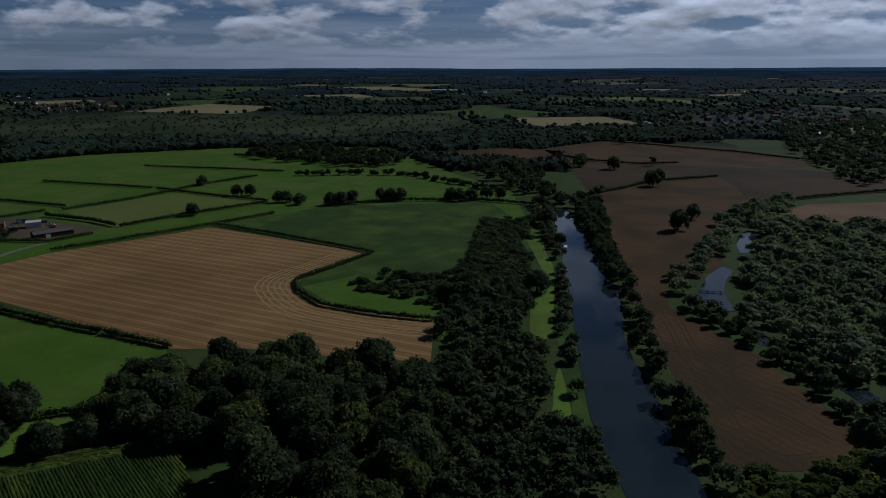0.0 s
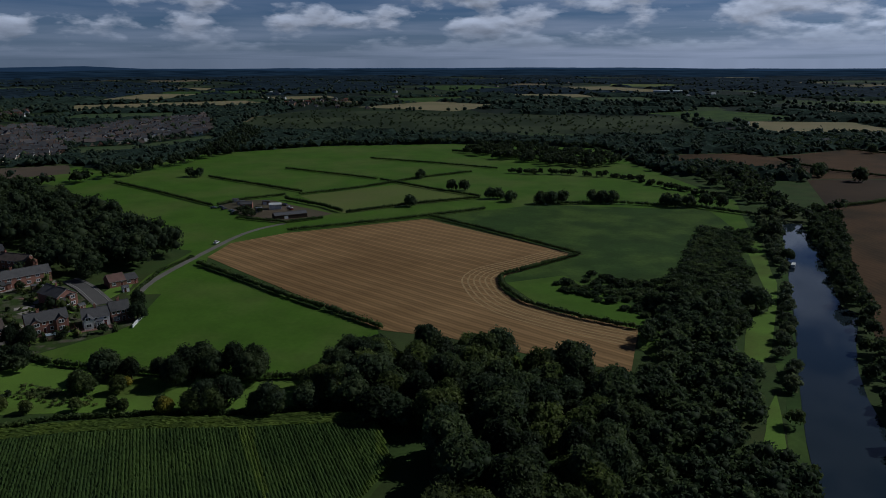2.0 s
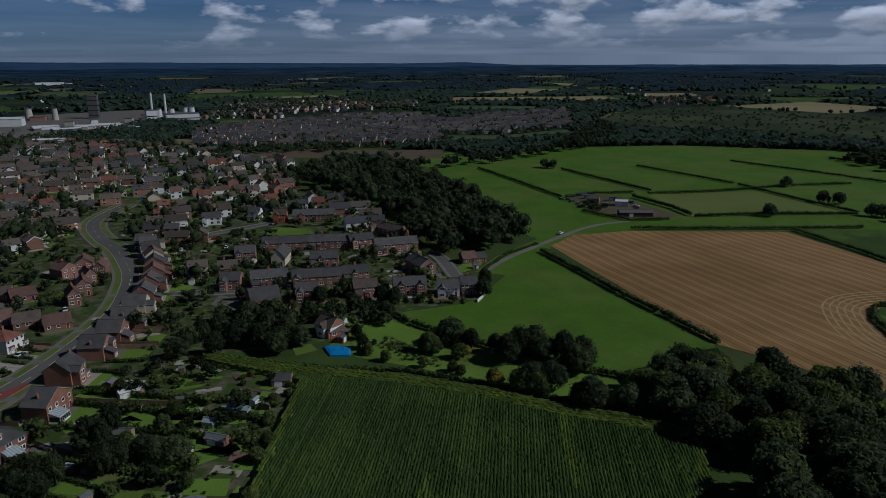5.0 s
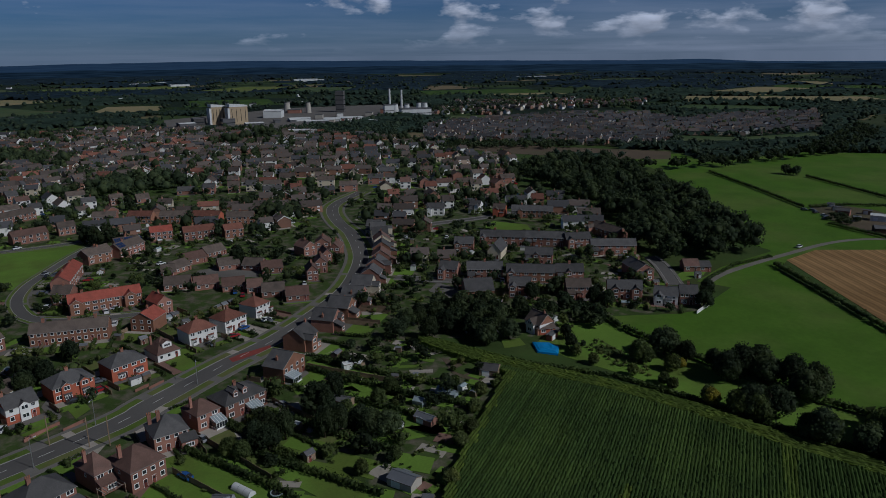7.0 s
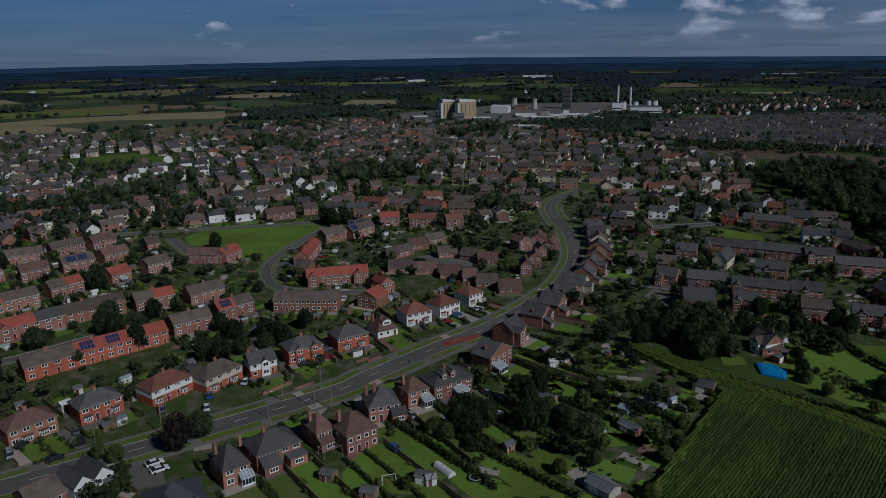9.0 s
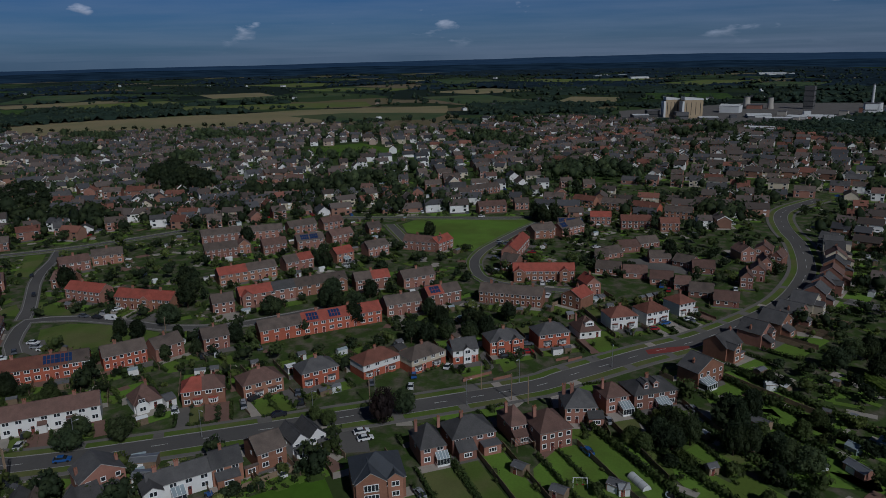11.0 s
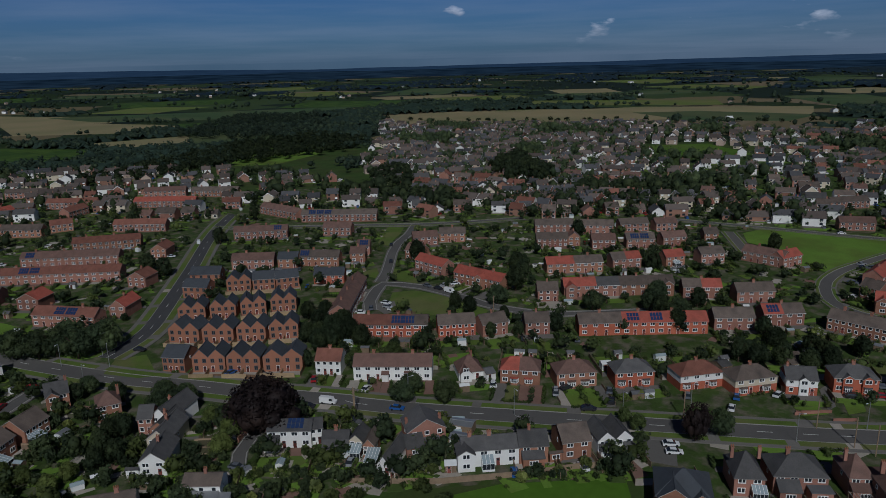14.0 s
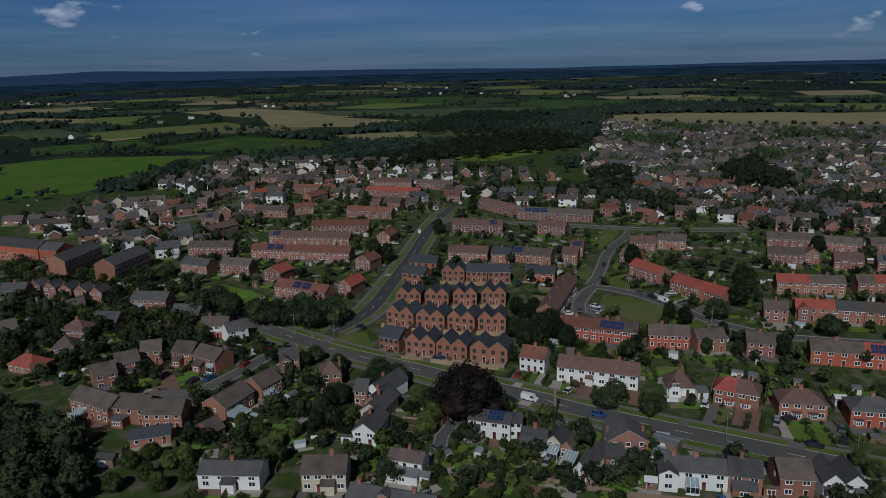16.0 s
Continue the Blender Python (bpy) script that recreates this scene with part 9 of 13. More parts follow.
# ---- bungalows round the court ----
house((-334.8, 31.6), (-334.3, 37.7), 8.5, "brick", "tile_brown", floors=1, eaves=2.6, rise=2.6, units=1, stacks=(), lod=1)
house((-337.7, 38.0), (-343.0, 45.9), 8.5, "brick", "tile_brown", floors=1, eaves=2.6, rise=2.6, units=1, stacks=(), lod=1)
house((-350.7, 45.4), (-353.9, 55.2), 8.5, "brick", "tile_plum", floors=1, eaves=2.6, rise=2.6, units=1, stacks=(), lod=1)
house((-358.7, 56.1), (-363.1, 66.3), 8.5, "brick", "tile_brown", floors=1, eaves=2.6, rise=2.6, units=1, stacks=(), lod=1)
house((-332.8, 56.7), (-332.5, 66.4), 8.5, "brick", "tile_brown", floors=1, eaves=2.6, rise=2.6, units=1, stacks=(), lod=1)
house((-329.2, 66.3), (-323.6, 73.6), 8.5, "brick", "tile_brown", floors=1, eaves=2.6, rise=2.6, units=1, stacks=(), lod=1)
house((-317.8, 73.0), (-316.5, 82.5), 8.5, "brick", "tile_plum", floors=1, eaves=2.6, rise=2.6, units=1, stacks=(), lod=1)
house((-314.6, 30.0), (-312.2, 40.7), 8.5, "brick", "tile_brown", floors=1, eaves=2.6, rise=2.6, units=1, stacks=(), lod=1)
house((-307.8, 41.6), (-307.0, 51.7), 8.5, "brick", "tile_plum", floors=1, eaves=2.6, rise=2.6, units=1, stacks=(), lod=1)
house((-299.9, 51.7), (-298.5, 61.0), 8.5, "brick", "tile_plum", floors=1, eaves=2.6, rise=2.6, units=1, stacks=(), lod=1)
house((-293.1, 60.5), (-291.5, 66.5), 8.5, "brick", "tile_plum", floors=1, eaves=2.6, rise=2.6, units=1, stacks=(), lod=1)
house((-284.5, 64.5), (-282.0, 73.4), 8.5, "brick", "tile_brown", floors=1, eaves=2.6, rise=2.6, units=1, stacks=(), lod=1)
house((-274.2, 71.9), (-272.0, 80.8), 8.5, "brick", "tile_plum", floors=1, eaves=2.6, rise=2.6, units=1, stacks=(), lod=1)
house((-296.8, 87.8), (-295.8, 92.7), 9.0, "brick", "tile_plum", axis="y", units=1, lod=1, stacks=(0.5,))
house((-308.1, 95.0), (-306.4, 100.6), 9.0, "brick", "tile_plum", axis="y", units=1, lod=1, stacks=(0.5,))
house((-319.5, 102.4), (-319.0, 107.3), 9.0, "brick", "tile_plum", axis="y", units=1, lod=1, stacks=(0.5,))
house((-330.8, 109.8), (-327.9, 114.3), 9.0, "brick", "tile_plum", axis="y", units=1, lod=1, stacks=(0.5,))
house((-336.7, 98.8), (-338.8, 106.0), 9.0, "brick", "tile_plum", axis="y", units=1, lod=1, stacks=(0.5,))
house((-343.1, 106.5), (-340.1, 113.5), 9.0, "brick", "tile_plum", axis="y", units=1, lod=1, stacks=(0.5,))
# ---- the old village ----
house((-307.4, 167.8), (-301.8, 175.6), 7.5, "brick", "slate", units=1, extras=(("gable", 0.5, 3.2, 2.6), ("flat", 4.4, 2.4, 2.2)), lod=1, stacks=(0.5,))
house((-359.7, 236.3), (-344.6, 256.1), 7.5, "brick_brown", "slate", units=4, extras=(("lean", 0.6, 2.8, 3.2), ("gable", 4.0, 2.8, 1.6)), lod=2, stacks=(0.25, 0.75))
house((-313.5, 186.7), (-299.7, 205.1), 7.5, "brick", "slate", units=3, extras=(("gable", 0.3, 2.8, 3.4),), lod=1, stacks=(0.333,))
house((-299.9, 205.8), (-287.1, 221.7), 7.5, "brick", "slate", units=3, extras=(("lean", 0.4, 3.0, 2.6), ("porch", 4.2, 1.6, 1.0)), lod=1, stacks=(0.333,))
house((-285.1, 221.2), (-280.3, 233.3), 7.5, "brick", "slate", units=2, extras=(("gable", 0.5, 3.2, 2.6), ("flat", 4.4, 2.4, 2.2)), lod=1, stacks=(0.5,))
house((-272.7, 187.2), (-264.5, 197.3), 7.5, "brick", "slate", units=2, extras=(("lean", 0.6, 2.8, 3.2), ("gable", 4.0, 2.8, 1.6)), lod=1, stacks=(0.5,))
house((-272.2, 140.7), (-266.6, 146.7), 7.5, "brick", "slate", units=1, extras=(("gable", 0.3, 2.8, 3.4),), lod=1, stacks=(0.5,))
house((-264.3, 150.7), (-256.4, 164.4), 7.5, "brick", "slate", units=2, extras=(("lean", 0.4, 3.0, 2.6), ("porch", 4.2, 1.6, 1.0)), lod=1, stacks=(0.5,))
house((-252.6, 163.8), (-240.6, 181.1), 7.5, "brick_brown", "slate", units=3, extras=(("gable", 0.5, 3.2, 2.6), ("flat", 4.4, 2.4, 2.2)), lod=1, stacks=(0.333,))
house((-241.7, 182.7), (-235.8, 193.0), 7.5, "brick", "slate", units=2, extras=(("lean", 0.6, 2.8, 3.2), ("gable", 4.0, 2.8, 1.6)), lod=1, stacks=(0.5,))
house((-236.4, 154.8), (-230.9, 161.3), 7.5, "brick", "slate", units=1, extras=(("gable", 0.3, 2.8, 3.4),), lod=1, stacks=(0.5,))
house((-222.2, 173.3), (-217.2, 182.0), 7.5, "brick", "tile_brown", units=2, extras=(("lean", 0.4, 3.0, 2.6), ("porch", 4.2, 1.6, 1.0)), lod=1, stacks=(0.5,))
house((-369.7, 229.1), (-364.6, 234.9), 7.5, "brick_bright", "tile_brown", units=1, extras=(("gable", 0.5, 3.2, 2.6), ("flat", 4.4, 2.4, 2.2)), lod=2, stacks=(0.5,))
house((-386.7, 222.1), (-381.4, 226.6), 7.5, "white", "slate", units=1, extras=(("lean", 0.6, 2.8, 3.2), ("gable", 4.0, 2.8, 1.6)), lod=2, stacks=(0.5,))
house((-391.9, 194.8), (-386.3, 204.1), 7.5, "white", "slate", units=2, extras=(("gable", 0.3, 2.8, 3.4),), lod=2, stacks=(0.5,))
house((-367.6, 144.3), (-362.5, 150.7), 7.5, "cream", "slate", units=1, extras=(("lean", 0.4, 3.0, 2.6), ("porch", 4.2, 1.6, 1.0)), lod=1, stacks=(0.5,))
house((-239.6, 136.1), (-235.5, 147.0), 12.0, "brick_brown", "slate", floors=1, eaves=4, rise=3.5, units=1, lod=1, stacks=())
house((-288.7, 176.2), (-284.0, 180.8), 14.0, "cream", "slate", axis="y", floors=1, eaves=4, rise=4, units=1, lod=1, stacks=())
house((-212.8, 186.7), (-204.7, 197.8), 7.5, "brick", "slate", units=3, extras=(("gable", 1.5, 3.4, 1.5), ("gable", 9.5, 3.4, 1.5)), lod=1, stacks=(0.333,))
house((-200.0, 199.2), (-193.3, 205.7), 7.5, "white", "slate", eaves=3.8, units=1, extras=(("gable", 0.5, 3.2, 2.6), ("flat", 4.4, 2.4, 2.2)), lod=1, stacks=(0.5,))
house((-193.6, 206.9), (-189.4, 212.4), 7.5, "brick", "slate", units=2, extras=(("bay", 0.6, 2.2, 0.7), ("bay", 5.8, 2.2, 0.7)), lod=1, stacks=(0.5,))
house((-224.8, 241.6), (-221.4, 247.5), 7.5, "brick", "tile_plum", floors=1, eaves=2.8, rise=2.4, units=1, lod=1, stacks=())
house((-221.4, 247.5), (-218.8, 252.1), 7.5, "brick", "slate", floors=1, eaves=2.6, rise=1.6, units=1, lod=1, stacks=())
house((-225.4, 213.8), (-223.3, 221.8), 14.0, "brick", "slate", axis="y", units=1, extras=(("lean", 0.6, 2.8, 3.2), ("gable", 4.0, 2.8, 1.6)), lod=1, stacks=(0.5,))
house((-303.2, 251.2), (-281.5, 251.3), 7.5, "brick", "tile_brown", units=3, extras=(("gable", 0.3, 2.8, 3.4),), lod=1, stacks=(0.333,))
house((-269.0, 224.2), (-257.9, 243.4), 7.5, "brick", "slate", units=3, extras=(("lean", 0.4, 3.0, 2.6), ("porch", 4.2, 1.6, 1.0)), lod=1, stacks=(0.333,))
house((-202.2, 139.4), (-194.3, 140.3), 7.0, "brick_brown", "tile_brown", units=1, eaves=3.8, rise=3.2, extras=(("gable", 2.5, 3.6, 1.5), ("porch", 6.4, 1.4, 0.8)), upper="white", stacks=(0.8,), lod=1)
house((-194.3, 140.3), (-192.9, 146.1), 5.0, "brick_bright", "tile_brown", units=1, floors=1, eaves=2.4, rise=1.4, stacks=(), lod=1)
house((-220.2, 62.8), (-225.8, 69.2), 8.5, "brick_brown", "slate", units=1, axis="x", rise=3.0, stacks=(0.9,), extras=(("gable", 0.5, 3.2, 2.6), ("flat", 4.4, 2.4, 2.2)), lod=1)
house((-232.6, 77.1), (-238.8, 82.9), 8.5, "brick", "slate", units=1, axis="y", rise=3.0, stacks=(0.1,), extras=(("lean", 0.6, 2.8, 3.2), ("gable", 4.0, 2.8, 1.6)), lod=1)
house((-242.7, 86.6), (-248.9, 92.4), 8.5, "brick_brown", "slate", units=1, axis="y", rise=3.0, stacks=(0.9,), extras=(("lean", 0.5, 4.0, 3.0),), lod=1)
house((-252.8, 96.1), (-259.6, 101.2), 8.5, "brick", "slate", units=1, axis="y", rise=3.0, stacks=(0.1,), extras=(("lean", 0.5, 4.0, 3.0),), lod=1)
house((-264.5, 104.9), (-271.3, 110.0), 8.5, "cream", "slate", units=1, axis="y", rise=3.0, stacks=(0.9,), extras=(("gable", 0.3, 2.8, 3.4),), lod=1)
house((-276.2, 113.7), (-283.4, 118.2), 8.5, "brick", "slate", units=1, axis="x", rise=3.0, stacks=(0.9,), extras=(("lean", 0.4, 3.0, 2.6), ("porch", 4.2, 1.6, 1.0)), lod=1)
house((-289.1, 121.8), (-296.3, 126.4), 8.5, "brick", "slate", units=1, axis="x", rise=3.0, stacks=(0.1,), extras=(("gable", 0.5, 3.2, 2.6), ("flat", 4.4, 2.4, 2.2)), lod=1)
house((-302.0, 130.0), (-309.7, 133.6), 8.5, "brick", "tile_plum", units=1, axis="x", rise=3.0, stacks=(0.9,), extras=(("lean", 0.5, 4.0, 3.0),), lod=1)
house((-316.2, 136.6), (-323.9, 140.1), 8.5, "brick_brown", "slate", units=1, axis="x", rise=3.0, stacks=(0.9,), extras=(("lean", 0.6, 2.8, 3.2), ("gable", 4.0, 2.8, 1.6)), lod=1)
house((-330.4, 143.1), (-338.5, 145.7), 8.5, "cream", "tile_plum", units=1, axis="x", rise=3.0, stacks=(0.9,), extras=(("lean", 0.5, 4.0, 3.0),), lod=1)
house((-342.5, 147.0), (-350.5, 149.7), 8.5, "cream", "slate", units=1, axis="y", rise=3.0, stacks=(0.1,), extras=(("lean", 0.5, 4.0, 3.0),), lod=1)
house((-354.5, 151.0), (-362.6, 153.6), 8.5, "cream", "slate", units=1, axis="y", rise=3.0, stacks=(0.9,), extras=(("gable", 0.3, 2.8, 3.4),), lod=1)
# ---- streets and greens ----
road(smooth_line([(-275.2, -355.0), (-292.1, -327.2), (-310.5, -296.9), (-328.1, -270.5), (-343.0, -246.0), (-364.0, -221.0), (-387.4, -198.2)]), 4.6, 1.4, 0.7, False)
road(smooth_line([(-341.0, -247.0), (-319.9, -236.4), (-303.0, -230.3), (-284.4, -220.9), (-266.7, -209.6), (-250.8, -199.6), (-240.5, -194.4)]), 4.4, 0.0, 0.7, False)
road(smooth_line([(-208.3, -174.1), (-216.3, -181.2), (-225.7, -186.3), (-238.5, -191.0), (-241.2, -184.1), (-242.8, -174.1), (-241.6, -161.7), (-238.6, -145.9), (-236.0, -133.4), (-238.5, -112.8), (-249.0, -95.2), (-265.4, -73.2)]), 4.6, 0.0, 0.8, False)
road(smooth_line([(-288.5, 17.8), (-293.2, -3.3), (-301.1, -17.8), (-315.4, -23.8), (-332.2, -25.6), (-351.0, -22.5), (-369.7, -15.2), (-399.8, -1.7), (-433.1, 16.9)]), 4.4, 1.2, 0.6, False)
road(smooth_line([(-423.1, -131.1), (-424.1, -102.6), (-425.6, -60.5), (-427.7, -1.9), (-445.4, 43.5)]), 4.4, 1.2, 0.6, False)
road(smooth_line([(-406.6, -81.5), (-377.1, -68.9), (-365.0, -63.7)]), 4.4, 1.2, 0.6, False)
road(smooth_line([(-153.3, -464.8), (-183.1, -476.4), (-225.7, -515.5), (-272.7, -564.2)]), 4.4, 1.2, 0.6, False)
road(smooth_line([(-212.7, 224.0), (-237.9, 240.4), (-251.5, 246.3)]), 5.0, 0.0, 1.2, False)
road(smooth_line([(-282.5, 124.1), (-266.1, 144.1), (-259.7, 163.6)]), 5.0, 0.0, 1.2, False)
road(smooth_line([(-369.6, 163.3), (-369.1, 192.6), (-368.5, 223.6), (-375.3, 244.5)]), 5.0, 0.0, 1.2, False)
thing("track", "pale concrete farm track between hedges", "track", kind="structure", me=strip_mesh("track", smooth_line([(-207.8, 237.2), (-214.1, 254.6), (-218.2, 278.0), (-222.1, 311.0), (-224.9, 341.1), (-222.7, 361.0), (-215.6, 377.8)]), 3.3, 0.1, M["track"]))
sheet("green", [(-259.6, -204.6), (-260.5, -198.0), (-252.0, -183.0), (-246.4, -178.0), (-245.6, -190.0), (-248.0, -195.0)], 0.15, M["verge"], "small grass corner between two streets", "green")
sheet("green", [(-328.7, -258.0), (-332.1, -248.8), (-318.2, -241.2), (-304.3, -235.5), (-292.8, -230.6), (-296.0, -240.0)], 0.15, M["verge"], "grass verge planted with a tree", "green")
sheet("green", [(-244.2, -211.7), (-257.1, -209.7), (-249.6, -202.6), (-243.6, -199.6)], 0.15, M["verge"], "small grass corner beside the street", "green")
sheet("lay_by", [(-218.6, -178.2), (-221.5, -172.1), (-212.5, -164.1), (-207.5, -166.6), (-210.7, -172.8)], 0.17, M["asphalt_old"], "grey lay-by with parked cars", "road")
sheet("green", [(-222.0, -175.2), (-230.6, -180.2), (-237.0, -174.0), (-238.0, -162.0), (-234.8, -145.6), (-230.9, -133.2), (-223.5, -132.0), (-213.2, -153.8), (-213.0, -163.0)], 0.14, M["verge"], "mown village green of short dry grass", "green")
sheet("green", [(-406.9, -74.1), (-422.3, -67.0), (-424.6, -1.9), (-431.5, 16.9), (-395.8, -0.1), (-365.0, -14.7), (-347.7, -24.0), (-354.6, -39.0), (-378.0, -47.7), (-387.5, -68.1)], 0.14, M["lawn"], "wide mown green between the streets", "green")
sheet("green", [(-117.1, -211.3), (-125.6, -218.4), (-134.3, -213.4), (-125.3, -194.7), (-121.1, -198.6)], 0.20, M["verge"], "small mown green at the junction", "green")
sheet("green", [(-106.0, -312.5), (-118.8, -311.8), (-124.9, -290.1), (-129.1, -234.7), (-127.8, -225.2), (-111.7, -234.3), (-105.7, -267.4)], 0.12, M["lawn"], "grass bank planted with trees beside the road", "green")
sheet("sports_field", [(-773.7, -240.9), (-813.9, -192.5), (-742.1, -130.6), (-707.9, -168.1), (-708.8, -215.3)], 0.12, M["pasture"], "bright mown playing field among the houses", "field")
sheet("meadow", [(-113.1, -84.0), (-129.1, -71.7), (-146.7, -48.0), (-131.8, -39.8), (-103.1, -49.0), (-97.7, -65.2)], 0.08, M["pasture"], "bright mown meadow behind the cottages", "field")
for lawn_at in ([(-51.1, -227.8), (-59.9, -226.9), (-59.0, -221.3), (-53.6, -219.2)], [(-70.0, -225.2), (-72.7, -224.0), (-72.5, -216.4), (-68.0, -214.4)],
                [(-66.5, -200.9), (-69.0, -199.1), (-68.2, -191.4), (-63.3, -190.5)], [(-79.6, -174.6), (-93.4, -180.0), (-92.3, -173.4), (-79.9, -168.7)]):
    sheet("lawn", lawn_at, 0.16, M["lawn"], "mown garden lawn in a quiet close", "lawn")
sheet("turning_circle", [(-53.4, -215.6), (-57.6, -217.0), (-61.9, -214.2), (-67.9, -208.8), (-66.4, -201.7), (-61.7, -199.1), (-56.4, -202.9), (-53.3, -209.6)], 0.20, M["asphalt_old"], "grey asphalt turning head", "road")
sheet("driveway", [(-64.1, -241.9), (-68.1, -240.8), (-67.9, -228.9), (-64.6, -211.8), (-61.3, -212.6), (-62.4, -226.2)], 0.17, M["block"], "red block paving drive", "driveway")
sheet("driveway", [(-58.5, -199.5), (-64.1, -198.8), (-62.1, -187.1), (-58.5, -183.8), (-56.1, -185.9)], 0.17, M["block"], "red block paving drive", "driveway")
road(smooth_line([(-65.7, -205.4), (-73.8, -207.7), (-82.8, -211.0), (-92.8, -215.5), (-100.2, -218.6)]), 4.6, 0.0, 0.8, False)
road(smooth_line([(-100.5, -128.8), (-106.7, -134.9), (-114.0, -138.6), (-122.2, -141.0), (-130.0, -143.8)]), 3.2, 0.0, 0.2, False)
wall_run([(-123.5, -143.9), (-118.0, -142.7), (-110.3, -139.6)], 1.5, "brick", "red brick garden wall beside a lane")
sheet("terrace_garden", [(-107.4, -151.8), (-111.1, -146.5), (-107.1, -143.8), (-98.5, -137.0), (-96.1, -141.7), (-101.7, -145.4)], 0.14, M["bare_ground"], "terraced garden of bare brown beds", "field")
for step_at in (((-105.0, -150.5), (-107.9, -146.4)), ((-102.4, -147.1), (-105.2, -143.2)), ((-100.1, -144.2), (-102.8, -140.4)), ((-98.3, -141.8), (-100.9, -138.0))):
    wall_run(list(step_at), 0.55, "wood", "low timber edging of a garden terrace", 0.3)
sheet("lawn", [(-107.0, -127.8), (-110.1, -126.7), (-110.2, -124.0), (-106.2, -122.6), (-103.6, -124.0)], 0.16, M["lawn"], "small round garden lawn behind cottages", "lawn")
hedge([(-112.6, -123.8), (-107.2, -121.2)], 0.8, 1.4, "hedge", 98, "clipped garden hedge beside a lawn")
sheet("car_park", [(-170.1, -54.1), (-171.9, -46.7), (-164.3, -41.1), (-157.6, -38.9), (-156.4, -45.9), (-163.5, -50.0)], 0.16, M["asphalt"], "small asphalt car park", "car park")
sheet("farmyard", [(-291.2, 419.3), (-290.6, 436.5), (-261.4, 442.5), (-240.2, 430.9), (-200.3, 412.3), (-205.4, 397.2), (-225.4, 379.5), (-262.4, 396.4)], 0.10, M["bare_ground"], "dusty brown farm and scrap yard", "yard")
sheet("court", [(-338.8, 47.9), (-341.7, 61.5), (-332.1, 78.2), (-313.7, 73.5), (-321.1, 57.3), (-331.9, 45.5)], 0.10, M["asphalt_old"], "grey parking court", "yard")
sheet("crossing", [(-227.7, 39.1), (-229.6, 43.2), (-232.4, 54.1), (-229.0, 54.0), (-225.3, 43.2), (-224.2, 39.6)], 0.20, M["red_surface"], "red road surfacing by the crossing", "road")
# ---- gardens ----
garden((-190.8, -66.8), (-0.613, 0.790), 11.9, 8.0, 2, 9, 16, 474)
garden((-198.2, -49.7), (-0.703, 0.711), 13.5, 8.0, 2, 0, 16, 627)
garden((-203.1, -35.5), (-0.703, 0.711), 13.4, 8.0, 2, 2, 0, 382)
garden((-211.5, -23.4), (-0.380, 0.925), 8.4, 7.5, 1, 8, 14, 273)
garden((-219.5, -12.0), (-0.371, 0.928), 11.8, 8.5, 2, 8, 14, 141)
garden((-226.8, 3.9), (-0.380, 0.925), 11.6, 8.5, 2, 8, 14, 190)
garden((-235.8, 18.1), (-0.354, 0.935), 7.9, 9.0, 1, 8, 14, 887)
garden((-245.2, 29.6), (-0.325, 0.946), 10.5, 8.5, 2, 8, 14, 692)
garden((-250.8, 42.9), (-0.498, 0.867), 10.0, 8.5, 2, 8, 14, 6)
garden((-261.1, 56.4), (-0.555, 0.832), 7.9, 8.5, 2, 8, 14, 346)
garden((-181.5, -81.4), (-0.634, 0.774), 12.2, 8.0, 2, 9, 16, 514)
garden((-176.1, -97.7), (-0.393, 0.920), 12.0, 8.0, 2, 9, 16, 474)
garden((-171.2, -109.4), (-0.687, 0.726), 7.7, 8.0, 1, 9, 14, 919)
garden((-155.0, -137.9), (-0.505, 0.863), 24.3, 8.0, 4, 9, 16, 619)
garden((-152.2, -151.2), (-0.467, 0.884), 8.1, 8.0, 2, 9, 14, 82)
garden((-199.7, 49.8), (-0.635, 0.772), 11.7, 7.5, 1, 30, 6, 342)
garden((-184.6, 29.6), (-0.378, 0.926), 13.5, 9.0, 2, 34, 6, 567)
garden((-182.4, 21.8), (-0.376, 0.926), 6.9, 8.0, 1, 34, 6, 958)
garden((-175.9, 10.3), (-0.149, 0.989), 8.7, 9.0, 2, 9, 6, 631)
garden((-164.8, -3.7), (-0.447, 0.894), 5.4, 9.0, 1, 0, 6, 716)
garden((-160.7, 3.6), (-0.447, 0.894), 8.9, 10.5, 2, 34, 0, 41)
garden((-157.2, -17.9), (-0.454, 0.891), 11.7, 9.0, 2, 32, 6, 745)
garden((-152.0, -25.1), (-0.441, 0.897), 6.6, 9.5, 1, 26, 6, 388)
garden((-136.3, -37.8), (-0.540, 0.842), 12.2, 11.0, 1, 10, 6, 173)
garden((-152.0, -56.9), (-0.679, 0.734), 9.1, 9.0, 2, 8, 5, 720)
garden((-146.0, -63.6), (-0.679, 0.734), 7.4, 9.0, 1, 8, 5, 968)
garden((-130.6, -82.8), (-0.626, 0.779), 13.7, 7.0, 2, 0, 4, 462)
garden((-139.1, -71.9), (-0.593, 0.805), 7.1, 7.0, 1, 8, 0, 974)
garden((-130.6, -99.1), (-0.751, 0.660), 9.8, 8.5, 1, 0, 4, 742)
garden((-112.2, -130.5), (-0.548, 0.836), 11.1, 7.0, 2, 14, 0, 432)
garden((-119.4, -122.3), (-0.691, 0.723), 3.2, 6.0, 1, 0, 5, 160)
garden((-117.9, -116.9), (-0.568, 0.823), 6.7, 8.0, 2, 0, 5, 172)
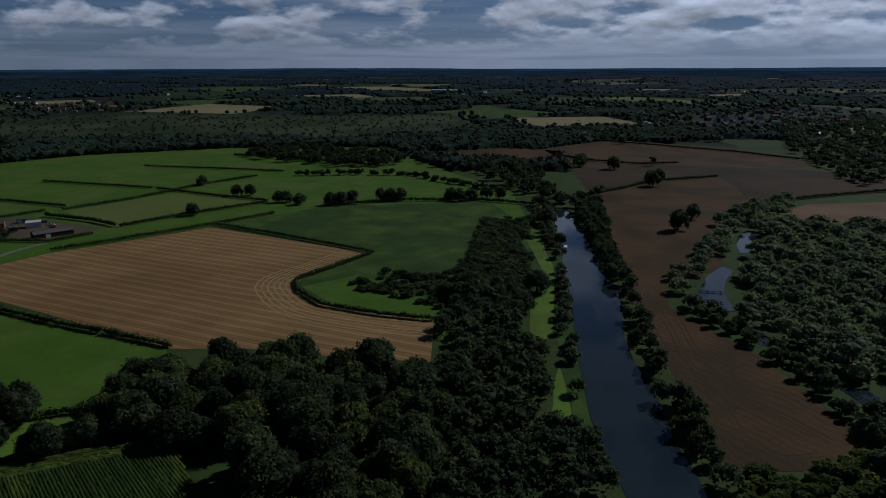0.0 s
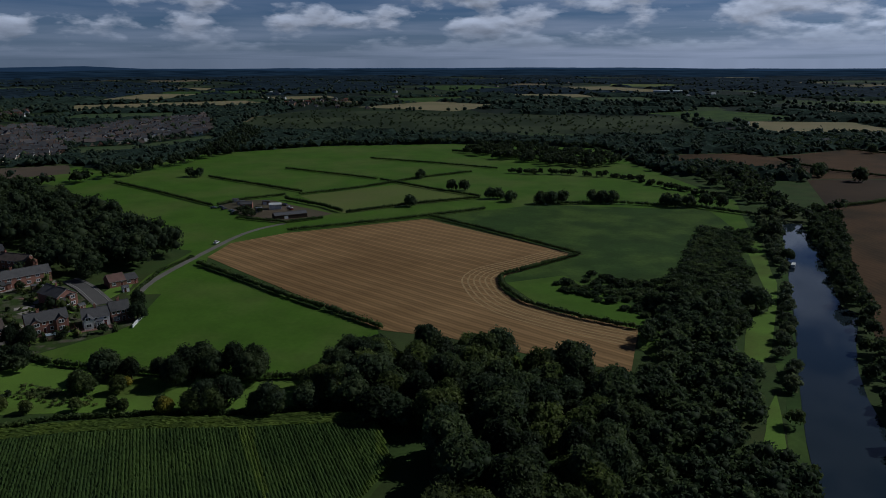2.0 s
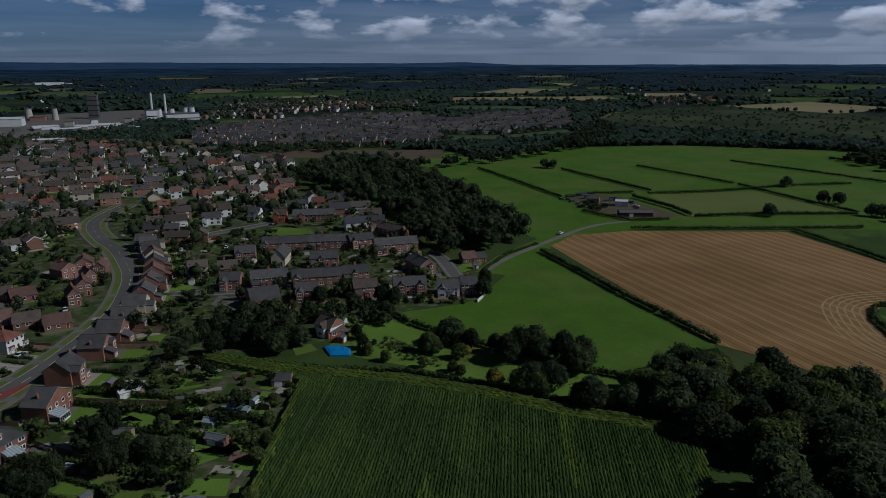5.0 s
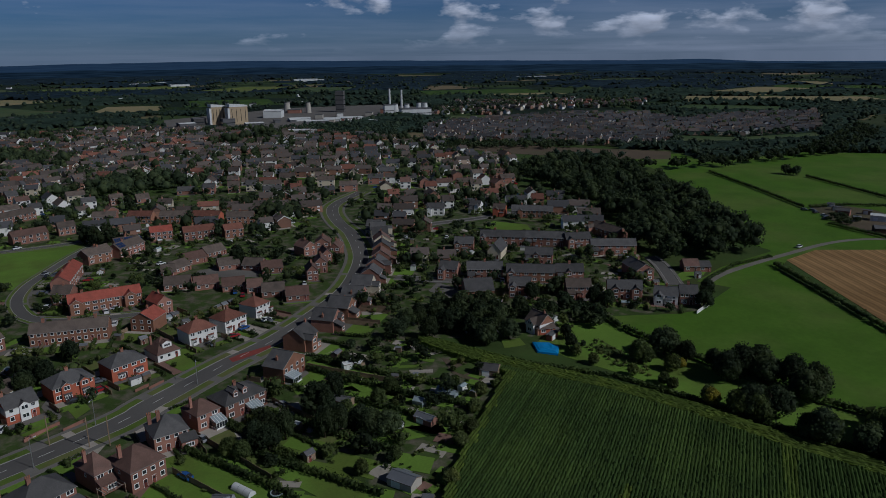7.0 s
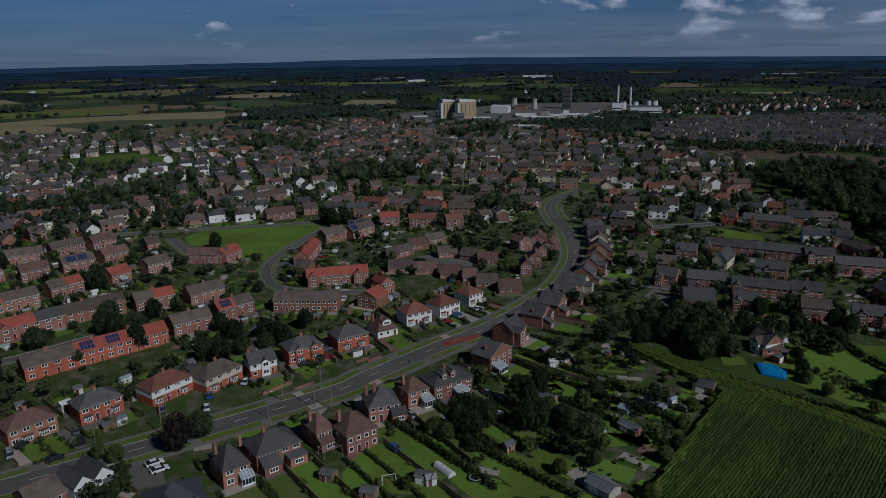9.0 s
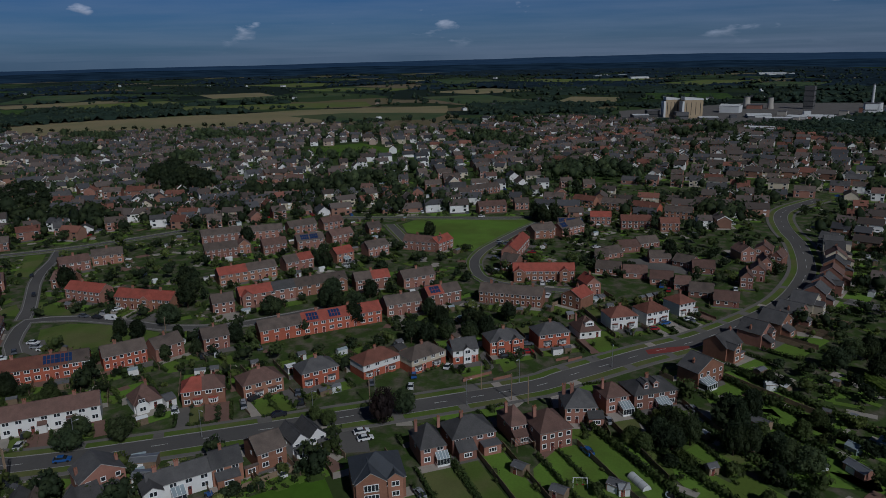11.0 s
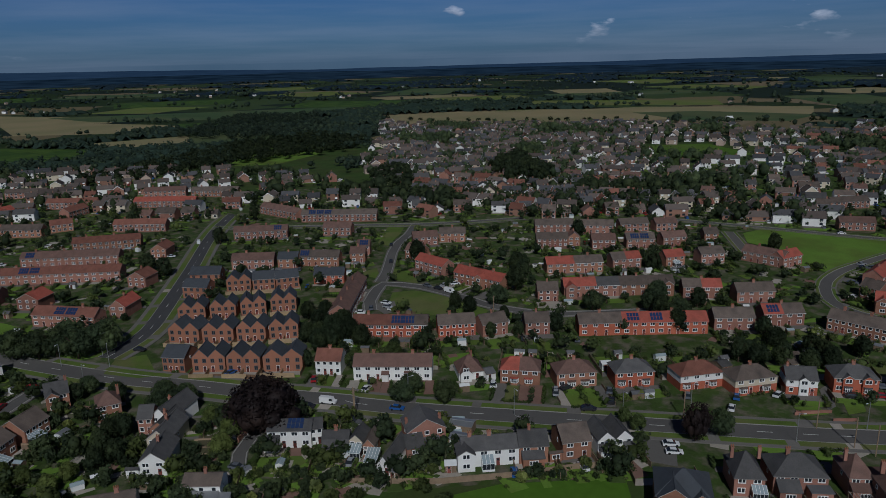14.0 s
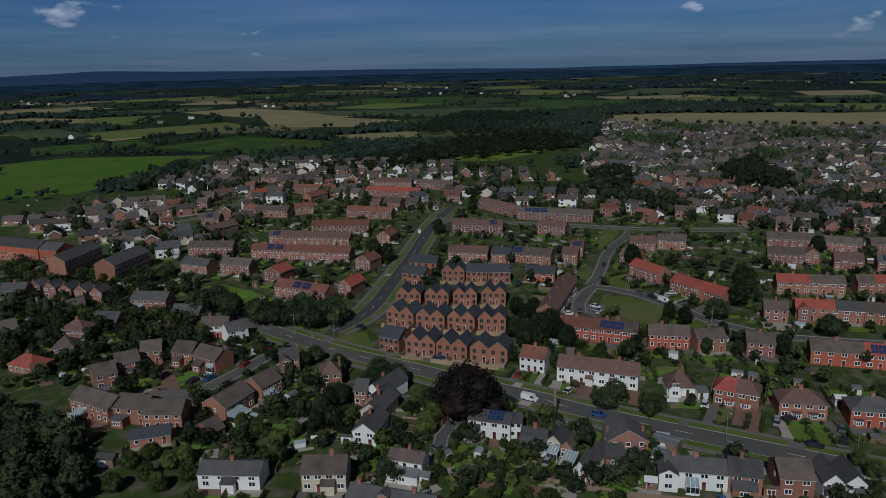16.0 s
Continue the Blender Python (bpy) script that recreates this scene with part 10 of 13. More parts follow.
garden((-121.2, -110.7), (-0.376, 0.926), 3.5, 9.0, 1, 0, 5, 243)
garden((-121.6, -106.6), (-0.419, 0.908), 2.9, 9.0, 1, 8, 0, 52)
garden((-117.6, -99.0), (-0.263, 0.965), 3.4, 12.0, 1, 4, 0, 113)
garden((-83.8, -127.1), (-0.594, 0.804), 8.6, 7.0, 1, 6, 4, 135)
garden((-88.6, -148.2), (-0.433, 0.901), 11.3, 6.0, 1, 5, 3, 518)
garden((-94.9, -154.6), (-0.635, 0.772), 10.2, 6.0, 1, 2, 3, 892)
garden((-101.7, -161.8), (-0.691, 0.723), 12.7, 7.5, 2, 4, 3, 946)
garden((-66.2, -136.8), (-0.763, 0.647), 10.4, 8.0, 2, 6, 4, 604)
garden((-48.3, -154.4), (-0.724, 0.690), 14.9, 7.0, 2, 6, 4, 64)
garden((-34.7, -217.8), (-0.386, 0.923), 16.6, 8.0, 2, 9, 0, 792)
garden((-42.7, -203.0), (-0.619, 0.786), 10.2, 8.0, 1, 0, 6, 704)
garden((-47.5, -192.9), (-0.760, 0.650), 10.9, 8.0, 1, 2, 0, 392)
garden((-41.7, -185.0), (-0.911, 0.412), 10.2, 5.0, 1, 4, 1, 808)
garden((-44.1, -228.7), (-0.997, 0.073), 6.8, 8.0, 1, 6, 6, 764)
garden((-52.5, -233.8), (-0.991, 0.133), 6.8, 8.0, 1, 3, 6, 908)
garden((-61.3, -239.6), (-0.909, 0.417), 6.7, 8.0, 1, 0, 6, 104)
garden((-69.5, -233.2), (-0.581, 0.814), 7.7, 8.0, 1, 5, 8, 941)
garden((-73.8, -225.4), (-0.353, 0.936), 10.5, 8.0, 1, 5, 8, 298)
garden((-79.7, -186.0), (-0.946, -0.323), 8.3, 8.0, 2, 8, 6, 209)
garden((-66.4, -180.9), (-0.906, -0.424), 12.0, 8.5, 2, 9, 2, 690)
garden((-93.4, -201.3), (-0.898, 0.441), 6.1, 7.0, 1, 6, 5, 229)
garden((-97.3, -182.0), (-0.881, 0.472), 6.4, 8.0, 1, 8, 5, 743)
garden((-99.2, -166.1), (-0.596, 0.803), 3.9, 6.0, 1, 6, 0, 812)
garden((-26.0, -265.4), (-0.465, 0.885), 11.4, 8.0, 1, 0, 6, 431)
garden((-86.2, -250.9), (-0.731, 0.682), 10.3, 6.0, 2, 0, 4, 910)
garden((-91.7, -238.5), (-1.000, -0.013), 7.7, 6.0, 1, 5, 0, 89)
garden((-76.2, -301.9), (-0.671, 0.741), 15.8, 8.0, 2, 8, 5, 791)
garden((-47.8, -355.2), (-0.649, 0.760), 6.3, 7.0, 1, 0, 3, 273)
garden((-52.5, -347.4), (-0.640, 0.768), 6.2, 7.0, 1, 14, 3, 933)
garden((-57.1, -339.7), (-0.648, 0.762), 6.2, 7.0, 1, 14, 3, 214)
garden((-61.6, -332.1), (-0.647, 0.763), 6.0, 7.0, 1, 14, 3, 406)
garden((-66.0, -324.7), (-0.655, 0.756), 6.0, 7.0, 1, 14, 3, 287)
garden((-36.5, -355.6), (-0.802, 0.597), 11.2, 8.0, 2, 0, 0, 349)
garden((-45.6, -283.3), (-0.666, 0.746), 10.1, 8.0, 2, 1, 4, 828)
garden((-58.2, -291.2), (-0.659, 0.753), 10.6, 8.0, 1, 6, 4, 44)
garden((-84.0, -277.1), (-0.611, 0.792), 12.1, 8.0, 1, 6, 4, 204)
garden((-40.1, -270.1), (-0.880, 0.474), 7.4, 8.0, 1, 6, 1, 725)
garden((-24.6, -365.0), (-0.757, 0.654), 14.5, 8.0, 2, 8, 0, 907)
garden((-63.7, -414.0), (-0.469, 0.883), 12.6, 11.0, 2, 2, 2, 5)
garden((-68.0, -376.2), (-0.735, -0.678), 29.8, 11.0, 5, 2, 2, 900)
garden((-83.8, -350.8), (-0.787, -0.617), 27.6, 11.0, 5, 2, 2, 421)
new_plot((-161.1, -231.4), (-0.626, 0.780), 10.4, 8.5, 56)
new_plot((-169.2, -222.7), (-0.622, 0.783), 10.0, 8.5, 917)
new_plot((-177.6, -214.7), (-0.727, 0.686), 9.8, 8.5, 387)
new_plot((-187.0, -207.8), (-0.671, 0.741), 10.0, 8.5, 866)
new_plot((-145.5, -216.0), (-0.423, 0.906), 11.6, 8.5, 503)
new_plot((-151.2, -204.8), (-0.524, 0.852), 11.3, 8.5, 142)
new_plot((-158.7, -195.4), (-0.510, 0.860), 10.6, 8.5, 24)
new_plot((-165.8, -186.3), (-0.652, 0.759), 10.3, 8.5, 242)
new_plot((-133.0, -186.9), (-0.557, 0.831), 10.6, 8.5, 434)
new_plot((-138.9, -177.5), (-0.497, 0.868), 11.1, 8.5, 753)
new_plot((-145.1, -167.3), (-0.542, 0.840), 12.7, 8.5, 928)
new_plot((-195.7, -244.2), (-0.663, 0.749), 10.4, 8.5, 871)
new_plot((-202.5, -235.2), (-0.659, 0.753), 9.6, 7.5, 114)
new_plot((-208.5, -227.0), (-0.779, 0.627), 9.9, 7.5, 987)
garden((-180.5, -254.0), (-0.407, 0.913), 11.1, 7.5, 2, 4, 2, 611)
garden((-193.9, -266.4), (-0.553, 0.833), 13.6, 7.5, 2, 4, 2, 3)
garden((-128.4, -195.9), (-0.416, 0.909), 7.7, 9.0, 2, 4, 2, 124)
garden((-126.9, -374.4), (-0.723, 0.691), 24.6, 7.5, 4, 10, 9, 782)
garden((-149.6, -345.3), (-0.604, 0.797), 54.5, 7.5, 8, 10, 9, 592)
garden((-170.1, -366.9), (-0.618, 0.786), 47.7, 7.5, 7, 10, 9, 202)
garden((-200.9, -373.7), (-0.728, 0.685), 34.7, 7.5, 5, 10, 9, 916)
garden((-126.2, -329.2), (-0.549, 0.836), 16.0, 7.5, 2, 10, 9, 872)
garden((-112.3, -344.2), (-0.493, 0.870), 15.6, 7.5, 2, 10, 9, 207)
garden((-135.9, -302.2), (-0.435, 0.901), 9.7, 10.0, 1, 10, 9, 338)
garden((-129.0, -277.2), (-0.405, 0.914), 26.7, 7.5, 4, 10, 3, 8)
garden((-150.0, -259.3), (-0.447, 0.894), 6.7, 12.0, 1, 3, 9, 913)
garden((-178.1, -289.7), (-0.383, 0.924), 8.9, 10.0, 1, 10, 9, 85)
garden((-214.4, -324.4), (-0.531, 0.847), 7.9, 12.0, 1, 10, 9, 136)
garden((-261.3, -315.4), (-0.624, 0.782), 29.8, 7.5, 5, 10, 9, 552)
garden((-294.1, -278.2), (-0.428, 0.904), 16.4, 7.5, 2, 10, 9, 939)
garden((-220.3, -269.6), (-0.576, 0.817), 20.3, 7.5, 3, 10, 9, 17)
garden((-233.0, -251.4), (-0.540, 0.842), 9.6, 7.5, 1, 10, 0, 512)
garden((-241.2, -245.1), (-0.459, 0.888), 19.6, 7.5, 3, 0, 9, 86)
garden((-222.7, -218.2), (-0.539, 0.842), 13.5, 7.5, 2, 10, 9, 586)
garden((-182.8, -161.8), (-0.484, 0.875), 27.1, 7.5, 5, 10, 9, 508)
garden((-197.7, -134.6), (-0.645, 0.765), 13.3, 7.5, 3, 10, 9, 550)
garden((-205.7, -121.0), (-0.806, 0.592), 9.8, 7.5, 1, 10, 0, 943)
garden((-264.6, -192.5), (0.228, 0.974), 18.9, 7.5, 3, 10, 9, 202)
garden((-256.1, -165.4), (0.125, 0.992), 25.7, 7.5, 4, 10, 9, 430)
garden((-276.2, -207.0), (-0.072, 0.997), 9.7, 7.5, 1, 10, 9, 70)
garden((-298.5, -217.7), (-0.684, 0.729), 13.3, 7.5, 2, 10, 9, 407)
garden((-312.9, -210.7), (-0.528, 0.849), 14.0, 7.5, 2, 3, 9, 196)
garden((-192.7, -172.2), (-0.863, -0.505), 44.4, 7.5, 7, 10, 9, 654)
garden((-258.0, -227.2), (-0.536, 0.844), 7.5, 7.5, 1, 10, 5, 783)
garden((-270.8, -233.2), (-0.544, 0.839), 6.4, 7.5, 1, 5, 9, 95)
garden((-355.3, -174.2), (-0.527, 0.850), 21.6, 7.5, 3, 0, 9, 717)
garden((-364.9, -154.3), (-0.404, 0.915), 20.8, 7.5, 3, 10, 9, 593)
garden((-378.1, -132.9), (-0.640, 0.768), 16.4, 7.5, 2, 10, 9, 148)
garden((-388.4, -116.2), (-0.670, 0.742), 12.5, 7.5, 2, 10, 9, 176)
garden((-326.7, -159.2), (-0.532, 0.847), 16.2, 7.5, 2, 10, 0, 962)
garden((-337.2, -146.3), (-0.529, 0.849), 6.2, 7.5, 1, 0, 9, 623)
garden((-337.3, -133.2), (-0.534, 0.846), 12.2, 7.5, 2, 10, 9, 736)
garden((-346.7, -118.3), (-0.534, 0.846), 14.4, 7.5, 2, 10, 9, 981)
garden((-358.5, -103.1), (-0.683, 0.730), 12.9, 7.5, 2, 10, 9, 42)
garden((-377.6, -87.4), (-0.529, 0.849), 7.2, 7.5, 1, 10, 9, 55)
garden((-286.1, -134.2), (-0.613, 0.790), 26.1, 7.5, 4, 10, 9, 276)
garden((-307.4, -111.0), (-0.678, 0.735), 13.9, 7.5, 2, 10, 9, 568)
garden((-323.0, -91.1), (-0.707, 0.707), 9.5, 7.5, 1, 10, 9, 699)
garden((-335.8, -78.5), (-0.677, 0.736), 11.8, 7.5, 2, 10, 9, 620)
garden((-250.1, -121.2), (-0.555, 0.832), 8.3, 7.5, 1, 10, 9, 872)
garden((-260.0, -114.1), (-0.571, 0.821), 22.8, 7.5, 3, 10, 0, 152)
garden((-273.1, -95.3), (-0.561, 0.828), 22.5, 7.5, 3, 0, 9, 763)
garden((-282.5, -72.2), (-0.468, 0.884), 15.2, 7.5, 2, 10, 9, 274)
garden((-286.7, -52.4), (-0.553, 0.833), 15.0, 7.5, 2, 10, 9, 754)
garden((-351.8, -64.0), (0.279, 0.960), 19.7, 7.5, 3, 0, 0, 589)
garden((-345.6, -44.8), (-0.873, 0.487), 12.9, 7.5, 2, 10, 0, 35)
garden((-223.6, -92.1), (-0.561, 0.828), 15.3, 7.5, 2, 0, 0, 124)
garden((-232.2, -79.4), (-0.534, 0.845), 29.9, 7.5, 5, 0, 0, 889)
garden((-252.7, -53.0), (-0.508, 0.861), 14.2, 7.5, 2, 10, 9, 722)
garden((-265.2, -38.7), (-0.556, 0.831), 14.6, 7.5, 2, 10, 9, 412)
garden((-215.1, -108.9), (-0.596, 0.803), 8.7, 7.5, 1, 10, 9, 973)
garden((-272.3, -19.4), (0.209, 0.978), 25.4, 7.5, 6, 10, 9, 927)
garden((-300.7, -6.4), (-0.056, 0.998), 26.6, 7.5, 5, 10, 6, 242)
garden((-333.7, -5.5), (-0.977, 0.211), 28.9, 7.5, 4, 10, 9, 165)
garden((-318.4, -12.7), (0.463, 0.887), 7.8, 7.5, 1, 10, 9, 625)
garden((-374.5, 3.4), (-0.628, 0.778), 14.6, 7.5, 2, 0, 9, 517)
garden((-380.5, 18.0), (-0.681, 0.733), 17.3, 7.5, 3, 10, 0, 44)
garden((-271.0, 13.1), (0.600, 0.800), 9.0, 9.0, 1, 10, 7, 753)
garden((-283.6, 24.0), (-0.355, 0.935), 6.2, 9.0, 1, 10, 9, 374)
garden((-401.4, 51.6), (0.006, 1.000), 16.5, 7.5, 3, 10, 9, 865)
garden((-395.5, 72.3), (-0.048, 0.999), 10.3, 7.5, 2, 10, 9, 690)
garden((-410.8, 35.5), (0.034, 0.999), 11.6, 7.5, 2, 10, 9, 534)
garden((-392.3, 16.8), (-0.164, 0.986), 12.2, 7.5, 2, 0, 9, 604)
garden((-376.2, 4.0), (-0.206, 0.979), 9.7, 7.5, 1, 0, 0, 578)
garden((-334.8, 31.6), (0.082, 0.997), 6.1, 8.5, 1, 4, 0, 793)
garden((-337.7, 38.0), (-0.557, 0.830), 9.5, 8.5, 1, 0, 4, 704)
garden((-350.7, 45.4), (-0.310, 0.951), 10.3, 8.5, 1, 4, 4, 88)
garden((-358.7, 56.1), (-0.396, 0.918), 11.1, 8.5, 1, 4, 4, 888)
garden((-332.8, 56.7), (0.031, 1.000), 9.7, 8.5, 1, 1, 4, 355)
garden((-329.2, 66.3), (0.609, 0.793), 9.2, 8.5, 1, 0, 4, 112)
garden((-317.8, 73.0), (0.136, 0.991), 9.6, 8.5, 1, 4, 0, 884)
garden((-314.6, 30.0), (0.219, 0.976), 11.0, 8.5, 1, 4, 4, 902)
garden((-307.8, 41.6), (0.079, 0.997), 10.1, 8.5, 1, 0, 0, 598)
garden((-299.9, 51.7), (0.149, 0.989), 9.4, 8.5, 1, 0, 4, 374)
garden((-293.1, 60.5), (0.258, 0.966), 6.2, 8.5, 1, 0, 4, 462)
garden((-284.5, 64.5), (0.270, 0.963), 9.2, 8.5, 1, 0, 0, 215)
garden((-274.2, 71.9), (0.240, 0.971), 9.2, 8.5, 1, 4, 0, 411)
garden((-296.8, 87.8), (0.200, 0.980), 5.0, 9.0, 1, 5, 2, 203)
garden((-308.1, 95.0), (0.290, 0.957), 5.9, 9.0, 1, 2, 4, 969)
garden((-319.5, 102.4), (0.102, 0.995), 4.9, 9.0, 1, 3, 4, 588)
garden((-330.8, 109.8), (0.542, 0.841), 5.4, 9.0, 1, 2, 4, 763)
garden((-336.7, 98.8), (-0.280, 0.960), 7.5, 9.0, 1, 5, 4, 18)
garden((-343.1, 106.5), (0.394, 0.919), 7.6, 9.0, 1, 1, 4, 388)
garden((-307.4, 167.8), (0.583, 0.812), 9.6, 7.5, 1, 10, 9, 818)
garden((-313.5, 186.7), (0.600, 0.800), 23.0, 7.5, 3, 10, 0, 622)
garden((-299.9, 205.8), (0.627, 0.779), 20.4, 7.5, 3, 0, 9, 336)
garden((-285.1, 221.2), (0.369, 0.930), 13.0, 7.5, 2, 5, 0, 0)
garden((-272.7, 187.2), (0.630, 0.776), 13.0, 7.5, 2, 10, 9, 443)
garden((-272.2, 140.7), (0.682, 0.731), 8.2, 7.5, 1, 10, 9, 114)
garden((-264.3, 150.7), (0.500, 0.866), 15.8, 7.5, 2, 10, 9, 218)
garden((-252.6, 163.8), (0.570, 0.822), 21.1, 7.5, 3, 10, 0, 227)
garden((-241.7, 182.7), (0.497, 0.868), 11.9, 7.5, 2, 0, 9, 454)
garden((-236.4, 154.8), (0.646, 0.763), 8.5, 7.5, 1, 10, 9, 276)
garden((-222.2, 173.3), (0.498, 0.867), 10.0, 7.5, 2, 10, 9, 332)
garden((-367.6, 144.3), (0.623, 0.782), 8.2, 7.5, 1, 0, 9, 834)
garden((-239.6, 136.1), (0.352, 0.936), 11.6, 12.0, 1, 10, 9, 90)
garden((-288.7, 176.2), (0.715, 0.699), 6.6, 14.0, 1, 10, 9, 314)
garden((-212.8, 186.7), (0.589, 0.808), 13.7, 7.5, 3, 10, 9, 644)
garden((-200.0, 199.2), (0.718, 0.696), 9.3, 7.5, 1, 10, 0, 291)
garden((-193.6, 206.9), (0.607, 0.795), 6.9, 7.5, 2, 0, 9, 105)
garden((-224.8, 241.6), (0.499, 0.866), 6.8, 7.5, 1, 0, 0, 529)
garden((-221.4, 247.5), (0.492, 0.871), 5.3, 7.5, 1, 0, 0, 802)
garden((-225.4, 213.8), (0.254, 0.967), 8.3, 14.0, 1, 10, 9, 56)
garden((-303.2, 251.2), (1.000, 0.005), 21.7, 7.5, 3, 10, 9, 26)
garden((-269.0, 224.2), (0.501, 0.866), 22.2, 7.5, 3, 10, 5, 390)
garden((-202.2, 139.4), (0.994, 0.113), 8.0, 7.0, 1, 0, 9, 799)
garden((-194.3, 140.3), (0.235, 0.972), 6.0, 5.0, 1, 0, 0, 573)
garden((-220.2, 62.8), (-0.655, 0.756), 8.5, 8.5, 1, 14, 4, 826)
garden((-232.6, 77.1), (-0.728, 0.685), 8.5, 8.5, 1, 14, 4, 438)
garden((-242.7, 86.6), (-0.728, 0.685), 8.5, 8.5, 1, 14, 4, 509)
garden((-252.8, 96.1), (-0.799, 0.601), 8.5, 8.5, 1, 14, 4, 354)
garden((-264.5, 104.9), (-0.799, 0.601), 8.5, 8.5, 1, 14, 4, 726)
garden((-276.2, 113.7), (-0.845, 0.534), 8.5, 8.5, 1, 14, 4, 796)
garden((-289.1, 121.8), (-0.845, 0.534), 8.5, 8.5, 1, 14, 4, 254)
garden((-302.0, 130.0), (-0.908, 0.419), 8.5, 8.5, 1, 14, 4, 579)
garden((-316.2, 136.6), (-0.908, 0.419), 8.5, 8.5, 1, 14, 4, 755)
garden((-330.4, 143.1), (-0.951, 0.310), 8.5, 8.5, 1, 14, 4, 67)
garden((-342.5, 147.0), (-0.951, 0.310), 8.5, 8.5, 1, 14, 4, 435)
garden((-354.5, 151.0), (-0.951, 0.310), 8.5, 8.5, 1, 14, 4, 663)
# ---- lawns, patios and garden things behind the road ----
sheet("lawn", [(-164.4, 8.8), (-165.5, 14.6), (-144.3, 25.1), (-139.5, 24.5), (-145.9, 2.1), (-153.4, 1.9)], 0.116, M["lawn"], "wide mown back lawn between hedges", "lawn")
sheet("lawn", [(-170.6, 15.2), (-170.4, 21.1), (-160.5, 26.8), (-148.6, 31.5), (-135.1, 39.8), (-138.0, 29.7), (-149.3, 24.7)], 0.119, M["lawn"], "wide mown back lawn between hedges", "lawn")
sheet("lawn", [(-159.7, 34.7), (-157.9, 41.0), (-150.4, 47.6), (-139.1, 51.6), (-132.1, 50.4), (-134.3, 42.5), (-151.4, 34.9)], 0.122, M["lawn"], "wide mown back lawn between hedges", "lawn")
sheet("lawn", [(-163.8, 59.8), (-159.9, 64.8), (-151.1, 64.4), (-149.8, 59.3), (-159.0, 57.3)], 0.125, M["lawn"], "wide mown back lawn between hedges", "lawn")
sheet("lawn", [(-184.5, 63.7), (-170.8, 72.5), (-161.6, 75.2), (-160.8, 72.4), (-173.5, 63.3)], 0.128, M["lawn"], "wide mown back lawn between hedges", "lawn")
sheet("lawn", [(-200.1, 59.7), (-182.1, 71.7), (-178.9, 69.6), (-191.4, 60.6)], 0.131, M["lawn"], "wide mown back lawn between hedges", "lawn")
sheet("lawn", [(-207.2, 58.9), (-201.2, 63.7), (-192.3, 64.5), (-194.8, 59.0)], 0.134, M["lawn"], "wide mown back lawn between hedges", "lawn")
sheet("lawn", [(-204.2, -20.3), (-207.6, -14.7), (-204.6, -11.4), (-199.7, -17.6)], 0.118, M["lawn"], "small mown front lawn beside the road", "lawn")
sheet("lawn", [(-214.9, -9.1), (-219.4, -5.1), (-211.4, -3.0), (-206.9, -6.9)], 0.121, M["lawn"], "small mown front lawn beside the road", "lawn")
sheet("lawn", [(-179.2, -27.6), (-180.9, -18.2), (-174.8, -15.5), (-172.7, -23.0)], 0.124, M["lawn"], "small mown front lawn beside the road", "lawn")
sheet("lawn", [(-182.1, -13.9), (-183.5, -7.8), (-178.2, -6.8), (-177.3, -12.1)], 0.127, M["lawn"], "small mown front lawn beside the road", "lawn")
sheet("lawn", [(-199.7, 11.9), (-203.6, 19.1), (-197.0, 21.3), (-193.0, 15.4)], 0.130, M["lawn"], "small mown front lawn beside the road", "lawn")
sheet("lawn", [(-243.8, 22.2), (-243.7, 32.0), (-239.3, 33.4), (-235.1, 23.8)], 0.133, M["lawn"], "small mown front lawn beside the road", "lawn")
sheet("patio", [(-186.7, -7.5), (-192.2, -3.1), (-187.1, -0.8), (-180.7, -4.5)], 0.121, M["flags"], "pale stone flag patio", "driveway")
sheet("patio", [(-177.4, -36.3), (-177.4, -31.6), (-171.5, -30.2), (-171.0, -34.7)], 0.124, M["flags"], "pale stone flag patio", "driveway")
sheet("patio", [(-186.4, 44.3), (-186.5, 50.3), (-176.0, 48.8), (-174.3, 42.9)], 0.127, M["flags"], "pale stone flag patio", "driveway")
sheet("patio", [(-178.0, 30.1), (-178.5, 34.2), (-170.2, 34.8), (-166.8, 30.3)], 0.130, M["flags"], "pale stone flag patio", "driveway")
sheet("patio", [(-224.2, -13.9), (-210.3, -10.3), (-206.7, -11.9), (-219.4, -15.5)], 0.133, M["asphalt_old"], "grey asphalt drive beside a house", "driveway")
trampoline(-144.3, 32.5)
cloche_tunnel(-149.2, 26.0, 27)
pergola(-162.6, -0.6, 117)
# ---- single trees ----
tree(-118.5, -138.5, 1.46, "leaf_copper", 'fine', 1.00)
tree(-171.7, -38.4, 0.55, "leaf_copper", False, 2.0, label="tall narrow dark purple-leaved tree beside the road")
tree(-177.7, -34.0, 0.72, "leaf", False, 1.15)
tree(-172.1, -57.4, 0.50, "leaf_mid", False, 1.00)
tree(-169.9, -52.9, 0.50, "leaf_mid", False, 1.00)
tree(-150.8, -116.2, 0.72, "leaf", False, 1.00)
tree(-157.3, -105.4, 0.72, "leaf", False, 1.00)
tree(-156.9, -117.0, 0.72, "leaf", False, 1.00)
tree(-258.1, -135.5, 1.15, "leaf_dark", False, 1.00)
tree(-275.7, -199.2, 1.15, "leaf_dark", False, 1.00)
tree(-258.1, -67.0, 0.90, "leaf", False, 1.00)
tree(-275.6, -80.3, 0.90, "leaf", False, 1.00)
tree(-239.4, -133.9, 0.90, "leaf", False, 1.00)
tree(-250.9, -98.3, 0.90, "leaf", False, 1.00)
tree(-320.5, -98.0, 1.00, "leaf_dark", True, 1.00)
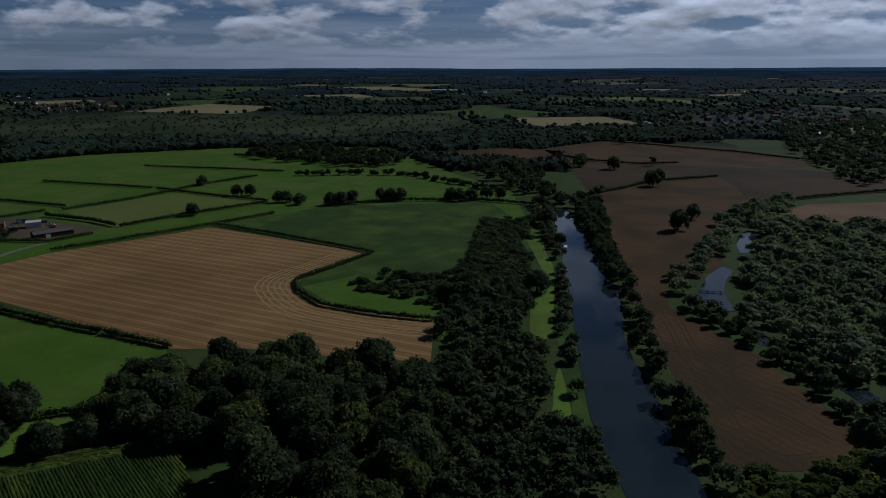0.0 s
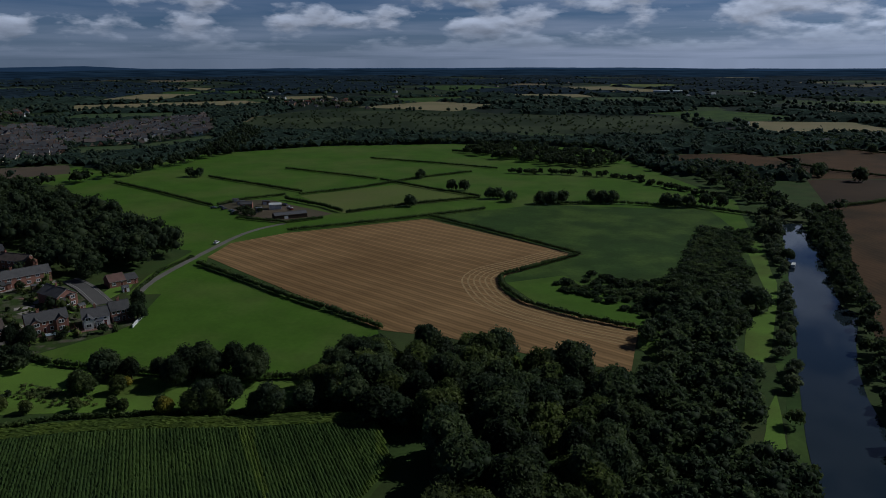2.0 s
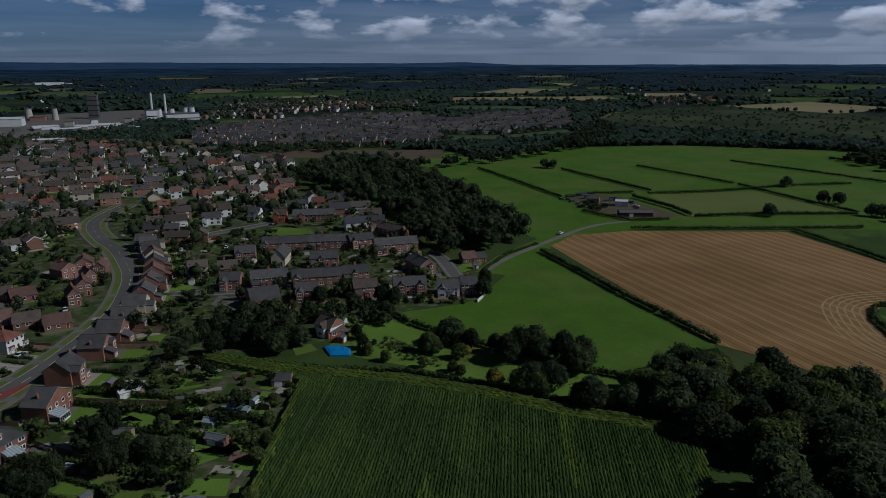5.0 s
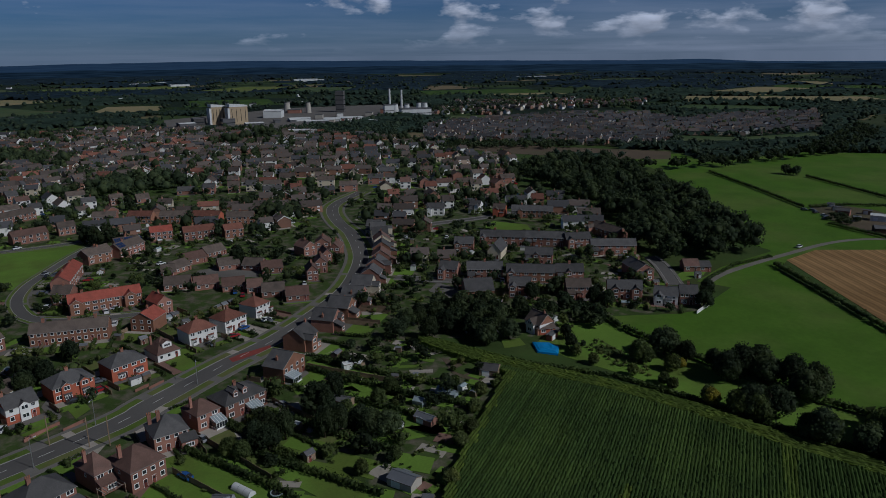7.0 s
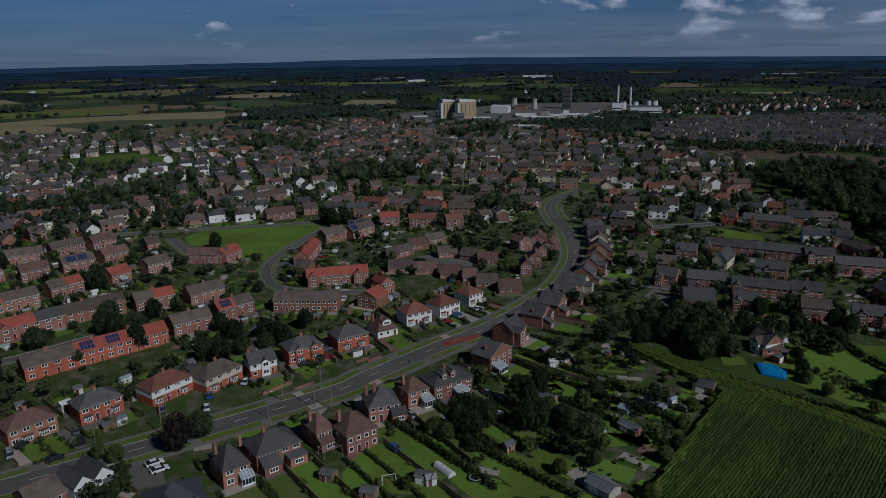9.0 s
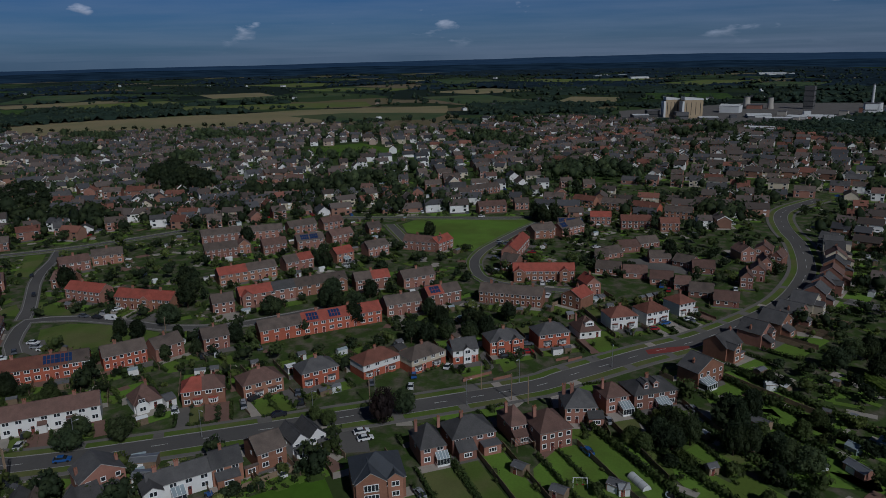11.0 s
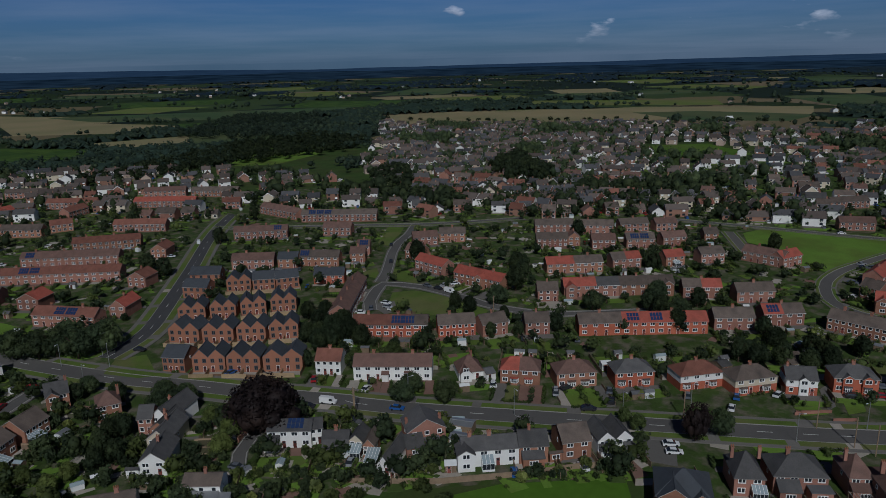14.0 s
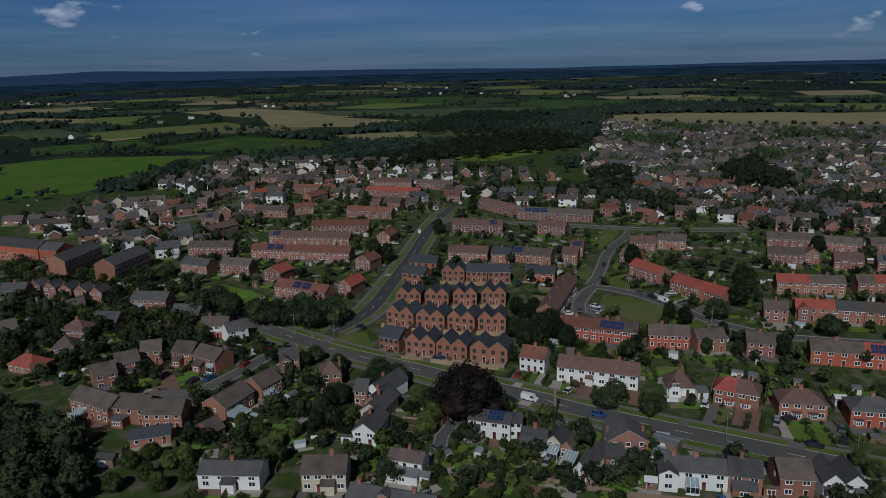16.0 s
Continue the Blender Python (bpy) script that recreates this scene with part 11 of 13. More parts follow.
tree(-377.8, -53.9, 1.00, "leaf_dark", True, 1.00)
tree(-360.9, -150.6, 1.00, "leaf_dark", True, 1.00)
tree(-425.0, 8.3, 1.00, "leaf_dark", True, 1.00)
tree(-419.2, 16.5, 1.00, "leaf_dark", True, 1.00)
tree(-246.5, -31.8, 0.80, "leaf_dark", False, 1.00)
tree(-244.4, -21.1, 0.80, "leaf_dark", False, 1.00)
tree(-255.1, -37.1, 0.80, "leaf_dark", False, 1.00)
tree(-251.2, -6.9, 0.80, "leaf_dark", False, 1.00)
tree(-241.9, -16.8, 0.80, "leaf_dark", False, 1.00)
tree(-163.7, 36.0, 0.80, "leaf_dark", False, 1.00)
tree(-167.0, 32.8, 0.80, "leaf_dark", False, 1.00)
tree(-163.6, 50.4, 0.75, "leaf_dark", False, 1.25)
tree(-163.2, 54.1, 0.75, "leaf_dark", False, 1.25)
tree(-143.0, 52.5, 0.45, "leaf_mid", False, 1.00)
tree(-144.7, 62.1, 0.45, "leaf_mid", False, 1.00)
tree(-156.7, 65.9, 0.45, "leaf_mid", False, 1.00)
tree(-147.5, 85.4, 0.55, "leaf_light", False, 1.00)
tree(-142.7, 79.3, 0.55, "leaf_light", False, 1.00)
tree(-156.5, 91.6, 0.55, "leaf_light", False, 1.00)
tree(-164.6, 98.2, 0.55, "leaf_light", False, 1.00)
tree(-128.5, 69.1, 0.55, "leaf_light", False, 1.00)
tree(-423.2, 3.2, 1.15, "leaf_dark", True, 1.00)
tree(-414.7, 8.4, 1.15, "leaf_dark", True, 1.00)
tree(-419.6, 14.2, 1.15, "leaf_dark", True, 1.00)
tree(-487.8, -6.9, 1.10, "leaf_dark", True, 1.00)
tree(-508.3, 33.3, 1.10, "leaf_dark", True, 1.00)
tree(-339.0, 66.3, 1.10, "leaf_dark", True, 1.00)
tree(-527.1, 149.9, 1.10, "leaf_dark", True, 1.00)
tree(-212.5, 112.6, 0.90, "leaf_dark", False, 1.00)
tree(-206.1, 118.3, 0.90, "leaf_dark", False, 1.00)
tree(-224.5, 114.2, 0.90, "leaf_dark", False, 1.00)
tree(-205.8, 129.9, 0.90, "leaf_dark", False, 1.00)
tree(-225.0, 107.4, 0.90, "leaf_dark", False, 1.00)
tree(-225.6, 124.5, 0.90, "leaf_dark", False, 1.00)
tree(-216.2, 128.9, 0.90, "leaf_dark", False, 1.00)
tree(-210.7, 104.9, 0.90, "leaf_dark", False, 1.00)
tree(-213.9, 145.1, 0.90, "leaf_dark", False, 1.00)
tree(-216.6, 94.5, 0.80, "leaf", False, 1.00)
tree(-224.5, 102.6, 0.80, "leaf", False, 1.00)
tree(-196.6, 119.5, 0.80, "leaf", False, 1.00)
tree(-197.0, 129.0, 0.80, "leaf", False, 1.00)
tree(-204.9, 180.1, 0.80, "leaf_dark", False, 1.00)
tree(-210.2, 177.4, 0.80, "leaf_dark", False, 1.00)
tree(-228.7, 173.3, 0.80, "leaf_dark", False, 1.00)
tree(-228.0, 160.0, 0.80, "leaf_dark", False, 1.00)
tree(-186.4, 212.4, 0.80, "leaf_dark", False, 1.00)
tree(-195.5, 223.8, 0.80, "leaf_dark", False, 1.00)
tree(-109.1, -171.3, 0.75, "leaf", False, 1.00)
tree(-112.3, -168.4, 0.75, "leaf", False, 1.00)
tree(-117.2, -169.3, 0.75, "leaf", False, 1.00)
tree(-115.2, -176.6, 0.75, "leaf", False, 1.00)
tree(-113.2, -152.5, 0.65, "leaf_mid", False, 1.00)
tree(-110.9, -143.1, 0.65, "leaf_mid", False, 1.00)
tree(-104.5, -139.2, 0.65, "leaf_mid", False, 1.00)
tree(-88.2, -165.8, 0.75, "leaf_dark", False, 1.00)
tree(-92.6, -168.7, 0.75, "leaf_dark", False, 1.00)
tree(-82.1, -158.4, 0.75, "leaf_dark", False, 1.00)
tree(-96.0, -168.0, 0.75, "leaf_dark", False, 1.00)
tree(-87.2, -158.0, 0.75, "leaf_dark", False, 1.00)
tree(-95.2, -275.2, 1.15, "leaf", False, 1.00)
tree(-103.3, -275.9, 1.15, "leaf", False, 1.00)
tree(-103.1, -261.6, 1.15, "leaf", False, 1.00)
tree(-109.4, -249.5, 1.15, "leaf", False, 1.00)
tree(-112.7, -241.9, 1.15, "leaf", False, 1.00)
tree(-117.0, -238.3, 1.15, "leaf", False, 1.00)
tree(-120.2, -230.8, 1.15, "leaf", False, 1.00)
tree(-127.2, -229.7, 1.15, "leaf", False, 1.00)
tree(-131.5, -231.1, 1.15, "leaf", False, 1.00)
tree(-123.7, -242.6, 1.15, "leaf", False, 1.00)
tree(-159.8, -138.7, 0.60, "leaf_mid", False, 1.00)
tree(-176.3, -138.6, 0.60, "leaf_mid", False, 1.00)
tree(-162.7, -144.9, 0.60, "leaf_mid", False, 1.00)
tree(-181.0, -161.4, 0.85, "leaf_dark", False, 1.00)
tree(-181.4, -168.6, 0.85, "leaf_dark", False, 1.00)
tree(-178.0, -153.5, 0.85, "leaf_dark", False, 1.00)
tree(-183.2, -169.4, 0.80, "leaf_dark", False, 1.00)
tree(-192.1, -183.2, 0.80, "leaf_dark", False, 1.00)
tree(-188.4, -188.8, 0.80, "leaf_dark", False, 1.00)
tree(-178.1, -162.1, 0.80, "leaf_dark", False, 1.00)
tree(-173.5, -168.9, 0.80, "leaf_dark", False, 1.00)
tree(-196.7, -139.3, 0.60, "leaf_dark", False, 1.00)
tree(-207.3, -118.8, 0.60, "leaf_dark", False, 1.00)
tree(-212.9, -110.6, 0.60, "leaf_dark", False, 1.00)
tree(-225.0, -122.9, 0.60, "leaf_dark", False, 1.00)
tree(-276.7, -141.6, 0.90, "leaf_dark", False, 1.00)
tree(-287.1, -149.9, 0.90, "leaf_dark", False, 1.00)
tree(-244.4, -64.0, 0.90, "leaf_dark", False, 1.00)
tree(-257.7, -73.9, 0.90, "leaf_dark", False, 1.00)
tree(-261.4, -79.2, 0.90, "leaf_dark", False, 1.00)
tree(-197.1, -289.9, 1.00, "leaf_dark", True, 1.00)
tree(-199.4, -304.6, 1.00, "leaf_dark", True, 1.00)
tree(-252.9, -317.2, 1.00, "leaf_dark", True, 1.00)
tree(-305.1, -346.7, 1.00, "leaf_dark", True, 1.00)
tree(-317.1, -95.0, 0.90, "leaf_dark", True, 1.00)
tree(-362.8, -152.2, 0.90, "leaf_dark", True, 1.00)
tree(-302.9, -65.3, 0.90, "leaf_dark", True, 1.00)
tree(-274.9, -64.6, 0.90, "leaf_dark", True, 1.00)
tree(-72.7, -260.7, 0.80, "leaf", True, 1.00)
tree(-71.9, -296.7, 0.80, "leaf", True, 1.00)
tree(-73.5, -314.5, 0.80, "leaf", True, 1.00)
tree(-79.7, -248.2, 0.80, "leaf", True, 1.00)
tree(-59.6, -282.3, 0.80, "leaf", True, 1.00)
tree(-65.6, -254.1, 0.80, "leaf", True, 1.00)
tree(-54.7, -286.9, 0.90, "leaf_dark", True, 1.00)
tree(-38.6, -293.9, 0.90, "leaf_dark", True, 1.00)
tree(-29.6, -283.8, 0.90, "leaf_dark", True, 1.00)
tree(-47.9, -301.5, 0.90, "leaf_dark", True, 1.00)
tree(-38.6, -174.8, 0.55, "leaf_mid", False, 1.00)
tree(-44.2, -175.1, 0.55, "leaf_mid", False, 1.00)
tree(-46.1, -168.1, 0.55, "leaf_mid", False, 1.00)
tree(-40.1, -166.7, 0.55, "leaf_mid", False, 1.00)
tree(-50.3, -167.9, 0.55, "leaf_mid", False, 1.00)
tree(-48.0, -159.7, 0.55, "leaf_mid", False, 1.00)
tree(-32.5, -167.1, 0.55, "leaf_mid", False, 1.00)
tree(-40.6, -159.9, 0.55, "leaf_mid", False, 1.00)
wood("woodland", fill([(-12.0, -237.1), (-26.0, -217.1), (-31.6, -195.9), (-30.6, -184.0), (-27.9, -174.3), (-23.4, -150.3), (5.3, -175.5)], 6.5, 51, (3.4, 6), (7, 12), 0.00), "leaf", "dark trees beside the gardens", leaves=230, lumps=10, size=0.46)
wood("woodland", fill([(-85.4, -117.4), (-111.8, -96.4), (-127.5, -80.1), (-114.0, -71.0), (-75.6, -104.6)], 5.0, 52, (1.5, 2.6), (2, 3.5), 0.55), "leaf_mid", "low scrub behind the cottages", leaves=170, lumps=9, size=0.46)
wood("allotment_shrubs", fill([(-202.5, 80.0), (-195.3, 92.9), (-175.3, 110.8), (-157.8, 96.0), (-142.4, 80.0), (-128.5, 69.1), (-134.8, 57.6), (-152.4, 56.2), (-178.2, 59.6), (-188.7, 70.6)], 8.0, 53, (1.2, 2.4), (2, 4.5), 0.82), "leaf_mid", "overgrown garden shrubs and fruit trees", leaves=170, lumps=9, size=0.46)
hedge([(-206.6, 59.4), (-188.7, 70.6), (-175.1, 79.4), (-164.0, 88.5), (-157.2, 93.8)], 1.3, 2.2, "hedge", 70, "tall garden hedge between long plots", leaves=70)
hedge([(-195.0, 51.4), (-183.2, 61.4), (-167.3, 72.3), (-152.6, 82.3)], 1.3, 2.2, "hedge", 71, "tall garden hedge between long plots", leaves=70)
hedge([(-185.1, 40.3), (-168.9, 49.8), (-156.3, 57.8), (-148.3, 63.7)], 1.3, 2.2, "hedge", 72, "tall garden hedge between long plots", leaves=70)
hedge([(-167.0, 29.9), (-153.2, 39.0), (-142.2, 46.5), (-132.0, 53.6)], 1.3, 2.2, "hedge", 73, "tall garden hedge between long plots", leaves=70)
hedge([(-211.6, 63.9), (-194.5, 76.7), (-178.6, 88.6), (-169.4, 97.2)], 1.3, 2.2, "hedge", 74, "tall garden hedge between long plots", leaves=70)
hedge([(-174.0, 17.3), (-161.2, 24.5), (-147.7, 32.0), (-139.2, 36.1)], 1.3, 2.2, "hedge", 75, "tall garden hedge between long plots", leaves=70)
sheet("lawn", [(-173.4, 11.9), (-169.1, 26.2), (-148.8, 32.3), (-145.9, 23.9), (-151.8, 17.6)], 0.15, M["lawn"], "mown back garden lawn", "lawn")
sheet("lawn", [(-148.8, 32.3), (-142.3, 37.1), (-133.7, 46.1), (-140.2, 30.0)], 0.15, M["lawn"], "mown back garden lawn", "lawn")
sheet("lawn", [(-202.5, 58.1), (-189.6, 67.3), (-183.3, 68.5), (-193.5, 57.9)], 0.15, M["lawn"], "mown back garden lawn", "lawn")
sheet("lawn", [(-176.6, 65.8), (-164.2, 74.3), (-161.7, 72.3), (-172.5, 64.2)], 0.15, M["lawn"], "mown back garden lawn", "lawn")
sheet("lawn", [(-162.3, 61.8), (-155.9, 67.2), (-147.9, 64.3), (-155.0, 57.2)], 0.15, M["lawn"], "mown back garden lawn", "lawn")
sheet("lawn", [(-188.4, 63.3), (-173.5, 78.7), (-168.1, 83.3), (-173.5, 82.3), (-189.7, 72.8)], 0.15, M["lawn"], "mown back garden lawn", "lawn")
sheet("lawn", [(-159.4, 67.0), (-155.5, 80.3), (-150.7, 79.5), (-151.9, 68.5)], 0.15, M["lawn"], "mown back garden lawn", "lawn")
sheet("lawn", [(-211.6, 63.9), (-198.2, 74.4), (-188.0, 81.6), (-185.9, 78.7), (-198.1, 66.8), (-207.4, 60.6)], 0.15, M["lawn"], "mown back garden lawn", "lawn")
sheet("lawn", [(-183.4, 72.1), (-166.5, 86.1), (-162.7, 85.9), (-179.3, 70.4)], 0.15, M["lawn"], "mown back garden lawn", "lawn")
sheet("lawn", [(-162.8, 73.6), (-153.4, 82.7), (-148.2, 78.2), (-158.1, 70.6)], 0.15, M["lawn"], "mown back garden lawn", "lawn")
sheet("lawn", [(-188.1, 56.2), (-176.3, 65.7), (-171.1, 62.0), (-183.8, 52.2)], 0.15, M["lawn"], "mown back garden lawn", "lawn")
sheet("lawn", [(-169.0, 43.7), (-157.8, 52.2), (-153.6, 47.7), (-164.8, 39.5)], 0.15, M["lawn"], "mown back garden lawn", "lawn")
sheet("lawn", [(-155.2, 51.2), (-144.9, 59.2), (-139.5, 53.9), (-150.5, 45.9)], 0.15, M["lawn"], "mown back garden lawn", "lawn")
sheet("lawn", [(-138.6, 50.8), (-132.8, 56.7), (-127.5, 53.0), (-132.7, 45.7)], 0.15, M["lawn"], "mown back garden lawn", "lawn")
sheet("lawn", [(-148.3, 63.7), (-140.7, 71.0), (-135.2, 66.6), (-142.8, 59.8)], 0.15, M["lawn"], "mown back garden lawn", "lawn")
tree(-166.2, 33.0, 0.80, "leaf_dark", False, 1.10)
tree(-168.5, 37.6, 0.80, "leaf_dark", False, 1.10)
tree(-167.5, 41.1, 0.80, "leaf_dark", False, 1.10)
tree(-164.0, 29.3, 0.55, "leaf_mid", False, 1.00)
tree(-166.8, 26.7, 0.55, "leaf_mid", False, 1.00)
tree(-177.7, 52.3, 0.70, "leaf_dark", False, 1.45)
tree(-180.8, 59.4, 0.70, "leaf_dark", False, 1.45)
tree(-173.9, 54.7, 0.70, "leaf_dark", False, 1.45)
tree(-160.0, 62.0, 0.75, "leaf", False, 1.00)
tree(-157.0, 65.7, 0.75, "leaf", False, 1.00)
tree(-163.3, 60.3, 0.75, "leaf", False, 1.00)
tree(-172.0, 59.6, 0.55, "leaf_mid", False, 1.00)
tree(-173.7, 70.1, 0.55, "leaf_mid", False, 1.00)
tree(-180.1, 76.2, 0.55, "leaf_mid", False, 1.00)
tree(-178.2, -173.4, 1.00, "leaf_dark", False, 1.10)
tree(-175.5, -164.6, 1.00, "leaf_dark", False, 1.10)
tree(-181.2, -164.6, 1.00, "leaf_dark", False, 1.10)
tree(-228.4, -39.8, 0.80, "leaf_dark", False, 1.05)
tree(-227.2, -33.7, 0.80, "leaf_dark", False, 1.05)
tree(-232.2, -27.5, 0.80, "leaf_dark", False, 1.05)
tree(-231.3, -19.5, 0.80, "leaf_dark", False, 1.05)
tree(-236.2, -14.0, 0.80, "leaf_dark", False, 1.05)
tree(-166.9, -163.5, 0.85, "leaf_dark", False, 1.00)
tree(-171.7, -162.5, 0.85, "leaf_dark", False, 1.00)
tree(-171.0, -172.3, 0.85, "leaf_dark", False, 1.00)
tree(-226.4, -145.7, 0.75, "leaf_dark", False, 1.00)
tree(-225.2, -138.8, 0.75, "leaf_dark", False, 1.00)
tree(-224.1, -101.7, 0.75, "leaf_dark", False, 1.00)
tree(-107.0, -202.3, 0.60, "leaf", False, 1.00)
tree(-101.9, -200.8, 0.60, "leaf", False, 1.00)
tree(-109.1, -191.1, 0.60, "leaf", False, 1.00)
tree(-70.1, -169.2, 0.55, "leaf_mid", False, 1.00)
tree(-71.4, -160.1, 0.55, "leaf_mid", False, 1.00)
tree(-68.5, -174.8, 0.55, "leaf_mid", False, 1.00)
tree(-76.8, -161.1, 0.55, "leaf_mid", False, 1.00)
tree(-155.2, -158.0, 0.60, "leaf_dark", False, 1.00)
tree(-155.3, -152.9, 0.60, "leaf_dark", False, 1.00)
# ---- woods, far towns and farmland ----
wood("woodland", fill([(-202.1, -714.8), (-260.1, -739.7), (-244.7, -699.3), (-206.7, -715.2)], 11.0, 54, (4, 7), (7, 12), 0.00), "leaf_dark", "dark copse behind the estate", leaves=56, lumps=5, size=0.90)
wood("woodland", fill([(-328.1, -591.4), (-447.1, -631.2), (-571.9, -685.7), (-721.2, -674.0), (-683.8, -565.0), (-598.6, -525.5), (-474.4, -551.9), (-367.7, -557.1), (-331.5, -582.8)], 12.0, 55, (5, 8), (8, 13), 0.00), "leaf_dark", "dark wood behind the estate", leaves=56, lumps=5, size=0.90)
wood("woodland", fill([(-529.2, -300.9), (-608.1, -319.7), (-529.1, -247.3), (-508.9, -235.2), (-486.1, -259.6), (-531.9, -304.3)], 9.0, 56, (5, 8), (12, 20), 0.00), "leaf_dark", "clump of tall dark trees", leaves=170, lumps=9, size=0.46)
wood("woodland", fill([(-504.2, -405.6), (-520.3, -388.9), (-453.8, -326.7), (-444.1, -336.0), (-425.7, -347.0)], 9.0, 57, (4, 7), (8, 13), 0.00), "leaf_dark", "dark clump of trees", leaves=170, lumps=9, size=0.46)
sheet("far_field", [(-119.5, -927.8), (-189.7, -933.7), (-320.0, -814.7), (-240.1, -733.9), (-175.1, -675.9), (-130.2, -641.3), (-81.7, -667.7)], 0.05, M["pasture"], "broad green field behind the town", "field")
sheet("far_field", [(-296.9, -963.3), (-436.4, -1016.9), (-493.0, -838.3), (-407.0, -731.8), (-336.0, -820.2)], 0.07, M["pasture_rough"], "dark green field behind the town", "field")
sheet("far_field", [(-645.6, -1383.2), (-711.3, -1362.5), (-760.6, -1087.9), (-753.9, -962.7), (-640.7, -997.2), (-548.5, -1134.6)], 0.09, M["straw"], "pale harvested field behind the town", "field")
sheet("far_field", [(-535.0, -908.7), (-652.4, -861.0), (-563.5, -744.5), (-490.2, -819.2)], 0.11, M["straw"], "pale harvested field behind the town", "field")
sheet("far_field", [(-271.4, -1200.3), (-373.8, -1261.3), (-369.8, -1137.5), (-288.2, -1111.2)], 0.05, M["straw"], "pale harvested field behind the town", "field")
sheet("far_field", [(-604.7, -1720.0), (-764.5, -1764.5), (-839.0, -1302.8), (-751.2, -1207.5), (-624.6, -1418.0)], 0.07, M["straw"], "pale harvested field behind the town", "field")
sheet("far_field", [(-543.8, -647.4), (-617.0, -673.2), (-650.3, -607.4), (-573.9, -540.1), (-496.5, -525.3), (-470.7, -556.4)], 0.09, M["lawn"], "green playing field behind the town", "field")
sheet("far_field", [(-784.0, -1473.5), (-1123.9, -1151.8), (-1221.7, -1042.6), (-1110.4, -947.4), (-854.3, -1090.3), (-755.7, -1256.9)], 0.11, M["pasture_far"], "green field behind the town", "field")
sheet("far_field", [(-196.7, -1461.0), (-286.3, -1463.2), (-290.9, -1246.9), (-205.9, -1220.8)], 0.05, M["pasture_far"], "green field behind the town", "field")
sheet("far_field", [(-1022.4, -823.4), (-1150.1, -736.3), (-1230.5, -569.5), (-1359.4, -439.2), (-1435.0, -162.7), (-1251.1, -140.5), (-1113.8, -317.3), (-976.8, -416.9), (-912.0, -583.9), (-929.8, -702.6)], 0.07, M["straw"], "long pale harvested field behind the town", "field")
sheet("far_field", [(-1026.8, -810.6), (-1116.7, -758.1), (-1246.9, -604.2), (-1293.1, -451.6), (-1114.4, -390.2), (-1005.7, -506.8), (-932.2, -568.8), (-888.8, -671.4)], 0.09, M["straw"], "long pale harvested field behind the town", "field")
sheet("far_field", [(-1214.2, -414.4), (-1277.1, -320.2), (-1254.5, -134.2), (-1122.6, -155.7), (-1095.9, -293.4)], 0.11, M["pasture_far"], "green field behind the town", "field")
sheet("far_field", [(-560.1, -665.3), (-601.7, -684.5), (-629.9, -664.6), (-652.1, -597.6), (-593.7, -558.7), (-523.3, -555.3), (-485.1, -542.4), (-479.2, -569.6)], 0.05, M["lawn"], "green playing field behind the town", "field")
sheet("heath", [(-593.0, 918.6), (-676.8, 1107.1), (-672.0, 1302.2), (-391.7, 1312.9), (-83.8, 1282.8), (13.3, 1072.5), (-3.0, 949.4), (-217.9, 981.2), (-360.7, 952.1), (-474.6, 884.9)], 0.05, M["moss"], "flat open heath with scattered birch", "heath")
sheet("heath", [(-629.7, 1049.7), (-486.1, 1249.4), (14.5, 1324.4), (55.6, 1029.4), (-86.4, 984.0), (-288.4, 948.9), (-470.0, 890.3)], 0.07, M["moss"], "flat open heath with scattered birch", "heath")
wood("heath_birches", fill([(-593.0, 918.6), (-676.8, 1107.1), (-672.0, 1302.2), (-391.7, 1312.9), (-83.8, 1282.8), (13.3, 1072.5), (-3.0, 949.4), (-217.9, 981.2), (-360.7, 952.1), (-474.6, 884.9)], 17.0, 81, (1.6, 3.4), (2.2, 4.2), 0.72), "leaf", "scattered young birches and scrub on the heath", "scrub", leaves=14, lumps=2, size=0.9)
wood("heath_birches", fill([(-629.7, 1049.7), (-486.1, 1249.4), (14.5, 1324.4), (55.6, 1029.4), (-86.4, 984.0), (-288.4, 948.9), (-470.0, 890.3)], 17.0, 82, (1.6, 3.4), (2.2, 4.2), 0.72), "leaf", "scattered young birches and scrub on the heath", "scrub", leaves=14, lumps=2, size=0.9)
town([(-1092.1, -71.2), (-1112.6, 64.2), (-982.7, 253.4), (-803.6, 358.6), (-540.4, 376.0), (-445.8, 305.4), (-422.9, 256.6), (-500.0, 194.1), (-485.4, 153.9), (-552.7, 64.1), (-606.8, -45.9)], 700, 1, 15, 75, "dense brick suburb of the far town")
town([(-926.7, -733.4), (-1013.3, -617.0), (-1020.0, -357.8), (-1001.5, -107.4), (-957.2, 188.9), (-618.7, 124.3), (-492.6, 24.7), (-485.8, -92.6), (-521.7, -169.0), (-496.9, -265.1), (-463.8, -324.2), (-530.2, -427.6)], 900, 2, 15, 102, "brick suburb with pale gables")
town([(-758.7, -598.8), (-979.3, -541.8), (-1084.6, -382.4), (-601.9, -180.1), (-505.6, -233.4), (-498.3, -294.9), (-444.4, -354.7), (-502.8, -427.5)], 380, 3, 15, 120, "pale bungalow estate beyond the trees")
town([(-316.0, -742.6), (-416.2, -588.7), (-462.6, -474.3), (-447.8, -392.6), (-370.6, -380.1), (-282.1, -476.3), (-218.5, -564.4), (-167.3, -601.0), (-237.6, -679.9)], 240, 4, 16, 140, "brick estate at the edge of the fields")
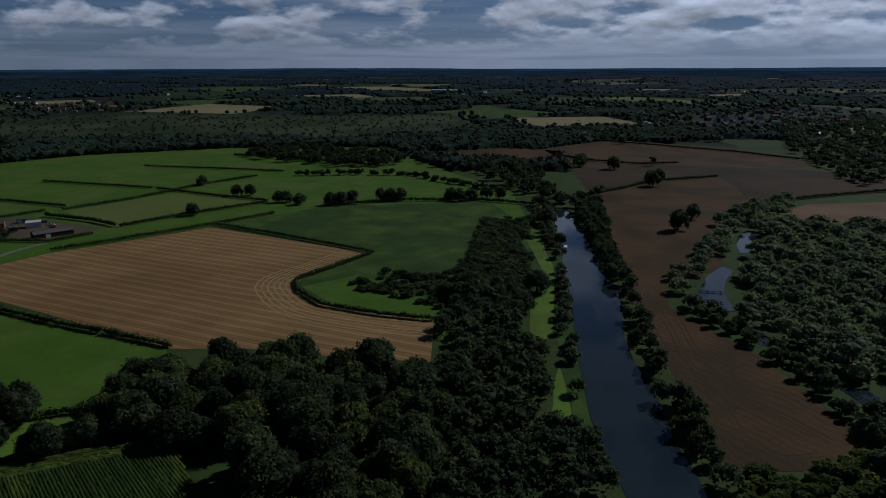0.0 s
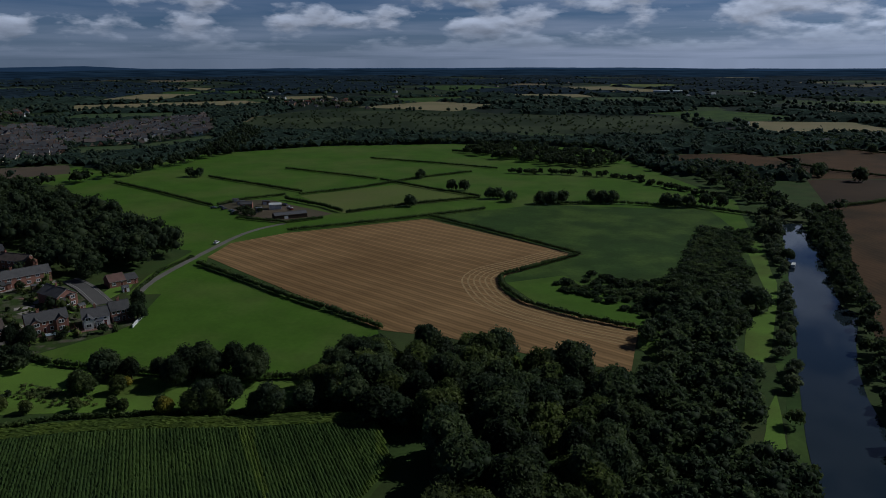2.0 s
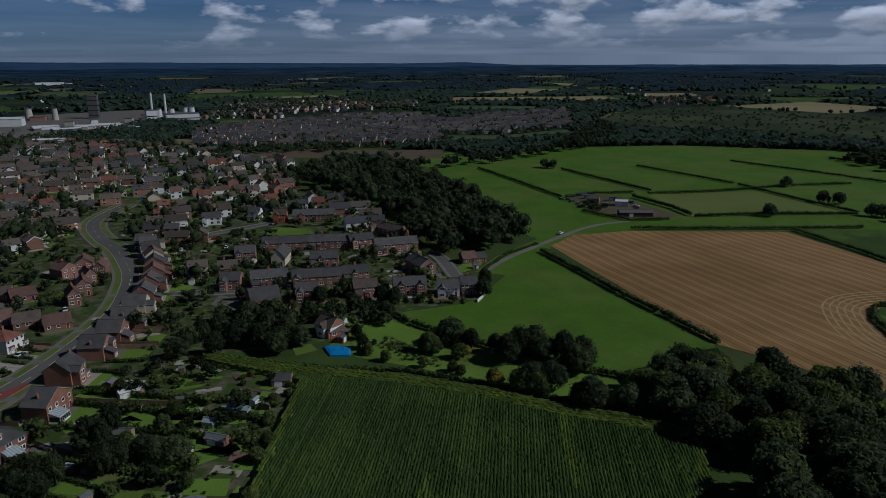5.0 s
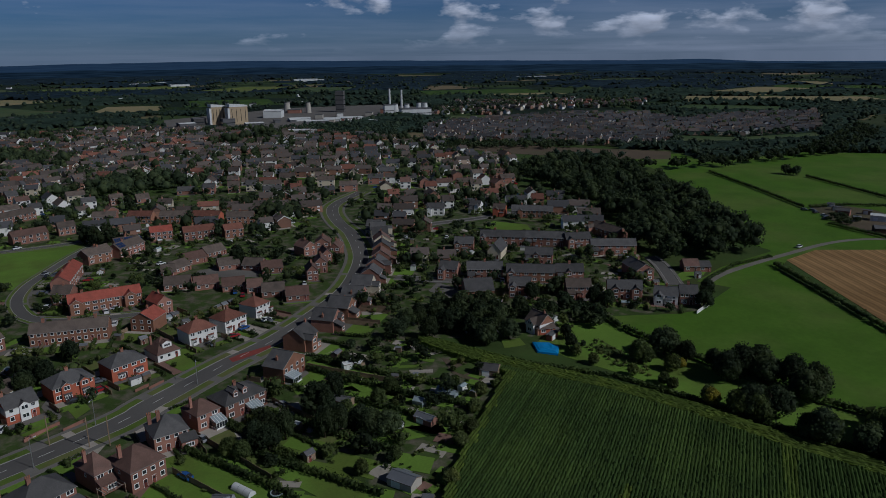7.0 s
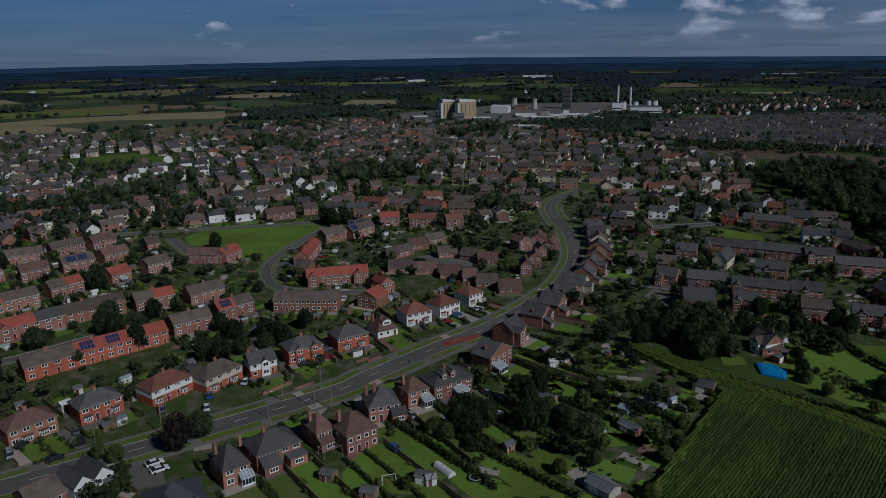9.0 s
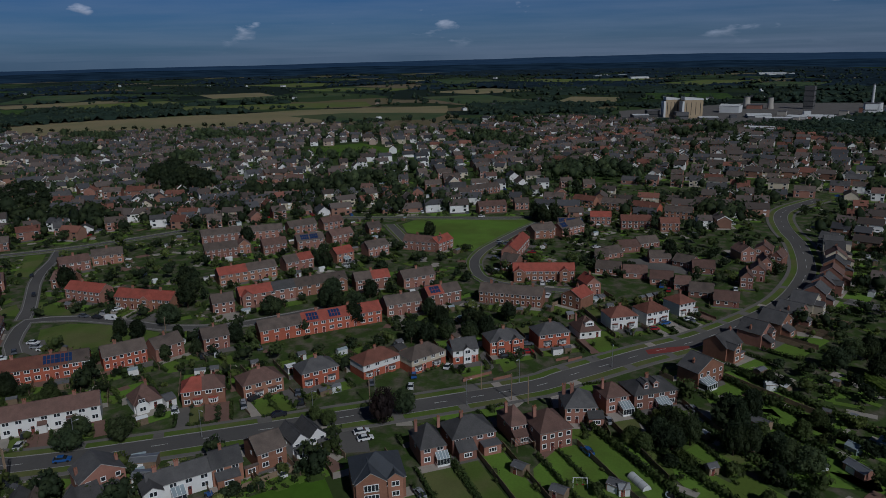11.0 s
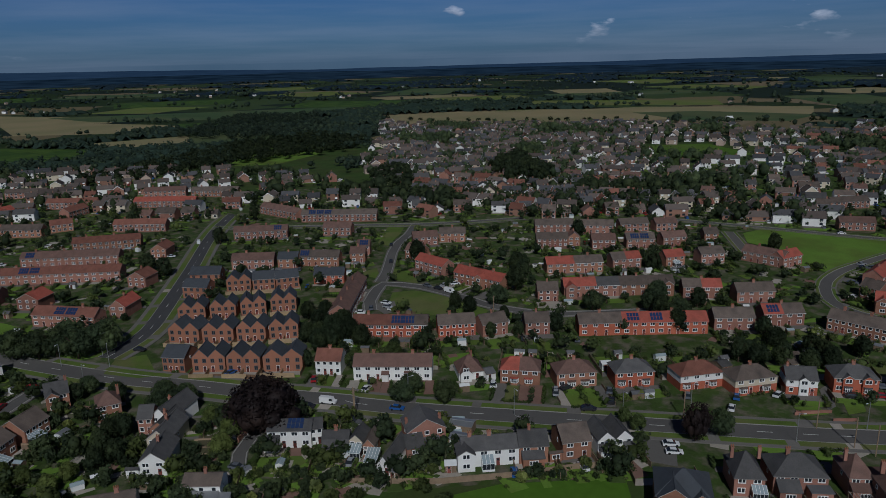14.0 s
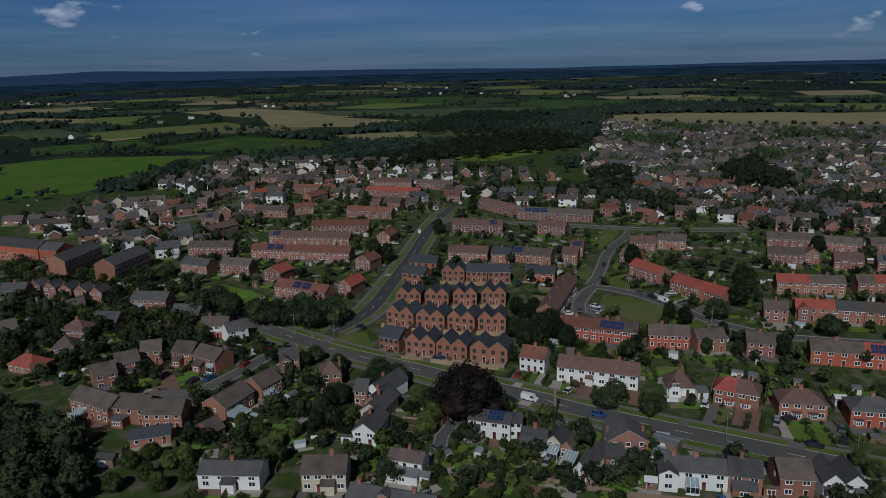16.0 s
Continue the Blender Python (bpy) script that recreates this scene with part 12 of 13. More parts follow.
town([(-737.1, 370.0), (-921.4, 462.4), (-955.5, 526.8), (-952.5, 624.5), (-967.3, 742.5), (-900.3, 846.3), (-784.6, 801.6), (-790.1, 919.2), (-772.6, 1106.0), (-581.9, 838.2), (-596.4, 715.5), (-651.1, 658.3), (-573.4, 573.3), (-610.6, 507.7), (-689.4, 453.0)], 900, 5, 11, 50, "dense new brick housing estate beyond the trees", fresh=True)
town([(-1100.0, 560.0), (-1230.0, 640.0), (-1080.0, 700.0), (-1010.0, 660.0)], 40, 6, 17, 30, "distant brick houses")
town([(-1193.9, 657.9), (-1100.7, 721.2), (-1024.3, 961.5), (-1166.0, 1108.2), (-1313.8, 1006.4), (-1371.0, 755.4)], 200, 7, 15, 20, "distant brick estate among trees")
town([(315.3, 1170.6), (492.0, 1360.2), (796.6, 1434.8), (596.2, 1067.4), (412.9, 1024.7)], 70, 8, 24, 20, "village houses among trees")
town([(-865.4, 1542.7), (-741.7, 1640.8), (-600.9, 1372.3), (-735.2, 1344.6)], 50, 9, 26, 20, "village houses among trees")
town([(-238.1, -650.5), (-319.9, -532.4), (-363.7, -405.0), (-434.2, -329.5), (-496.7, -243.6), (-598.5, -61.5), (-531.9, -43.6), (-461.9, -127.3), (-412.9, -145.5), (-392.3, -191.8), (-359.2, -273.1), (-298.8, -334.5), (-283.9, -365.7), (-269.9, -452.3), (-180.9, -504.2)], 260, 12, 14, 125, "brick houses of the estate")
town([(-484.3, -337.8), (-508.4, -257.4), (-521.7, -169.0), (-489.9, -93.4), (-487.7, -13.9), (-497.1, 42.7), (-505.4, 140.3), (-516.7, 181.1), (-441.9, 136.8), (-361.3, 97.2), (-383.4, 73.6), (-381.0, 19.7), (-415.5, 36.2), (-430.5, -12.2), (-431.3, -82.6), (-432.6, -141.3), (-411.7, -185.0), (-391.7, -200.9), (-372.3, -235.7), (-355.2, -272.2)], 240, 13, 14, 98, "brick houses of the estate")
town([(-474.3, 192.6), (-422.9, 256.6), (-445.8, 305.4), (-376.6, 294.7), (-312.4, 273.6), (-285.3, 242.8), (-375.3, 244.5), (-359.2, 194.8), (-336.8, 155.2), (-300.7, 132.3), (-314.4, 170.4), (-283.1, 162.5), (-276.4, 174.1), (-262.2, 115.0), (-302.0, 130.0), (-382.1, 156.2)], 120, 14, 13, 60, "old village houses with slate roofs")
town([(-65.4, -554.8), (-117.9, -569.3), (-158.5, -557.8), (-219.5, -544.3), (-245.3, -498.4), (-188.0, -416.6), (-159.6, -402.2), (-132.2, -391.8), (-112.7, -362.5), (-100.6, -441.9), (-73.8, -488.9)], 80, 15, 14, 150, "brick houses of the estate")
town([(-33.2, -333.1), (-46.9, -339.8), (-68.4, -300.0), (-59.5, -274.5), (-43.1, -261.2), (-35.2, -275.2), (-24.4, -272.0)], 30, 16, 15, 155, "houses and bungalows among trees")
wood("tree_row", along([(-950.4, -750.0), (-965.7, -614.6), (-997.6, -495.1), (-1049.2, -366.8), (-1083.3, -216.6), (-1113.3, -103.7)], 16.0, 71, (3.5, 6.0), (6, 10), 5.0, 0.25), "leaf_dark", "row of dark trees behind the town", "trees", leaves=40, lumps=4, size=0.9)
scatter([(-232.2, -635.2), (-358.7, -438.1), (-574.0, -58.6), (-236.4, 0.6), (-204.3, -52.3), (-195.2, -94.0), (-156.4, -143.0), (-241.0, -239.5), (-131.5, -231.1), (-97.7, -291.4)], 1500, 5)
scatter([(-606.8, -45.9), (-485.4, 153.9), (-489.1, 189.7), (-426.4, 292.2), (-294.8, 250.7), (-215.0, 227.9), (-199.2, 196.7), (-216.0, 141.3), (-214.6, 97.9), (-227.5, 86.0), (-305.4, 105.6), (-373.5, 117.1), (-283.6, 77.7), (-314.0, -30.6)], 900, 6)
scatter([(-46.9, -427.1), (-109.1, -351.8), (-105.1, -232.1), (-101.8, -172.7), (-112.8, -148.1), (-88.1, -121.0), (-56.8, -158.6), (-41.8, -232.5), (-21.4, -251.1)], 620, 7, True)
scatter([(-105.6, -169.2), (-154.0, -97.9), (-163.7, -48.1), (-141.3, -47.1), (-124.7, -82.6), (-92.6, -113.9), (-76.1, -131.6)], 130, 8, True)
scatter([(-179.0, 13.9), (-203.2, 61.1), (-216.6, 94.5), (-177.2, 116.2), (-149.1, 85.5), (-121.5, 63.9), (-140.2, 30.0)], 60, 9, True)
beds([(-232.2, -635.2), (-358.7, -438.1), (-574.0, -58.6), (-236.4, 0.6), (-204.3, -52.3), (-195.2, -94.0), (-156.4, -143.0), (-241.0, -239.5), (-131.5, -231.1), (-97.7, -291.4)], 1000, 61)
beds([(-46.9, -427.1), (-109.1, -351.8), (-105.1, -232.1), (-101.8, -172.7), (-112.8, -148.1), (-88.1, -121.0), (-56.8, -158.6), (-41.8, -232.5), (-21.4, -251.1)], 420, 62)
beds([(-606.8, -45.9), (-485.4, 153.9), (-489.1, 189.7), (-426.4, 292.2), (-294.8, 250.7), (-215.0, 227.9), (-199.2, 196.7), (-216.0, 141.3), (-214.6, 97.9), (-227.5, 86.0), (-305.4, 105.6), (-373.5, 117.1), (-283.6, 77.7), (-314.0, -30.6)], 350, 63)
beds([(-105.6, -169.2), (-154.0, -97.9), (-163.7, -48.1), (-141.3, -47.1), (-124.7, -82.6), (-92.6, -113.9), (-76.1, -131.6)], 160, 64)
beds([(-213.4, 60.6), (-216.6, 94.5), (-177.2, 116.2), (-149.1, 85.5), (-121.5, 63.9), (-140.2, 30.0)], 110, 65)
sheet("works_yard", [(-1000.0, 120.0), (-1064.0, 178.0), (-975.0, 250.0), (-950.0, 333.0), (-1080.0, 420.0), (-1120.0, 515.0), (-1020.0, 520.0), (-1240.0, 640.0), (-1400.0, 590.0), (-1420.0, 400.0), (-1260.0, 150.0)], 0.06, M["asphalt_old"], "grey yards and roads round the works", "yard")
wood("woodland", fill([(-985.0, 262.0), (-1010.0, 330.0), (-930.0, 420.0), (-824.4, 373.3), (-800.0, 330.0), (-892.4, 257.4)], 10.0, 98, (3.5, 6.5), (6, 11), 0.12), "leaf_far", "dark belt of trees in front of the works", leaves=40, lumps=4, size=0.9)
wood("woodland", fill([(-743.6, 362.0), (-633.1, 492.1), (-600.0, 470.0), (-690.2, 345.0)], 9.0, 99, (3, 6), (5, 9), 0.15), "leaf", "trees between the town and the bare ground", leaves=40, lumps=4, size=0.9)
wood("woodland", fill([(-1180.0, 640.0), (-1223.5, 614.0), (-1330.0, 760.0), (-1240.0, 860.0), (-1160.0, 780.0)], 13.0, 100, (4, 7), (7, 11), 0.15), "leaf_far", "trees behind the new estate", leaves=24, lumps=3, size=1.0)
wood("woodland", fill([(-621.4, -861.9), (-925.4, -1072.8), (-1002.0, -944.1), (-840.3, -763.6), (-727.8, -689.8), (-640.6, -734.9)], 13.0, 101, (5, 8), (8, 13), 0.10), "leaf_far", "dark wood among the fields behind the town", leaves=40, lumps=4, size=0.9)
wood("tree_row", along([(-466.0, 646.0), (-420.0, 702.0), (-376.0, 756.0), (-305.0, 790.0), (-232.0, 821.0), (-150.0, 822.0), (-62.0, 821.0)], 4.6, 104, (3.2, 5.4), (4.5, 8.5), 3.5, 0.05), "leaf_dark", "dark trees along the top of the pasture", "trees", leaves=60, lumps=5, size=0.7)
far_fields(64, 19)
far_trees()
far_clutter()
# ---- cars, lamps, sheds ----
car(-139.1, -134.1, 109, 0, True)
car(-146.2, -114.5, 112, 3)
car(-134.2, -137.4, 112, 1)
car(-135.0, -119.8, -146, 1)
car(-177.8, -80.0, -157, 2)
car(-182.5, -78.8, 155, 1)
car(-173.3, -68.1, 120, 1)
car(-187.1, -67.1, -161, 5)
car(-181.3, -64.3, -162, 1)
car(-195.3, -46.8, -166, 5)
car(-201.5, -34.7, -169, 3)
car(-166.2, -43.1, 118, 0)
car(-162.9, -41.3, 117, 0)
car(-193.8, -34.4, -173, 0)
car(-208.8, -24.8, 163, 0)
car(-148.4, -148.5, -141, 4)
car(-173.2, -98.6, -154, 0)
car(-156.6, -132.4, -146, 1)
car(-151.5, -130.0, -167, 0)
car(-244.3, -171.6, 79, 5)
car(-243.4, -165.3, 80, 1)
car(-242.2, -158.6, 83, 0, True)
car(-217.2, -173.3, 100, 0)
car(-213.7, -169.7, 100, 2)
car(-212.0, -165.9, 100, 0)
car(-209.1, -174.6, -142, 5)
car(-252.7, -162.6, 142, 0)
car(-267.7, -209.3, -146, 1)
car(-293.8, -229.1, -145, 1)
car(-73.8, -214.0, -176, 2)
car(-70.0, -214.7, -158, 1)
car(-87.2, -215.2, -145, 4)
car(-98.8, -220.7, -165, 4)
car(-59.4, -184.3, -114, 1)
car(-57.4, -186.5, -113, 1)
car(-135.1, -218.2, 110, 1)
car(-246.9, -327.6, -133, 0, True)
car(-220.7, -316.3, 114, 0)
car(-149.1, -362.1, 148, 0)
car(-167.5, -380.1, 95, 0)
car(-101.4, -129.9, 104, 5)
car(-222.3, 0.2, 107, 4)
car(-218.2, -6.8, 103, 1)
car(-229.0, 0.0, 105, 5)
car(-252.2, 49.7, 118, 3)
car(-256.8, 59.2, 119, 0)
car(-246.2, 44.8, 105, 4)
car(-299.3, 10.1, 69, 0)
car(-367.9, -15.1, 144, 2)
car(-428.5, -28.7, 113, 0)
car(-134.7, -118.8, -147, 1)
car(-173.5, -98.6, 36, 0)
car(-179.0, -80.6, 27, 2)
car(-173.6, -68.1, 104, 1)
car(-362.2, -14.7, 170, 1)
car(-358.6, 34.2, 113, 0)
car(-110.4, -141.6, -134, 1)
car(-138.4, -175.1, -175, 3)
car(-135.8, -120.7, -149, 1)
car(-70.4, -225.3, -168, 1)
car(-61.0, -227.3, 107, 1)
car(-59.3, -230.7, 104, 5)
car(-101.7, -630.9, 90, 2)
car(-54.6, -422.2, 121, 1)
car(-81.3, -366.8, -155, 0)
car(-91.9, -609.3, 94, 0)
car(-226.5, 323.1, 99, 0)
car(-543.3, 168.0, -5, 0)
car(-354.7, 124.3, 155, 0)
car(-348.2, 121.0, 153, 0)
car(-334.5, 178.1, 143, 0)
car(-270.0, 89.3, 130, 1)
lamp_post(-108.0, -206.7, 90)
lamp_post(-113.5, -229.7, 30)
lamp_post(-126.0, -226.0, 180)
lamp_post(-121.4, -214.6, 240)
lamp_post(-107.9, -262.8, 150)
lamp_post(-103.1, -302.1, 240)
lamp_post(-151.8, -114.5, 150)
lamp_post(-174.1, -58.5, 60)
lamp_post(-153.6, -115.8, 300)
lamp_post(-187.3, -43.8, 120)
lamp_post(-160.6, -84.7, 60)
lamp_post(-199.6, -2.2, 330)
lamp_post(-184.0, -16.7, 120)
lamp_post(-213.2, 26.7, 0)
pole(-136.7, -121.9)
pole(-225.8, -128.0)
pole(-181.3, -44.1)
pole(-188.0, -4.2)
pole(-137.5, -123.0)
pole(-186.4, 0.5)
pole(-194.1, -13.3)
shed((-135.9, 56.0), (-130.1, 59.4), 4.5, "concrete", "steel", 2.0, 1.0, "grey steel garden workshop with a ribbed roof")
shed((-159.8, 74.3), (-154.5, 76.9), 3.2, "brick", "steel", 1.8, 0.8, "red brick shed with a grey sheet roof")
shed((-176.0, 104.6), (-172.1, 108.7), 5.0, "wood", "slate", 2.2, 1.2, "dark timber shed with a slate-grey roof")

shed((-181.9, 55.3), (-175.1, 61.4), 3.5, "wood", "lead", 2.0, 0.8)
shed((-203.1, 70.7), (-198.4, 74.1), 3.0, "wood", "cladding", 2.0, 0.6)
shed((-151.2, -3.5), (-149.4, -0.6), 3.0, "wood", "lead", 2.0, 0.7)
shed((-142.1, 5.3), (-140.5, 8.5), 3.0, "wood", "lead", 2.0, 0.7)
shed((-143.1, -95.1), (-144.7, -88.9), 4.0, "wood", "steel", 2.4, 0.5, "grey corrugated iron outbuilding behind houses")
shed((-137.2, -91.3), (-138.0, -87.0), 4.0, "wood", "steel", 2.2, 0.5, "grey corrugated iron outbuilding behind houses")
shed((-175.4, -102.0), (-177.9, -100.2), 5.0, "white", "lead", 2.2, 0.9, "white garage with a pitched roof")
shed((-126.3, -85.2), (-127.9, -83.0), 2.5, "wood", "cladding", 2.0, 0.7)
shed((-117.5, -95.0), (-118.1, -93.1), 2.5, "wood", "lead", 2.0, 0.7, "small blue-grey timber garden shed")
shed((-32.3, -181.6), (-35.5, -178.0), 3.0, "wood", "slate", 2.2, 0.9, "dark green timber summerhouse on a lawn")
shed((-200.0, -74.4), (-202.0, -72.1), 3.0, "white", "cladding", 2.2, 0.5, "pale flat garage behind the houses")
shed((-216.4, -42.0), (-219.5, -39.8), 5.0, "wood", "slate", 2.2, 0.9)
shed((-229.0, -24.3), (-232.2, -21.5), 5.0, "wood", "tile_brown", 2.2, 0.9)
shed((-234.6, -26.1), (-236.4, -22.7), 5.0, "wood", "tile_brown", 2.2, 0.9)
shed((-237.8, -21.7), (-239.0, -17.8), 5.0, "wood", "slate", 2.2, 0.9)
shed((-208.4, 118.6), (-206.4, 125.6), 4.0, "cladding", "cladding", 2.2, 0.4)
shed((-200.0, 69.2), (-199.9, 75.1), 3.0, "cladding", "cladding", 2.0, 0.4)
shed((-145.9, 18.2), (-143.6, 21.8), 3.0, "wood", "lead", 2.0, 0.7)
if not on_road(-210.4, -74.2, 3.0):
    shed((-210.4, -74.2), (-212.0, -72.2), 2.2, "cladding", "lead")
if not on_road(-223.1, -43.7, 3.0):
    shed((-223.1, -43.7), (-224.9, -41.9), 2.2, "cladding", "lead")
if not on_road(-236.7, -18.8, 3.0):
    shed((-236.7, -18.8), (-237.7, -16.4), 2.2, "wood", "steel")
if not on_road(-254.9, 14.8, 3.0):
    shed((-254.9, 14.8), (-255.8, 17.3), 2.2, "wood", "steel")
if not on_road(-265.1, 30.6, 3.0):
    shed((-265.1, 30.6), (-266.0, 33.1), 2.2, "cladding", "lead")
if not on_road(-277.4, 47.5, 3.0):
    shed((-277.4, 47.5), (-278.8, 49.7), 2.2, "wood", "steel")
if not on_road(-202.5, -87.3, 3.0):
    shed((-202.5, -87.3), (-204.1, -85.3), 2.2, "wood", "lead")
if not on_road(-197.4, -98.8, 3.0):
    shed((-197.4, -98.8), (-198.4, -96.4), 2.2, "wood", "lead")
if not on_road(-153.7, 42.6, 3.0):
    shed((-153.7, 42.6), (-154.7, 45.0), 2.2, "wood", "lead")
if not on_road(-143.6, 20.8, 3.0):
    shed((-143.6, 20.8), (-144.0, 23.3), 2.2, "cladding", "steel")
if not on_road(-132.2, 21.6, 3.0):
    shed((-132.2, 21.6), (-133.4, 23.9), 2.2, "cladding", "lead")
if not on_road(-132.8, 3.5, 3.0):
    shed((-132.8, 3.5), (-134.0, 5.9), 2.2, "cladding", "lead")
if not on_road(-44.3, -223.2, 3.0):
    shed((-44.3, -223.2), (-46.9, -223.0), 2.2, "wood", "lead")
if not on_road(-163.3, -311.5, 3.0):
    shed((-163.3, -311.5), (-164.9, -309.4), 2.2, "cladding", "lead")
if not on_road(-171.7, -349.6, 3.0):
    shed((-171.7, -349.6), (-173.3, -347.5), 2.2, "wood", "steel")
if not on_road(-127.8, -297.2, 3.0):
    shed((-127.8, -297.2), (-128.9, -294.9), 2.2, "wood", "lead")
if not on_road(-126.5, -259.5, 3.0):
    shed((-126.5, -259.5), (-127.5, -257.1), 2.2, "wood", "lead")
if not on_road(-207.8, -317.1, 3.0):
    shed((-207.8, -317.1), (-209.1, -314.9), 2.2, "wood", "lead")
if not on_road(-265.8, -294.6, 3.0):
    shed((-265.8, -294.6), (-267.4, -292.5), 2.2, "wood", "steel")
if not on_road(-225.6, -245.4, 3.0):
    shed((-225.6, -245.4), (-227.0, -243.2), 2.2, "cladding", "lead")
if not on_road(-253.2, -185.5, 3.0):
    shed((-253.2, -185.5), (-252.6, -182.9), 2.2, "wood", "steel")
if not on_road(-226.6, -181.0, 3.0):
    shed((-226.6, -181.0), (-228.8, -182.3), 2.2, "wood", "lead")
if not on_road(-251.6, -219.6, 3.0):
    shed((-251.6, -219.6), (-252.9, -217.4), 2.2, "wood", "lead")
if not on_road(-300.6, -104.4, 3.0):
    shed((-300.6, -104.4), (-302.4, -102.5), 2.2, "cladding", "lead")
if not on_road(-317.5, -83.1, 3.0):
    shed((-317.5, -83.1), (-319.4, -81.3), 2.2, "cladding", "lead")
if not on_road(-256.6, -102.4, 3.0):
    shed((-256.6, -102.4), (-258.0, -100.3), 2.2, "wood", "lead")
if not on_road(-282.0, -42.3, 3.0):
    shed((-282.0, -42.3), (-283.4, -40.2), 2.2, "wood", "lead")
if not on_road(-354.9, 8.8, 3.0):
    shed((-354.9, 8.8), (-357.4, 9.3), 2.2, "wood", "lead")
if not on_road(-275.1, 28.3, 3.0):
    shed((-275.1, 28.3), (-276.0, 30.7), 2.2, "wood", "lead")
if not on_road(-288.7, 204.6, 3.0):
    shed((-288.7, 204.6), (-287.0, 206.6), 2.2, "cladding", "steel")
if not on_road(-261.7, 185.7, 3.0):
    shed((-261.7, 185.7), (-260.0, 187.7), 2.2, "wood", "steel")
if not on_road(-225.7, 152.8, 3.0):
    shed((-225.7, 152.8), (-224.0, 154.7), 2.2, "wood", "lead")
if not on_road(-215.5, 238.8, 3.0):
    shed((-215.5, 238.8), (-214.2, 241.0), 2.2, "cladding", "lead")
if not on_road(-215.4, 214.4, 3.0):
    shed((-215.4, 214.4), (-214.8, 216.9), 2.2, "wood", "lead")
greenhouse((-170.4, 86.3), (-165.2, 89.9))
greenhouse((-168.4, 78.0), (-165.7, 79.8))
greenhouse((-36.8, -177.6), (-39.4, -176.1))
greenhouse((-145.9, -95.8), (-147.6, -92.9))
greenhouse((-171.2, 86.9), (-169.2, 88.3))
if not on_road(-222.8, -23.5, 0.5):
    car(-222.8, -23.5, -158, 1)
if not on_road(-242.6, 36.0, 0.5):
    car(-242.6, 36.0, -161, 5)
if not on_road(-263.3, 41.5, 0.5):
    car(-263.3, 41.5, -150, 2)
if not on_road(-186.2, 45.5, 0.5):
    car(-186.2, 45.5, -158, 2)
if not on_road(-177.6, 21.8, 0.5):
    car(-177.6, 21.8, -158, 2)
if not on_road(-161.5, 15.2, 0.5):
    car(-161.5, 15.2, -153, 3)
if not on_road(-140.1, -23.6, 0.5):
    car(-140.1, -23.6, -147, 2)
if not on_road(-145.2, -57.8, 0.5):
    car(-145.2, -57.8, -137, 0)
if not on_road(-142.7, -83.7, 0.5):
    car(-142.7, -83.7, -141, 0)
if not on_road(-134.4, -70.7, 0.5):
    car(-134.4, -70.7, -144, 3)
if not on_road(-119.6, -137.5, 0.5):
    car(-119.6, -137.5, -147, 4)
if not on_road(-117.7, -107.4, 0.5):
    car(-117.7, -107.4, -158, 2)
if not on_road(-86.4, -116.1, 0.5):
    car(-86.4, -116.1, -144, 2)
if not on_road(-77.3, -141.8, 0.5):
    car(-77.3, -141.8, -130, 5)
if not on_road(-47.2, -224.0, 0.5):
    car(-47.2, -224.0, -94, 5)
if not on_road(-74.4, -212.5, 0.5):
    car(-74.4, -212.5, -159, 3)
if not on_road(-74.4, -195.8, 0.5):
    car(-74.4, -195.8, -71, 3)
if not on_road(-52.6, -292.0, 0.5):
    car(-52.6, -292.0, -138, 0)
if not on_road(-79.3, -275.8, 0.5):
    car(-79.3, -275.8, -142, 0)
if not on_road(-48.6, -278.0, 0.5):
    car(-48.6, -278.0, -118, 4)
if not on_road(-107.5, -343.5, 0.5):
    car(-107.5, -343.5, -150, 2)
if not on_road(-137.9, -283.1, 0.5):
    car(-137.9, -283.1, -156, 0)
if not on_road(-167.2, -258.4, 0.5):
    car(-167.2, -258.4, -153, 2)
if not on_road(-173.3, -289.6, 0.5):
    car(-173.3, -289.6, -157, 1)
if not on_road(-215.6, -268.5, 0.5):
    car(-215.6, -268.5, -145, 1)
if not on_road(-235.4, -239.4, 0.5):
    car(-235.4, -239.4, -147, 5)
if not on_road(-241.7, -234.3, 0.5):
    car(-241.7, -234.3, -153, 0)
if not on_road(-217.9, -217.3, 0.5):
    car(-217.9, -217.3, -147, 3)
if not on_road(-210.0, -136.3, 0.5):
    car(-210.0, -136.3, -140, 0)
if not on_road(-294.0, -215.9, 0.5):
    car(-294.0, -215.9, -137, 4)
if not on_road(-185.8, -180.4, 0.5):
    car(-185.8, -180.4, -60, 2)
if not on_road(-332.4, -141.6, 0.5):
    car(-332.4, -141.6, -148, 2)
if not on_road(-345.2, -140.3, 0.5):
    car(-345.2, -140.3, -148, 4)
if not on_road(-299.7, -62.1, 0.5):
    car(-299.7, -62.1, -152, 4)
if not on_road(-299.6, -52.0, 0.5):
    car(-299.6, -52.0, -146, 4)
if not on_road(-218.9, -91.1, 0.5):
    car(-218.9, -91.1, -146, 5)
if not on_road(-240.1, -86.5, 0.5):
    car(-240.1, -86.5, -148, 0)
if not on_road(-256.9, -37.0, 0.5):
    car(-256.9, -37.0, -149, 1)
if not on_road(-210.4, -107.7, 0.5):
    car(-210.4, -107.7, -143, 1)
if not on_road(-346.8, 1.9, 0.5):
    car(-346.8, 1.9, -102, 4)
if not on_road(-280.5, 28.5, 0.5):
    car(-280.5, 28.5, -159, 5)
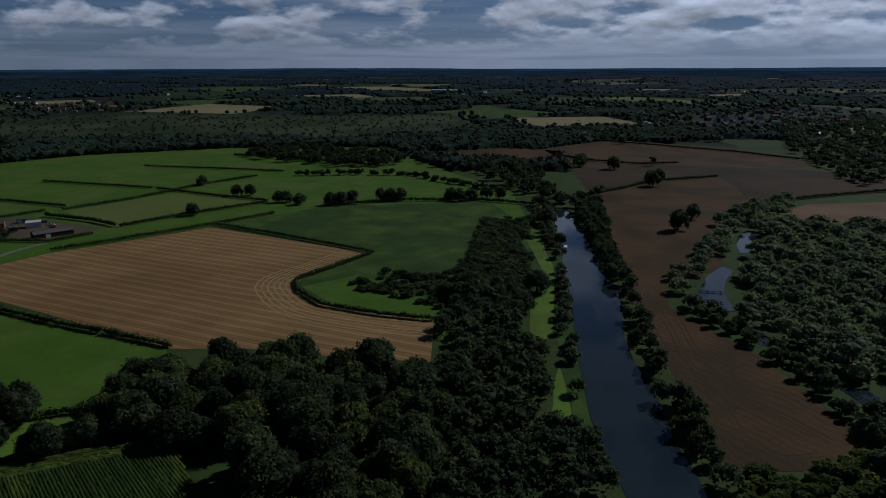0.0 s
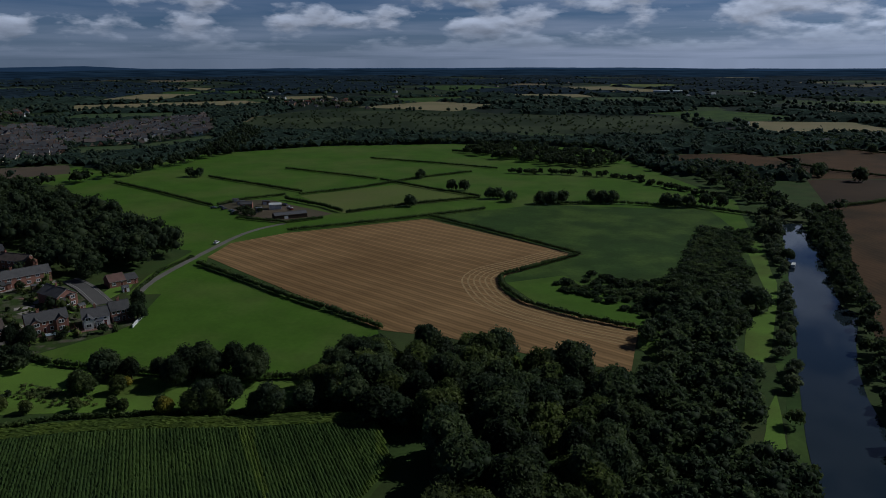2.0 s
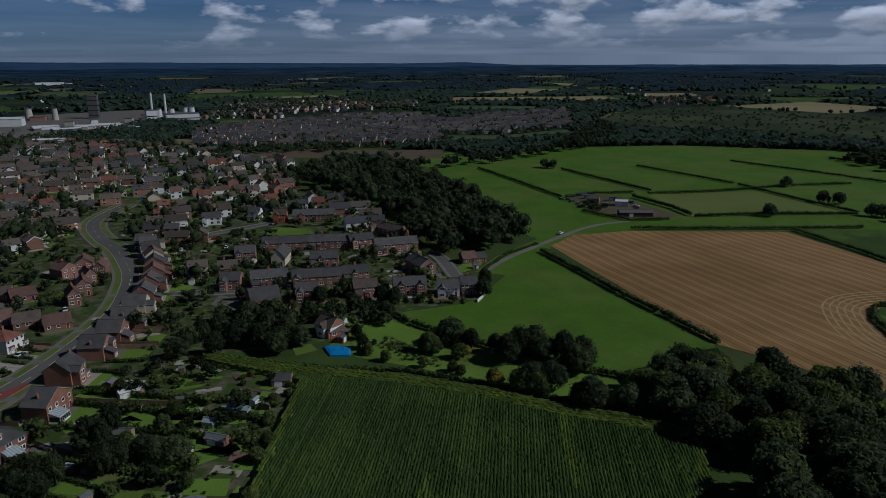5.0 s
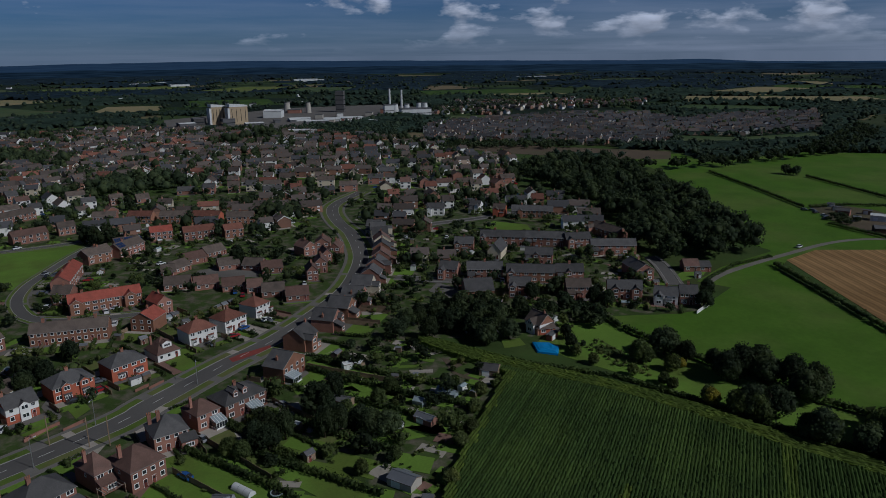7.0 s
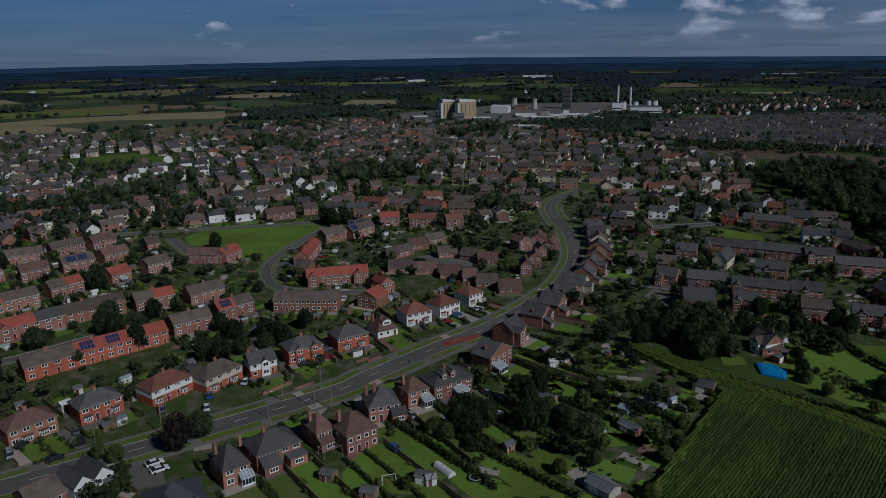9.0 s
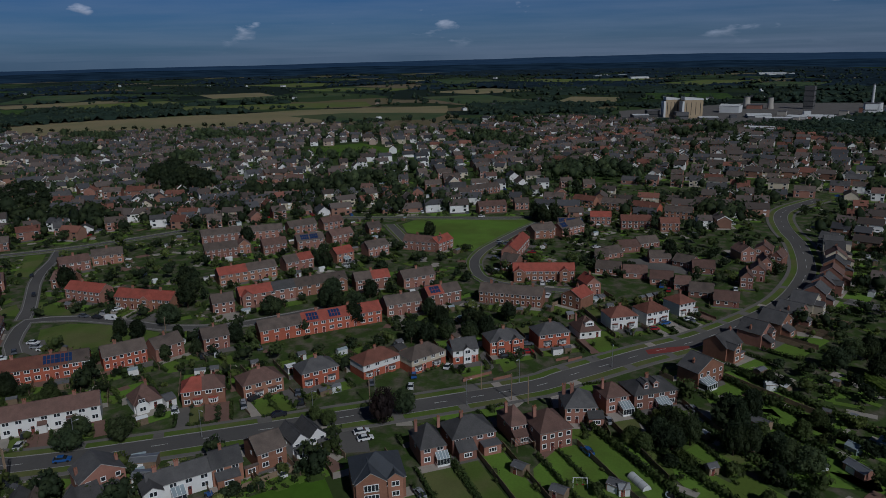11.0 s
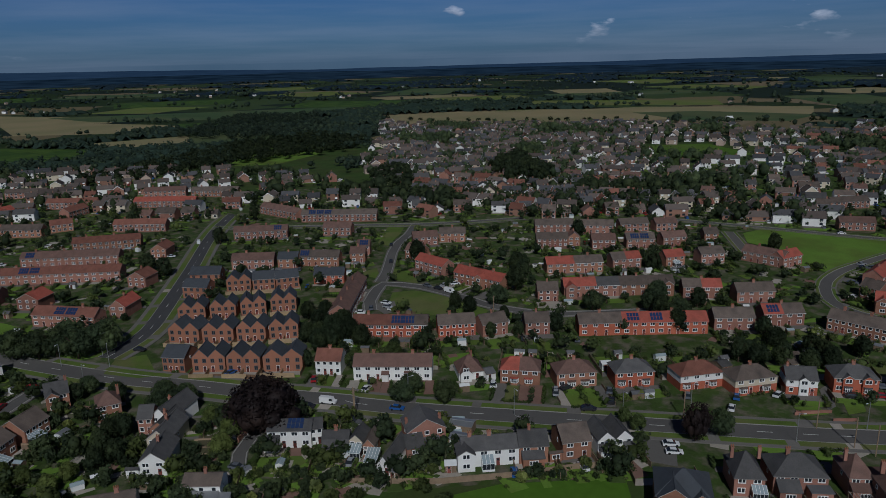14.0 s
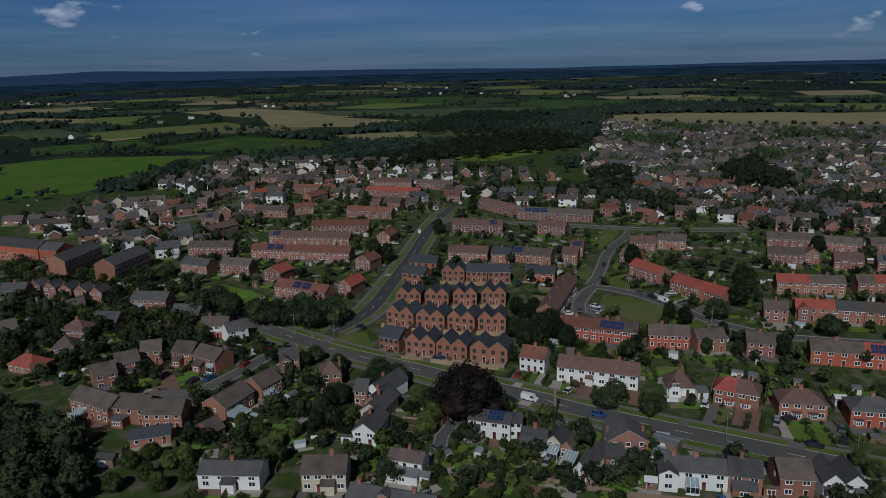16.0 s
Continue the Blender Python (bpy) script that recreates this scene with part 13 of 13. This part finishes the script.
if not on_road(-349.9, 35.5, 0.5):
    car(-349.9, 35.5, -146, 4)
if not on_road(-339.4, 71.9, 0.5):
    car(-339.4, 71.9, 143, 2)
if not on_road(-323.0, 45.0, 0.5):
    car(-323.0, 45.0, 167, 2)
if not on_road(-296.2, 55.9, 0.5):
    car(-296.2, 55.9, 171, 3)
if not on_road(-290.7, 58.0, 0.5):
    car(-290.7, 58.0, 165, 4)
if not on_road(-294.3, 72.1, 0.5):
    car(-294.3, 72.1, 164, 3)
if not on_road(-293.2, 85.2, 0.5):
    car(-293.2, 85.2, 168, 0)
sheet("garden_lawn", [(-197.3, 126.2), (-195.4, 132.7), (-189.5, 131.1), (-190.6, 123.2)], 0.12, M["lawn"], "small lawn beside a brick house", "lawn")
sheet("garden_lawn", [(-186.1, 142.5), (-191.9, 152.8), (-183.2, 156.3), (-174.2, 154.6), (-179.7, 148.0), (-181.8, 140.9)], 0.12, M["lawn"], "mown lawn behind a brick house", "lawn")
sheet("yard", [(-209.7, 130.2), (-207.1, 139.0), (-202.1, 137.0), (-200.6, 128.2)], 0.12, M["asphalt_new"], "dark tarmac yard beside a house", "yard")
sheet("bare_plot", [(-193.7, 100.8), (-182.2, 108.9), (-176.0, 104.5), (-171.7, 106.6), (-170.3, 103.5), (-180.0, 97.9)], 0.11, M["bare_ground"], "bare brown garden plot", "soil")
shed((-187.6, 140.6), (-190.0, 145.0), 2.2, "brick_bright", "lead", 2.0, 0.2, "low red outhouse with a flat felt roof")
wood("village_trees", fill([(-226.3, 107.5), (-241.5, 125.2), (-232.8, 142.3), (-217.9, 148.6), (-209.9, 140.7), (-211.6, 129.2), (-201.6, 124.2), (-196.6, 119.2), (-204.6, 114.2), (-214.4, 109.6)], 6.0, 102, (2.4, 4.4), (5, 9.5), 0.12), "leaf", "tall garden trees beside the village", leaves=170, lumps=9, size=0.46)
wood("scrub", fill([(-179.6, 140.4), (-179.7, 148.0), (-173.1, 142.9), (-174.4, 137.1)], 3.2, 103, (1.3, 2.4), (1.8, 3.4), 0.1), "leaf", "dark bushes at the edge of a lawn", "scrub", leaves=90, lumps=6, size=0.34)
tarpaulin([(-189.4, 133.6), (-186.6, 138.6), (-181.6, 139.4), (-176.6, 135.2), (-181.9, 130.6)])
wall_run([(-182.7, 204.8), (-187.6, 217.0)], 1.3, "white", "white rendered garden wall beside the field", 0.3)
wall_run([(-109.4, -143.2), (-113.9, -141.8), (-118.8, -142.7), (-124.2, -144.9)], 1.2, "brick", "red brick garden wall beside the lane", 0.3)
wall_run([(-110.0, -103.9), (-121.6, -84.3), (-133.5, -70.0), (-144.0, -59.3), (-151.4, -50.5)], 1.6, "wood", "long green-grey timber fence behind the cottages", 0.1)
wall_run([(-216.4, 13.1), (-219.6, 17.8)], 0.9, "brick", "low red brick front garden wall", 0.25)
wall_run([(-216.6, 9.3), (-219.1, 13.4)], 0.9, "brick", "low red brick front garden wall", 0.25)
wall_run([(-200.6, -10.1), (-203.9, -4.9)], 0.9, "brick", "low red brick front garden wall", 0.25)
wall_run([(-200.4, -19.1), (-205.7, -10.9)], 0.9, "brick", "low red brick front garden wall", 0.25)
wall_run([(-199.2, -19.2), (-203.7, -13.7)], 0.9, "brick", "low red brick front garden wall", 0.25)
def swing_frame(x, y, turn, w=3.4):
    """A child's swing: two splayed pairs of legs, a bar and two seats on chains."""
    root = thing("garden_swing", "pale metal swing frame on a lawn", "swing", m=pose(x, y, 0, rz=turn))

    def rod(name, a, b, r=0.06, m="cladding", parent=root):
        a, b = Vector(a), Vector(b)
        q, k = (b - a).to_track_quat("Z", "Y"), Solid()
        k.box(-r, r, -r, r, 0, (b - a).length)
        return part(name, k.mesh(name, M[m]), parent, Matrix.Translation(a) @ q.to_matrix().to_4x4())

    for sx in (-1, 1):
        for sy in (-1, 1):
            rod("leg", (sx * w / 2, sy * 1.0, 0), (sx * w / 2 * 0.9, 0, 2.2))
    rod("bar", (-w / 2, 0, 2.2), (w / 2, 0, 2.2))
    for px in (-0.7, 0.7):
        seat = Solid()
        seat.box(px - 0.25, px + 0.25, -0.12, 0.12, 0.45, 0.5)
        b = part("swing_seat", seat.mesh("swing_seat", M["car4"]), root)
        for o in (-0.2, 0.2):
            rod("chain", (px + o, 0, 0.5), (px + o, 0, 2.2), 0.02, "steel", b)


swing_frame(-147.2, 12.5, 92)
# ---- on the water ----
def boat(x, y, turn, length=9.0, w=2.1):
    """A narrow cabin boat at its mooring."""
    root = thing("boat", "small white cabin boat moored at the river bank", "boat", m=pose(x, y, 0.10, rz=turn))
    hull, cabin, panes = Solid(), Solid(), Solid()
    n = [(-length / 2, -w / 2), (length * 0.3, -w / 2), (length * 0.45, -w / 4), (length / 2, 0), (length * 0.45, w / 4), (length * 0.3, w / 2), (-length / 2, w / 2)]
    hull.prism(n, -0.2, 0.75, 0)
    cabin.prism([(-length * 0.36, -w * 0.4), (length * 0.2, -w * 0.4), (length * 0.2, w * 0.4), (-length * 0.36, w * 0.4)], 0.75, 1.75, 0)
    part("hull", hull.mesh("hull", M["car5"]), root, label="dark painted hull")
    part("cabin", cabin.mesh("cabin", M["white"]), root)
    for sg in (-1, 1):
        for k in range(4):
            q = Solid()
            a = -length * 0.31 + k * 1.25
            b = sg * (w * 0.4 + 0.02)
            q.box(a, a + 0.7, b - 0.015, b + 0.015, 1.05, 1.5, 0)
            part("window", q.mesh("window", M["glass"]), root)


boat(64.0, 363.0, 76)


def footbridge(p, q, w=0.8):
    """A plank walk on posts across the side stream."""
    a, b = Vector((*p, 0)), Vector((*q, 0))
    d = b - a
    root = thing("footbridge", "narrow dark timber walkway across the stream", "bridge", m=pose(*((a + b) / 2), rz=math.degrees(math.atan2(d.y, d.x))))
    n = d.length / 2
    deck = Solid()
    deck.box(-n, n, -w / 2, w / 2, 0.55, 0.67, 0)
    part("deck", deck.mesh("deck", M["bark"]), root)
    for k in range(4):
        for sg in (-1, 1):
            post, x = Solid(), -n + (k + 0.5) * n / 2
            post.box(x - 0.08, x + 0.08, sg * w / 2 - 0.08, sg * w / 2 + 0.08, -0.1, 1.0, 0)
            part("post", post.mesh("post", M["bark"]), root)


footbridge((109.0, 291.9), (119.0, 289.6))
footbridge((105.2, 281.0), (114.0, 276.0))
# ---- farmyard ----
shed((-245.7, 411.5), (-238.7, 415.5), 6.0, "cladding", "cladding", 3.2, 0.8, "white steel barn in a farmyard")
shed((-226.0, 384.5), (-211.0, 398.5), 7.0, "bark", "lead", 2.6, 1.2, "long low dark timber barn in a farmyard")
shed((-266.4, 409.7), (-259.2, 412.9), 5.0, "brick", "slate", 2.8, 1.4, "brick farm outbuilding with a slate roof")
shed((-275.0, 418.8), (-270.1, 421.4), 3.0, "wood", "lead", 2.6, 0.3, "low dark timber farm shed")
shed((-258.6, 424.3), (-254.1, 426.9), 3.0, "wood", "lead", 2.6, 0.3, "low dark timber farm shed")
shed((-283.0, 426.3), (-279.5, 428.4), 2.6, "cladding", "lead", 2.4, 0.3, "pale metal container in a yard")
shed((-250.2, 402.4), (-246.7, 404.6), 3.0, "wood", "steel", 2.6, 0.3, "low dark timber farm shed")
yard_cars = random.Random(45)
for k in range(26):
    x, y = yard_cars.uniform(-284, -228), yard_cars.uniform(392, 436)
    if 0.9 * (x + 284) + 404 > y > 0.42 * (x + 284) + 385 - 0.2 * (x + 284) and not inside(x, y, [(-272, 404), (-236, 404), (-236, 424), (-272, 424)]):
        car(round(x, 1), round(y, 1), yard_cars.randrange(0, 180), yard_cars.choice((1, 2, 5, 5, 0, 4)))
wood("scrub", fill([(-268.0, 396.0), (-262.0, 410.0), (-250.0, 408.0), (-240.0, 392.0), (-252.0, 386.0)], 5.0, 95, (1.6, 3.0), (2, 4.5), 0.25), "leaf_dark", "dark bushes at the edge of the farmyard", "scrub", leaves=120, lumps=6, size=0.4)
hedge([(-286.3, 414.1), (-279.0, 439.5), (-260.5, 460.5)], 1.5, 2.6, "hedge", 91, leaves=50)
hedge([(-252.1, 445.2), (-214.8, 429.4), (-194.5, 415.6)], 1.8, 3.5, "hedge", 92, leaves=50)
hedge([(-251.2, 381.6), (-215.5, 378.4), (-199.4, 397.6)], 1.5, 2.4, "hedge", 93, leaves=50)
# ---- works on the skyline ----
works_tower(-1134.7, 211.4, 97, 20.1, 16.0, 30.1, "tall tan works tower with a sloping white top")
works_tower(-1116.1, 237.9, 96, 27.1, 18.0, 30.7, "tall tan works tower with a sloping white top")
block(-1105.5, 221.4, 94, 17.8, 14.0, 8.9, "lead", "low dark works wing between the towers", bands=1, ridge=0.0)
block(-1209.8, 318.4, 63, 29.7, 26.0, 10.9, "cladding", "long pale factory shed", bands=0, ridge=2.0)
block(-1141.8, 185.3, 96, 18.3, 16.0, 9.2, "slate", "dark clad factory building", bands=1, ridge=0.0)
block(-1123.6, 164.4, 97, 23.4, 20.0, 4.5, "lead", "low grey factory shed", bands=0, ridge=1.0)
block(-1082.3, 254.4, 87, 26.4, 16.0, 3.5, "lead", "low grey factory shed", bands=0, ridge=1.0)
block(-1064.0, 344.2, 87, 35.4, 16.0, 3.5, "lead", "low grey factory shed", bands=0, ridge=1.0)
block(-1096.2, 401.6, 85, 27.7, 16.0, 3.7, "concrete", "low concrete factory shed", bands=0, ridge=1.0)
stack(-1296.2, 366.5, 6.4, 19.2, "concrete", "tall round concrete silo")
stack(-1272.7, 398.1, 5.3, 19.0, "concrete", "tall round concrete silo")
block(-1263.1, 455.8, 58, 14.9, 14.0, 36.1, "slate", "dark slab tower at the works", bands=4, ridge=0.0)
stack(-1233.9, 540.9, 2.3, 40.5, "cladding", "tall slim white works chimney")
stack(-1220.4, 558.7, 2.3, 38.2, "cladding", "tall slim white works chimney")
block(-1099.8, 528.3, 74, 50.2, 26.0, 11.6, "cladding", "white process building at the works", bands=1, ridge=0.0)
block(-1148.0, 503.0, 76, 19.8, 16.0, 15.9, "cladding", "white process building at the works", bands=1, ridge=0.0)
block(-1118.9, 334.5, 83, 33.3, 20.0, 3.7, "cladding", "long low white factory shed", bands=0, ridge=1.5)
block(-1086.9, 379.4, 59, 27.3, 20.0, 3.6, "cladding", "long low white factory shed", bands=0, ridge=1.5)
block(-1052.7, 427.4, 78, 39.5, 20.0, 3.6, "cladding", "long low white factory shed", bands=0, ridge=1.5)
block(-1140.6, 462.2, 56, 11.5, 8.9, 6.0, "concrete", "low pale factory building at the works", bands=0, ridge=0.0)
block(-1100.5, 391.6, 58, 7.4, 14.7, 3.5, "concrete", "low pale factory building at the works", bands=0, ridge=0.0)
block(-1071.9, 371.1, 59, 9.8, 8.7, 3.5, "concrete", "low pale factory building at the works", bands=0, ridge=1.0)
block(-1282.1, 375.8, 62, 22.7, 15.2, 6.0, "brick", "low pale factory building at the works", bands=0, ridge=0.0)
block(-1006.2, 415.7, 56, 17.1, 14.8, 5.0, "cladding", "low pale factory building at the works", bands=0, ridge=1.0)
block(-1032.8, 443.5, 77, 21.0, 13.0, 3.3, "brick", "low pale factory building at the works", bands=0, ridge=0.0)
block(-1184.5, 514.2, 55, 21.9, 14.0, 7.0, "brick", "low pale factory building at the works", bands=0, ridge=0.0)
block(-1153.4, 414.5, 80, 9.9, 8.1, 5.9, "cladding", "low pale factory building at the works", bands=0, ridge=0.0)
block(-1074.2, 398.6, 58, 18.3, 10.0, 4.0, "brick", "low pale factory building at the works", bands=0, ridge=1.0)
block(-1057.3, 396.1, 79, 16.5, 12.2, 2.8, "cladding", "low pale factory building at the works", bands=0, ridge=1.0)
block(-1038.2, 447.3, 55, 15.4, 11.9, 2.5, "cladding", "low pale factory building at the works", bands=0, ridge=0.0)
block(-1104.9, 294.8, 85, 8.9, 11.8, 3.9, "lead", "low pale factory building at the works", bands=0, ridge=0.0)
block(-1107.4, 320.4, 89, 9.7, 8.4, 2.9, "lead", "low pale factory building at the works", bands=0, ridge=1.0)
block(-1093.3, 423.3, 84, 14.7, 14.7, 3.4, "cladding", "low pale factory building at the works", bands=0, ridge=1.0)
block(-1143.5, 375.6, 60, 12.0, 8.1, 6.1, "concrete", "low pale factory building at the works", bands=0, ridge=0.0)
block(-1293.6, 330.1, 64, 10.0, 12.1, 6.8, "cladding", "low pale factory building at the works", bands=0, ridge=1.0)
block(-901.0, 271.9, 61, 34.3, 22.0, 6.0, "cladding", "large shed with a pale curved roof", bands=0, ridge=2.0)
stack(-1130.4, 526.9, 6.0, 18.0, "cladding", "white storage tank at the works", "storage_tank", "tank")
stack(-1151.8, 561.0, 6.0, 18.0, "cladding", "white storage tank at the works", "storage_tank", "tank")
stack(-1145.8, 569.1, 6.0, 18.0, "cladding", "white storage tank at the works", "storage_tank", "tank")
stack(-1142.1, 511.0, 6.0, 18.0, "cladding", "white storage tank at the works", "storage_tank", "tank")
block(-3126.1, 335.0, 99, 124.0, 40.0, 6.2, "cladding", "distant long white warehouse", bands=0, ridge=1.0)
block(-2995.9, 241.0, 95, 71.1, 40.0, 5.9, "cladding", "distant long white warehouse", bands=0, ridge=1.0)
block(-3101.1, 963.4, 83, 102.5, 40.0, 6.4, "cladding", "distant long white warehouse", bands=0, ridge=1.0)
block(-2660.1, 1841.4, 65, 127.6, 40.0, 6.4, "cladding", "distant long white warehouse", bands=0, ridge=1.0)
block(-2640.5, 1827.5, 65, 126.7, 40.0, 6.3, "cladding", "distant long white warehouse", bands=0, ridge=1.0)
block(-3036.4, 275.3, 100, 120.3, 40.0, 6.0, "cladding", "distant long white warehouse", bands=0, ridge=1.0)
block(-2836.3, 403.4, 97, 67.8, 40.0, 5.7, "cladding", "distant long white warehouse", bands=0, ridge=1.0)
block(-2979.7, 955.6, 82, 98.8, 40.0, 6.2, "cladding", "distant long white warehouse", bands=0, ridge=1.0)
block(10.6, 2315.3, -12, 91.4, 40.0, 4.6, "cladding", "distant long white warehouse", bands=0, ridge=1.0)
block(327.5, 1117.9, -1, 27.6, 40.0, 2.3, "cladding", "distant long white warehouse", bands=0, ridge=1.0)
block(-7459.2, -3339.5, 124, 322.3, 40.0, 16.1, "cladding", "distant long white warehouse", bands=0, ridge=1.0)
